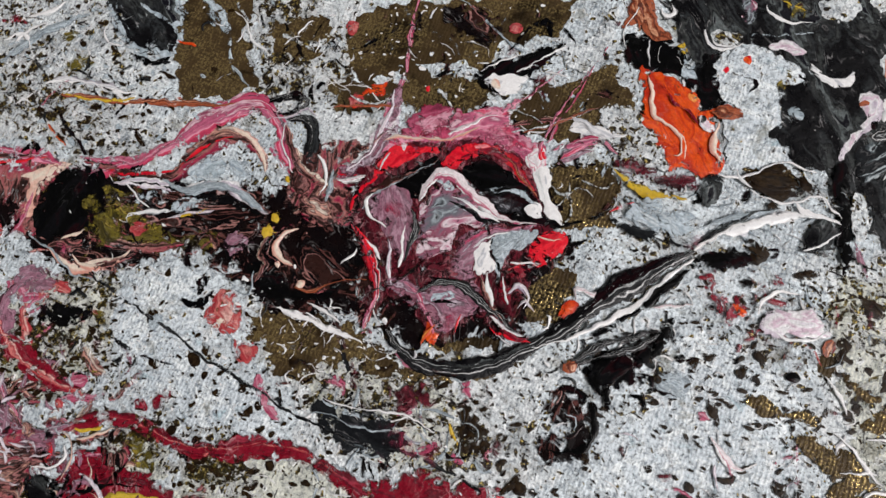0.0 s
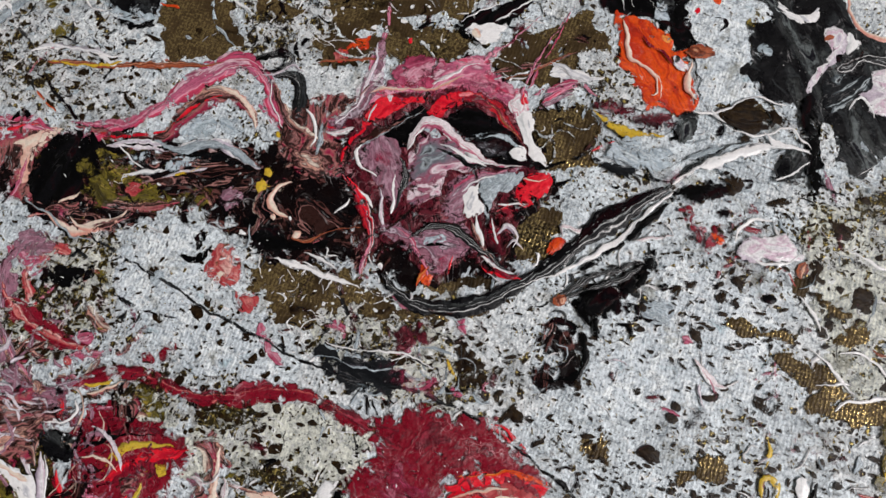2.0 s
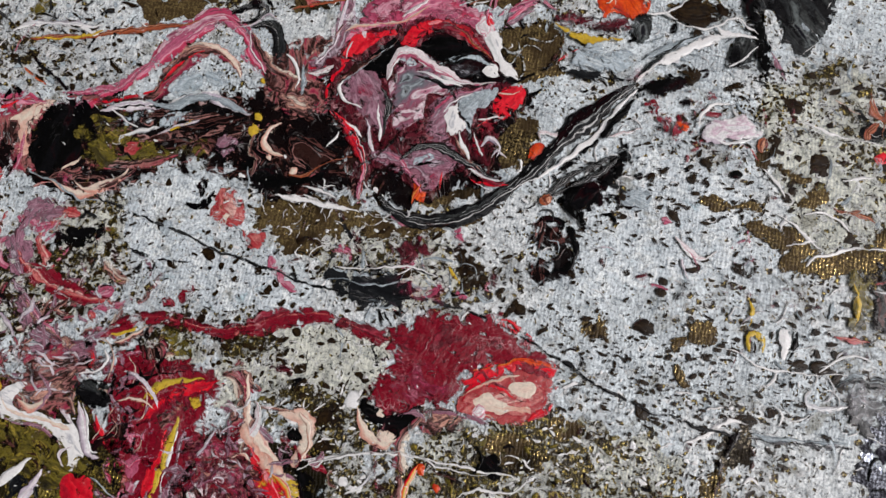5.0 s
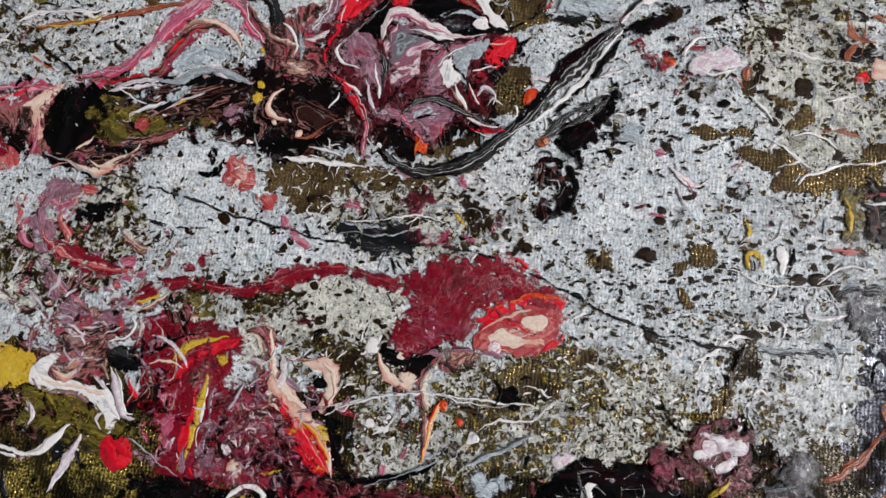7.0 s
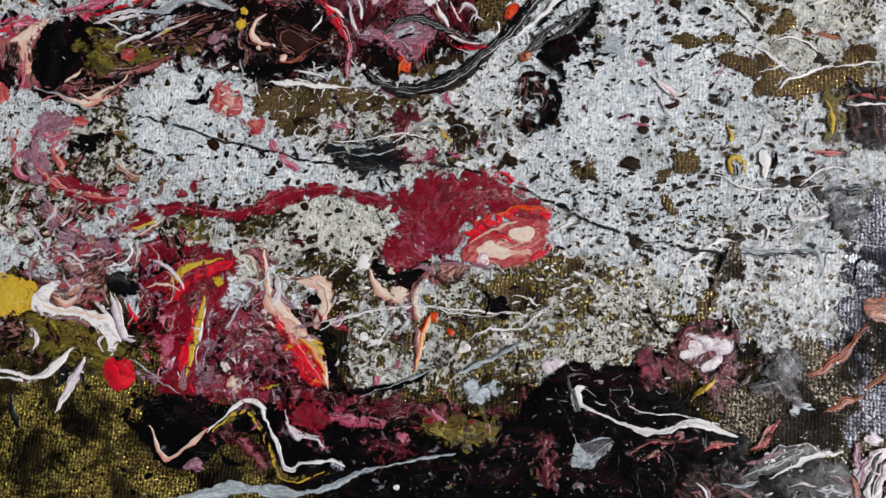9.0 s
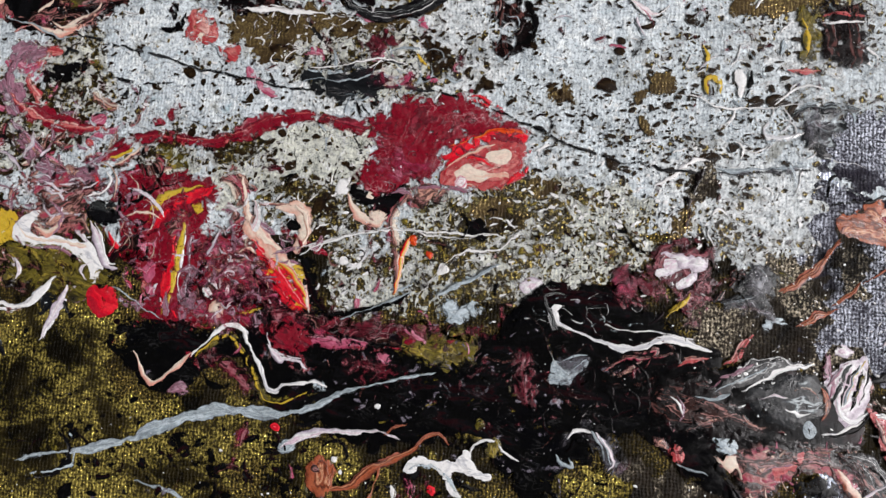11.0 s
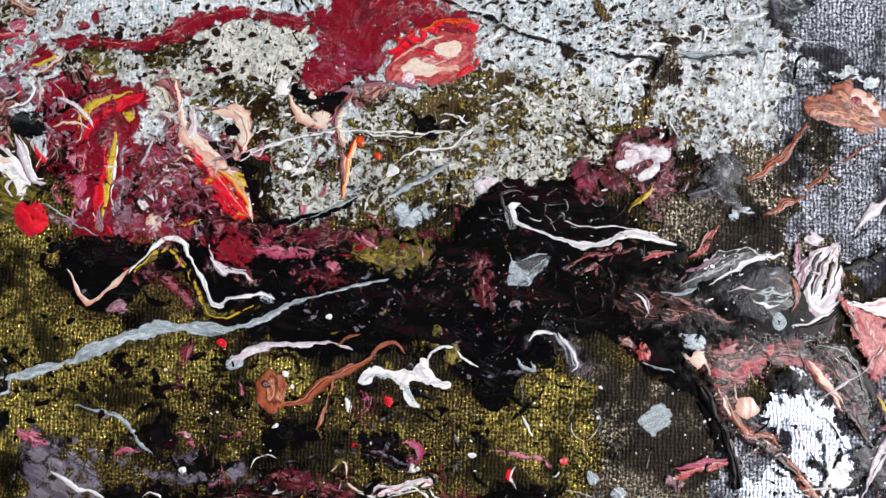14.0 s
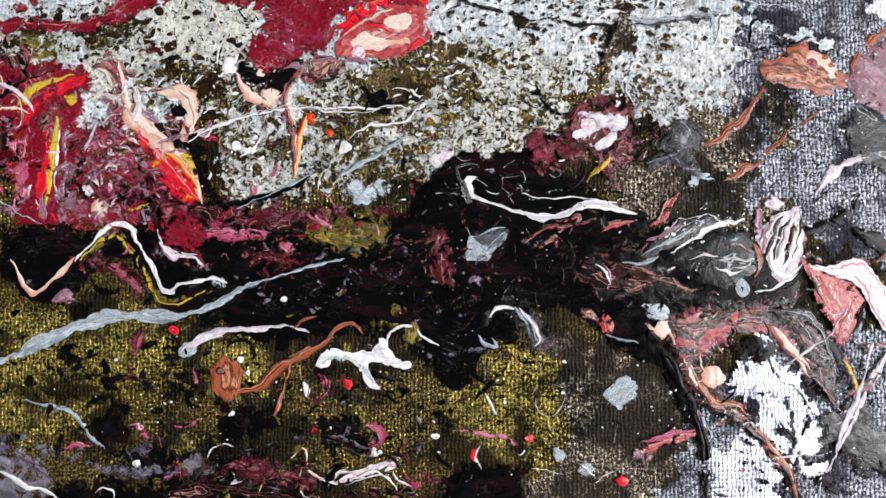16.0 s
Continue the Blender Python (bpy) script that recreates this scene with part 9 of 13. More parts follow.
blob("paint_spill", "charcoal knot of paint", "char", 0.35, 0.4, 0.6, [(84.8, -13.7), (87.7, -11.3), (90.6, -13.7), (90.5, -18.6), (88, -20.6), (84.7, -19.6), (81.8, -20.5), (78.9, -19.6), (82.8, -17.6)])
ribbon("paint_run", "charcoal curl with pale lines", "char_vein", 0.35, 0.408, [(78.9, -19.6, 1.3), (82.8, -19.1, 2.3), (86.6, -17.6, 2.5), (89.1, -14.7, 2.1), (87.7, -12.3, 1.4)], 0.3)
blob("paint_spill", "slate splash with rays", "ice", 0.2, 0.768, 0.8, [(87.6, -20.6), (90.4, -21), (93.3, -22.5), (90.4, -23.5), (88.9, -24.9), (88, -23)])
ribbon("paint_streak", "ochre dash of paint", "yellow", 0.3, 0.744, [(70.7, -22.9, 1), (72.6, -20.5, 1.5), (75.1, -18.6, 0.8)], 0.35)
blob("paint_spill", "wine frayed stain", "wine", 0.1, 0.744, 1.2, [(61.1, -15.6), (64.5, -13.6), (67.4, -14.6), (67.3, -20.5), (63.5, -20.5), (60.6, -18.5)])
blob("paint_spill", "wine fringe", "wine", 0.2, 0.752, 1.2, [(60.1, -14.1), (65.5, -12.2), (68.3, -14.6), (67.8, -21.5), (62.5, -22), (60.1, -18.5)])
blob("paint_spill", "wine fringe", "wine", 0.2, 0.752, 1.2, [(73.2, -15.6), (78, -12.7), (79.9, -16.6), (77.9, -23.4), (73.1, -23.4)])
blob("paint_spill", "dark plum arch", "dusk", 0.2, 0.76, 0.5, [(68.4, -10.7), (71.3, -8.3), (76.2, -7.6), (79, -9.8), (79.5, -13.7), (77.1, -12.2), (75.7, -9.8), (72.3, -10.2)])
ribbon("paint_streak", "white jagged splash", "white", 0.3, 0.768, [(69.8, -14.6, 1.4), (70.3, -11.2, 1.4), (74.2, -11.7, 1.9), (77.6, -11.2, 1.4)], 0.6)
ribbon("paint_streak", "white foot of the splash", "white", 0.3, 0.776, [(73.2, -13.2, 1.4), (72.2, -16.6, 1.5), (74.6, -15.6, 1)], 0.5)
blob("paint_spill", "silver white loop of paint", "lilac", 0.35, 0.8, 0.3, [(99.9, -26.9), (102.8, -25.4), (105.1, -26.9), (102.7, -27.4)])
ribbon("paint_streak", "rose thread", "salmon", 0.3, 0.776, [(83.1, -29.8, 0.8), (85, -26.9, 1.2), (86, -24.9, 0.6)], 0.3)
ribbon("paint_streak", "white black loop", "banded", 0.35, 0.76, [(49.4, -22.9, 0.8), (49.9, -24.8, 1.9), (51.3, -26.3, 1.4), (48.9, -20.5, 0.8), (52.3, -19.5, 1.7)], 0.4)
# White flecks stand in for sparkling threads within the glare.
sprinkle("fleck", "white flecks painted as glints on canvas", "white", 0.788, 40, 300, (105.8, -20.6), (12.4, 9.6), 0.102, 1.3, 0, 0.005)
sprinkle("fleck", "white flecks painted as glints on canvas", "white", 0.9, 41, 260, (99.9, -66.3), (12.2, 7.5), 0.102, 1.3, 0, 0.005)
sprinkle("fleck", "dark flecks on canvas", "black", 0.9, 42, 200, (104.6, -66.3), (11.3, 7.5), 0.3, 1.6, 0, 0.005)

# details of the tangle
ribbon("paint_thread", "rose thread", "salmon", 0.35, 0.904, [(83.2, -29.6, 0.6), (85, -27.4, 1), (85.9, -24.9, 0.6)])
ribbon("paint_streak", "rose veil beneath the wave", "blush", 0.3, 0.768, [(65.1, -29.7, 1.4), (69.5, -28.7, 1.9), (67.6, -31.6, 1)], 0.5)
ribbon("paint_run", "dark strands", "dusk", 0.4, 1.024, [(106.1, -53.9, 1.3), (109.9, -57.7, 2.5), (112.7, -61.4, 1.9)], 0.4)
ribbon("paint_thread", "white rim strand", "white", 0.4, 1.04, [(104.2, -55.9, 0.5), (106.6, -58.7, 0.9), (108, -62, 0.6)], 0.4)

# marbling of the red star
blob("paint_spill", "thin mauve marbled flank", "mauve", 0.25, 0.784, 0.5, [(-13, 58.4), (-9.8, 62), (-9, 68.5), (-7.5, 72.6), (-5.3, 68.6), (-5.7, 65.4), (-7.6, 60.6), (-9.8, 58)])
ribbon("paint_streak", "lilac grey vein", "lilac", 0.3, 0.792, [(-9, 76.2, 0.5), (-8.3, 71.7, 0.8), (-8, 67.1, 0.9), (-8.5, 62.9, 0.9), (-11.1, 58.5, 0.6)], 0.4)
ribbon("paint_streak", "brown vein", "blush", 0.3, 0.8, [(-7.3, 67.9, 0.6), (-8.7, 64.7, 1.2), (-10.7, 62.9, 1.4), (-12.9, 60.1, 1.4)], 0.5)
blob("paint_spill", "magenta stained crown", "magenta", 0.3, 0.792, 0.6, [(-4.5, 68.4), (-4.7, 71.6), (-3, 74.5), (0.1, 75.9), (3.8, 76.1), (3.3, 73.3), (1.1, 70.4)])
ribbon("paint_thread", "white and pink line", "candy", 0.35, 0.8, [(3, 71.1, 0.6), (5.4, 73.4, 0.9), (7.7, 76, 0.8), (10.3, 77.8, 0.6)], 0.4)
blob("paint_spill", "magenta stain beside the serpent", "veil", 0.2, 0.92, 0.9, [(45.1, 66.7), (47.8, 69.3), (51.4, 68.6), (54, 66.4), (50.8, 65.7), (47.5, 65.5)])
ribbon("paint_streak", "smoky tip of the white fan", "smoke", 0.35, 0.928, [(51, 66.8, 1.3), (53.8, 70.5, 1.7), (57.7, 74.1, 1.5), (62.5, 77.7, 0.9)], 0.5)
ribbon("paint_thread", "black line in the white fan", "char", 0.35, 0.936, [(50.4, 67.1, 0.7), (53.5, 71.5, 0.8), (57.3, 75.5, 0.7), (61.4, 77.9, 0.4)], 0.5)

# heart of crimson paint
blob("paint_spill", "deep crimson glossy paint", "crimson", 0.35, 0.608, 0.6, [(18.4, 15.2), (22.5, 16.6), (28.1, 14.9), (33.6, 12.9), (30.7, 10.4), (27, 6.3), (27.6, 1.6), (23.7, -0.4), (19.2, 1.6), (17.3, 7.6)])
blob("paint_spill", "thin crimson paint", "veil", 0.3, 0.616, 0.7, [(13.8, 2.9), (18.4, 7.7), (23.9, 6.4), (28.4, 3.8), (26.8, 0), (20.7, -1.3), (15.4, -1)])
ribbon("paint_streak", "bright red flick", "red", 0.35, 0.624, [(31.6, 16.4, 0.8), (33.6, 17, 1.5), (36.4, 15.6, 1.5), (38.6, 14.6, 0.6)], 0.7)
ribbon("paint_run", "smoky run of paint", "smoke", 0.25, 0.544, [(78.5, 4.6, 1), (84.5, 5, 2), (90.4, 5.5, 2.2), (97.3, 6.9, 1.8)], 0.8)
blob("paint_spill", "smoky pool of paint", "smoke", 0.25, 0.552, 0.8, [(93, 16.5), (96.9, 18.6), (101.7, 18.7), (101.8, 14.6), (98.2, 10.1), (94.7, 11.1)])
blob("paint_spill", "thin magenta paint", "veil", 0.2, 0.888, 0.9, [(11.3, 19.7), (15.3, 21.9), (20.8, 21), (22.4, 17.4), (18.3, 16.3), (13.4, 16.7)])
litter("short curling wisps of wine paint", "wine", 0.42, 263, 18, (87.4, 29.5), (11.3, 9.3), 5, 1, 0.5)
litter("short curling wisps of smoke paint", "smoke", 0.42, 264, 18, (87.4, 29.5), (11.3, 9.3), 5, 1, 0.5)
litter("short curling wisps of grey violet paint", "violet", 0.42, 265, 18, (87.4, 29.5), (11.3, 9.3), 5, 1, 0.5)
litter("short curling wisps of white paint", "white", 0.42, 266, 18, (87.4, 29.5), (11.3, 9.3), 5, 0.5, 0.5)
litter("short curling wisps of white paint", "white", 0.556, 267, 16, (85.1, 12.4), (14.1, 6), 5, 0.4, 0.3)
litter("short curling wisps of smoke paint", "smoke", 0.556, 268, 16, (85.1, 12.4), (14.1, 6), 5, 0.8, 0.3)
litter("short curling wisps of ice blue paint", "ice", 0.556, 269, 16, (85.1, 12.4), (14.1, 6), 5, 0.8, 0.3)

# veils and runs over the lower canvas
blob("paint_spill", "thin wine paint on the weave", "wine", 0.1, 0.824, 0.8, [(-15.3, -34.4), (-11.3, -34.3), (-6.2, -37.7), (-3, -43.1), (-6, -43.8), (-10.1, -40.2), (-13.6, -37.8)])
ribbon("paint_streak", "thin mauve run down the weave", "veil", 0.12, 0.832, [(-5, -45.1, 1), (-5.6, -49, 1.6), (-6.7, -53.4, 1.6), (-7.7, -58.2, 0.9)], 0.8)
ribbon("paint_thread", "grey wisp", "smoke", 0.12, 0.824, [(-11.3, -48.6, 0.6), (-10.2, -51, 0.9), (-10.6, -53.9, 0.5)], 0.7)
blob("paint_spill", "thin slate violet paint", "violet", 0.12, 0.384, 0.8, [(-34.2, -63), (-28.2, -63.9), (-22.1, -65.7), (-17.1, -68.1), (-14.2, -67.1), (-13.1, -69.4), (-18, -71), (-24, -68.7), (-30, -66.8)])
ribbon("paint_streak", "slate run with branches", "smoke", 0.2, 0.392, [(-28.1, -65.4, 1.4), (-24, -68.7, 1.6), (-20.4, -72, 0.9), (-17.4, -75.3, 0.5)], 0.5)
ribbon("paint_thread", "slate thread", "steel", 0.15, 0.392, [(-25.3, -60, 0.4), (-20.3, -60.6, 0.8), (-16.3, -62.3, 0.9), (-13.7, -65.6, 0.6), (-10.7, -68.4, 0.4)], 0.6)
blob("paint_spill", "thin dark wine paint", "wine", 0.1, 0.4, 0.9, [(-1.3, -69.7), (5.6, -71), (13.4, -68.7), (19.2, -69.3), (25.1, -70.7), (24.2, -75.2), (10.6, -75.2), (1.8, -74.4)])
blob("paint_spill", "thin violet paint on the weave", "violet", 0.1, 0.408, 0.9, [(-15.1, -70), (-8.2, -68.7), (-0.3, -69.2), (3.7, -72.5), (-2.2, -73.6), (-12, -72.8)])
ribbon("paint_thread", "grey thread", "smoke", 0.15, 0.408, [(9.5, -69.5, 0.4), (15.3, -67.5, 0.8), (21.1, -66.4, 0.9), (25, -66.2, 0.8), (29.9, -67.7, 0.7), (38.6, -70.4, 0.5)], 0.5)
blob("paint_spill", "pink and white crumb", "candy", 0.25, 0.416, 0.6, [(26.8, -72.3), (29.9, -71.2), (33.8, -72.1), (38.1, -70.7), (36.7, -72.1), (31.9, -73.1), (28, -73.2)])
ribbon("paint_streak", "thin dark wine run", "wine", 0.12, 0.88, [(39, -64.2, 1.4), (40, -68, 2.1), (41.5, -71.8, 1.9), (42.5, -74.6, 1.3)], 0.8)
blob("paint_spill", "wine stained weave", "veil", 0.1, 0.888, 0.9, [(36.7, -71.9), (42.9, -70.3), (47.3, -71.7), (49.2, -74.7), (38.7, -74.9)])
blob("paint_spill", "brown wine stained weave", "wine", 0.12, 0.792, 0.7, [(44.5, -32.7), (47.4, -34.1), (49.1, -38), (48.4, -41.9), (46, -41), (44.8, -37.1)])
blob("paint_spill", "grey scab", "steel", 0.2, 0.8, 0.6, [(50, -33.6), (51.8, -32.6), (54.2, -33.1), (54.5, -35.5), (52.3, -37), (50, -35.9)])
blob("paint_spill", "black eye under the fold", "black", 0.35, 0.784, 0.3, [(54.3, -46.7), (56.2, -45.5), (58.2, -46.8), (58.5, -49), (55.8, -49.4)])
blob("paint_spill", "slate lilac fold", "smoke", 0.35, 0.792, 0.4, [(60.1, -48), (62, -46.6), (64, -48.3), (63, -50.9), (61.1, -50.6)])
ribbon("paint_streak", "slate runs", "smoke", 0.25, 0.792, [(46.1, -50.7, 0.8), (49, -51.6, 1.4), (52.9, -51.5, 1.3), (55.3, -52.2, 0.7)], 0.6)
blob("paint_spill", "glass grey bead", "steel", 0.3, 0.376, 0.5, [(74.1, -57.7), (76, -56.1), (78.8, -56.7), (79.6, -58.8), (77.9, -60.2), (75.8, -60.9), (74.3, -59.6)])
ribbon("paint_streak", "mauve run", "magenta", 0.2, 0.896, [(79.8, -66.3, 1), (83.6, -65.5, 1.7), (86.9, -64.9, 1.3), (88.3, -64.3, 0.6)], 0.5)
blob("paint_spill", "mauve crumb", "mauve", 0.25, 0.904, 0.5, [(78.6, -67.8), (80.5, -67.1), (81.2, -69.2), (79.8, -71.1), (78.3, -69.7)])
ribbon("paint_streak", "grey lilac run", "smoke", 0.25, 0.776, [(62.1, -60.5, 0.6), (64, -62.8, 1), (65.5, -66.6, 1.3), (66.4, -70.4, 1), (67.9, -74.1, 0.7)], 0.5)

# rose lumps, and the edge's bright glare laid on as pale paint
blob("paint_patch", "pale patch painting glare over the canvas", "glare_white", 0.12, 1.048, 2, [(94.6, -53.3), (98.4, -51.3), (103.6, -53.1), (106.8, -57.8), (108.6, -62.1), (105.3, -63.5), (101.6, -60.3), (96.9, -59.9)])
ribbon("paint_streak", "black arm", "black", 0.4, 1.064, [(83.6, -51.1, 1.1), (87.4, -58.6, 1.9), (89.3, -64.3, 1.7), (90.7, -69, 1.4), (90.2, -73.7, 0.9)], 0.4)
ribbon("paint_streak", "dark rose arm", "dusk", 0.4, 1.08, [(100.7, -50.8, 1.1), (102.6, -55.5, 1.5), (105.9, -58.3, 1.5), (108.2, -62.1, 1.1)], 0.4)
ribbon("paint_streak", "dark rose arm", "dusk", 0.4, 1.072, [(88.3, -59.6, 1.1), (93.1, -61.4, 2.3), (95.9, -63.2, 2.1), (99.2, -66, 1.5), (102.4, -69.7, 1.3), (104.3, -73.4, 0.8)], 0.5)
# White flecks painted for glints, and crumbs of paint.
sprinkle("fleck", "white painted glints and crumbs", "white", 1.084, 91, 120, (103.5, -62.1), (10.4, 10.4), 0.072, 1.6, 0, 0.005)

# wine and slate stains by the pale film
blob("paint_spill", "wine stained weave", "wine", 0.12, 0.784, 0.9, [(59.9, -16.9), (63.3, -13.9), (69.2, -9.9), (75, -7.4), (79.4, -8.8), (78.9, -13.3), (75, -18.2), (69.2, -20.7), (63.4, -20.3)])
blob("paint_spill", "pale crumb", "lilac", 0.3, 0.792, 0.7, [(68.7, -12.4), (72.1, -10.9), (77, -11.1), (77.4, -12.8), (74, -14.5), (70.6, -15.3)])
blob("paint_spill", "slate stained weave", "smoke", 0.2, 0.776, 0.7, [(84.2, -13.2), (87.6, -10.8), (90.5, -12.2), (90, -18.1), (87.6, -20.1), (85.2, -18.1)])
blob("paint_spill", "slate stained weave", "smoke", 0.15, 0.912, 0.9, [(80.8, -18.2), (85.7, -18.1), (90.5, -21), (92.4, -23.9), (87.6, -22.5), (81.8, -21.1)])
ribbon("paint_streak", "brown run down the film", "dusk", 0.15, 0.792, [(77.5, 7.5, 0.9), (76, 3.5, 1.4), (74.2, -1.4, 1.4), (74, -6.9, 0.9)], 0.7)
# Glare again: a pale sheen coloured onto the canvas.
blob("paint_patch", "pale patch painting glare over the canvas", "silver", 0.1, 0.56, 2, [(99.8, 8.6), (102.3, 15.6), (109.1, 17.6), (118.6, 17.6), (121.5, 5.7), (119.5, -0.2), (111.8, 0.2), (106.1, 3.2), (101.7, 2.2)])

# flame of yellow and red paint
blob("paint_spill", "crimson field round the flame", "crimson", 0.25, 0.744, 0.9, [(-34.4, -6.4), (-29.7, -3.3), (-24.3, -1.7), (-18.7, -1.9), (-14.6, -3.7), (-16.2, -8.2), (-18.4, -12.7), (-17.1, -19), (-19.1, -24.5), (-16.4, -28.5), (-25.5, -26.1), (-29.7, -20.1), (-32.8, -13.9)])
blob("paint_spill", "crimson and rose field", "veil", 0.3, 0.776, 0.8, [(-17.9, -12.7), (-11.8, -12.7), (-8, -12.9), (-3.7, -16.8), (-1, -21.9), (1.5, -24.8), (-5.8, -26.5), (-14.5, -26.2), (-17.5, -20.1)])
blob("paint_spill", "rose pale mottled patch", "blush", 0.3, 0.784, 0.7, [(-15.7, -16.8), (-11.5, -15.4), (-6, -16), (-6.8, -18.2), (-12.1, -19.1)])
ribbon("paint_streak", "wine arched fold", "wine", 0.35, 0.752, [(-34.2, -11.8, 1), (-31.9, -7.8, 1.8), (-28.4, -4.8, 2), (-23.1, -2.8, 1.6), (-17.5, -2.6, 0.9)], 0.4)
ribbon("paint_thread", "black line under the arch", "black", 0.35, 0.76, [(-32.7, -10.1, 0.6), (-29.3, -6.5, 1), (-25.1, -4.3, 0.8), (-20.8, -3.3, 0.4)], 0.4)
blob("paint_spill", "ochre yellow head of the flame", "yellow", 0.45, 0.768, 0.3, [(-27.2, -9.6), (-27, -6.7), (-23.9, -4.7), (-20.1, -3.8), (-17.3, -3.9), (-21.5, -5.9), (-24.1, -7.8), (-25.9, -10.6)])
blob("paint_spill", "red crest of the flame", "red", 0.45, 0.776, 0.35, [(-27.2, -14), (-26.3, -10.6), (-23.5, -7.9), (-19.9, -5.5), (-15.7, -3.3), (-15.2, -4.9), (-17.6, -6.4), (-21.3, -7.5), (-24.4, -9.9), (-25.6, -13.3)])
ribbon("paint_streak", "ochre stem of the flame", "yellow", 0.5, 0.784, [(-20.7, -10.7, 1.5), (-20.9, -14, 1.6), (-21.3, -18.3, 1.2), (-21.7, -23.7, 1.3), (-22.1, -26.7, 0.9)], 0.3)
ribbon("paint_streak", "red stem of the flame", "red", 0.5, 0.792, [(-22.2, -13.6, 1), (-22.3, -18.4, 1.3), (-22.7, -23.8, 1.3), (-23.4, -27, 0.9)], 0.3)
ribbon("paint_thread", "white line of the stem", "white", 0.5, 0.8, [(-20, -13.4, 0.3), (-20.2, -18.2, 0.7), (-20.4, -23.6, 0.5), (-20.2, -26.2, 0.3)], 0.4)
blob("paint_spill", "lilac mottled hollow", "mauve", 0.4, 0.808, 0.6, [(-24.1, -11.6), (-22.3, -8.7), (-19.6, -8.3), (-20.4, -10.7), (-21.7, -13.5), (-23.3, -13.7)])
blob("paint_spill", "ochre fleck", "yellow", 0.45, 0.816, 0.5, [(-19.4, -7.2), (-18, -7.3), (-17.3, -8.6), (-18.6, -9.7)])
blob("paint_spill", "pink flank of the flame", "magenta", 0.4, 0.8, 0.7, [(-27.9, -21), (-26.1, -17.6), (-24.4, -19.6), (-24.5, -23.9), (-26.1, -25.6)])
ribbon("paint_streak", "grey rose ribbon", "mauve", 0.4, 0.816, [(-19, -12.8, 1), (-18.8, -17, 1.4), (-19, -21.3, 1.5), (-18.9, -26.6, 1.2)], 0.5)
ribbon("paint_streak", "rose threads from the scroll", "blush", 0.3, 0.624, [(-56.2, 5.4, 0.7), (-52.1, 1.2, 1.6), (-47.1, -1.3, 1.8), (-41.3, -1.9, 1.5), (-35.9, 0.2, 0.7)], 0.5)
ribbon("paint_thread", "rose threads from the scroll", "pink", 0.3, 0.632, [(-54.3, 4.4, 0.5), (-49.1, 0.3, 0.8), (-43, -2.1, 0.9), (-37.6, 0.6, 0.6)], 0.5)
ribbon("paint_streak", "crimson run to the ochre fleck", "crimson", 0.35, 0.64, [(-39.7, -5.1, 1.1), (-38.5, -1.7, 1.8), (-36.6, 1.2, 1.5), (-31.8, 3.8, 1.4), (-25.2, 5.2, 0.8)], 0.4)
blob("paint_spill", "rose mottled field of the scrolls", "blush", 0.25, 0.752, 0.9, [(-51, -5.5), (-45.7, -2.8), (-38.8, -3.4), (-37, -7.7), (-41.2, -10.2), (-39.6, -13.4), (-46, -15.5), (-48.9, -11.9)])
blob("paint_spill", "thin rose paint of the scrolls", "veil", 0.25, 0.768, 0.9, [(-47.8, -4.1), (-40.1, -1.8), (-36.4, -4.3), (-34.6, -8.6), (-39.3, -7.9), (-43.9, -7.1)])
ribbon("paint_streak", "white curl", "white", 0.45, 0.784, [(-37.2, -2.2, 0.8), (-35.8, -4.3, 1), (-37.2, -6.4, 0.9), (-40.5, -7.4, 0.6)], 0.4)
blob("paint_spill", "ochre yellow splash", "yellow", 0.35, 0.776, 0.6, [(-61.4, -12.4), (-57.1, -10.9), (-53.3, -11.2), (-54.2, -14.5), (-55.4, -17.4), (-60.3, -18.9)])
ribbon("paint_streak", "red tick", "red", 0.45, 0.792, [(-35.2, -14.1, 0.6), (-33.6, -16.1, 1.3), (-32.2, -18.2, 0.7)], 0.4)
blob("paint_spill", "peach limb", "peach", 0.5, 0.792, 0.3, [(-10.3, -2.8), (-8.6, -7.6), (-7.3, -11.8), (-2.9, -14.6), (0.6, -16.5), (3.8, -21.5), (5.2, -24.2), (2.2, -21.6), (-1.4, -17.7), (-6, -15.4), (-8.5, -13), (-9.4, -8.7)])
blob("paint_spill", "red flank of the limb", "red", 0.5, 0.8, 0.5, [(-7.9, -13.1), (-5, -15.3), (-2, -17.7), (0.1, -21.8), (4.1, -24.3), (0.9, -24.3), (-3.2, -21), (-2.4, -18.8), (-5.3, -17)])
blob("paint_spill", "ochre hollow of the limb", "yellow", 0.55, 0.808, 0.5, [(-1, -19.8), (1.8, -17.4), (3.6, -19.4), (3.6, -22.5), (1.1, -21.2)])
ribbon("paint_streak", "peach arm", "peach", 0.45, 0.8, [(0.6, -6.3, 1.1), (2.8, -8.3, 1.9), (3.3, -11.5, 1.6), (2, -14.8, 0.8)], 0.35)
ribbon("paint_streak", "wine run under the limb", "wine", 0.3, 0.824, [(-15.8, -25.3, 1), (-11.7, -22.8, 1.7), (-6.3, -22.9, 1.7), (-1.7, -24.6, 1.1)], 0.6)
litter("short curling wisps of wine paint", "wine", 0.836, 270, 10, (-10.8, -21.1), (6.5, 3.8), 5, 1.2, 0.2)
litter("short curling wisps of crimson paint", "crimson", 0.836, 271, 10, (-10.8, -21.1), (6.5, 3.8), 5, 1.2, 0.2)
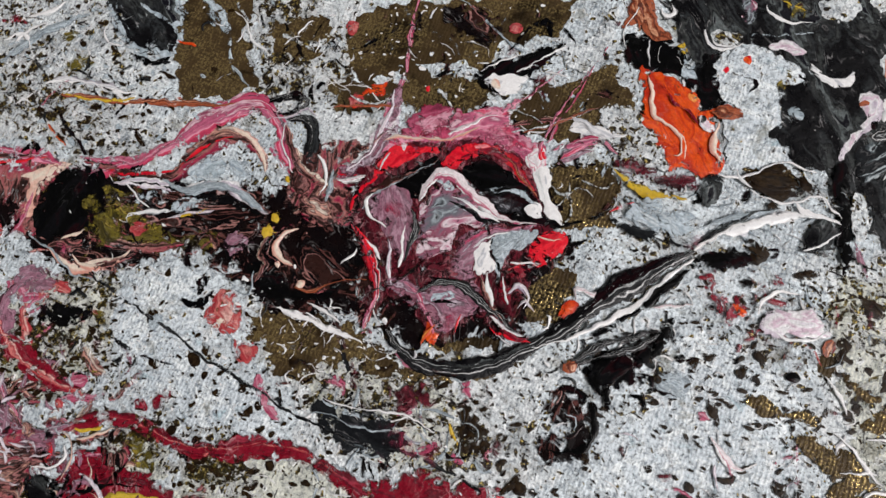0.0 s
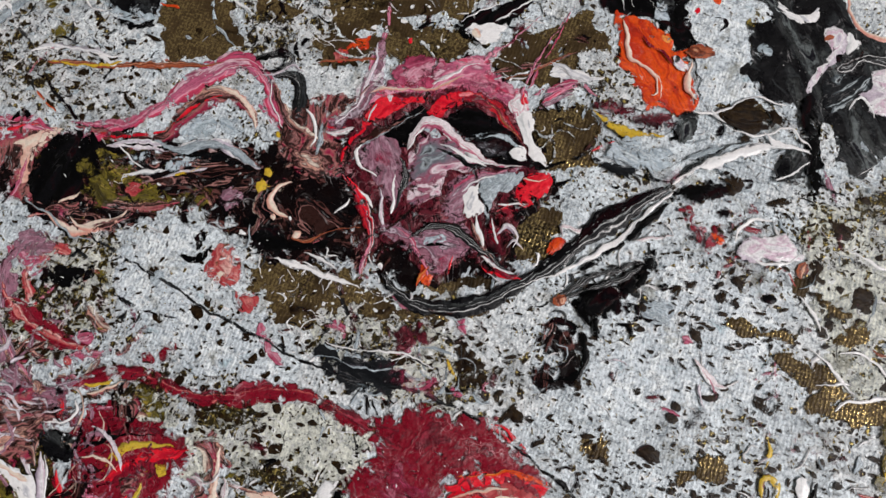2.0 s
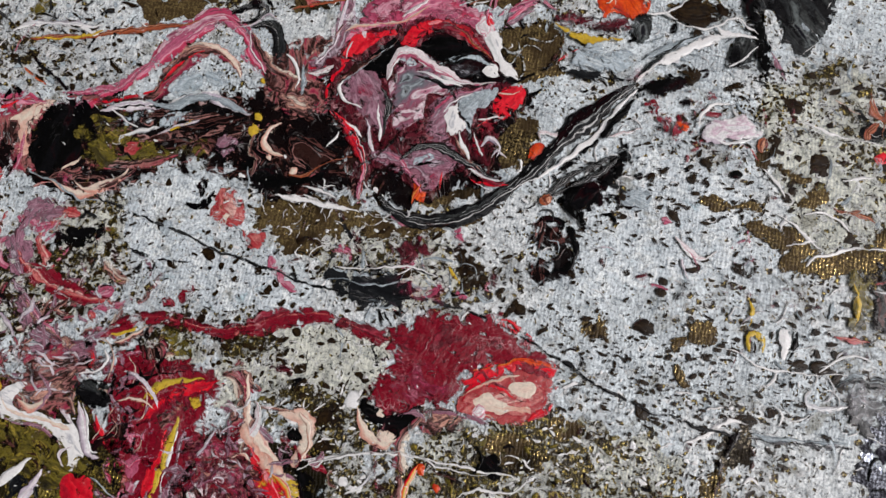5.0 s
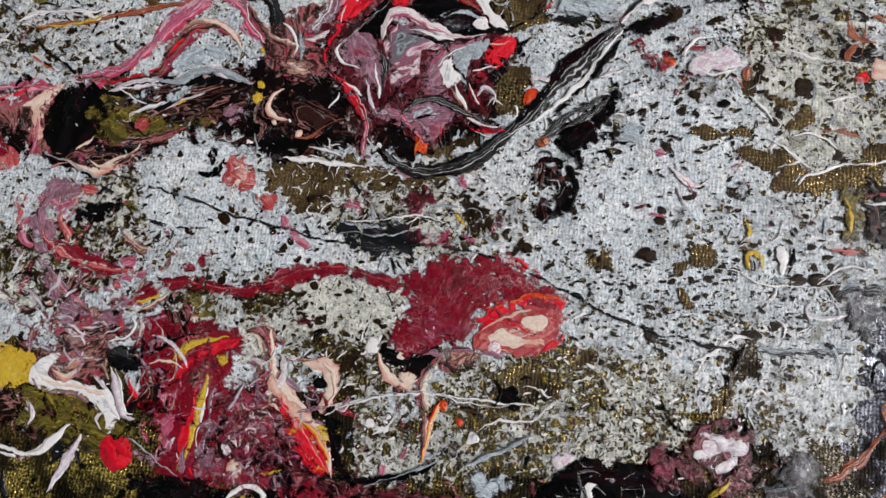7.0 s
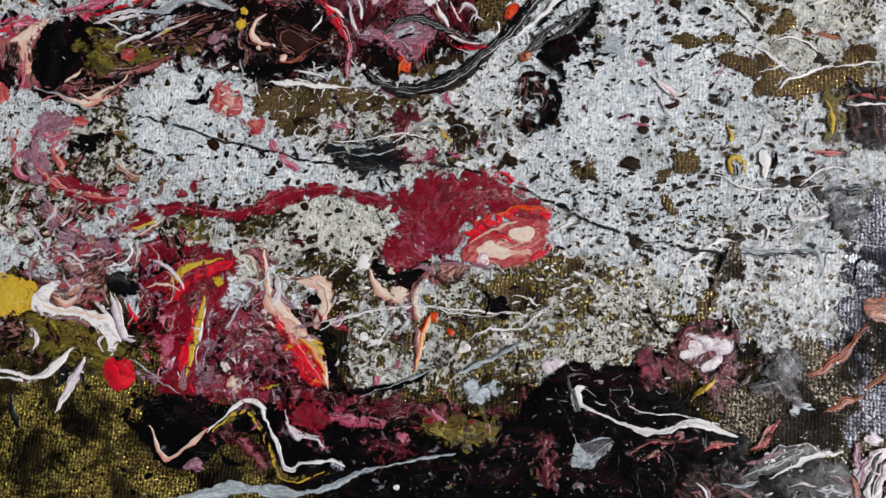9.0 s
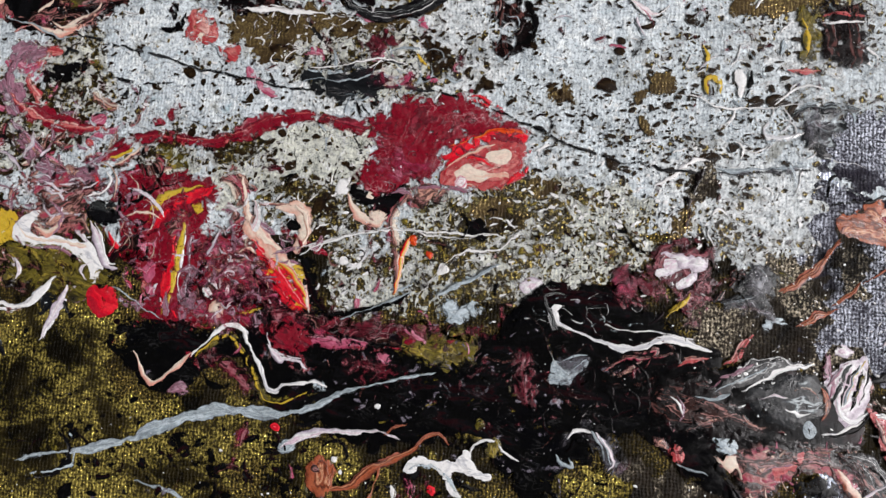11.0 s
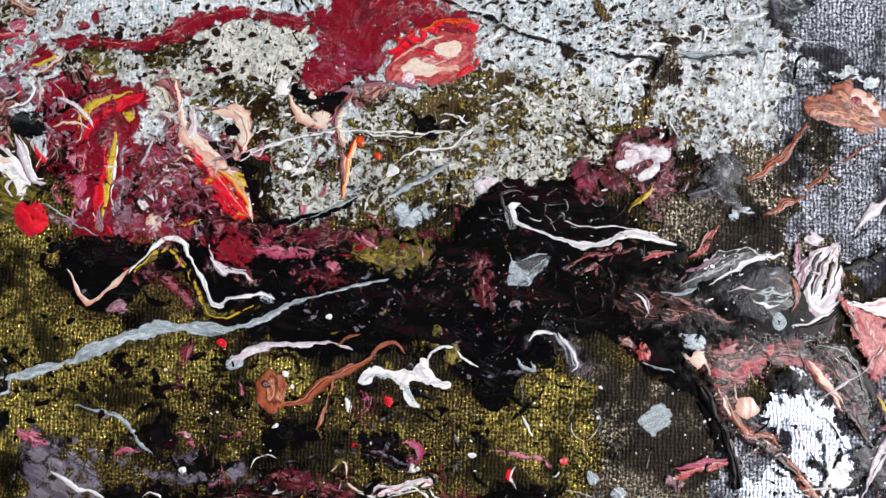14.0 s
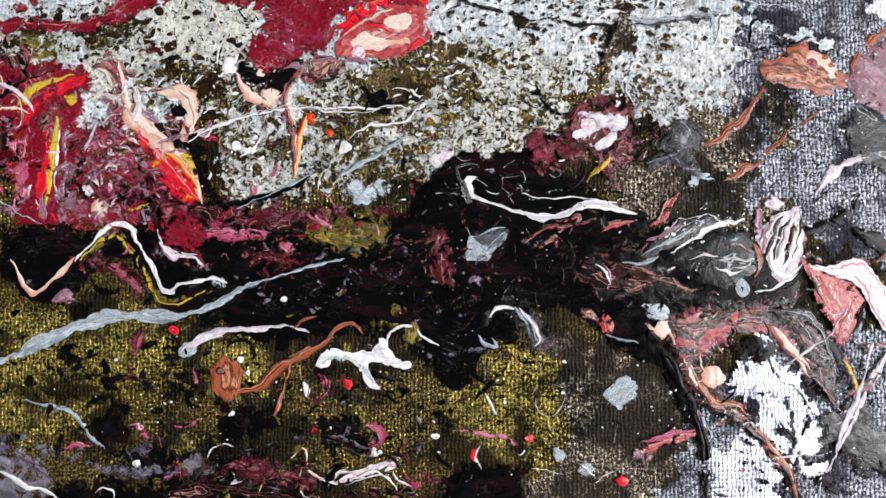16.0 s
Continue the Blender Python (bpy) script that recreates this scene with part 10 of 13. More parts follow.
litter("short curling wisps of veil paint", "veil", 0.836, 272, 10, (-10.8, -21.1), (6.5, 3.8), 5, 1.2, 0.2)
litter("short curling wisps of mauve grey paint", "mauve", 0.836, 273, 10, (-10.8, -21.1), (6.5, 3.8), 5, 1.2, 0.2)
blob("paint_spill", "thin wine paint under the flame", "veil", 0.2, 0.832, 0.9, [(-27.7, -25.5), (-17.1, -23.9), (-6.4, -24.8), (2.3, -27), (10.8, -29.6), (4.8, -33), (-3.7, -31.5), (-16.5, -31.2)])
ribbon("paint_run", "ochre yellow head of the flame", "yellow", 0.55, 0.824, [(-27.5, -11.3, 1.3), (-26.8, -8.2, 2.4), (-24, -6, 2.9), (-20, -4.5, 1.8), (-17.3, -3.9, 0.7)], 0.2)
ribbon("paint_run", "red crest of the flame", "red", 0.6, 0.832, [(-27.1, -14.3, 1.3), (-25.8, -11.4, 2.4), (-22.9, -8.3, 2.4), (-19.3, -5.8, 2.2), (-16, -4.1, 1.8), (-14.6, -3.5, 0.6)], 0.2)
ribbon("paint_run", "red stem of the flame", "red", 0.6, 0.84, [(-21.5, -15.1, 1.1), (-22.2, -19.5, 2.2), (-23, -23.8, 2.4), (-23.4, -27.2, 1.5)])
ribbon("paint_streak", "ochre stem of the flame", "yellow", 0.65, 0.848, [(-20.5, -10.7, 1.3), (-20.6, -14.5, 1.8), (-21, -18.8, 1.3), (-21.2, -23.6, 0.9)])
ribbon("paint_run", "red flank of the limb", "red", 0.6, 0.84, [(-7.6, -13.4, 1.1), (-4.3, -16, 2.4), (-1.2, -19.8, 3.2), (1.8, -22.7, 2.8), (5.3, -25.5, 1.1)], 0.3)
ribbon("paint_run", "ochre and cream core of the limb", "flame", 0.65, 0.848, [(-3.2, -16.8, 1.1), (0.2, -18.1, 2.6), (2.2, -21.1, 2.8), (4.4, -23.7, 1.3)], 0.3)
blob("paint_spill", "dark mottled hollow", "dusk", 0.5, 0.84, 0.8, [(-32.4, -12.8), (-28.7, -10.8), (-26.6, -13.9), (-26.8, -18.2), (-29.9, -18), (-32, -15.4)])
blob("paint_spill", "lilac mottled hollow", "blush", 0.5, 0.856, 0.6, [(-24.1, -11.9), (-22, -9), (-19.2, -8.4), (-20.2, -10.9), (-21.4, -13.8), (-23.3, -14)])
litter("short curling wisps of dark rose paint", "dusk", 0.852, 274, 9, (-31.4, -11.6), (2.8, 5.6), 5, 1, 0.8)
litter("short curling wisps of black paint", "black", 0.852, 275, 9, (-31.4, -11.6), (2.8, 5.6), 5, 1, 0.8)
litter("short curling wisps of mauve grey paint", "mauve", 0.852, 276, 9, (-31.4, -11.6), (2.8, 5.6), 5, 1, 0.8)
litter("short curling wisps of peach paint", "peach", 0.852, 277, 9, (-31.4, -11.6), (2.8, 5.6), 5, 0.5, 0.8)
ribbon("paint_streak", "wine run to the eye", "wine", 0.3, 0.624, [(17.5, -2.3, 1.1), (15.7, -5.7, 2.1), (15, -10, 1.9), (16, -15.2, 1.5), (17, -20.3, 0.8)], 0.6)

# charcoal pour above the orange, with pale figures
blob("paint_spill", "mottled charcoal pour", "char", 0.08, 0.406, 0.6, [(30.9, 114.8), (52.8, 124.7), (75.4, 132.9), (83.2, 110.1), (86.4, 91.5), (82, 78.5), (76.9, 78.5), (72.2, 85.2), (74.4, 71.4), (73.1, 70.9), (71.3, 76.3), (68.7, 81.3), (68, 86.1), (64.7, 86.9), (61.4, 86.1), (55.9, 90.9), (57.7, 94), (55.1, 100.1), (58.7, 103.3), (55.1, 105.4), (49, 106), (43.9, 101.9), (43.9, 94), (41.4, 94.2), (35.7, 103.8)])
blob("paint_spill", "glossy black pour", "black", 0.08, 0.412, 0.4, [(40, 102.2), (44.6, 102.9), (43.7, 98.9), (44, 95), (43, 93.5), (41, 97.4)])
blob("paint_spill", "blue-black pour edge", "black", 0.08, 0.418, 0.4, [(54.4, 104.4), (57.5, 104), (61, 102.6), (64.3, 102.2), (65.9, 101.4), (62.2, 101.7), (58.6, 102.4)])
blob("paint_film", "torn pale paint on charcoal", "film_torn", 0.05, 0.424, 0.5, [(39.9, 107.1), (43.8, 108.5), (47.3, 108), (47.2, 105.6), (43.8, 103.8), (41.5, 104.7)], 0.5)
blob("paint_film", "torn pale paint on charcoal", "film_clean", 0.05, 0.43, 0.6, [(43.4, 99.6), (45.5, 103), (48.9, 106.3), (52.6, 105.7), (56.7, 104.8), (58.5, 102.8), (55.1, 100.1), (56.4, 96.5), (57.7, 94), (55.9, 90.9), (59.8, 88.4), (61.6, 85.7), (55.6, 83.8), (50.6, 81.6), (49.7, 86.8), (48.2, 90), (48.9, 93.5), (46.6, 94), (45.1, 96.5)], 0.5)
blob("paint_film", "torn pale paint on charcoal", "film_torn", 0.05, 0.436, 0.6, [(57.9, 115.3), (57.7, 118.8), (59.7, 121.3), (63.8, 122.5), (65.5, 119.4), (63.7, 115.9), (60.4, 114.4)], 0.5)
blob("paint_film", "torn pale paint on charcoal", "film_torn", 0.05, 0.442, 0.6, [(64.8, 123), (71, 126.1), (73.4, 122.2), (68.4, 119.4)], 0.5)
blob("paint_spill", "grey marbled oval", "agate", 0.08, 0.448, 0.3, [(44.1, 115), (47.3, 116), (48.4, 113), (47.4, 109.4), (45.1, 111.1)])
blob("paint_spill", "ochre and brown hatched pour", "olive", 0.08, 0.454, 0.4, [(49.6, 118), (57.5, 117.2), (56.9, 114.6), (53.1, 114.5)])
ribbon("paint_streak", "ochre streak", "yellow", 0.2, 0.46, [(51.4, 116.4, 0.48), (54.4, 116, 0.64), (57.1, 116, 0.49)], 0.3)
ribbon("paint_streak", "cream rim of the bowl", "white", 0.2, 0.466, [(49, 115.2, 0.48), (50, 113.4, 0.94), (52.4, 112.9, 0.98), (54.8, 113.2, 0.8), (57.5, 114.2, 0.48)], 0.3)
blob("paint_spill", "white marbled pool", "lilac", 0.08, 0.472, 0.4, [(51.1, 107.1), (52.4, 108.9), (55.1, 109.5), (57.7, 109), (58.4, 108), (55.7, 106.7), (52.5, 106.1)])
ribbon("paint_streak", "slate edge", "ice", 0.2, 0.478, [(48.4, 107.9, 0.66), (50, 108.8, 0.8), (52.6, 109.4, 0.66), (55.1, 110.6, 0.78), (58.4, 112.2, 0.48)], 0.3)
blob("paint_spill", "white crescent pool", "white", 0.08, 0.484, 0.3, [(58.6, 107.3), (59.9, 106.5), (61.5, 105.2), (63.4, 104.8), (65.8, 106.1), (66.8, 107.6), (67.5, 105), (66.1, 103.6), (63.5, 103), (61.3, 103.6), (59.1, 105.5)])
ribbon("paint_streak", "black hollow ring", "black", 0.2, 0.49, [(49.2, 99.3, 0.98), (51, 99.4, 1.76), (51.3, 98.1, 1.68), (50.7, 96.8, 0.98)], 0.3)
blob("paint_spill", "olive brown stain", "olive", 0.08, 0.496, 0.5, [(54.5, 101.2), (55.9, 103.8), (57.7, 102.8), (57.4, 99.9), (55.5, 98.9)])
drop("paint_drop", "ice grey bubble", "ice", 0.05, 0.502, 59.3, 96, 1.26)
drop("paint_drop", "white bead", "white", 0.05, 0.508, 67.3, 96.7, 0.28)
ribbon("paint_thread", "white loop on black", "white", 0.2, 0.514, [(31, 108.1, 0.66), (32.4, 107, 0.97), (33.8, 107.4, 0.81), (33.1, 109.5, 0.49)], 0.3)
ribbon("paint_thread", "thin white thread on black", "white", 0.2, 0.52, [(31.4, 101.2, 0.32), (32.1, 98.6, 0.32), (33.1, 96.4, 0.32)], 0.3)
ribbon("paint_thread", "thin white thread on black", "white", 0.2, 0.526, [(33.6, 100.5, 0.32), (33.6, 98.6, 0.49), (34.5, 97.6, 0.32)], 0.3)
ribbon("paint_thread", "thin white thread on black", "white", 0.2, 0.532, [(42, 105.2, 0.32), (43, 104.5, 0.48), (45.9, 104.8, 0.46), (47.5, 105.9, 0.32)], 0.3)
ribbon("paint_streak", "pale rim of the torn paint", "white", 0.2, 0.538, [(39.9, 106.6, 0.48), (41, 104.7, 0.81), (43.3, 103.6, 0.98), (46.2, 104.6, 0.66)], 0.3)
blob("paint_spill", "pale pool with a torn middle", "film_torn", 0.08, 0.544, 0.4, [(71.1, 112.4), (71.7, 108.3), (73.8, 105.6), (76.6, 104.4), (80.5, 104.4), (84.3, 106.8), (82.7, 117.1)], 0.8)
ribbon("paint_streak", "cream rim of the pool", "peach", 0.2, 0.55, [(70.8, 111.4, 0.8), (72.5, 107.8, 1.29), (74.2, 105.6, 1.29), (77.1, 104.3, 1.12), (81.5, 104.7, 0.97)], 0.3)
blob("paint_spill", "pale grey figure of paint", "lilac", 0.08, 0.556, 0.3, [(68.6, 103), (70.6, 104.4), (72.8, 103.4), (73.2, 101), (72.6, 98.8), (71.7, 97.3), (70.5, 95.1), (69.9, 92.9), (68.3, 89.7), (68.4, 92.8), (69.2, 95.3), (69.9, 97.7), (70.5, 99.6), (69, 101.4)])
drop("paint_drop", "brown eye with pale rim", "copper", 0.05, 0.562, 70.1, 102, 1)
drop("paint_drop", "dark eye", "black", 0.05, 0.568, 70.3, 101.9, 0.5)
drop("paint_drop", "black eye with pale rim", "black", 0.05, 0.574, 72, 98.5, 0.8)
blob("paint_spill", "white lobe", "white", 0.08, 0.58, 0.3, [(72.7, 103.9), (74.5, 103.3), (76, 102.6), (74.2, 99.7), (73, 98.1), (72.7, 100.8)])
blob("paint_spill", "white folded band", "banded", 0.08, 0.586, 0.3, [(70, 93.6), (73, 97.5), (76.6, 100.3), (80.5, 101), (84.4, 101.5), (84.6, 99.7), (79.8, 98.7), (76.8, 98.4), (75, 95.9), (71.4, 95.3)])
ribbon("paint_streak", "brown fold line", "dusk", 0.2, 0.592, [(69.8, 94.3, 0.34), (73.1, 97.3, 0.63), (75.4, 98.7, 0.64), (76.4, 100.9, 0.63), (77.2, 102.2, 0.32)], 0.3)
blob("paint_spill", "black hooked pour with pale lines", "char_vein", 0.08, 0.598, 0.4, [(70.6, 93.3), (74.7, 95.7), (78.7, 95.7), (79.7, 94.3), (77.1, 92.6), (75.5, 90.5), (74.2, 87.3), (73.1, 85.7), (71.2, 89.4)])
blob("paint_spill", "pale grey lobe", "lilac", 0.08, 0.604, 0.3, [(79, 97.3), (83.4, 99.9), (87.7, 92.1), (80.4, 88.9), (78.9, 91.8), (76.4, 91.2), (75.8, 89.2), (76.5, 92.2), (78.9, 94.1)])
ribbon("paint_streak", "white rim of the lobe", "white", 0.2, 0.61, [(76, 88.7, 0.48), (76.6, 91.3, 0.8), (78.3, 91.8, 0.8), (80, 90.1, 0.8), (80.6, 88.6, 0.48)], 0.3)

# torn paint below the charcoal pour
blob("bare_patch", "brown patch in the torn paint", "hole", 0.03, 0.926, 0.4, [(54.4, 82.4), (56.9, 84.3), (59.7, 85.9), (62.1, 85.1), (64.1, 83), (62.3, 80.7), (60.5, 78.9), (57.6, 79.6), (55.5, 79.8)])
blob("bare_patch", "brown patch in the torn paint", "hole", 0.03, 0.932, 0.3, [(58.8, 77.8), (60.1, 78.5), (61.6, 77.1), (60, 76.5)])
blob("bare_patch", "brown patch in the torn paint", "hole", 0.03, 0.938, 0.3, [(62.8, 84.1), (64.6, 84.4), (67.3, 82.8), (65.9, 82), (63.9, 82.6)])
ribbon("paint_thread", "white net of paint", "white", 0.2, 0.944, [(50, 80, 0.46), (53, 80.6, 0.57), (54.6, 81.8, 0.46), (57, 84.2, 0.45), (60.2, 86.3, 0.46), (65.2, 86, 0.46)], 0.3)
ribbon("paint_thread", "white net of paint", "white", 0.2, 0.95, [(55.6, 79.6, 0.46), (58.1, 78.9, 0.62), (61.2, 78.8, 0.87), (64.4, 80.6, 0.77), (66.9, 82.1, 0.94), (70, 80.6, 0.94), (71.8, 79, 0.57)], 0.3)
ribbon("paint_thread", "white net of paint", "white", 0.2, 0.956, [(52.3, 82.1, 0.46), (53.9, 80.8, 0.62), (55.8, 80, 0.46)], 0.3)
ribbon("paint_thread", "white net of paint", "white", 0.2, 0.962, [(62.4, 80.1, 0.62), (64.8, 78.8, 0.94), (67.7, 78.9, 0.74), (71.7, 78.5, 0.59)], 0.3)
blob("paint_spill", "olive black lens", "char", 0.08, 0.968, 0.3, [(66.1, 72.3), (67.1, 76.6), (67.4, 78.7), (70.6, 78.6), (72.1, 77.2), (72.4, 74.6), (70, 72.6), (67.7, 72)])
ribbon("paint_streak", "white line in the lens", "white", 0.2, 0.974, [(66.6, 72.1, 0.45), (68.5, 73.3, 0.73), (70.3, 75.4, 1.02), (71.5, 77.1, 0.59)], 0.3)
blob("paint_spill", "blue-black run", "black", 0.08, 0.98, 0.4, [(68, 89.4), (70, 88.8), (73.1, 79.2), (74.2, 71.3), (73.3, 69.8), (71.2, 78.3), (68.4, 83.7)])
blob("paint_film", "torn pale patch between black runs", "film_torn", 0.05, 0.986, 0.4, [(72.2, 83.6), (73.8, 85), (75.3, 82.4), (75.8, 77.9), (74.4, 77.2), (72.7, 80.4)], 0.5)
ribbon("paint_streak", "rose run", "mauve", 0.2, 0.992, [(74.2, 76.6, 1.46), (75.5, 74, 2.23), (77.4, 71, 1.74)], 0.3)
blob("paint_patch", "plum frayed bar", "wine", 0.08, 0.998, 0.4, [(32.4, 76.3), (35.3, 77.8), (40.5, 78.1), (46.7, 79.7), (48.1, 75.8), (44.6, 74), (39.7, 74.2), (35.6, 74.5)], 0.4)
ribbon("paint_streak", "ochre edge of the bar", "yellow", 0.2, 1.004, [(33, 75.3, 1.09), (36.8, 73.4, 1.86), (41.2, 72.9, 1.4), (46.1, 74, 1.25)], 0.6)

# lobe of the crimson heart
blob("paint_spill", "red and pink lobe of paint", "salmon", 0.1, 0.558, 0.3, [(27.6, 1), (29.5, 4.3), (33.1, 5.8), (36.7, 8.4), (42.1, 9.4), (44.3, 6.5), (44.1, 3), (41, -0.2), (37.5, -1.1), (33.2, -1.1), (29.3, -0.8)], 0.3)
blob("paint_spill", "bright red brow", "red", 0.08, 0.564, 0.3, [(27.6, 5.3), (31.5, 8.6), (36.3, 11), (40.6, 10.8), (44.1, 10.6), (43.7, 8.3), (40.9, 8.6), (36.7, 8), (33.1, 5.7), (29.8, 3.5)])
ribbon("paint_streak", "orange line", "orange", 0.2, 0.57, [(29, 6.5, 0.85), (33.7, 8.4, 1.53), (37.6, 10.4, 1.53), (41.1, 10.3, 1.86), (44.1, 10.4, 0.97)], 0.3)
blob("paint_spill", "pink cheek", "peach", 0.08, 0.576, 0.4, [(29.7, 0.7), (30.9, 3.7), (34.1, 4), (38, 3), (41.4, 3.5), (40.9, 1), (36.7, -0.2), (33.2, -0.6)], 0.5)
ribbon("paint_streak", "red veins below the cream", "red", 0.2, 0.582, [(28.8, 1.2, 1.19), (29.4, 3.3, 1.69), (31.4, 4.9, 1.53), (35.3, 4.5, 1.53), (37.7, 3.3, 0.97)], 0.3)
blob("paint_spill", "cream pool", "peach", 0.12, 0.588, 0.25, [(35.5, 4.8), (36.2, 6.5), (39, 7.6), (41.1, 7.2), (41.3, 4.9), (39.9, 3.2), (37.2, 3.5)], 0.6)
ribbon("paint_streak", "cream streak", "peach", 0.2, 0.594, [(28.7, 2.2, 0.5), (30.4, 4.2, 0.85), (33.1, 5.5, 1.19), (35.4, 6.6, 1.19), (37.7, 7.8, 0.69)], 0.3)
ribbon("paint_thread", "brown line under the cream", "dusk", 0.2, 0.6, [(33.8, 4.4, 0.34), (36.6, 3.4, 0.42), (39.8, 3.2, 0.34)], 0.3)
ribbon("paint_streak", "red flank", "red", 0.2, 0.606, [(39.9, -0.1, 1.53), (42.1, 1.8, 1.95), (43.8, 3.3, 1.36), (44.4, 6, 0.85)], 0.3)
drop("paint_drop", "pink eye with dark heart", "candy", 0.05, 0.612, 31.9, 0.3, 1.48)
drop("paint_drop", "dark heart", "wine", 0.05, 0.618, 31.9, -0.1, 0.42)
ribbon("paint_streak", "rose hem", "mauve", 0.2, 0.624, [(22.4, -1.9, 1.36), (25.9, -1.3, 2.04), (29.4, -0.9, 1.69), (34.5, -1.7, 1.36)], 0.5)

# mouth below the heart
blob("paint_spill", "crimson lip", "crimson", 0.08, 0.566, 0.4, [(12, 1.9), (13.9, 3.7), (20.2, 3.3), (24.7, 1.9), (21.9, -0.7), (16.9, -3.3), (13.4, -3), (11.3, -1)])
blob("paint_spill", "black mouth", "black", 0.08, 0.572, 0.3, [(11.1, -0.2), (14.4, -2.4), (18.5, -1.5), (21.8, -0.2), (21.3, -3.2), (19.2, -6.4), (16.5, -7.1), (13.4, -6), (11.4, -4.5)])
ribbon("paint_streak", "crimson lower lip", "crimson", 0.2, 0.578, [(12.8, 1.3, 1.69), (15.1, -2.4, 2.38), (16.7, -3.3, 2.72), (20.6, -0.6, 2.04), (23.5, 1.3, 1.36)], 0.3)
ribbon("paint_streak", "cream curl", "peach", 0.2, 0.584, [(10.7, -3.4, 1.19), (11.4, -5.8, 1.86), (13.5, -8, 2.88), (16.5, -8.6, 2.42), (18.2, -7.9, 1.02)], 0.3)
blob("paint_spill", "cream crumb", "peach", 0.08, 0.59, 0.2, [(14.9, -6.9), (17.8, -6.2), (18.8, -7.6), (17.1, -9.1), (15.1, -8.9)])
ribbon("paint_streak", "pink curl", "mauve", 0.2, 0.596, [(18.1, -3.4, 1.19), (20.1, -2.2, 2.55), (22.5, -2.9, 2.38), (22.5, -5.2, 1.53)], 0.3)
drop("paint_drop", "cream bead", "peach", 0.05, 0.602, 14.9, -3.9, 1.05)
ribbon("paint_thread", "dark ring", "black", 0.2, 0.608, [(16.7, -7.2, 0.5), (17.2, -6.2, 0.5), (18.4, -5.7, 0.5), (18.8, -6.6, 0.5), (18.2, -7.6, 0.5)], 0.3)
blob("paint_spill", "white splash with spikes", "white", 0.08, 0.614, 0.25, [(4.7, -5.4), (7.5, -3), (8.9, -0.4), (10.9, -1.7), (10.4, -3.4), (7.8, -4.1)])

# the star of poured paint
blob("paint_spill", "wine and plum ground of the star", "wine", 0.08, 0.726, 0.6, [(-11.5, 57.8), (-8.1, 63.3), (-3.8, 68.3), (4, 71.4), (11.7, 74.1), (19.4, 72.5), (26.9, 62.7), (29.1, 59.5), (27.1, 53.9), (26.4, 47.3), (28.6, 41.7), (23.7, 41.5), (18.1, 40.8), (14.8, 36.5), (6.2, 39.5), (3.5, 33), (0.5, 37.5), (-0.3, 43.1), (-6.4, 49.5)], 0.4)
blob("paint_spill", "mauve arm reaching upward", "mauve", 0.08, 0.732, 0.3, [(-11.9, 56.8), (-9.1, 61.3), (-8.2, 66.6), (-8.7, 72.5), (-8.8, 77.4), (-7.7, 76.8), (-6.9, 72), (-5.8, 67.8), (-6.2, 63.8), (-8.2, 58.9)], 0.4)
blob("paint_spill", "thin magenta stain", "veil", 0.08, 0.738, 0.5, [(-6.3, 66.6), (-4.6, 72.3), (-3.6, 75), (2, 74.5), (2.1, 70.6)], 0.4)
blob("paint_spill", "pink crown of paint", "pink", 0.08, 0.744, 0.3, [(-9, 60.8), (-6.7, 65.9), (-4, 69.2), (1, 70.4), (2.5, 74.3), (7.1, 77.6), (10.5, 79.6), (12.4, 82.4), (13.9, 81.9), (12.5, 77.6), (14, 75.2), (17.4, 73.8), (19.4, 74.7), (21.1, 71.8), (21.4, 67.8), (17.4, 70.4), (13.5, 71.9), (8.2, 72.2), (2.8, 68.3), (-3, 66.9), (-5.7, 63)], 0.4)
blob("paint_spill", "magenta veil on the crown", "veil", 0.08, 0.75, 0.4, [(5.7, 72.7), (9, 76.1), (12.3, 77.5), (15.1, 74.5), (18.7, 72.1), (18.4, 69.8), (13.3, 71.6), (8.5, 71.6)], 0.4)
blob("paint_spill", "bright red glossy body", "red", 0.14, 0.756, 0.25, [(-7.3, 55.3), (-7.1, 59.9), (-6.5, 63.5), (-5.1, 66.5), (-1.4, 67.7), (4.2, 69.6), (3.3, 67.2), (-0, 65.3), (-2.9, 61.7), (-5.8, 58.7), (-6.7, 55)], 0.4)
ribbon("paint_streak", "red run", "red", 0.2, 0.762, [(-7.6, 51.8, 0.81), (-7.9, 54.3, 1.62), (-6.9, 57.1, 2.11), (-5.5, 60.2, 1.79)], 0.3)
ribbon("paint_streak", "white and pink band", "candy", 0.2, 0.768, [(-12.1, 56.4, 1.3), (-9.3, 57.8, 1.79), (-7.6, 59.2, 1.02)], 0.3)
# Gleam on the red body, drawn as a thin white ribbon.
ribbon("paint_thread", "white painted glint line", "white", 0.2, 0.774, [(-5.6, 60.8, 0.66), (-5.3, 62.4, 1.15), (-5.2, 64.5, 0.66)], 0.3)
ribbon("paint_thread", "pink edge line", "peach", 0.2, 0.78, [(-6.7, 65.9, 0.52), (-4.6, 68, 0.69), (-1, 68.8, 0.66), (3.3, 70, 0.66), (5.5, 72, 0.81), (8.3, 74.6, 0.49)], 0.3)
drop("paint_drop", "pink ring bead", "candy", 0.05, 0.786, -3.3, 66.3, 0.71)
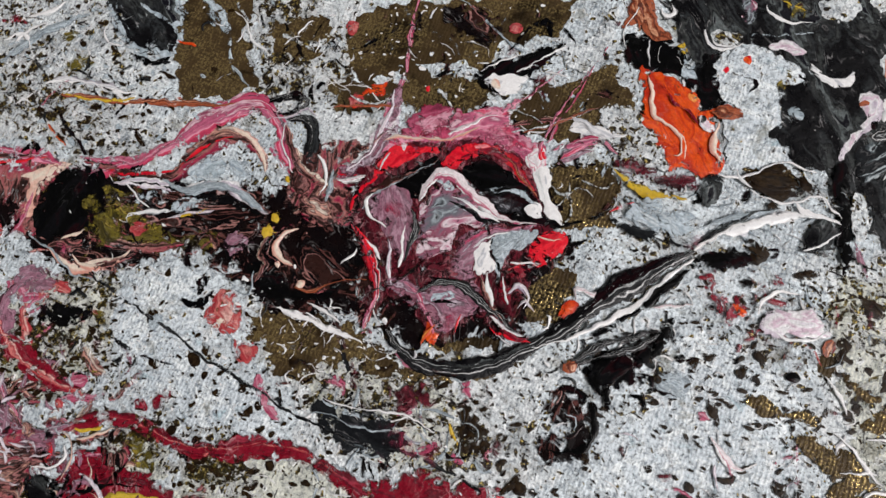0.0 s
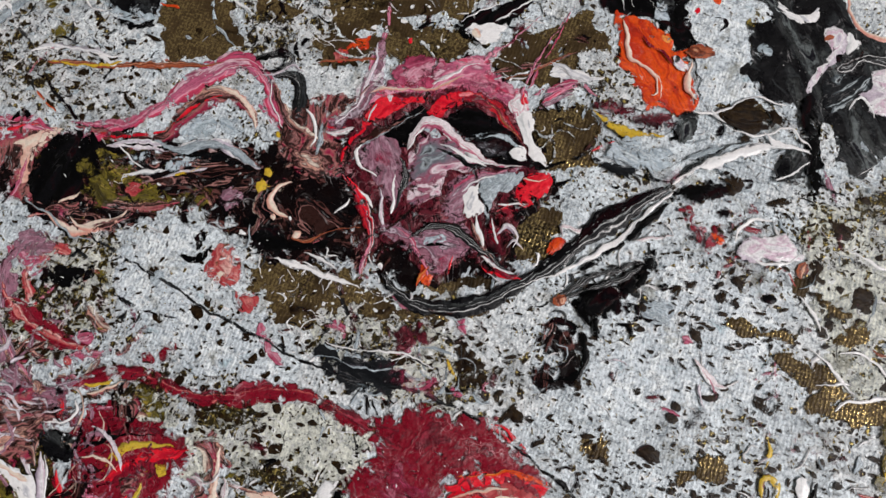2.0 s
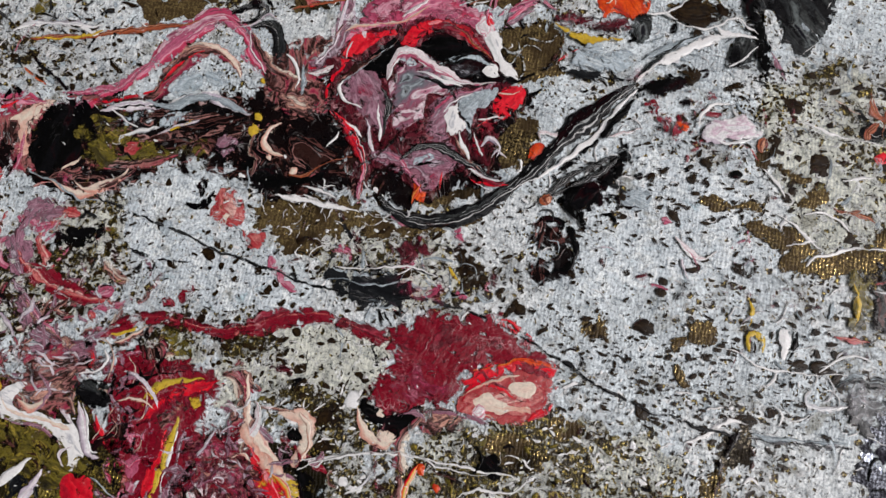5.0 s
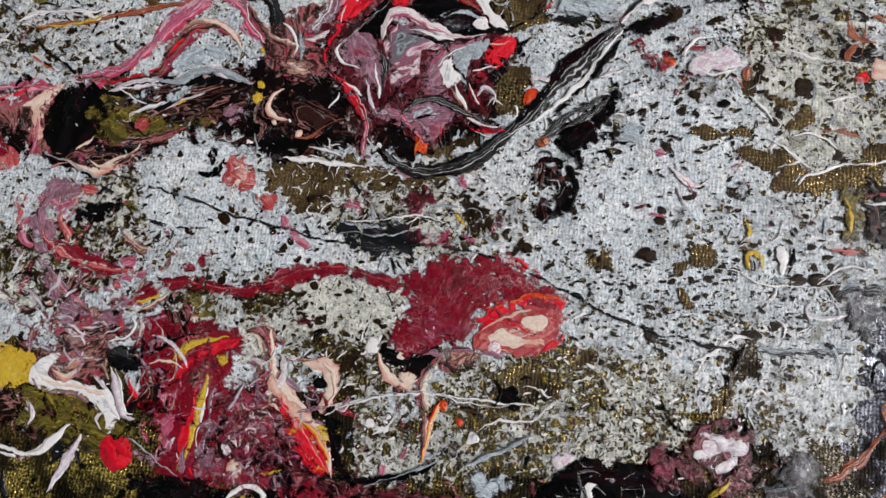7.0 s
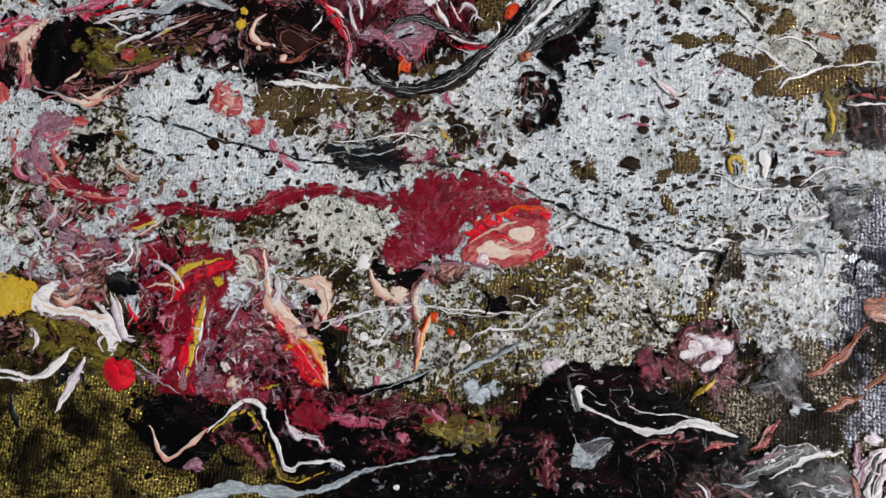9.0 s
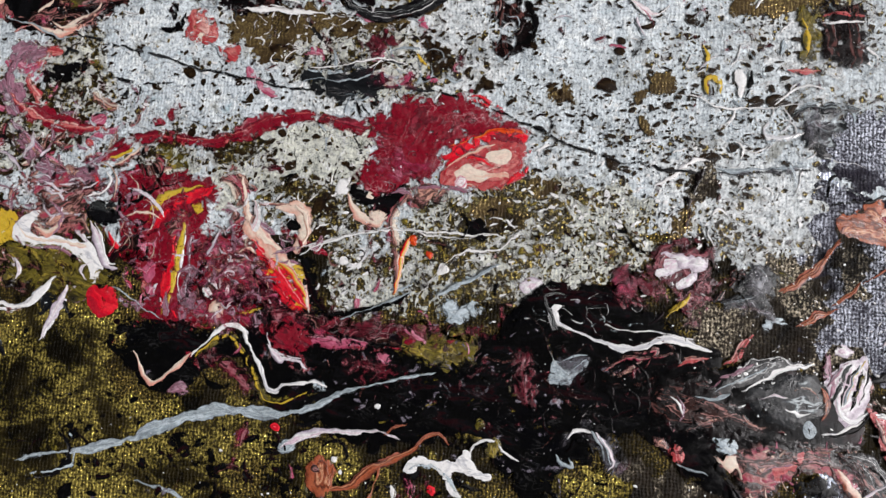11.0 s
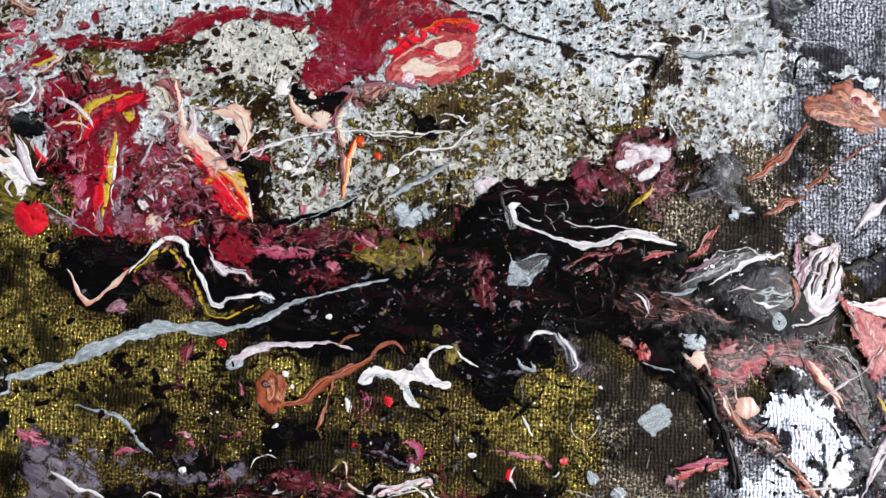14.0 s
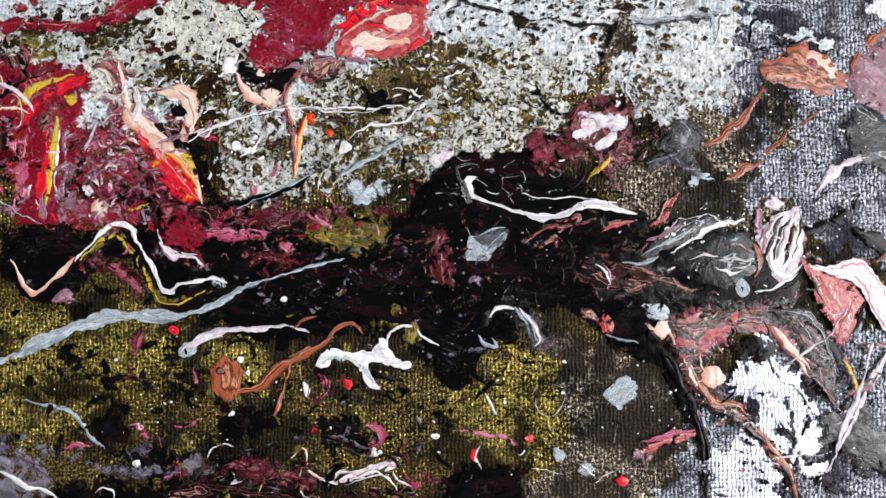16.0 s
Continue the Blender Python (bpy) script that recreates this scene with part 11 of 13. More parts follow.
blob("paint_spill", "black hollow of the star", "black", 0.14, 0.792, 0.3, [(-6.3, 55), (-2.9, 59.4), (0.3, 64.4), (2.8, 67.1), (6.8, 65.2), (8.9, 67.6), (12.1, 69.6), (16, 68.5), (21.2, 66.4), (23.9, 64.2), (27.2, 62.7), (24.8, 60.9), (21, 60.6), (17.9, 60.1), (14, 62.1), (10, 64.1), (7, 64.7), (4.5, 63.1), (3.6, 59.7), (2.6, 57.6), (-1.3, 58.5), (-4.6, 55.5)], 0.4)
ribbon("paint_streak", "brown fold", "dusk", 0.2, 0.798, [(-7.1, 52.7, 1.3), (-6, 55.7, 1.79), (-2.9, 59.2, 1.96), (0.9, 62.6, 2.28), (3.3, 66.9, 1.62)], 0.4)
ribbon("paint_streak", "grey fold line", "steel", 0.2, 0.804, [(-6.2, 52.7, 0.49), (-4.9, 56.1, 0.66), (-1.9, 59.4, 0.66), (1.3, 63.3, 0.64), (2.9, 65.6, 0.49)], 0.3)
blob("paint_spill", "red brow of the hollow", "red", 0.12, 0.81, 0.4, [(4.5, 65.4), (5.1, 69), (8.4, 71.7), (12.5, 71.9), (15.3, 71.4), (18.7, 69.5), (15.1, 69.7), (11.1, 70), (8.3, 67.2), (6.8, 65.2)], 0.4)
blob("paint_spill", "dark red folded flank", "tiger", 0.12, 0.816, 0.3, [(8.6, 70.7), (12.4, 72.3), (16, 71.1), (21, 67.7), (22.6, 65.2), (18.9, 67), (14.8, 69.4), (11.2, 70.5)], 0.4)
ribbon("paint_streak", "crimson run", "crimson", 0.2, 0.822, [(7.2, 67, 0.94), (9.8, 70.3, 1.96), (13.9, 70.7, 1.92), (18.1, 68.7, 1.62), (21.4, 66.1, 0.94)], 0.5)
ribbon("paint_streak", "copper line", "copper", 0.2, 0.828, [(13.5, 71.1, 0.49), (16.7, 69.3, 0.78), (20.1, 67.1, 0.8), (22, 65.9, 0.46)], 0.3)
blob("paint_spill", "pale pink shoulder", "candy", 0.14, 0.834, 0.2, [(17.6, 71), (18.6, 74.1), (20.3, 74.2), (21.5, 72.4), (21.7, 69.2), (23.1, 66.4), (21.4, 67.8), (20, 69.7)], 0.4)
ribbon("paint_streak", "pink horn", "pink", 0.2, 0.84, [(19.5, 71.8, 1.96), (19.5, 73.9, 1.4), (19.4, 76.5, 0.81), (19.7, 80.1, 0.49)], 0.3)
blob("paint_spill", "red bead", "red", 0.16, 0.846, 0.15, [(18.9, 72.6), (19.6, 74.6), (21.2, 72.7), (20.2, 71.1)], 0.4)
blob("paint_spill", "white foot of the shoulder", "white", 0.12, 0.852, 0.25, [(20.2, 70.3), (21.4, 71.3), (23.2, 70), (23.6, 66.9), (25.9, 65.2), (28.2, 62.6), (26.8, 62.7), (24.3, 64.1), (22.1, 66.3)], 0.4)
ribbon("paint_streak", "ice grey lip", "ice", 0.2, 0.858, [(9.6, 63.9, 1.4), (12.3, 63, 1.86), (14.8, 64, 1.86), (17.4, 65.2, 1.3), (20.8, 64.6, 1.09), (23, 64.2, 0.78)], 0.5)
blob("paint_spill", "slate pool in the hollow", "smoke", 0.1, 0.864, 0.3, [(14.6, 63.3), (17.6, 63.8), (20.2, 63.5), (21.6, 61.5), (18.5, 60.9), (16.1, 61.4)], 0.5)
blob("paint_spill", "white ring in the hollow", "white", 0.12, 0.87, 0.3, [(20.8, 63.2), (21.8, 64.7), (23.9, 64.1), (24, 62.2), (22.9, 61.5), (21.5, 62.2)], 0.4)
drop("paint_drop", "black eye", "black", 0.05, 0.876, 23.4, 62.8, 0.47)
blob("paint_spill", "grey and ice marbled face", "agate", 0.1, 0.882, 0.3, [(3.8, 56.2), (4.1, 60.2), (5.6, 63.7), (7.6, 62.1), (10.7, 61.4), (14.8, 60), (18.9, 59.7), (14.8, 57.3), (11.6, 56.5), (11.3, 52), (9.2, 49.9), (7.4, 48.1), (4.5, 51.7)], 0.4)
blob("paint_spill", "ice blue cheek", "ice", 0.1, 0.888, 0.3, [(4.3, 61.8), (6.3, 63.2), (8.4, 61.3), (11.4, 61), (15.8, 59.3), (18.3, 59.3), (14.6, 58), (10.9, 58), (7.9, 59.8), (5.7, 60.1)], 0.2)
ribbon("paint_streak", "charcoal fold", "char", 0.2, 0.894, [(8, 59.6, 0.98), (11.4, 59.5, 1.62), (15, 58.5, 1.47), (19.3, 59.7, 0.78), (24.8, 60.8, 0.46)], 0.3)
ribbon("paint_streak", "white fold line", "white", 0.2, 0.9, [(8.2, 60.5, 0.49), (11.1, 60.3, 0.81), (14.4, 59.4, 0.78), (17.8, 59.3, 0.46)], 0.3)
ribbon("paint_streak", "pink banded lip", "candy", 0.2, 0.906, [(3.2, 57.6, 1.25), (3.3, 61, 1.96), (4.4, 63.6, 2.45), (7.1, 64.4, 2.11), (10, 62.5, 2.45), (13.2, 61.5, 2.45), (16.6, 60.1, 1.86), (20.3, 60.5, 1.3), (23.8, 60.9, 0.81)], 0.3)
ribbon("paint_streak", "rose line in the lip", "magenta", 0.2, 0.912, [(3.4, 59.3, 0.49), (4.1, 62.5, 0.77), (7.3, 63.4, 0.81), (10.3, 61.8, 0.98), (13.9, 60.6, 0.98), (17.6, 59.9, 0.62), (21, 60.5, 0.46)], 0.3)
blob("paint_spill", "mauve cone", "mauve", 0.12, 0.918, 0.25, [(-5.1, 54.4), (-3.9, 57.2), (-1.2, 59.3), (2.1, 58), (2.4, 55.6), (4, 53.5), (4.8, 49.4), (3.5, 46.6), (1, 48.7), (-1.4, 50.9), (-4, 52.2)], 0.3)
blob("paint_spill", "plum shade in the cone", "veil", 0.08, 0.924, 0.3, [(-3.7, 56.1), (-0.7, 58.2), (1.7, 57), (1.7, 53.1), (-0.1, 51.8), (-2.8, 53.8)], 0.5)
ribbon("paint_thread", "white rim of the cone", "white", 0.2, 0.93, [(-4.8, 56.5, 0.49), (-5.7, 53.8, 0.98), (-3.8, 52.2, 0.8), (-0.6, 51.4, 0.49)], 0.3)
ribbon("paint_streak", "slate and white folds", "banded", 0.2, 0.936, [(2.4, 55.9, 0.81), (3.8, 54, 1.96), (4.3, 51.1, 2.45), (4.3, 47.6, 1.4)], 0.3)
ribbon("paint_thread", "white line", "white", 0.2, 0.942, [(2.4, 52.8, 0.62), (3, 49.9, 0.94), (4.3, 45.7, 0.64)], 0.3)
ribbon("paint_streak", "lilac strand", "lilac", 0.2, 0.948, [(0.8, 49.2, 0.81), (1.8, 46.9, 1.09), (2.9, 44.1, 0.94), (4.2, 42.4, 0.66)], 0.3)
ribbon("paint_streak", "black fold", "char", 0.2, 0.954, [(2.6, 53.7, 0.81), (4.2, 52.2, 1.15), (4.3, 49.3, 0.94), (4.4, 46.7, 0.46)], 0.3)
blob("paint_spill", "lavender flow", "mauve", 0.12, 0.96, 0.3, [(12.6, 48.3), (12.1, 53.3), (13.9, 56.2), (18.8, 58.9), (24.7, 61), (20.4, 58.1), (16.9, 54.8), (16, 52.3), (16.7, 48.3), (18.6, 46.8), (14.9, 47.3)], 0.3)
ribbon("paint_streak", "pink edge of the flow", "pink", 0.2, 0.966, [(12.8, 52, 1.22), (14.8, 55.5, 1.4), (18.9, 58.6, 1.09), (23.8, 60.5, 0.66)], 0.3)
ribbon("paint_streak", "white edge of the flow", "white", 0.2, 0.972, [(14.9, 53.4, 0.46), (17, 55.9, 0.62), (20, 58.5, 0.46)], 0.3)
blob("paint_spill", "grey wedge", "steel", 0.1, 0.978, 0.3, [(17.2, 54.7), (19.9, 58.7), (24.1, 59.4), (23.2, 56.5), (21.1, 54.7), (20.8, 52.2), (20.6, 50), (18.6, 52.8)], 0.3)
blob("paint_spill", "white wedge", "white", 0.12, 0.984, 0.25, [(15.2, 52.6), (16.2, 54.6), (17.7, 55.6), (17.9, 53), (20, 52), (18.6, 50.2), (17.3, 49.1)], 0.2)
ribbon("paint_streak", "black fold", "black", 0.2, 0.99, [(17.7, 55.6, 0.66), (17.6, 53.6, 0.94), (19.8, 52.3, 1.09), (21.1, 50.1, 0.62)], 0.3)
ribbon("paint_streak", "grey fold line", "ice", 0.2, 0.996, [(19.6, 56.5, 0.62), (21.2, 56.3, 0.94), (23.1, 58.1, 0.62)], 0.3)
blob("paint_spill", "bright red lobe", "red", 0.14, 1.002, 0.25, [(23.9, 57.3), (26, 60.5), (28.6, 61.1), (29.4, 59.3), (28.9, 56.9), (27.3, 54.8), (25.9, 53.3), (24.3, 54.4)], 0.4)
ribbon("paint_streak", "salmon scab", "peach", 0.2, 1.008, [(24.4, 58.7, 0.94), (26.5, 58.8, 1.47), (28.2, 59.8, 0.62)], 0.6)
blob("paint_spill", "crimson blade", "crimson", 0.1, 1.014, 0.3, [(21.3, 50.1), (21.9, 53.2), (25.4, 53.3), (27.3, 54.8), (24.5, 50.9), (23.9, 47.8), (23.7, 45.6), (21.8, 47.6)], 0.3)
ribbon("paint_streak", "red edge", "red", 0.2, 1.02, [(21.5, 51.2, 0.94), (23.7, 53.7, 1.55), (26.3, 55.2, 1.09)], 0.3)
ribbon("paint_thread", "white edge", "white", 0.2, 1.026, [(21.7, 53, 0.46), (24.1, 53.8, 0.77), (26.3, 54.1, 0.46)], 0.3)
ribbon("paint_thread", "pale thread", "white", 0.2, 1.032, [(21.4, 50.3, 0.31), (22.5, 48.1, 0.46), (23.7, 46, 0.31)], 0.3)
ribbon("paint_streak", "streaked leg", "tiger", 0.2, 1.038, [(-6.8, 49.5, 1.15), (-4.1, 48.2, 2.28), (-1.6, 46, 2.95), (1, 42.7, 2.8), (2.3, 40.2, 2.02), (2.7, 37.7, 1.71), (3, 32.8, 0.78)], 0.3)
ribbon("paint_streak", "red leg", "red", 0.2, 1.044, [(-5.7, 49.8, 0.98), (-3, 47.6, 1.62), (-0.3, 44.6, 1.62), (1.5, 42, 1.06)], 0.3)
ribbon("paint_thread", "white line on the leg", "white", 0.2, 1.05, [(-3.1, 48.1, 0.62), (-1.2, 47.3, 0.94), (1, 45.4, 0.62)], 0.3)
ribbon("paint_streak", "pink leg", "pink", 0.2, 1.056, [(2.3, 40.3, 0.98), (2.4, 38.2, 1.4), (2.6, 35.7, 1.22), (2.7, 32.5, 0.62)], 0.3)
blob("paint_spill", "wine heart of the star", "wine", 0.08, 1.062, 0.5, [(6.6, 48), (11.9, 50.7), (14.5, 48.9), (13.8, 46.5), (9.1, 44.9), (6.1, 45.7)], 0.5)
ribbon("paint_streak", "brown vein", "dusk", 0.2, 1.068, [(1.3, 39.6, 0.46), (3.8, 42.1, 0.77), (6.1, 45.2, 1.47), (7.6, 47.6, 1.62), (8.7, 50, 0.78)], 0.3)
blob("paint_spill", "mauve skirt", "mauve", 0.1, 1.074, 0.4, [(3.5, 42.5), (6.2, 44.9), (9.7, 43.3), (13, 45.8), (18.1, 46.1), (21.5, 44.1), (18.4, 42.3), (17.2, 39.4), (15.7, 37.6), (13.2, 38.4), (10.4, 40), (6.9, 40.9)], 0.3)
blob("paint_spill", "magenta hem", "veil", 0.08, 1.08, 0.4, [(11.7, 40.9), (15, 42.5), (20.1, 43.5), (18.1, 40.8), (17, 38.4), (15.5, 36.8)], 0.5)
ribbon("paint_streak", "pink run", "pink", 0.2, 1.086, [(6.2, 44, 0.94), (9.2, 42.1, 1.55), (12.1, 39.5, 1.71), (14.2, 37.2, 0.74)], 0.3)
ribbon("paint_streak", "red lick", "red", 0.2, 1.092, [(17.2, 38.2, 0.62), (17.4, 39.9, 1.25), (17.1, 41.5, 0.59)], 0.3)
ribbon("paint_streak", "orange lick", "orange", 0.2, 1.098, [(13, 34.6, 0.62), (13.1, 36.8, 1.25), (13.6, 38.7, 0.78)], 0.3)
blob("paint_spill", "ice eye", "ice", 0.1, 1.104, 0.25, [(10.9, 41.9), (12.1, 44.2), (14.6, 44.9), (15.8, 44), (14.5, 42.6), (12.5, 41.5)], 0.3)
ribbon("paint_streak", "black pupil", "black", 0.2, 1.11, [(11.8, 41.8, 0.62), (13.5, 42.6, 1.25), (16.1, 42.9, 0.62)], 0.3)
ribbon("paint_streak", "grey banded arch", "banded", 0.2, 1.116, [(8.5, 42.1, 0.78), (11.7, 45.4, 1.55), (15.4, 46.3, 1.83), (19.5, 45.1, 1.83), (23.8, 43.3, 1.55), (27.3, 42.4, 0.78)], 0.3)
ribbon("paint_streak", "brown marbled column", "blush", 0.2, 1.122, [(17.5, 49.1, 1.25), (19.8, 47.1, 2.02), (21.7, 44.7, 1.37), (24, 43.2, 0.78)], 0.3)
ribbon("paint_thread", "white column", "white", 0.2, 1.128, [(18.6, 50.2, 0.94), (19.8, 47.9, 1.22), (21.6, 45, 0.62)], 0.3)
ribbon("paint_streak", "crimson foot", "crimson", 0.2, 1.134, [(21.4, 43.7, 1.09), (24.6, 42.6, 2.17), (27.4, 41.2, 2.07), (29, 41.9, 0.88)], 0.3)
ribbon("paint_thread", "white edge of the foot", "white", 0.2, 1.14, [(21.5, 43.3, 0.45), (24.2, 42.8, 0.62), (28, 42, 0.45)], 0.3)
ribbon("paint_streak", "white shard", "lilac", 0.2, 1.146, [(23.2, 47.6, 0.78), (24.5, 49.8, 1.4), (26.6, 48.5, 1.25), (26.3, 46.4, 0.77)], 0.3)
ribbon("paint_streak", "white claw", "lilac", 0.2, 1.152, [(25.3, 45.8, 0.46), (26.3, 47.7, 0.94), (28.2, 46.7, 0.62)], 0.3)

# bare patches and web at the right of the pale paint
blob("bare_patch", "brown canvas showing through torn paint", "bronze", 0.03, 0.446, 0.35, [(64.5, 46), (67.1, 46.9), (69.6, 45.8), (74.9, 46.9), (76.7, 46), (75.8, 45.5), (71.2, 44.6), (67.8, 44), (65.7, 44.3)], 0.3)
blob("bare_patch", "brown canvas showing through torn paint", "bronze", 0.03, 0.452, 0.35, [(73.5, 42.2), (76, 43.7), (79.1, 42.3), (82.7, 40.5), (80.9, 38.3), (78.4, 39.1), (75.9, 39.8)], 0.3)
blob("bare_patch", "brown canvas showing through torn paint", "bronze", 0.03, 0.458, 0.35, [(79.5, 43.4), (83, 43.1), (85.7, 42.4), (83.8, 40.8), (81.2, 40.9)], 0.3)
blob("bare_patch", "brown canvas showing through torn paint", "bronze", 0.03, 0.464, 0.35, [(80.1, 36.2), (81.7, 39), (84.4, 40.8), (87.6, 39.8), (85.5, 38.2), (84.8, 35.9), (80.9, 34.8)], 0.3)
blob("bare_patch", "brown canvas showing through torn paint", "bronze", 0.03, 0.47, 0.35, [(84.2, 36.7), (85.5, 38.2), (89.3, 40.1), (94.8, 41.2), (100.2, 41.8), (100.3, 38), (94, 36.6), (89.4, 34.9), (85.7, 35.2)], 0.3)
blob("bare_patch", "brown canvas showing through torn paint", "bronze", 0.03, 0.476, 0.35, [(82.3, 48.1), (85.1, 51.4), (88.1, 51.1), (87, 48.8), (85.1, 47.6), (83.1, 46.5)], 0.3)
blob("bare_patch", "brown canvas showing through torn paint", "film_olive", 0.03, 0.482, 0.35, [(83.7, 45.8), (87.9, 46.6), (91.5, 44.8), (91.2, 41.3), (87.6, 40.5), (84.8, 42)], 0.3)
blob("bare_patch", "brown canvas showing through torn paint", "bronze", 0.03, 0.488, 0.35, [(96.5, 44.1), (98.7, 46.6), (102.7, 45.9), (102.9, 42.3), (97.9, 42.3)], 0.3)
blob("bare_patch", "brown canvas showing through torn paint", "film_olive", 0.03, 0.494, 0.35, [(91.2, 45.8), (94.7, 47), (95.9, 45.3), (93.4, 42.5)], 0.3)
blob("bare_patch", "brown canvas showing through torn paint", "film_olive", 0.03, 0.5, 0.35, [(91.5, 54), (97.8, 55.3), (102.7, 53.6), (102.4, 48.2), (95.7, 47.8), (92, 49.3)], 0.3)
blob("bare_patch", "brown canvas showing through torn paint", "bronze", 0.03, 0.506, 0.35, [(65, 20.3), (66, 22.6), (69.3, 23.7), (71.2, 22), (70.6, 19.7), (65.3, 18), (63.5, 16.1), (62.8, 19.2)], 0.3)
blob("bare_patch", "brown canvas showing through torn paint", "hole", 0.03, 0.512, 0.35, [(83.9, 19.2), (86.8, 19.5), (86.4, 17.3), (84.5, 17.8)], 0.3)
blob("bare_patch", "brown canvas showing through torn paint", "hole", 0.03, 0.518, 0.35, [(87.5, 20), (92, 20), (91.5, 17.9), (87.8, 18.2)], 0.3)
blob("bare_patch", "brown canvas showing through torn paint", "bronze", 0.03, 0.524, 0.35, [(65, 14.3), (66.9, 12.4), (68.1, 9.7), (66, 11.2)], 0.3)
blob("bare_patch", "brown canvas showing through torn paint", "hole", 0.03, 0.53, 0.35, [(63.5, 53.7), (65.3, 53.1), (65.8, 51.2), (64.1, 51.9)], 0.3)
blob("bare_patch", "brown canvas showing through torn paint", "hole", 0.03, 0.536, 0.35, [(55, 47.9), (56.6, 48.8), (56.8, 46.9), (55.4, 46.2)], 0.3)
blob("bare_patch", "brown canvas showing through torn paint", "hole", 0.03, 0.542, 0.35, [(59.6, 43.6), (60.9, 42.3), (61.7, 40.5), (59.7, 41.4)], 0.3)
blob("bare_patch", "brown canvas showing through torn paint", "bronze", 0.03, 0.548, 0.35, [(77.4, 55.3), (81.4, 53.9), (84.9, 52.7), (83, 51.5), (79.2, 53.1)], 0.3)
blob("bare_patch", "brown canvas showing through torn paint", "hole", 0.03, 0.554, 0.35, [(93.8, 35.6), (95.7, 36.5), (97.1, 35.2), (95, 34.6)], 0.3)
blob("bare_patch", "brown canvas showing through torn paint", "hole", 0.03, 0.56, 0.35, [(72.7, 34.5), (75.3, 34.2), (75, 32.8), (73, 33)], 0.3)
blob("bare_patch", "brown canvas showing through torn paint", "hole", 0.03, 0.566, 0.35, [(75.8, 34.3), (77.1, 34.1), (76.8, 33), (75.6, 33.2)], 0.3)
blob("bare_patch", "brown canvas showing through torn paint", "hole", 0.03, 0.572, 0.35, [(74.3, 35.9), (75.2, 36.6), (75.5, 35.4), (74.6, 35)], 0.3)
blob("bare_patch", "brown canvas showing through torn paint", "hole", 0.03, 0.578, 0.35, [(62.4, 50.4), (63.5, 49.8), (63.4, 48.3), (62, 48.8)], 0.3)
blob("bare_patch", "brown canvas showing through torn paint", "wine", 0.03, 0.584, 0.35, [(71.2, 32.3), (74.5, 30.4), (76.3, 29.4), (74.3, 29.6), (71.6, 30.7)], 0.3)
blob("bare_patch", "brown patch with a wine edge", "hole", 0.03, 0.59, 0.3, [(56.2, 20.5), (58.3, 21.7), (60.2, 19.9), (57.9, 18.6)], 0.3)
ribbon("paint_streak", "wine edge", "veil", 0.2, 0.596, [(55.8, 19.7, 1.02), (56.9, 20.9, 1.53), (57.8, 21.7, 0.85)], 0.3)
drop("paint_drop", "blue-black bead", "black", 0.05, 0.602, 70.8, 51.3, 0.99)
ribbon("paint_thread", "white web of torn paint", "white", 0.2, 0.608, [(85.1, 36.8, 0.45), (86.5, 38.2, 0.66), (90.9, 40.2, 0.77), (94.5, 41.6, 0.66), (99.7, 42.6, 0.73), (103.5, 42.8, 0.53)], 0.5)
ribbon("paint_thread", "white web of torn paint", "white", 0.2, 0.614, [(79.1, 45.3, 0.33), (81.8, 43.8, 0.44), (85.4, 41.3, 0.66), (87.6, 39.9, 0.45)], 0.5)
ribbon("paint_thread", "white web of torn paint", "white", 0.2, 0.62, [(81.2, 39.5, 0.32), (84.4, 41, 0.53), (86.5, 41.6, 0.33)], 0.5)
ribbon("paint_thread", "white web of torn paint", "white", 0.2, 0.626, [(75.4, 53.4, 0.46), (77.6, 51.7, 0.92), (79.8, 49, 0.44)], 0.5)
ribbon("paint_thread", "white web of torn paint", "white", 0.2, 0.632, [(89.8, 53.6, 0.44), (92.6, 54.3, 0.66), (95.4, 55.4, 0.45)], 0.5)
ribbon("paint_thread", "white web of torn paint", "white", 0.2, 0.638, [(83.8, 46.3, 0.33), (86.3, 47.1, 0.45), (89.9, 46.1, 0.45), (91.7, 44, 0.44)], 0.5)
ribbon("paint_thread", "white web of torn paint", "white", 0.2, 0.644, [(71.1, 19, 0.21), (75.7, 18.6, 0.33), (79.6, 17.1, 0.32), (85.9, 17.5, 0.32), (93.9, 18.3, 0.21)], 0.5)
ribbon("paint_streak", "pink wisp", "candy", 0.2, 0.65, [(61.3, 37.9, 0.5), (62.9, 36.3, 1.53), (65.6, 34.7, 2.37), (67.8, 34.7, 1.19)], 0.3)
ribbon("paint_streak", "rose wisp", "magenta", 0.2, 0.656, [(63.6, 35.7, 0.67), (65.6, 34.2, 1.19), (66.2, 32.4, 1.02), (65.2, 31.3, 0.85)], 0.3)
ribbon("paint_streak", "lilac wisp", "lilac", 0.2, 0.662, [(62.8, 34, 1.19), (63.5, 31.5, 2.21), (64.6, 30.6, 0.85)], 0.3)
ribbon("paint_streak", "brown wisp", "dusk", 0.2, 0.668, [(65.2, 31.4, 1.19), (64.2, 28.7, 1.69), (62.7, 25.3, 0.85)], 0.3)
ribbon("paint_streak", "plum hook", "wine", 0.2, 0.674, [(79.4, 25.9, 1.62), (80.3, 29.2, 2.2), (81.3, 31.5, 1.86), (84.3, 31.4, 1.46), (85.1, 29.8, 0.64)], 0.5)
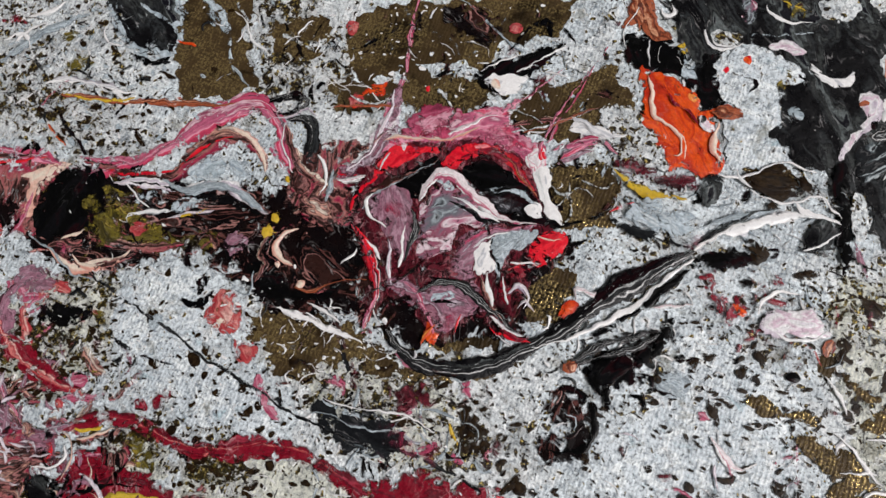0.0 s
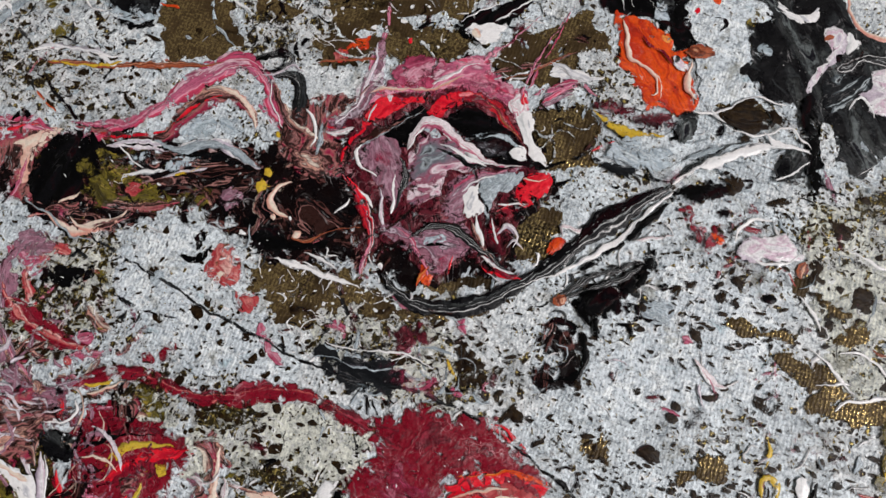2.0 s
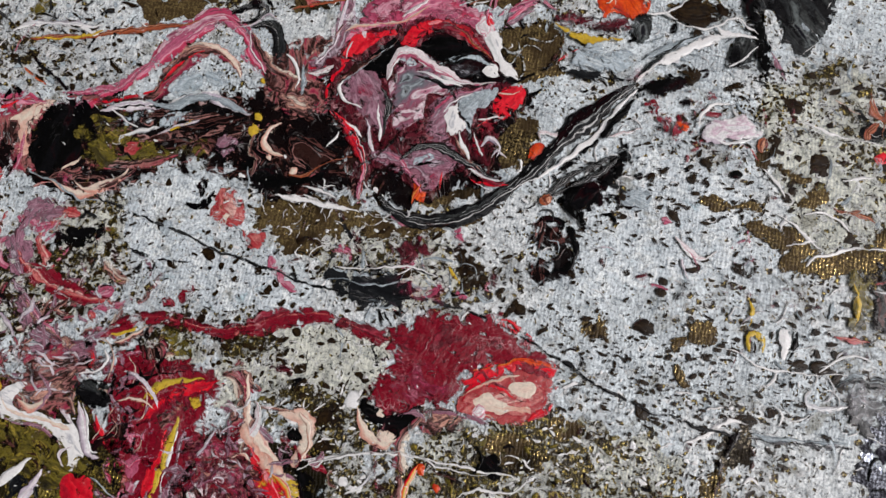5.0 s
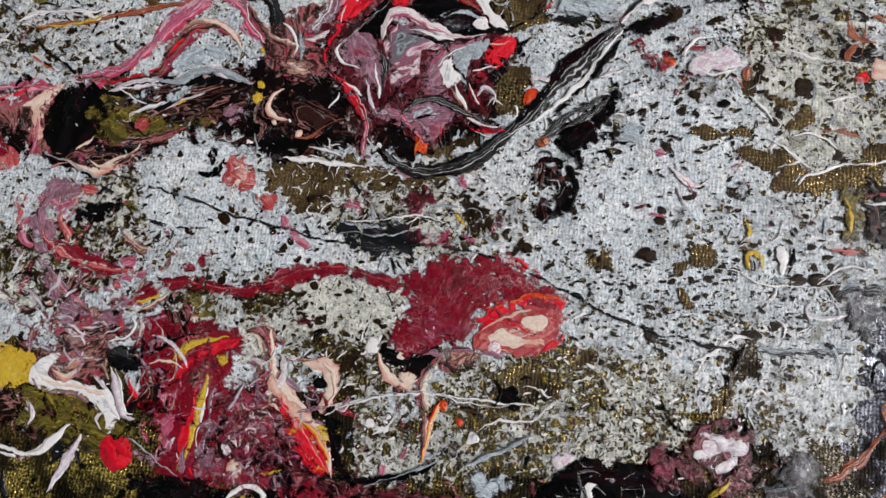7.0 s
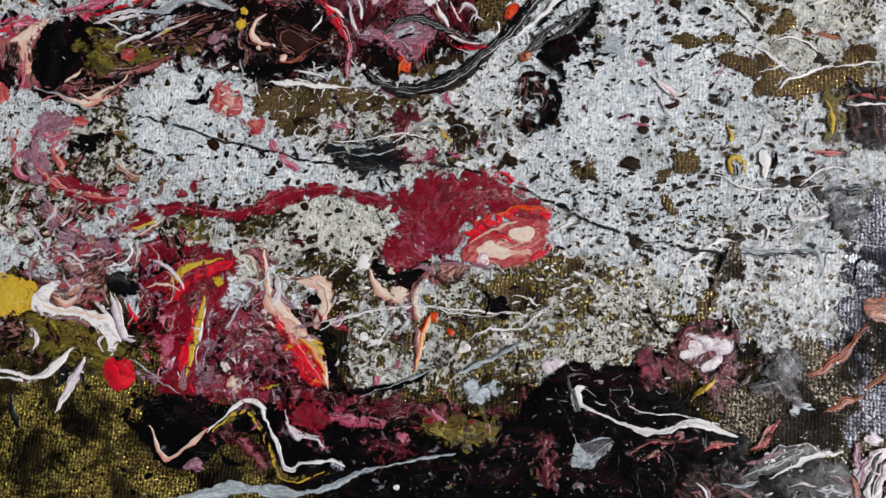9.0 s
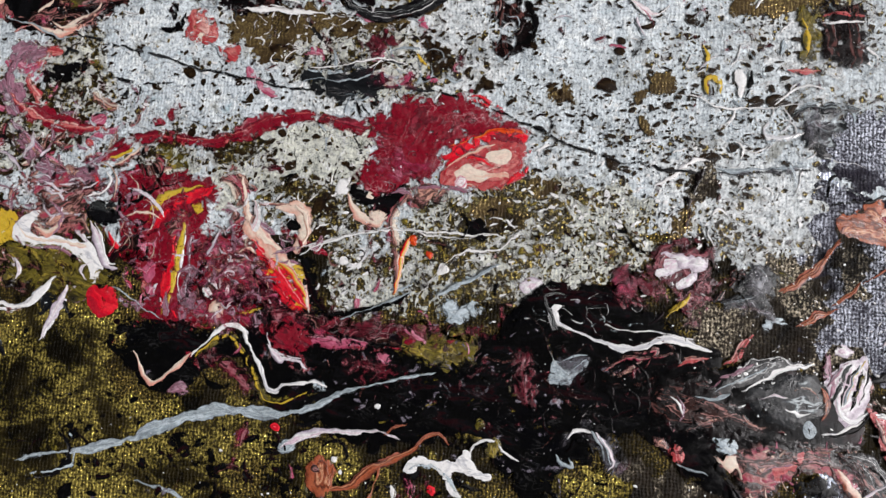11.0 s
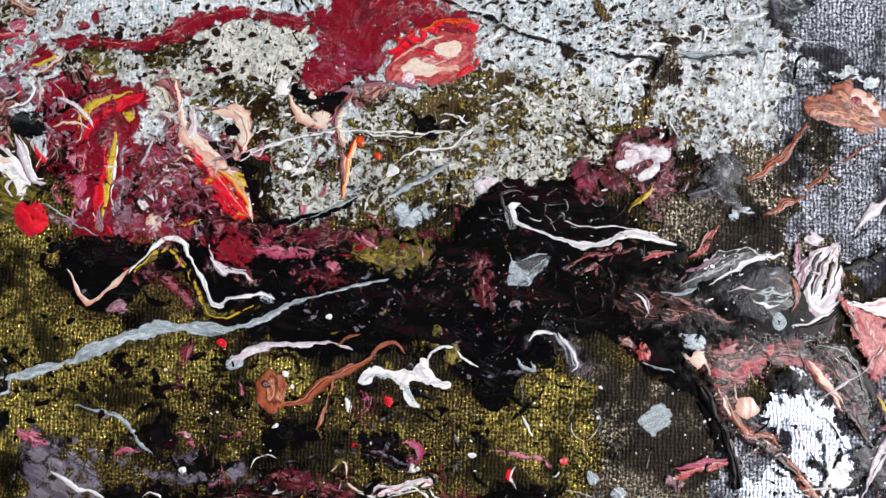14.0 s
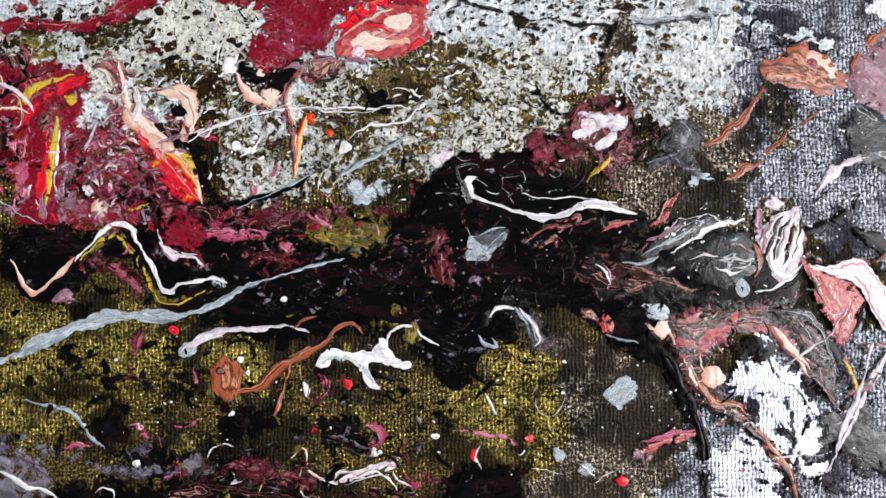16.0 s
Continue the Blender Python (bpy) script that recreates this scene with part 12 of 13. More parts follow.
ribbon("paint_streak", "plum run", "wine", 0.2, 0.68, [(78.1, 24.6, 1.29), (76.5, 21.6, 1.53), (75, 17.9, 1.53), (74.1, 15.9, 0.64)], 0.5)
ribbon("paint_streak", "ochre streak", "yellow", 0.2, 0.686, [(75.9, 28.8, 1.13), (76.9, 26.3, 1.78), (76.5, 23.6, 0.81)], 0.5)
ribbon("paint_streak", "ochre ring", "yellow", 0.2, 0.692, [(76.7, 19.4, 1.19), (76.1, 21.1, 2.2), (77.3, 22.9, 1.69), (78.6, 21.8, 1.78), (78.7, 19.7, 1.29)], 0.3)
ribbon("paint_streak", "brown heart of the ring", "hole", 0.2, 0.698, [(77.4, 21.3, 1.29), (77.6, 19.4, 1.36)], 0.3)
blob("paint_spill", "white chip", "white", 0.08, 0.704, 0.3, [(81.3, 23.7), (83.2, 24.6), (83.7, 22.2), (83, 19.1), (82.1, 20.9)], 0.4)
ribbon("paint_streak", "blue-black run", "black", 0.2, 0.71, [(85, 24.8, 1.78), (84.3, 21.6, 1.36), (83.9, 19, 0.64)], 0.5)
blob("paint_spill", "olive stained run", "olive", 0.06, 0.716, 0.4, [(91.9, 38.5), (94.3, 37.7), (96.9, 36.9), (97.7, 28.9), (94.9, 25.7), (92.6, 26.4), (93.6, 31.8)], 0.4)
ribbon("paint_streak", "ochre run", "yellow", 0.2, 0.722, [(93.8, 35.1, 0.97), (94.8, 32.1, 2.1), (94.6, 27.4, 1.29)], 0.7)
blob("paint_spill", "dark brown spill", "dusk", 0.06, 0.728, 0.4, [(97.1, 39.5), (100.3, 38.6), (105, 38.7), (104.9, 26.8), (98.9, 26.8), (96.8, 31.1)], 0.3)
ribbon("paint_streak", "red bar", "salmon", 0.2, 0.734, [(97.1, 35.5, 1.29), (99.8, 36.3, 2.55), (105.1, 35.7, 2.2)], 0.3)
ribbon("paint_thread", "white line under the bar", "white", 0.2, 0.74, [(97.1, 34.3, 0.64), (100.1, 34.4, 0.84), (105, 34.9, 0.69)], 0.3)
ribbon("paint_streak", "salmon dash", "salmon", 0.2, 0.746, [(91.3, 24.9, 1.13), (93.8, 24.5, 1.86), (97.1, 24.8, 0.81)], 0.5)

# lower right stains
ribbon("paint_streak", "plum arch", "wine", 0.2, 0.936, [(67.8, -12.1, 1.29), (70.1, -9.6, 2.59), (75.5, -8.2, 2.59), (77.9, -10.2, 2.42), (78.7, -13, 1.29)], 0.6)
blob("paint_spill", "wine stained weave", "veil", 0.05, 0.942, 0.6, [(59.6, -14.5), (63.2, -13.6), (67.6, -14.5), (67.1, -18.8), (63.7, -20.4), (60.7, -19.2)], 0.2)
blob("paint_spill", "cream jagged splash", "lilac", 0.1, 0.948, 0.3, [(69.2, -11), (73.1, -10.9), (74.8, -12), (76.4, -11.2), (77.8, -11.7), (76.9, -13.7), (73.9, -13.7), (69.2, -15.4), (68.8, -14), (72.4, -13.1)], 0.3)
blob("paint_spill", "cream foot", "lilac", 0.1, 0.954, 0.3, [(73.7, -15.1), (75.7, -14), (75.6, -16.2), (72.9, -17.1)], 0.3)
ribbon("paint_streak", "ochre dash", "yellow", 0.2, 0.96, [(70.9, -22.4, 1.08), (73.2, -20.2, 2.42), (75.1, -18.1, 1.13)], 0.6)

# folds at the lower right
blob("paint_spill", "glossy black pour under the folds", "black", 0.06, 0.786, 0.5, [(69.2, -32.5), (74.6, -29.2), (79.4, -31.5), (88.3, -29.4), (97.8, -31.3), (106.2, -35.7), (106, -42.3), (97.7, -44.5), (88, -44.5), (80.4, -44.6), (83.1, -50.3), (88.8, -59.6), (87.6, -64.5), (83.9, -55.9), (79.3, -48.5), (71.1, -45.7), (67.8, -41)], 0.4)
blob("paint_spill", "grey striped fold", "banded", 0.08, 0.792, 0.3, [(77.4, -36.6), (80.6, -33.3), (84.5, -30.2), (88.1, -28.4), (93, -28.8), (97.3, -28.9), (92.6, -31.1), (89, -33.1), (85.1, -34.6), (81.5, -36.2)], 0.4)
ribbon("paint_streak", "streak in the grey fold", "mauve", 0.2, 0.798, [(78.4, -35.7, 0.93), (82.5, -32.4, 1.47), (87.1, -29.7, 1.18)], 0.3)
ribbon("paint_streak", "streak in the grey fold", "steel", 0.2, 0.804, [(79.4, -35.9, 0.44), (84.3, -32.8, 0.74), (89.5, -30.6, 0.59)], 0.3)
ribbon("paint_streak", "streak in the grey fold", "white", 0.2, 0.81, [(84.6, -34.6, 0.44), (88, -32.9, 0.88), (91.5, -31, 1.47), (94.8, -29.6, 1.4), (97.7, -29.2, 0.59)], 0.3)
sprinkle("fleck", "pale crumbs on slate paint", "white", 0.822, 301, 150, (91.7, -35.2), (4.2, 2.6), 0.13, 2, 0.3, 0.005)
ribbon("paint_streak", "white crumbs", "white", 0.2, 0.828, [(92.6, -37.7, 1.09), (95.5, -38.7, 1.62), (97.2, -38.1, 0.74)], 0.7)
drop("paint_drop", "grey bubble", "steel", 0.05, 0.834, 96.9, -40.6, 1.42)
drop("paint_drop", "black eye of the bubble", "black", 0.05, 0.84, 96.9, -40.9, 0.76)
ribbon("paint_streak", "pink crescent", "blush", 0.2, 0.846, [(84.7, -39.2, 0.74), (86.2, -40.6, 1.62), (88.9, -41.1, 1.48), (92.6, -41.5, 0.59)], 0.3)
ribbon("paint_streak", "salmon dash", "salmon", 0.2, 0.864, [(73.2, -31, 1.33), (75.5, -29.7, 2.06), (78.4, -29.3, 0.74)], 0.3)
ribbon("paint_streak", "salmon dash", "salmon", 0.2, 0.87, [(81.1, -30.4, 0.74), (84, -28.4, 1.03), (85.7, -26.3, 0.74)], 0.3)
blob("paint_spill", "pale folded column", "lilac", 0.08, 0.876, 0.3, [(99.6, -32.3), (102.4, -29.2), (106.3, -27.2), (107, -31.1), (106.3, -36.8), (105.7, -39), (103.5, -40.1), (101.6, -38.2), (100.7, -36.1)], 0.4)
ribbon("paint_streak", "fold of the column", "black", 0.2, 0.882, [(102.3, -36.4, 0.74), (102.8, -33.1, 1.03), (105.1, -29, 0.74)], 0.3)
ribbon("paint_streak", "fold of the column", "yellow", 0.2, 0.888, [(103.4, -35, 0.29), (104.3, -31.2, 0.59), (106.4, -27.7, 0.44)], 0.3)
ribbon("paint_streak", "fold of the column", "copper", 0.2, 0.894, [(98.7, -33, 1.03), (99.9, -36.1, 2.06), (98.8, -39.2, 1.03)], 0.3)
ribbon("paint_streak", "fold of the column", "mauve", 0.2, 0.9, [(100, -29, 1.03), (100.8, -31.9, 1.33), (100.2, -35.2, 0.74)], 0.3)
ribbon("paint_streak", "fold of the column", "white", 0.2, 0.906, [(101.3, -35.1, 0.59), (102.4, -38.1, 1.33), (104.7, -39, 1.18), (106.9, -36.8, 0.59)], 0.3)
ribbon("paint_streak", "fold of the column", "char", 0.2, 0.912, [(105.2, -35.9, 0.59), (105.9, -33, 0.74), (107.1, -29.2, 0.59)], 0.3)
ribbon("paint_streak", "fold of the column", "black", 0.2, 0.918, [(99.4, -41.4, 1.18), (103.4, -40.7, 1.77), (106.2, -39, 1.33), (107.4, -36.8, 0.44)], 0.3)
ribbon("paint_streak", "fold of the column", "white", 0.2, 0.924, [(99.1, -41.4, 0.44), (102.9, -40.5, 0.56), (106.2, -38.6, 0.44)], 0.3)
blob("paint_spill", "salmon wing", "salmon", 0.12, 0.93, 0.3, [(107, -36), (109.9, -37.9), (114, -38.9), (116.2, -41.1), (116.8, -43.1), (115, -48.4), (112.4, -50.1), (111.1, -46.3), (109.8, -44.7), (108.7, -40.6)], 0.4)
ribbon("paint_streak", "fold of the wing", "copper", 0.2, 0.936, [(112.3, -49.3, 1.18), (113.5, -46.3, 1.62), (115.4, -43.4, 0.74)], 0.3)
ribbon("paint_streak", "fold of the wing", "black", 0.2, 0.942, [(115, -48.6, 0.98), (116.2, -45.7, 1.92), (117, -43.1, 0.74)], 0.3)
ribbon("paint_streak", "fold of the wing", "ice", 0.2, 0.948, [(115.8, -48.7, 0.44), (116.6, -46.3, 0.74), (117, -43.5, 0.44)], 0.3)
ribbon("paint_streak", "fold of the wing", "blush", 0.2, 0.954, [(108, -37.7, 0.74), (109.4, -40.5, 1.33), (110.6, -44.1, 0.88)], 0.3)
blob("paint_spill", "white wing fold", "candy", 0.14, 0.96, 0.2, [(107.5, -37.1), (111.1, -37.2), (114.7, -36.2), (117.9, -36.8), (119.8, -39), (121.4, -42.4), (122.2, -49.1), (118.8, -45.7), (117.2, -42.5), (115.7, -39.9), (112.6, -38.7)], 0.4)
ribbon("paint_thread", "white rim of the wing", "white", 0.2, 0.966, [(108.3, -37.6, 0.59), (112.6, -37.9, 1.18), (116.5, -38.6, 1.33), (118.4, -41.6, 1.18), (119.7, -45.2, 0.88)], 0.3)
blob("paint_spill", "rose marbled mass", "blush", 0.1, 0.972, 0.4, [(82.8, -46.2), (88, -44.5), (94.7, -45), (98.7, -44.5), (102.5, -46.6), (105.1, -48.5), (106.9, -52.4), (104, -52), (101.5, -48.6), (97.2, -48.7), (93.5, -49.9), (89.7, -52.3), (87.1, -54.1), (85.2, -49.9)], 0.3)
blob("paint_spill", "salmon patch", "salmon", 0.08, 0.978, 0.5, [(89.8, -47.6), (94.5, -45.5), (98.7, -46.1), (94.6, -49.1), (90.5, -50.9)], 0.4)
ribbon("paint_streak", "mauve run", "mauve", 0.2, 0.984, [(89, -48.5, 0.88), (93, -47.4, 1.47), (96.7, -46.7, 1.18), (100.4, -46.2, 0.59)], 0.6)
blob("paint_spill", "brown folds", "dusk", 0.1, 0.99, 0.3, [(101.2, -44.3), (105.9, -44.1), (108.8, -46.2), (110.7, -50.2), (112.7, -54.2), (109.6, -53.1), (106.7, -52.5), (104.8, -48.7)], 0.4)
ribbon("paint_streak", "folded streak", "banded", 0.2, 0.996, [(103, -44.5, 0.74), (107.1, -44.7, 1.33), (109.1, -47.2, 1.33), (110.9, -50.8, 1.12), (112.6, -55.1, 0.59)], 0.3)
ribbon("paint_streak", "folded streak", "banded", 0.2, 1.002, [(102.5, -45.3, 0.59), (105.4, -45.5, 1.03), (107.8, -48.8, 1.03), (109.8, -52.4, 0.59)], 0.3)
ribbon("paint_streak", "folded streak", "peach", 0.2, 1.008, [(102, -47.5, 1.03), (104.2, -50.2, 2.06), (106.5, -53.2, 1.47), (107.7, -54.8, 0.56)], 0.3)
ribbon("paint_streak", "folded streak", "dusk", 0.2, 1.014, [(100.5, -46.6, 0.88), (101.9, -49.3, 1.62), (103.8, -52, 1.26), (106.9, -54.5, 0.59)], 0.3)
ribbon("paint_streak", "folded streak", "lilac", 0.2, 1.02, [(103.8, -53.6, 0.44), (107.9, -51.3, 0.59), (111.3, -48, 0.56), (114.1, -44.2, 0.44)], 0.3)
blob("paint_spill", "grey bud", "ice", 0.08, 1.026, 0.3, [(80, -43.4), (82.3, -43.3), (84.3, -43.8), (83.6, -46.2), (81.6, -47), (80.8, -45.2)], 0.4)
blob("paint_spill", "cream crumb", "peach", 0.08, 1.032, 0.3, [(82, -47.6), (83.4, -46.6), (84.4, -48.4), (83, -49.5)], 0.4)
blob("paint_spill", "salmon crumb", "salmon", 0.08, 1.038, 0.3, [(72.2, -45.8), (73.9, -45.4), (75.3, -47.7), (73.6, -48.7)], 0.4)
blob("paint_spill", "rose crumb", "blush", 0.08, 1.044, 0.3, [(68.9, -44), (71.4, -44.5), (72.4, -46.3), (70.5, -46)], 0.4)
ribbon("paint_streak", "black outline", "black", 0.2, 1.05, [(82.9, -50.1, 1.33), (84.4, -54.1, 1.77), (87.6, -58.8, 1.77), (88.4, -63.4, 1.47), (89.8, -70.1, 1.18), (89.8, -76.4, 0.74)], 0.3)
ribbon("paint_streak", "wine run", "wine", 0.2, 1.056, [(85.2, -51.9, 1.03), (87.8, -56.8, 1.54), (89.6, -59.3, 1.03)], 0.3)
ribbon("paint_thread", "grey line", "steel", 0.2, 1.062, [(73.6, -48.5, 0.44), (76.5, -49.6, 0.74), (79.6, -49.8, 0.44)], 0.3)
blob("paint_spill", "cream pebble", "peach", 0.08, 1.068, 0.3, [(90.2, -54.6), (92.2, -53.6), (93.6, -55.5), (92.3, -57.2), (90.3, -56.4)], 0.4)
ribbon("paint_streak", "rose run", "blush", 0.2, 1.074, [(89.3, -59.7, 0.74), (93.8, -61.2, 1.62), (96.3, -62.2, 1.33), (97.7, -63.6, 0.59)], 0.5)
blob("paint_spill", "blue-black pool", "black", 0.08, 1.08, 0.4, [(94.1, -50.5), (97.2, -49.2), (100.4, -49.2), (102.1, -51.6), (99.1, -53.4), (97.8, -52), (95.8, -53.4)], 0.4)
ribbon("paint_streak", "blue-black run", "black", 0.2, 1.086, [(106.5, -59.6, 1.18), (107.6, -62, 1.33), (106.2, -65.3, 0.59)], 0.6)
ribbon("paint_streak", "ochre run", "yellow", 0.2, 1.092, [(113.2, -52.7, 0.7), (114.7, -55.8, 1.33), (115.3, -58.2, 0.59)], 0.3)
ribbon("paint_streak", "pale rim", "lilac", 0.2, 1.098, [(118.1, -49.9, 0.74), (116.5, -55.7, 0.98), (114.1, -61.5, 0.98), (112.5, -66.1, 0.88), (110.1, -71.2, 0.59)], 0.3)

# pale curls and stains on black
blob("paint_spill", "wine stained column", "wine", 0.06, 0.806, 0.5, [(43.4, -31.3), (45.9, -29.5), (48.3, -30.9), (48.2, -36.2), (48.8, -40.9), (48.1, -42.9), (45.8, -40.3), (43.7, -38.1)], 0.4)
ribbon("paint_streak", "grey frayed ring", "smoke", 0.2, 0.812, [(34.2, -33.7, 1.09), (35.2, -37.8, 1.71), (37.6, -39.4, 1.33), (40.4, -37.4, 0.88)], 0.7)
blob("paint_spill", "slate fan", "smoke", 0.08, 0.818, 0.3, [(50.4, -36.3), (52.3, -34.3), (51.2, -31.4), (55.5, -30.4), (58.4, -31.1), (56.5, -35.2), (52.8, -37.1)], 0.4)
ribbon("paint_thread", "pale line of the fan", "ice", 0.2, 0.824, [(51, -36.2, 0.29), (53.5, -34.2, 0.44), (56.9, -31.3, 0.31)], 0.3)
ribbon("paint_thread", "pale line of the fan", "ice", 0.2, 0.83, [(51.8, -36.7, 0.31), (54.5, -34.9, 0.62), (57.6, -31.8, 0.44)], 0.3)
ribbon("paint_thread", "pale line of the fan", "ice", 0.2, 0.836, [(53, -31.7, 0.29), (54.4, -31, 0.47), (56.9, -30.6, 0.31)], 0.3)
ribbon("paint_streak", "black hollow of the arch", "black", 0.2, 0.848, [(53.7, -48.1, 1.03), (56.1, -46.1, 1.77), (58.3, -47.1, 1.62), (59.2, -48.8, 0.78)], 0.3)
ribbon("paint_streak", "slate edge", "steel", 0.2, 0.854, [(58.3, -43.8, 0.44), (60, -46.5, 0.88), (61, -48.8, 0.74)], 0.3)
ribbon("paint_streak", "grey curl", "steel", 0.2, 0.86, [(52.4, -48.9, 0.59), (53.6, -50.3, 1.18), (55.7, -50.6, 0.88), (54.4, -49.1, 0.44)], 0.3)
ribbon("paint_streak", "smoky bead", "smoke", 0.2, 0.866, [(46.3, -49.5, 1.47), (48.4, -50.4, 2.17), (50.3, -51.2, 1.18), (52.7, -51.3, 0.59)], 0.3)
blob("paint_spill", "white jagged splash", "white", 0.1, 0.872, 0.4, [(25.3, -53.6), (26.6, -51), (30.5, -51.7), (34.3, -51), (36.3, -49.1), (37.6, -51.7), (41.1, -53.6), (40, -54.6), (36.3, -53.4), (33.7, -54.2), (35.8, -57.6), (33.7, -56.7), (31.5, -54), (28.4, -52.6), (26.7, -54)], 0.4)
ribbon("paint_streak", "white loop", "white", 0.2, 0.878, [(36.8, -50, 0.74), (37.3, -48.1, 0.88), (39.6, -47.4, 0.88), (41.7, -48, 0.74), (43, -49.1, 0.62), (45.8, -50.4, 0.31)], 0.3)
drop("paint_drop", "gold eye of the loop", "olive", 0.05, 0.884, 40.6, -48.9, 1.3)
ribbon("paint_streak", "ice edge", "ice", 0.2, 0.89, [(25.9, -53.5, 0.74), (27.6, -52.7, 1.03), (31.6, -53.1, 0.93), (34.5, -56.3, 0.88)], 0.6)

# scrolls beside the red bead
blob("paint_spill", "olive and black ground under the scrolls", "olive", 0.05, 0.876, 0.5, [(-55.8, -17.2), (-48.3, -15.5), (-37.6, -18.7), (-32.2, -21.8), (-33.3, -29.1), (-45.4, -26.6), (-54.7, -24.3)], 0.4)
blob("paint_spill", "olive crumbs", "olive", 0.05, 0.882, 0.5, [(-55.5, -22.9), (-49.2, -21.3), (-42.9, -21.7), (-42, -24), (-48.9, -25.4), (-54.3, -25.4)], 0.3)
blob("paint_spill", "white scroll", "white", 0.16, 0.888, 0.25, [(-54.3, -15.2), (-52.9, -12.1), (-49.4, -10.7), (-50.8, -13.8), (-49.2, -15.3), (-43.7, -15.6), (-38.6, -16.7), (-36.3, -18.4), (-35.4, -20.6), (-37.1, -24.6), (-38.7, -22.1), (-40.4, -19.7), (-43.5, -18), (-49.2, -17.6), (-52.7, -17.1)], 0.4)
ribbon("paint_streak", "mauve edge of the scroll", "mauve", 0.2, 0.894, [(-53.8, -15.3, 0.86), (-51, -17.4, 1.2), (-44.7, -17.6, 1.37), (-39.4, -20.3, 1.2)], 0.3)
ribbon("paint_streak", "lilac foot", "lilac", 0.2, 0.9, [(-37.9, -19.7, 1.37), (-39.6, -21.6, 2.4), (-38, -23.7, 2.06)], 0.3)
ribbon("paint_streak", "cream line", "peach", 0.2, 0.906, [(-52.6, -13.9, 0.72), (-50.5, -15.9, 0.9), (-44.8, -16.4, 0.9), (-38.8, -17.3, 0.69)], 0.3)
ribbon("paint_streak", "lilac scroll", "lilac", 0.2, 0.912, [(-39.2, -11.8, 1.03), (-37.5, -15.1, 1.89), (-36.2, -17.9, 1.89), (-34.6, -20, 1.89), (-32.4, -20.5, 0.98)], 0.3)
ribbon("paint_thread", "white rim of the scroll", "white", 0.2, 0.918, [(-37.9, -12.2, 0.51), (-36.1, -15.9, 0.86), (-35, -19, 0.82), (-32.9, -19.8, 0.51)], 0.3)
blob("paint_spill", "black crumb", "char", 0.08, 0.924, 0.3, [(-40.6, -9.3), (-37.6, -8.2), (-34.4, -8.3), (-33.3, -11.5), (-36.2, -12.5), (-39.2, -11.1)], 0.4)
ribbon("paint_streak", "peach curl", "peach", 0.2, 0.93, [(-50.1, -13.5, 1.25), (-46.7, -14.8, 1.89), (-43.7, -12, 0.86)], 0.3)
ribbon("paint_streak", "mauve strand", "mauve", 0.2, 0.936, [(-47.4, -8.7, 1.2), (-44.1, -11.5, 1.54), (-46.1, -15.4, 0.86)], 0.3)
ribbon("paint_streak", "pale strand", "blush", 0.2, 0.942, [(-43.9, -13.3, 1.03), (-41.2, -11.9, 1.54), (-39.1, -14.4, 1.03)], 0.3)
ribbon("paint_streak", "white tongue", "white", 0.2, 0.948, [(-59.9, -28.2, 0.69), (-54, -29, 1.2), (-49.5, -28.9, 1.54), (-47.5, -26.5, 2.23), (-45.6, -23.8, 2.23), (-44.5, -22.9, 0.69)], 0.3)
ribbon("paint_streak", "lilac tongue", "lilac", 0.2, 0.954, [(-41.8, -24.4, 2.4), (-43.5, -28.5, 2.06), (-44.8, -31.9, 1.47), (-46.2, -35.5, 0.66)], 0.3)
ribbon("paint_streak", "cream scroll", "lilac", 0.2, 0.96, [(-53.2, -20.2, 0.86), (-51.6, -22.1, 1.54), (-52.2, -24.2, 1.03)], 0.3)

# stains along the dark edge
blob("paint_spill", "ice blue splash", "ice", 0.06, 0.936, 0.5, [(29.9, -26.1), (30.6, -22.9), (34.7, -21.9), (37.7, -23), (35, -25.6), (32.8, -27)], 0.4)
ribbon("paint_streak", "slate streak", "steel", 0.2, 0.942, [(28.7, -22, 0.66), (32.3, -19.6, 1.31), (37.3, -16.9, 1.31), (40.5, -14.9, 0.49)], 0.6)
blob("paint_spill", "wine blot", "crimson", 0.06, 0.948, 0.6, [(-3.3, -29.4), (2.8, -28.5), (6.5, -31.7), (3.9, -34.5), (-1.2, -33.9)], 0.3)
ribbon("paint_streak", "blue white edge", "lilac", 0.2, 0.954, [(-2.5, -32.9, 0.82), (-0.2, -35.3, 1.4), (3.6, -35.5, 0.98), (5.8, -36.7, 0.49)], 0.5)
ribbon("paint_streak", "black branch", "black", 0.2, 0.96, [(7.8, -26.9, 0.82), (12.9, -26, 1.8), (19.2, -24.3, 1.4), (23.6, -21.6, 0.65)], 0.3)
ribbon("paint_thread", "grey line on the branch", "steel", 0.2, 0.966, [(10.8, -27.3, 0.49), (16.9, -24.7, 0.66), (23.8, -21.3, 0.49)], 0.3)
ribbon("paint_streak", "black run by the horn", "black", 0.2, 0.972, [(3.3, -17.4, 0.82), (4.9, -21.5, 1.97), (7.8, -25.4, 2.29), (9.6, -27.5, 1.25)], 0.4)
ribbon("paint_thread", "white thread", "white", 0.2, 0.978, [(2.6, -15.7, 0.27), (5.9, -13.7, 0.27), (10.5, -11.8, 0.18), (15.3, -10, 0.18), (20.5, -9.3, 0.18), (26.1, -10.3, 0.27), (31.5, -10.8, 0.26), (36.7, -9.7, 0.27), (41.1, -10.2, 0.27)], 0.4)
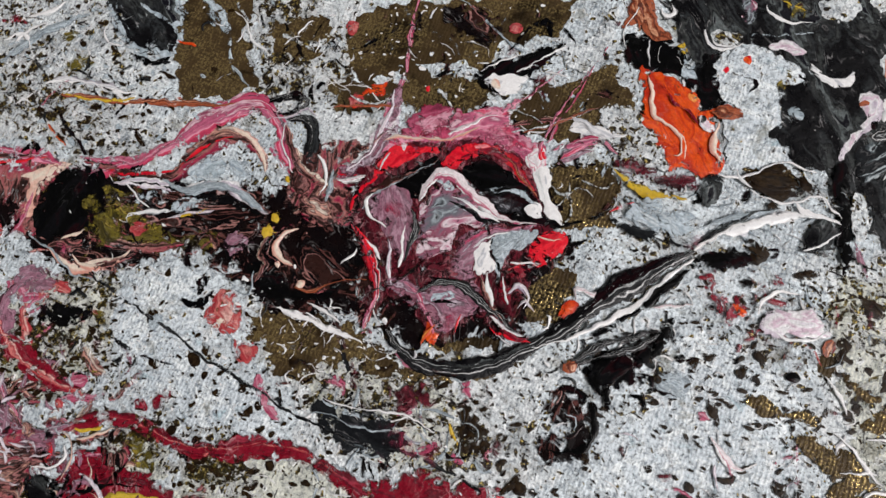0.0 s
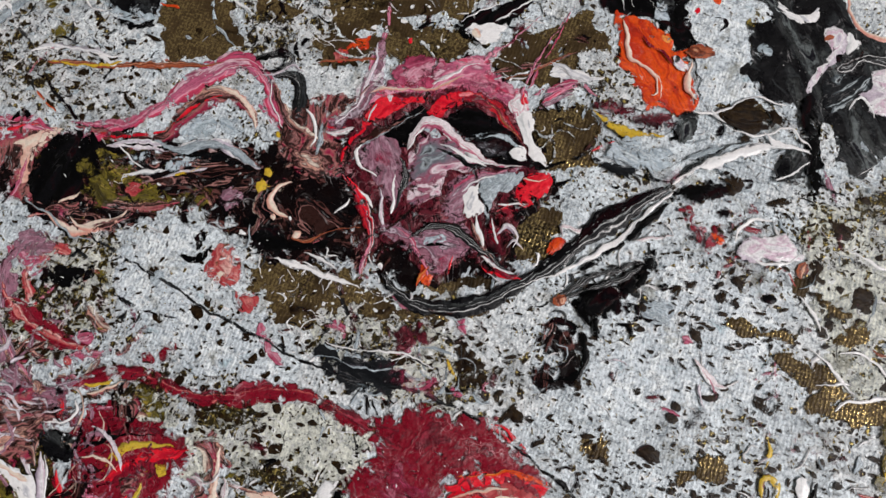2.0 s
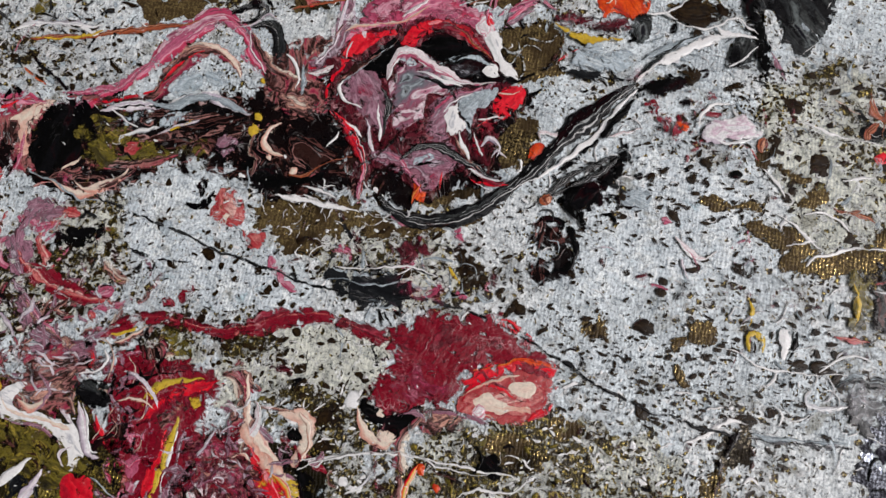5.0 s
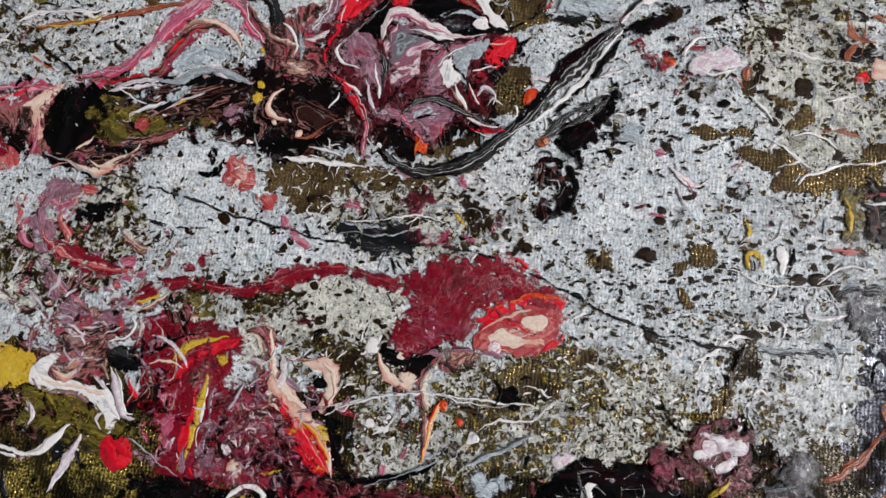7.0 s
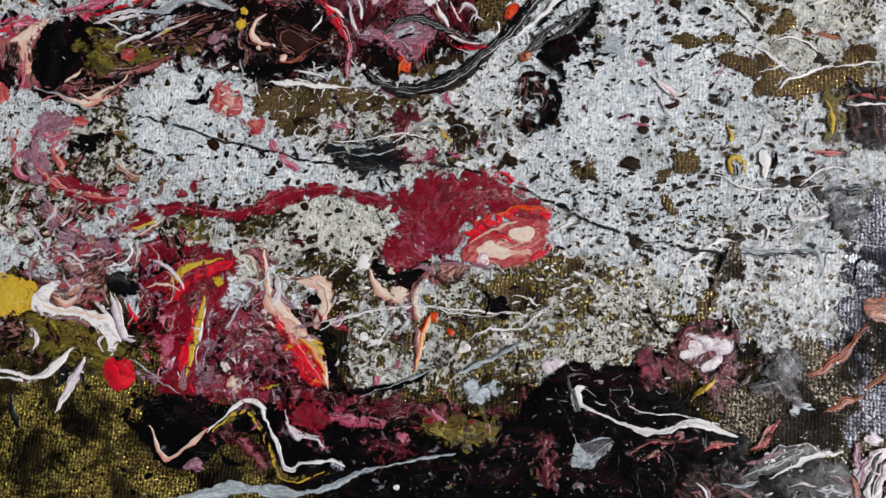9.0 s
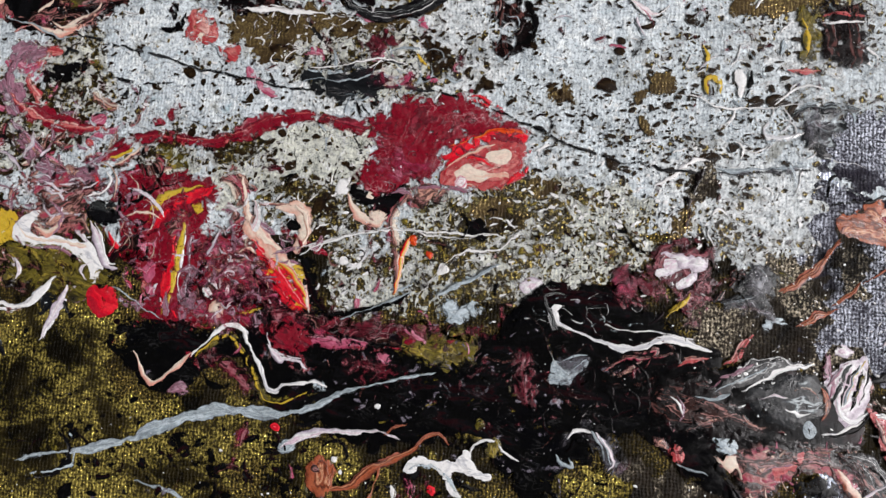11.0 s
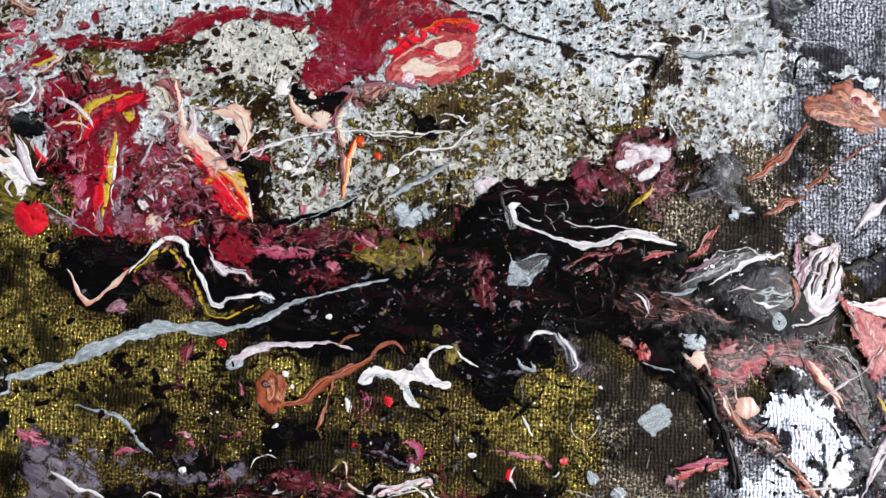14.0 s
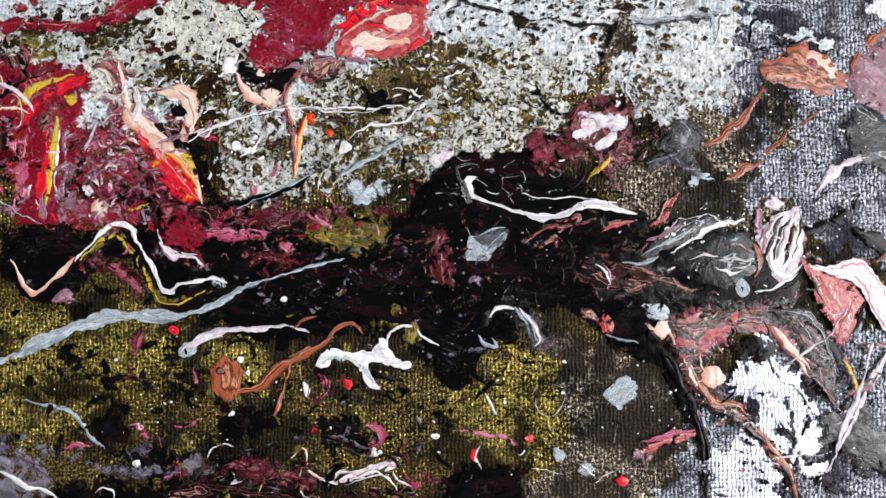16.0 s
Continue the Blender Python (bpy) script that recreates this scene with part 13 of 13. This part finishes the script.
ribbon("paint_thread", "white web", "white", 0.2, 0.984, [(25.4, -21.9, 0.27), (27, -19.3, 0.27), (30.7, -14.9, 0.26), (33.4, -12.8, 0.45), (39.2, -12.8, 0.45), (42.1, -10.2, 0.36)], 0.7)
drop("paint_drop", "white crumb", "white", 0.05, 0.99, 30.4, -16.5, 0.74)
# Another glare spot, painted pale on the upper right canvas.
blob("silver_patch", "canvas patch coloured pale for glare", "glare_white", 0.03, 0.206, 2, [(99.4, 12.9), (99, 4.2), (101.1, 0.3), (103.5, -0.2), (106.1, 2.7), (108.7, 3.8), (113.7, 0.8), (117, 1.2), (123.4, 3.9), (123.7, 14.1)])

# round the star
blob("paint_spill", "rose brown marbled pour", "blush", 0.08, 0.506, 0.6, [(-20.9, 52.8), (-20.5, 58.4), (-17.4, 61.7), (-12.7, 64.6), (-8.7, 63.5), (-10, 58.3), (-6.7, 53.6), (-8.5, 48.5), (-14.3, 48.3), (-19.7, 50.2)], 0.2)
blob("paint_spill", "dark brown pour", "dusk", 0.06, 0.512, 0.6, [(-22.9, 51.1), (-19.2, 50.3), (-12.7, 48.3), (-6.9, 49.2), (-3.5, 46.6), (-3.8, 39.7), (-9.4, 35.5), (-16.7, 36.8), (-20.9, 44.2)], 0.2)
blob("bare_patch", "bronze ground under white lace", "bronze", 0.03, 0.306, 1, [(12.3, 80.3), (15.4, 86), (24.5, 90.9), (30.4, 90.4), (30.4, 84.8), (25.9, 82.1), (18.2, 79), (14.8, 76.6)])
blob("bare_patch", "bronze ground under white lace", "bronze", 0.03, 0.312, 1, [(-21, 75.3), (-9.9, 78.5), (4.4, 83.8), (8, 78.6), (0.8, 73.9), (-6, 74.7), (-12.6, 69.4), (-18.4, 69.2)])
blob("bare_patch", "bronze ground under white lace", "bronze", 0.03, 0.318, 1, [(21.8, 70.9), (28.4, 74.6), (34.8, 72.6), (37, 66.2), (30.4, 62.6), (26, 65)])
ribbon("paint_thread", "white lace on bronze", "film_torn", 0.2, 0.706, [(13.5, 75.5, 0.44), (17.5, 77.5, 0.7), (21.2, 80.5, 0.44), (24.8, 82.9, 0.35)], 0.8)
ribbon("paint_thread", "white lace on bronze", "film_torn", 0.2, 0.712, [(10.1, 77.7, 0.37), (13, 80.1, 0.46), (15.7, 79.6, 0.35), (18.4, 78.6, 0.23)], 0.8)
ribbon("paint_thread", "white lace on bronze", "film_torn", 0.2, 0.718, [(23.5, 68.6, 0.33), (26.5, 67.9, 0.67), (28.4, 69.5, 0.44), (31.2, 68.9, 0.47)], 0.8)
ribbon("paint_thread", "white lace on bronze", "film_torn", 0.2, 0.724, [(25.8, 65.5, 0.55), (27.1, 67.5, 0.47), (28.4, 65, 0.56), (28, 63.1, 0.33)], 0.8)
ribbon("paint_thread", "white lace on bronze", "film_torn", 0.2, 0.73, [(28.4, 71.1, 0.34), (31.4, 70.9, 0.56), (33.6, 72.9, 0.33)], 0.8)
ribbon("paint_thread", "white lace on bronze", "film_torn", 0.2, 0.736, [(-2.4, 79.8, 0.37), (0.5, 77.5, 0.58), (2.3, 75.3, 0.35)], 0.8)
ribbon("paint_thread", "white lace on bronze", "film_torn", 0.2, 0.742, [(-16.3, 72.6, 0.37), (-11.6, 72.1, 0.49), (-8.3, 74.5, 0.37)], 0.8)
ribbon("paint_thread", "copper branch", "copper", 0.2, 0.748, [(15.7, 76.2, 0.35), (19.4, 78.5, 0.47), (23.3, 82.2, 0.56), (26.9, 85.5, 0.44)], 0.3)
ribbon("paint_thread", "rose whisker", "pink", 0.2, 0.754, [(19.2, 76, 0.34), (20.4, 81.3, 0.47), (21.3, 85.8, 0.35), (22.8, 91.4, 0.23)], 0.3)
ribbon("paint_streak", "white spill beside the orange", "white", 0.2, 0.76, [(22.8, 82, 0.82), (26.2, 81.4, 1.86), (29.7, 80.6, 2.22), (33.6, 82, 1.15)], 0.6)
ribbon("paint_streak", "pink striped run", "pink", 0.2, 0.766, [(23.5, 73.5, 0.82), (26.6, 77.2, 1.55), (29.6, 78.7, 1.33), (32.7, 77.8, 0.7)], 0.3)
ribbon("paint_streak", "grey run", "mauve", 0.2, 0.772, [(23.2, 72.9, 0.93), (26.2, 75.6, 1.33), (28.7, 77.2, 0.7)], 0.3)
drop("paint_drop", "bright red round bead", "red", 0.05, 0.976, -34.9, -26.9, 2.87)
# Weak glints coloured into dark canvas, easing the edge of the glare.
blob("silver_patch", "dark canvas with glints painted in", "pewter", 0.03, 0.246, 2, [(88.2, -11.2), (92.8, -8.7), (99.5, -12.5), (101, -19.7), (98.9, -27.3), (89.9, -27), (86.2, -22.3)])
blob("silver_patch", "dark canvas with glints painted in", "pewter", 0.03, 0.252, 2, [(102.2, -0), (107.5, -7.6), (106.3, -15.7), (102.3, -15.5), (99.8, -7.9)])

# crimson river
ribbon("paint_run", "crimson river of paint", "crimson", 0.2, 0.626, [(-37.8, 1.2, 1.43), (-34.1, 4.3, 2.69), (-28.8, 5.3, 3.23), (-23.5, 5.4, 3.26), (-18.8, 4.6, 3.09), (-13.5, 6.2, 3.43), (-8.2, 8.4, 3.77), (-2.8, 10.9, 4.12), (2.7, 11.1, 4.46), (8.3, 10.2, 4.63), (14, 8.9, 5.83), (18.4, 7.8, 6.53)])
ribbon("paint_streak", "rose light on the river", "salmon", 0.2, 0.632, [(-33.2, 4.5, 0.54), (-26.5, 5.5, 0.69), (-18.9, 5.1, 0.86), (-11, 7.5, 0.69), (-3.8, 11, 0.86), (4.2, 11.3, 0.68), (9.3, 9.8, 0.51)], 0.7)
ribbon("paint_streak", "dark edge of the river", "wine", 0.2, 0.638, [(-29.9, 4.6, 0.54), (-18.7, 4, 0.86), (-8.1, 7.6, 0.86), (1.3, 9.7, 0.69), (12.9, 8, 0.86)], 0.6)
ribbon("paint_run", "salmon branch of the river", "salmon", 0.2, 0.644, [(-58.1, 12.7, 1.61), (-56.5, 10.5, 3.58), (-52.6, 7.9, 3.41), (-47.4, 6.5, 2.69), (-40.9, 6, 2.33), (-37.5, 5.9, 0.85)], 0.4)
ribbon("paint_streak", "crimson branch of the river", "crimson", 0.2, 0.65, [(-57.3, 10.9, 1.08), (-53.9, 7.8, 1.97), (-47.3, 6.2, 1.97), (-39.9, 5.5, 1.37)], 0.5)
ribbon("paint_run", "mauve strand", "mauve", 0.2, 0.656, [(-56.2, 5.2, 1.43), (-52.7, 1.6, 2.15), (-50.4, -1.5, 2.4), (-45.7, -2.9, 2.05), (-39.9, -1, 1.71), (-36.8, 1.7, 1.07)], 0.5)
ribbon("paint_run", "mauve strand", "mauve", 0.2, 0.662, [(-54.8, 5, 0.9), (-49.6, 0.7, 1.43), (-48.2, -5.1, 1.71), (-48.4, -8.7, 1.2)], 0.5)

# marbled fill of the lower right folds
blob("paint_spill", "dark rose marbled pour", "dusk", 0.08, 0.846, 0.5, [(83, -45.4), (90.4, -43.1), (99.5, -42.6), (107.1, -42.8), (110.2, -47.1), (113.4, -54.2), (112.4, -59.4), (106.8, -57), (102.4, -50.2), (96.5, -48.5), (91.5, -52.1), (92.7, -57), (96.3, -59.8), (97.6, -63.4), (90.4, -61.5), (87.7, -57.8), (84.4, -52.2)], 0.4)
blob("paint_spill", "rose marbled pour", "blush", 0.1, 0.852, 0.5, [(83.4, -46.6), (89, -44.8), (95.4, -44.6), (99.4, -44.4), (102.5, -46.8), (101.6, -48.6), (96.5, -48.7), (92.7, -50.9), (90.9, -52.9), (87.2, -54.4), (85.3, -50.4)], 0.4)
ribbon("paint_run", "rose run", "blush", 0.2, 0.858, [(86, -50.1, 2.36), (88.1, -54.4, 2.95), (90.2, -58.5, 2.65), (93.8, -61.2, 2.21), (97.2, -62.6, 1.18)], 0.5)
ribbon("paint_streak", "marbled fold", "salmon", 0.2, 0.864, [(88.4, -48.4, 1.33), (92, -47.3, 2.21), (95.7, -46, 1.96), (99.3, -45.4, 1.03)], 0.4)
ribbon("paint_streak", "marbled fold", "peach", 0.2, 0.87, [(87, -52.2, 0.74), (88.7, -55.9, 1.03), (90.1, -57.8, 0.59)], 0.4)
ribbon("paint_streak", "marbled fold", "magenta", 0.2, 0.876, [(89.9, -49.9, 0.88), (93.6, -48.4, 1.33), (97, -47.4, 0.7)], 0.4)
ribbon("paint_streak", "marbled fold", "banded", 0.2, 0.882, [(103.3, -44.1, 0.88), (107.2, -44.8, 1.62), (109.3, -47.4, 1.62), (111.2, -51.3, 1.33), (112.6, -56.5, 0.59)], 0.4)
ribbon("paint_streak", "marbled fold", "mauve", 0.2, 0.888, [(104.2, -47.2, 1.03), (107, -49.2, 1.47), (108.9, -52.6, 1.33), (110.1, -56.7, 0.7)], 0.4)
ribbon("paint_streak", "marbled fold", "peach", 0.2, 0.894, [(102.2, -47.6, 1.03), (104.2, -50.4, 1.77), (106.1, -53.5, 1.33), (107.6, -56.2, 0.59)], 0.4)
ribbon("paint_streak", "marbled fold", "white", 0.2, 0.9, [(101.4, -51.8, 0.44), (103.4, -54.6, 0.74), (106, -58.1, 0.59)], 0.4)
ribbon("paint_streak", "marbled fold", "copper", 0.2, 0.906, [(100.6, -46.2, 0.74), (102.7, -48.8, 1.18), (104.6, -52.2, 0.88)], 0.4)
ribbon("paint_streak", "marbled fold", "blush", 0.2, 0.912, [(108.3, -45.7, 0.88), (110.5, -50.2, 1.33), (112, -54.4, 0.89)], 0.4)
blob("paint_spill", "black pour with rose lights", "dusk", 0.06, 0.918, 0.5, [(70.9, -34), (76.3, -32.4), (83.1, -35.9), (86.1, -39.3), (92.7, -42.1), (97.7, -43), (88.2, -43.9), (80.7, -43.8), (72.8, -42.7), (68.9, -39.1)], 0.3)
blob("paint_spill", "dark speckled pour", "char_vein", 0.08, 0.924, 0.4, [(84.7, -36), (89.8, -32.9), (96.1, -31.2), (98.9, -34), (97.8, -39.1), (92.8, -41), (88.1, -38.9)], 0.4)
ribbon("paint_streak", "white crumbs", "white", 0.2, 0.93, [(92.6, -37.7, 0.93), (95.5, -38.7, 1.33), (97.2, -38.1, 0.59)], 0.8)
ribbon("paint_streak", "pale crumbs", "lilac", 0.2, 0.936, [(88.3, -36.3, 0.59), (90.5, -35.1, 0.88), (93, -35.5, 0.44)], 0.9)
ribbon("paint_streak", "rose crumbs", "blush", 0.2, 0.942, [(93.8, -34.1, 0.74), (96.7, -33.5, 1.18), (98.6, -35, 0.74)], 0.8)
ribbon("paint_streak", "pink crescent", "blush", 0.2, 0.948, [(84.7, -39.2, 0.74), (86.2, -40.6, 1.62), (88.9, -41.1, 1.48), (92.6, -41.5, 0.59)], 0.3)
drop("paint_drop", "grey bubble", "steel", 0.05, 0.954, 97, -40.9, 1.33)
drop("paint_drop", "black eye of the bubble", "black", 0.05, 0.96, 96.9, -40.9, 0.85)
ribbon("paint_streak", "line of the folded column", "char", 0.2, 0.966, [(100.7, -36.1, 0.88), (101.9, -32.6, 1.33), (104.2, -28.4, 0.88)], 0.3)
ribbon("paint_streak", "line of the folded column", "mauve", 0.2, 0.972, [(99.8, -33, 0.89), (101.5, -30.3, 1.33), (103.9, -28, 0.74)], 0.3)
ribbon("paint_streak", "line of the folded column", "black", 0.2, 0.978, [(103.9, -37, 0.74), (104.5, -34, 1.03), (105.9, -29.5, 0.74)], 0.3)
ribbon("paint_streak", "line of the folded column", "steel", 0.2, 0.984, [(102.7, -35.9, 0.59), (103.5, -33.1, 0.88), (105.4, -28.5, 0.59)], 0.3)
ribbon("paint_streak", "line of the folded column", "olive", 0.2, 0.99, [(104.3, -35.1, 0.59), (105.4, -31.9, 0.88), (106.9, -28.6, 0.59)], 0.3)
ribbon("paint_thread", "tangled thread", "white", 0.2, 0.996, [(72.3, -37.1, 0.44), (73.9, -38.1, 0.74), (74.7, -39.8, 0.59)], 0.6)
ribbon("paint_thread", "tangled thread", "mauve", 0.2, 1.002, [(73.3, -36.7, 0.59), (74.7, -38.4, 0.88), (74.3, -40.9, 0.59)], 0.6)
ribbon("paint_thread", "tangled thread", "steel", 0.2, 1.008, [(76.7, -36.6, 0.44), (79.8, -36.8, 0.59), (82.5, -35.3, 0.44)], 0.6)
blob("paint_spill", "grey and lilac arch", "smoke", 0.1, 1.014, 0.3, [(52.2, -48), (54.4, -44), (56.7, -42.4), (58.8, -43.1), (60.2, -45.4), (61.6, -44), (64.9, -47.9), (64.3, -51.1), (60.9, -51.3), (60.1, -48.5), (58.7, -47.2), (56.2, -45.2), (53.8, -47)], 0.6)
ribbon("paint_streak", "line of the arch", "white", 0.2, 1.02, [(54.1, -45.7, 0.88), (56.2, -44, 1.48), (58.4, -44.3, 1.18)], 0.3)
ribbon("paint_streak", "line of the arch", "lilac", 0.2, 1.026, [(59.1, -44.3, 0.74), (61, -46.5, 1.33), (62.8, -49.1, 1.33), (61.3, -50.7, 0.74)], 0.3)
ribbon("paint_streak", "line of the arch", "black", 0.2, 1.032, [(53.7, -48.1, 1.03), (56.1, -46.1, 1.77), (58.3, -47.1, 1.62), (59.2, -48.8, 0.78)], 0.3)
ribbon("paint_streak", "line of the arch", "steel", 0.2, 1.038, [(59.7, -44.8, 0.44), (61.2, -47.3, 0.59), (62.2, -49.7, 0.44)], 0.3)
ribbon("paint_streak", "line of the arch", "wine", 0.2, 1.044, [(62, -45, 0.44), (64.3, -47.8, 0.74), (64.1, -50.2, 0.59)], 0.3)

# wine stains in the dark band
ribbon("paint_streak", "frayed stain", "wine", 0.2, 0.836, [(8.9, -28.9, 2.95), (14.8, -28.4, 4.66), (20.9, -28.4, 3.73), (26.4, -27.6, 1.47)], 0.9)
ribbon("paint_streak", "frayed stain", "veil", 0.2, 0.842, [(60.3, -32.5, 2.06), (63.7, -33, 2.95), (68, -31.8, 2.06)], 0.9)
ribbon("paint_streak", "frayed stain", "blush", 0.2, 0.848, [(60, -33.4, 0.62), (63.9, -30.7, 1.03), (68.8, -30, 0.88), (72.8, -28.9, 0.62)], 0.9)
ribbon("paint_streak", "frayed stain", "wine", 0.2, 0.854, [(38.1, -43.6, 1.18), (41.1, -45.2, 2.06), (43.4, -44.2, 1.18)], 0.9)
ribbon("paint_streak", "frayed stain", "smoke", 0.2, 0.86, [(30.2, -37.3, 1.47), (32.3, -39, 2.17), (31.4, -41.7, 1.18)], 0.9)

# films broken over olive and brown ground
blob("paint_film", "pale paint broken over brown canvas", "film_olive", 0.05, 0.306, 1.5, [(72.5, 66.3), (80, 73.3), (91.5, 77.7), (98.6, 65.1), (99.4, 42.1), (89.9, 37.4), (82.4, 43.2), (78.3, 51.9)])
blob("paint_film", "pale paint broken over brown canvas", "film_olive", 0.05, 0.312, 1.5, [(-12, 5.1), (-3, 9.3), (6.8, 10.7), (15.6, 9.9), (13.7, 1.2), (4.8, -5.1), (-4.2, -5), (-10.2, -2.7)])
blob("paint_film", "pale paint broken over brown canvas", "film_olive", 0.05, 0.318, 1.5, [(-53.9, 21.3), (-42.9, 25.2), (-37.5, 17.6), (-39.4, 8.5), (-49.4, 6.1)])
blob("paint_film", "pale paint broken over brown canvas", "film_olive", 0.05, 0.324, 1.5, [(-3.4, 25.7), (10, 29.8), (21.3, 28.3), (25.3, 20.5), (20.6, 14.3), (7.5, 15.7), (-0.3, 18)])
blob("paint_film", "pale paint broken over brown canvas", "film_olive", 0.05, 0.33, 1.5, [(-29.9, 3.1), (-22.4, 5.8), (-18.6, -0.7), (-22, -4.7), (-29.5, -2.2)])
ribbon("paint_streak", "grey tangled streak", "smoke", 0.2, 0.566, [(2.9, 18.4, 0.7), (6.8, 18.7, 1.13), (12.4, 19.1, 1.42), (15.2, 17.5, 0.68)], 0.6)
ribbon("paint_streak", "grey tangled streak", "smoke", 0.2, 0.572, [(4.2, 16.4, 0.45), (8.3, 16.2, 0.79), (14, 15.4, 0.89)], 0.6)
ribbon("paint_streak", "grey tangled streak", "smoke", 0.2, 0.578, [(6.5, 20.4, 0.36), (11.9, 20.5, 0.47), (14.5, 18.5, 0.36)], 0.6)
ribbon("paint_streak", "grey tangled line", "steel", 0.2, 0.584, [(-0.2, 17.6, 0.33), (4.6, 18.4, 0.7), (10.1, 18.5, 0.7), (13.3, 20, 0.33)], 0.7)

# pale mottles in the crimson ground
litter("short pale pink mottles of paint", "candy", 0.7, 311, 22, (-11.7, -15.8), (5, 5.5), 3, 0.9)
litter("short rose mottles of paint", "blush", 0.69, 312, 26, (-12.3, -19), (6.1, 5), 5, 1.6)
litter("short mauve mottles of paint", "mauve", 0.878, 313, 20, (-10.2, -21.1), (5.5, 5), 4, 1.4)
litter("thin pale mottles of paint", "lilac", 0.884, 314, 16, (-11.3, -19), (5.5, 5.5), 3, 0.6)
litter("short pink mottles of paint", "pink", 0.89, 315, 12, (-27.1, -18.2), (2.4, 4.4), 4, 1.2)
litter("pale strands of paint", "lilac", 0.896, 316, 16, (-48.6, -7.3), (6.9, 4.6), 5, 1)
litter("rose strands of paint", "blush", 0.902, 317, 16, (-48.2, -5.1), (6.6, 4.4), 6, 1.4)
litter("dark wine strands of paint", "wine", 0.908, 318, 18, (11.5, -31), (11.6, 1.9), 5, 1.4)
litter("smoky strands of paint", "smoke", 0.914, 319, 14, (17.9, -28.4), (9.5, 2.1), 5, 1.2)
litter("dark wine strands on black", "wine", 0.92, 320, 22, (55.7, -36.1), (11.4, 3.8), 5, 1.5)
litter("pale crumbs on the rose pour", "peach", 0.926, 321, 14, (89.8, -49.3), (3.8, 2.4), 3, 0.8)
litter("rose strands on the dark pour", "magenta", 0.932, 322, 14, (93, -47.4), (5.7, 2.4), 4, 1)
litter("rose strands in the folds", "blush", 0.938, 323, 14, (107, -50.4), (3.3, 3.8), 6, 1)
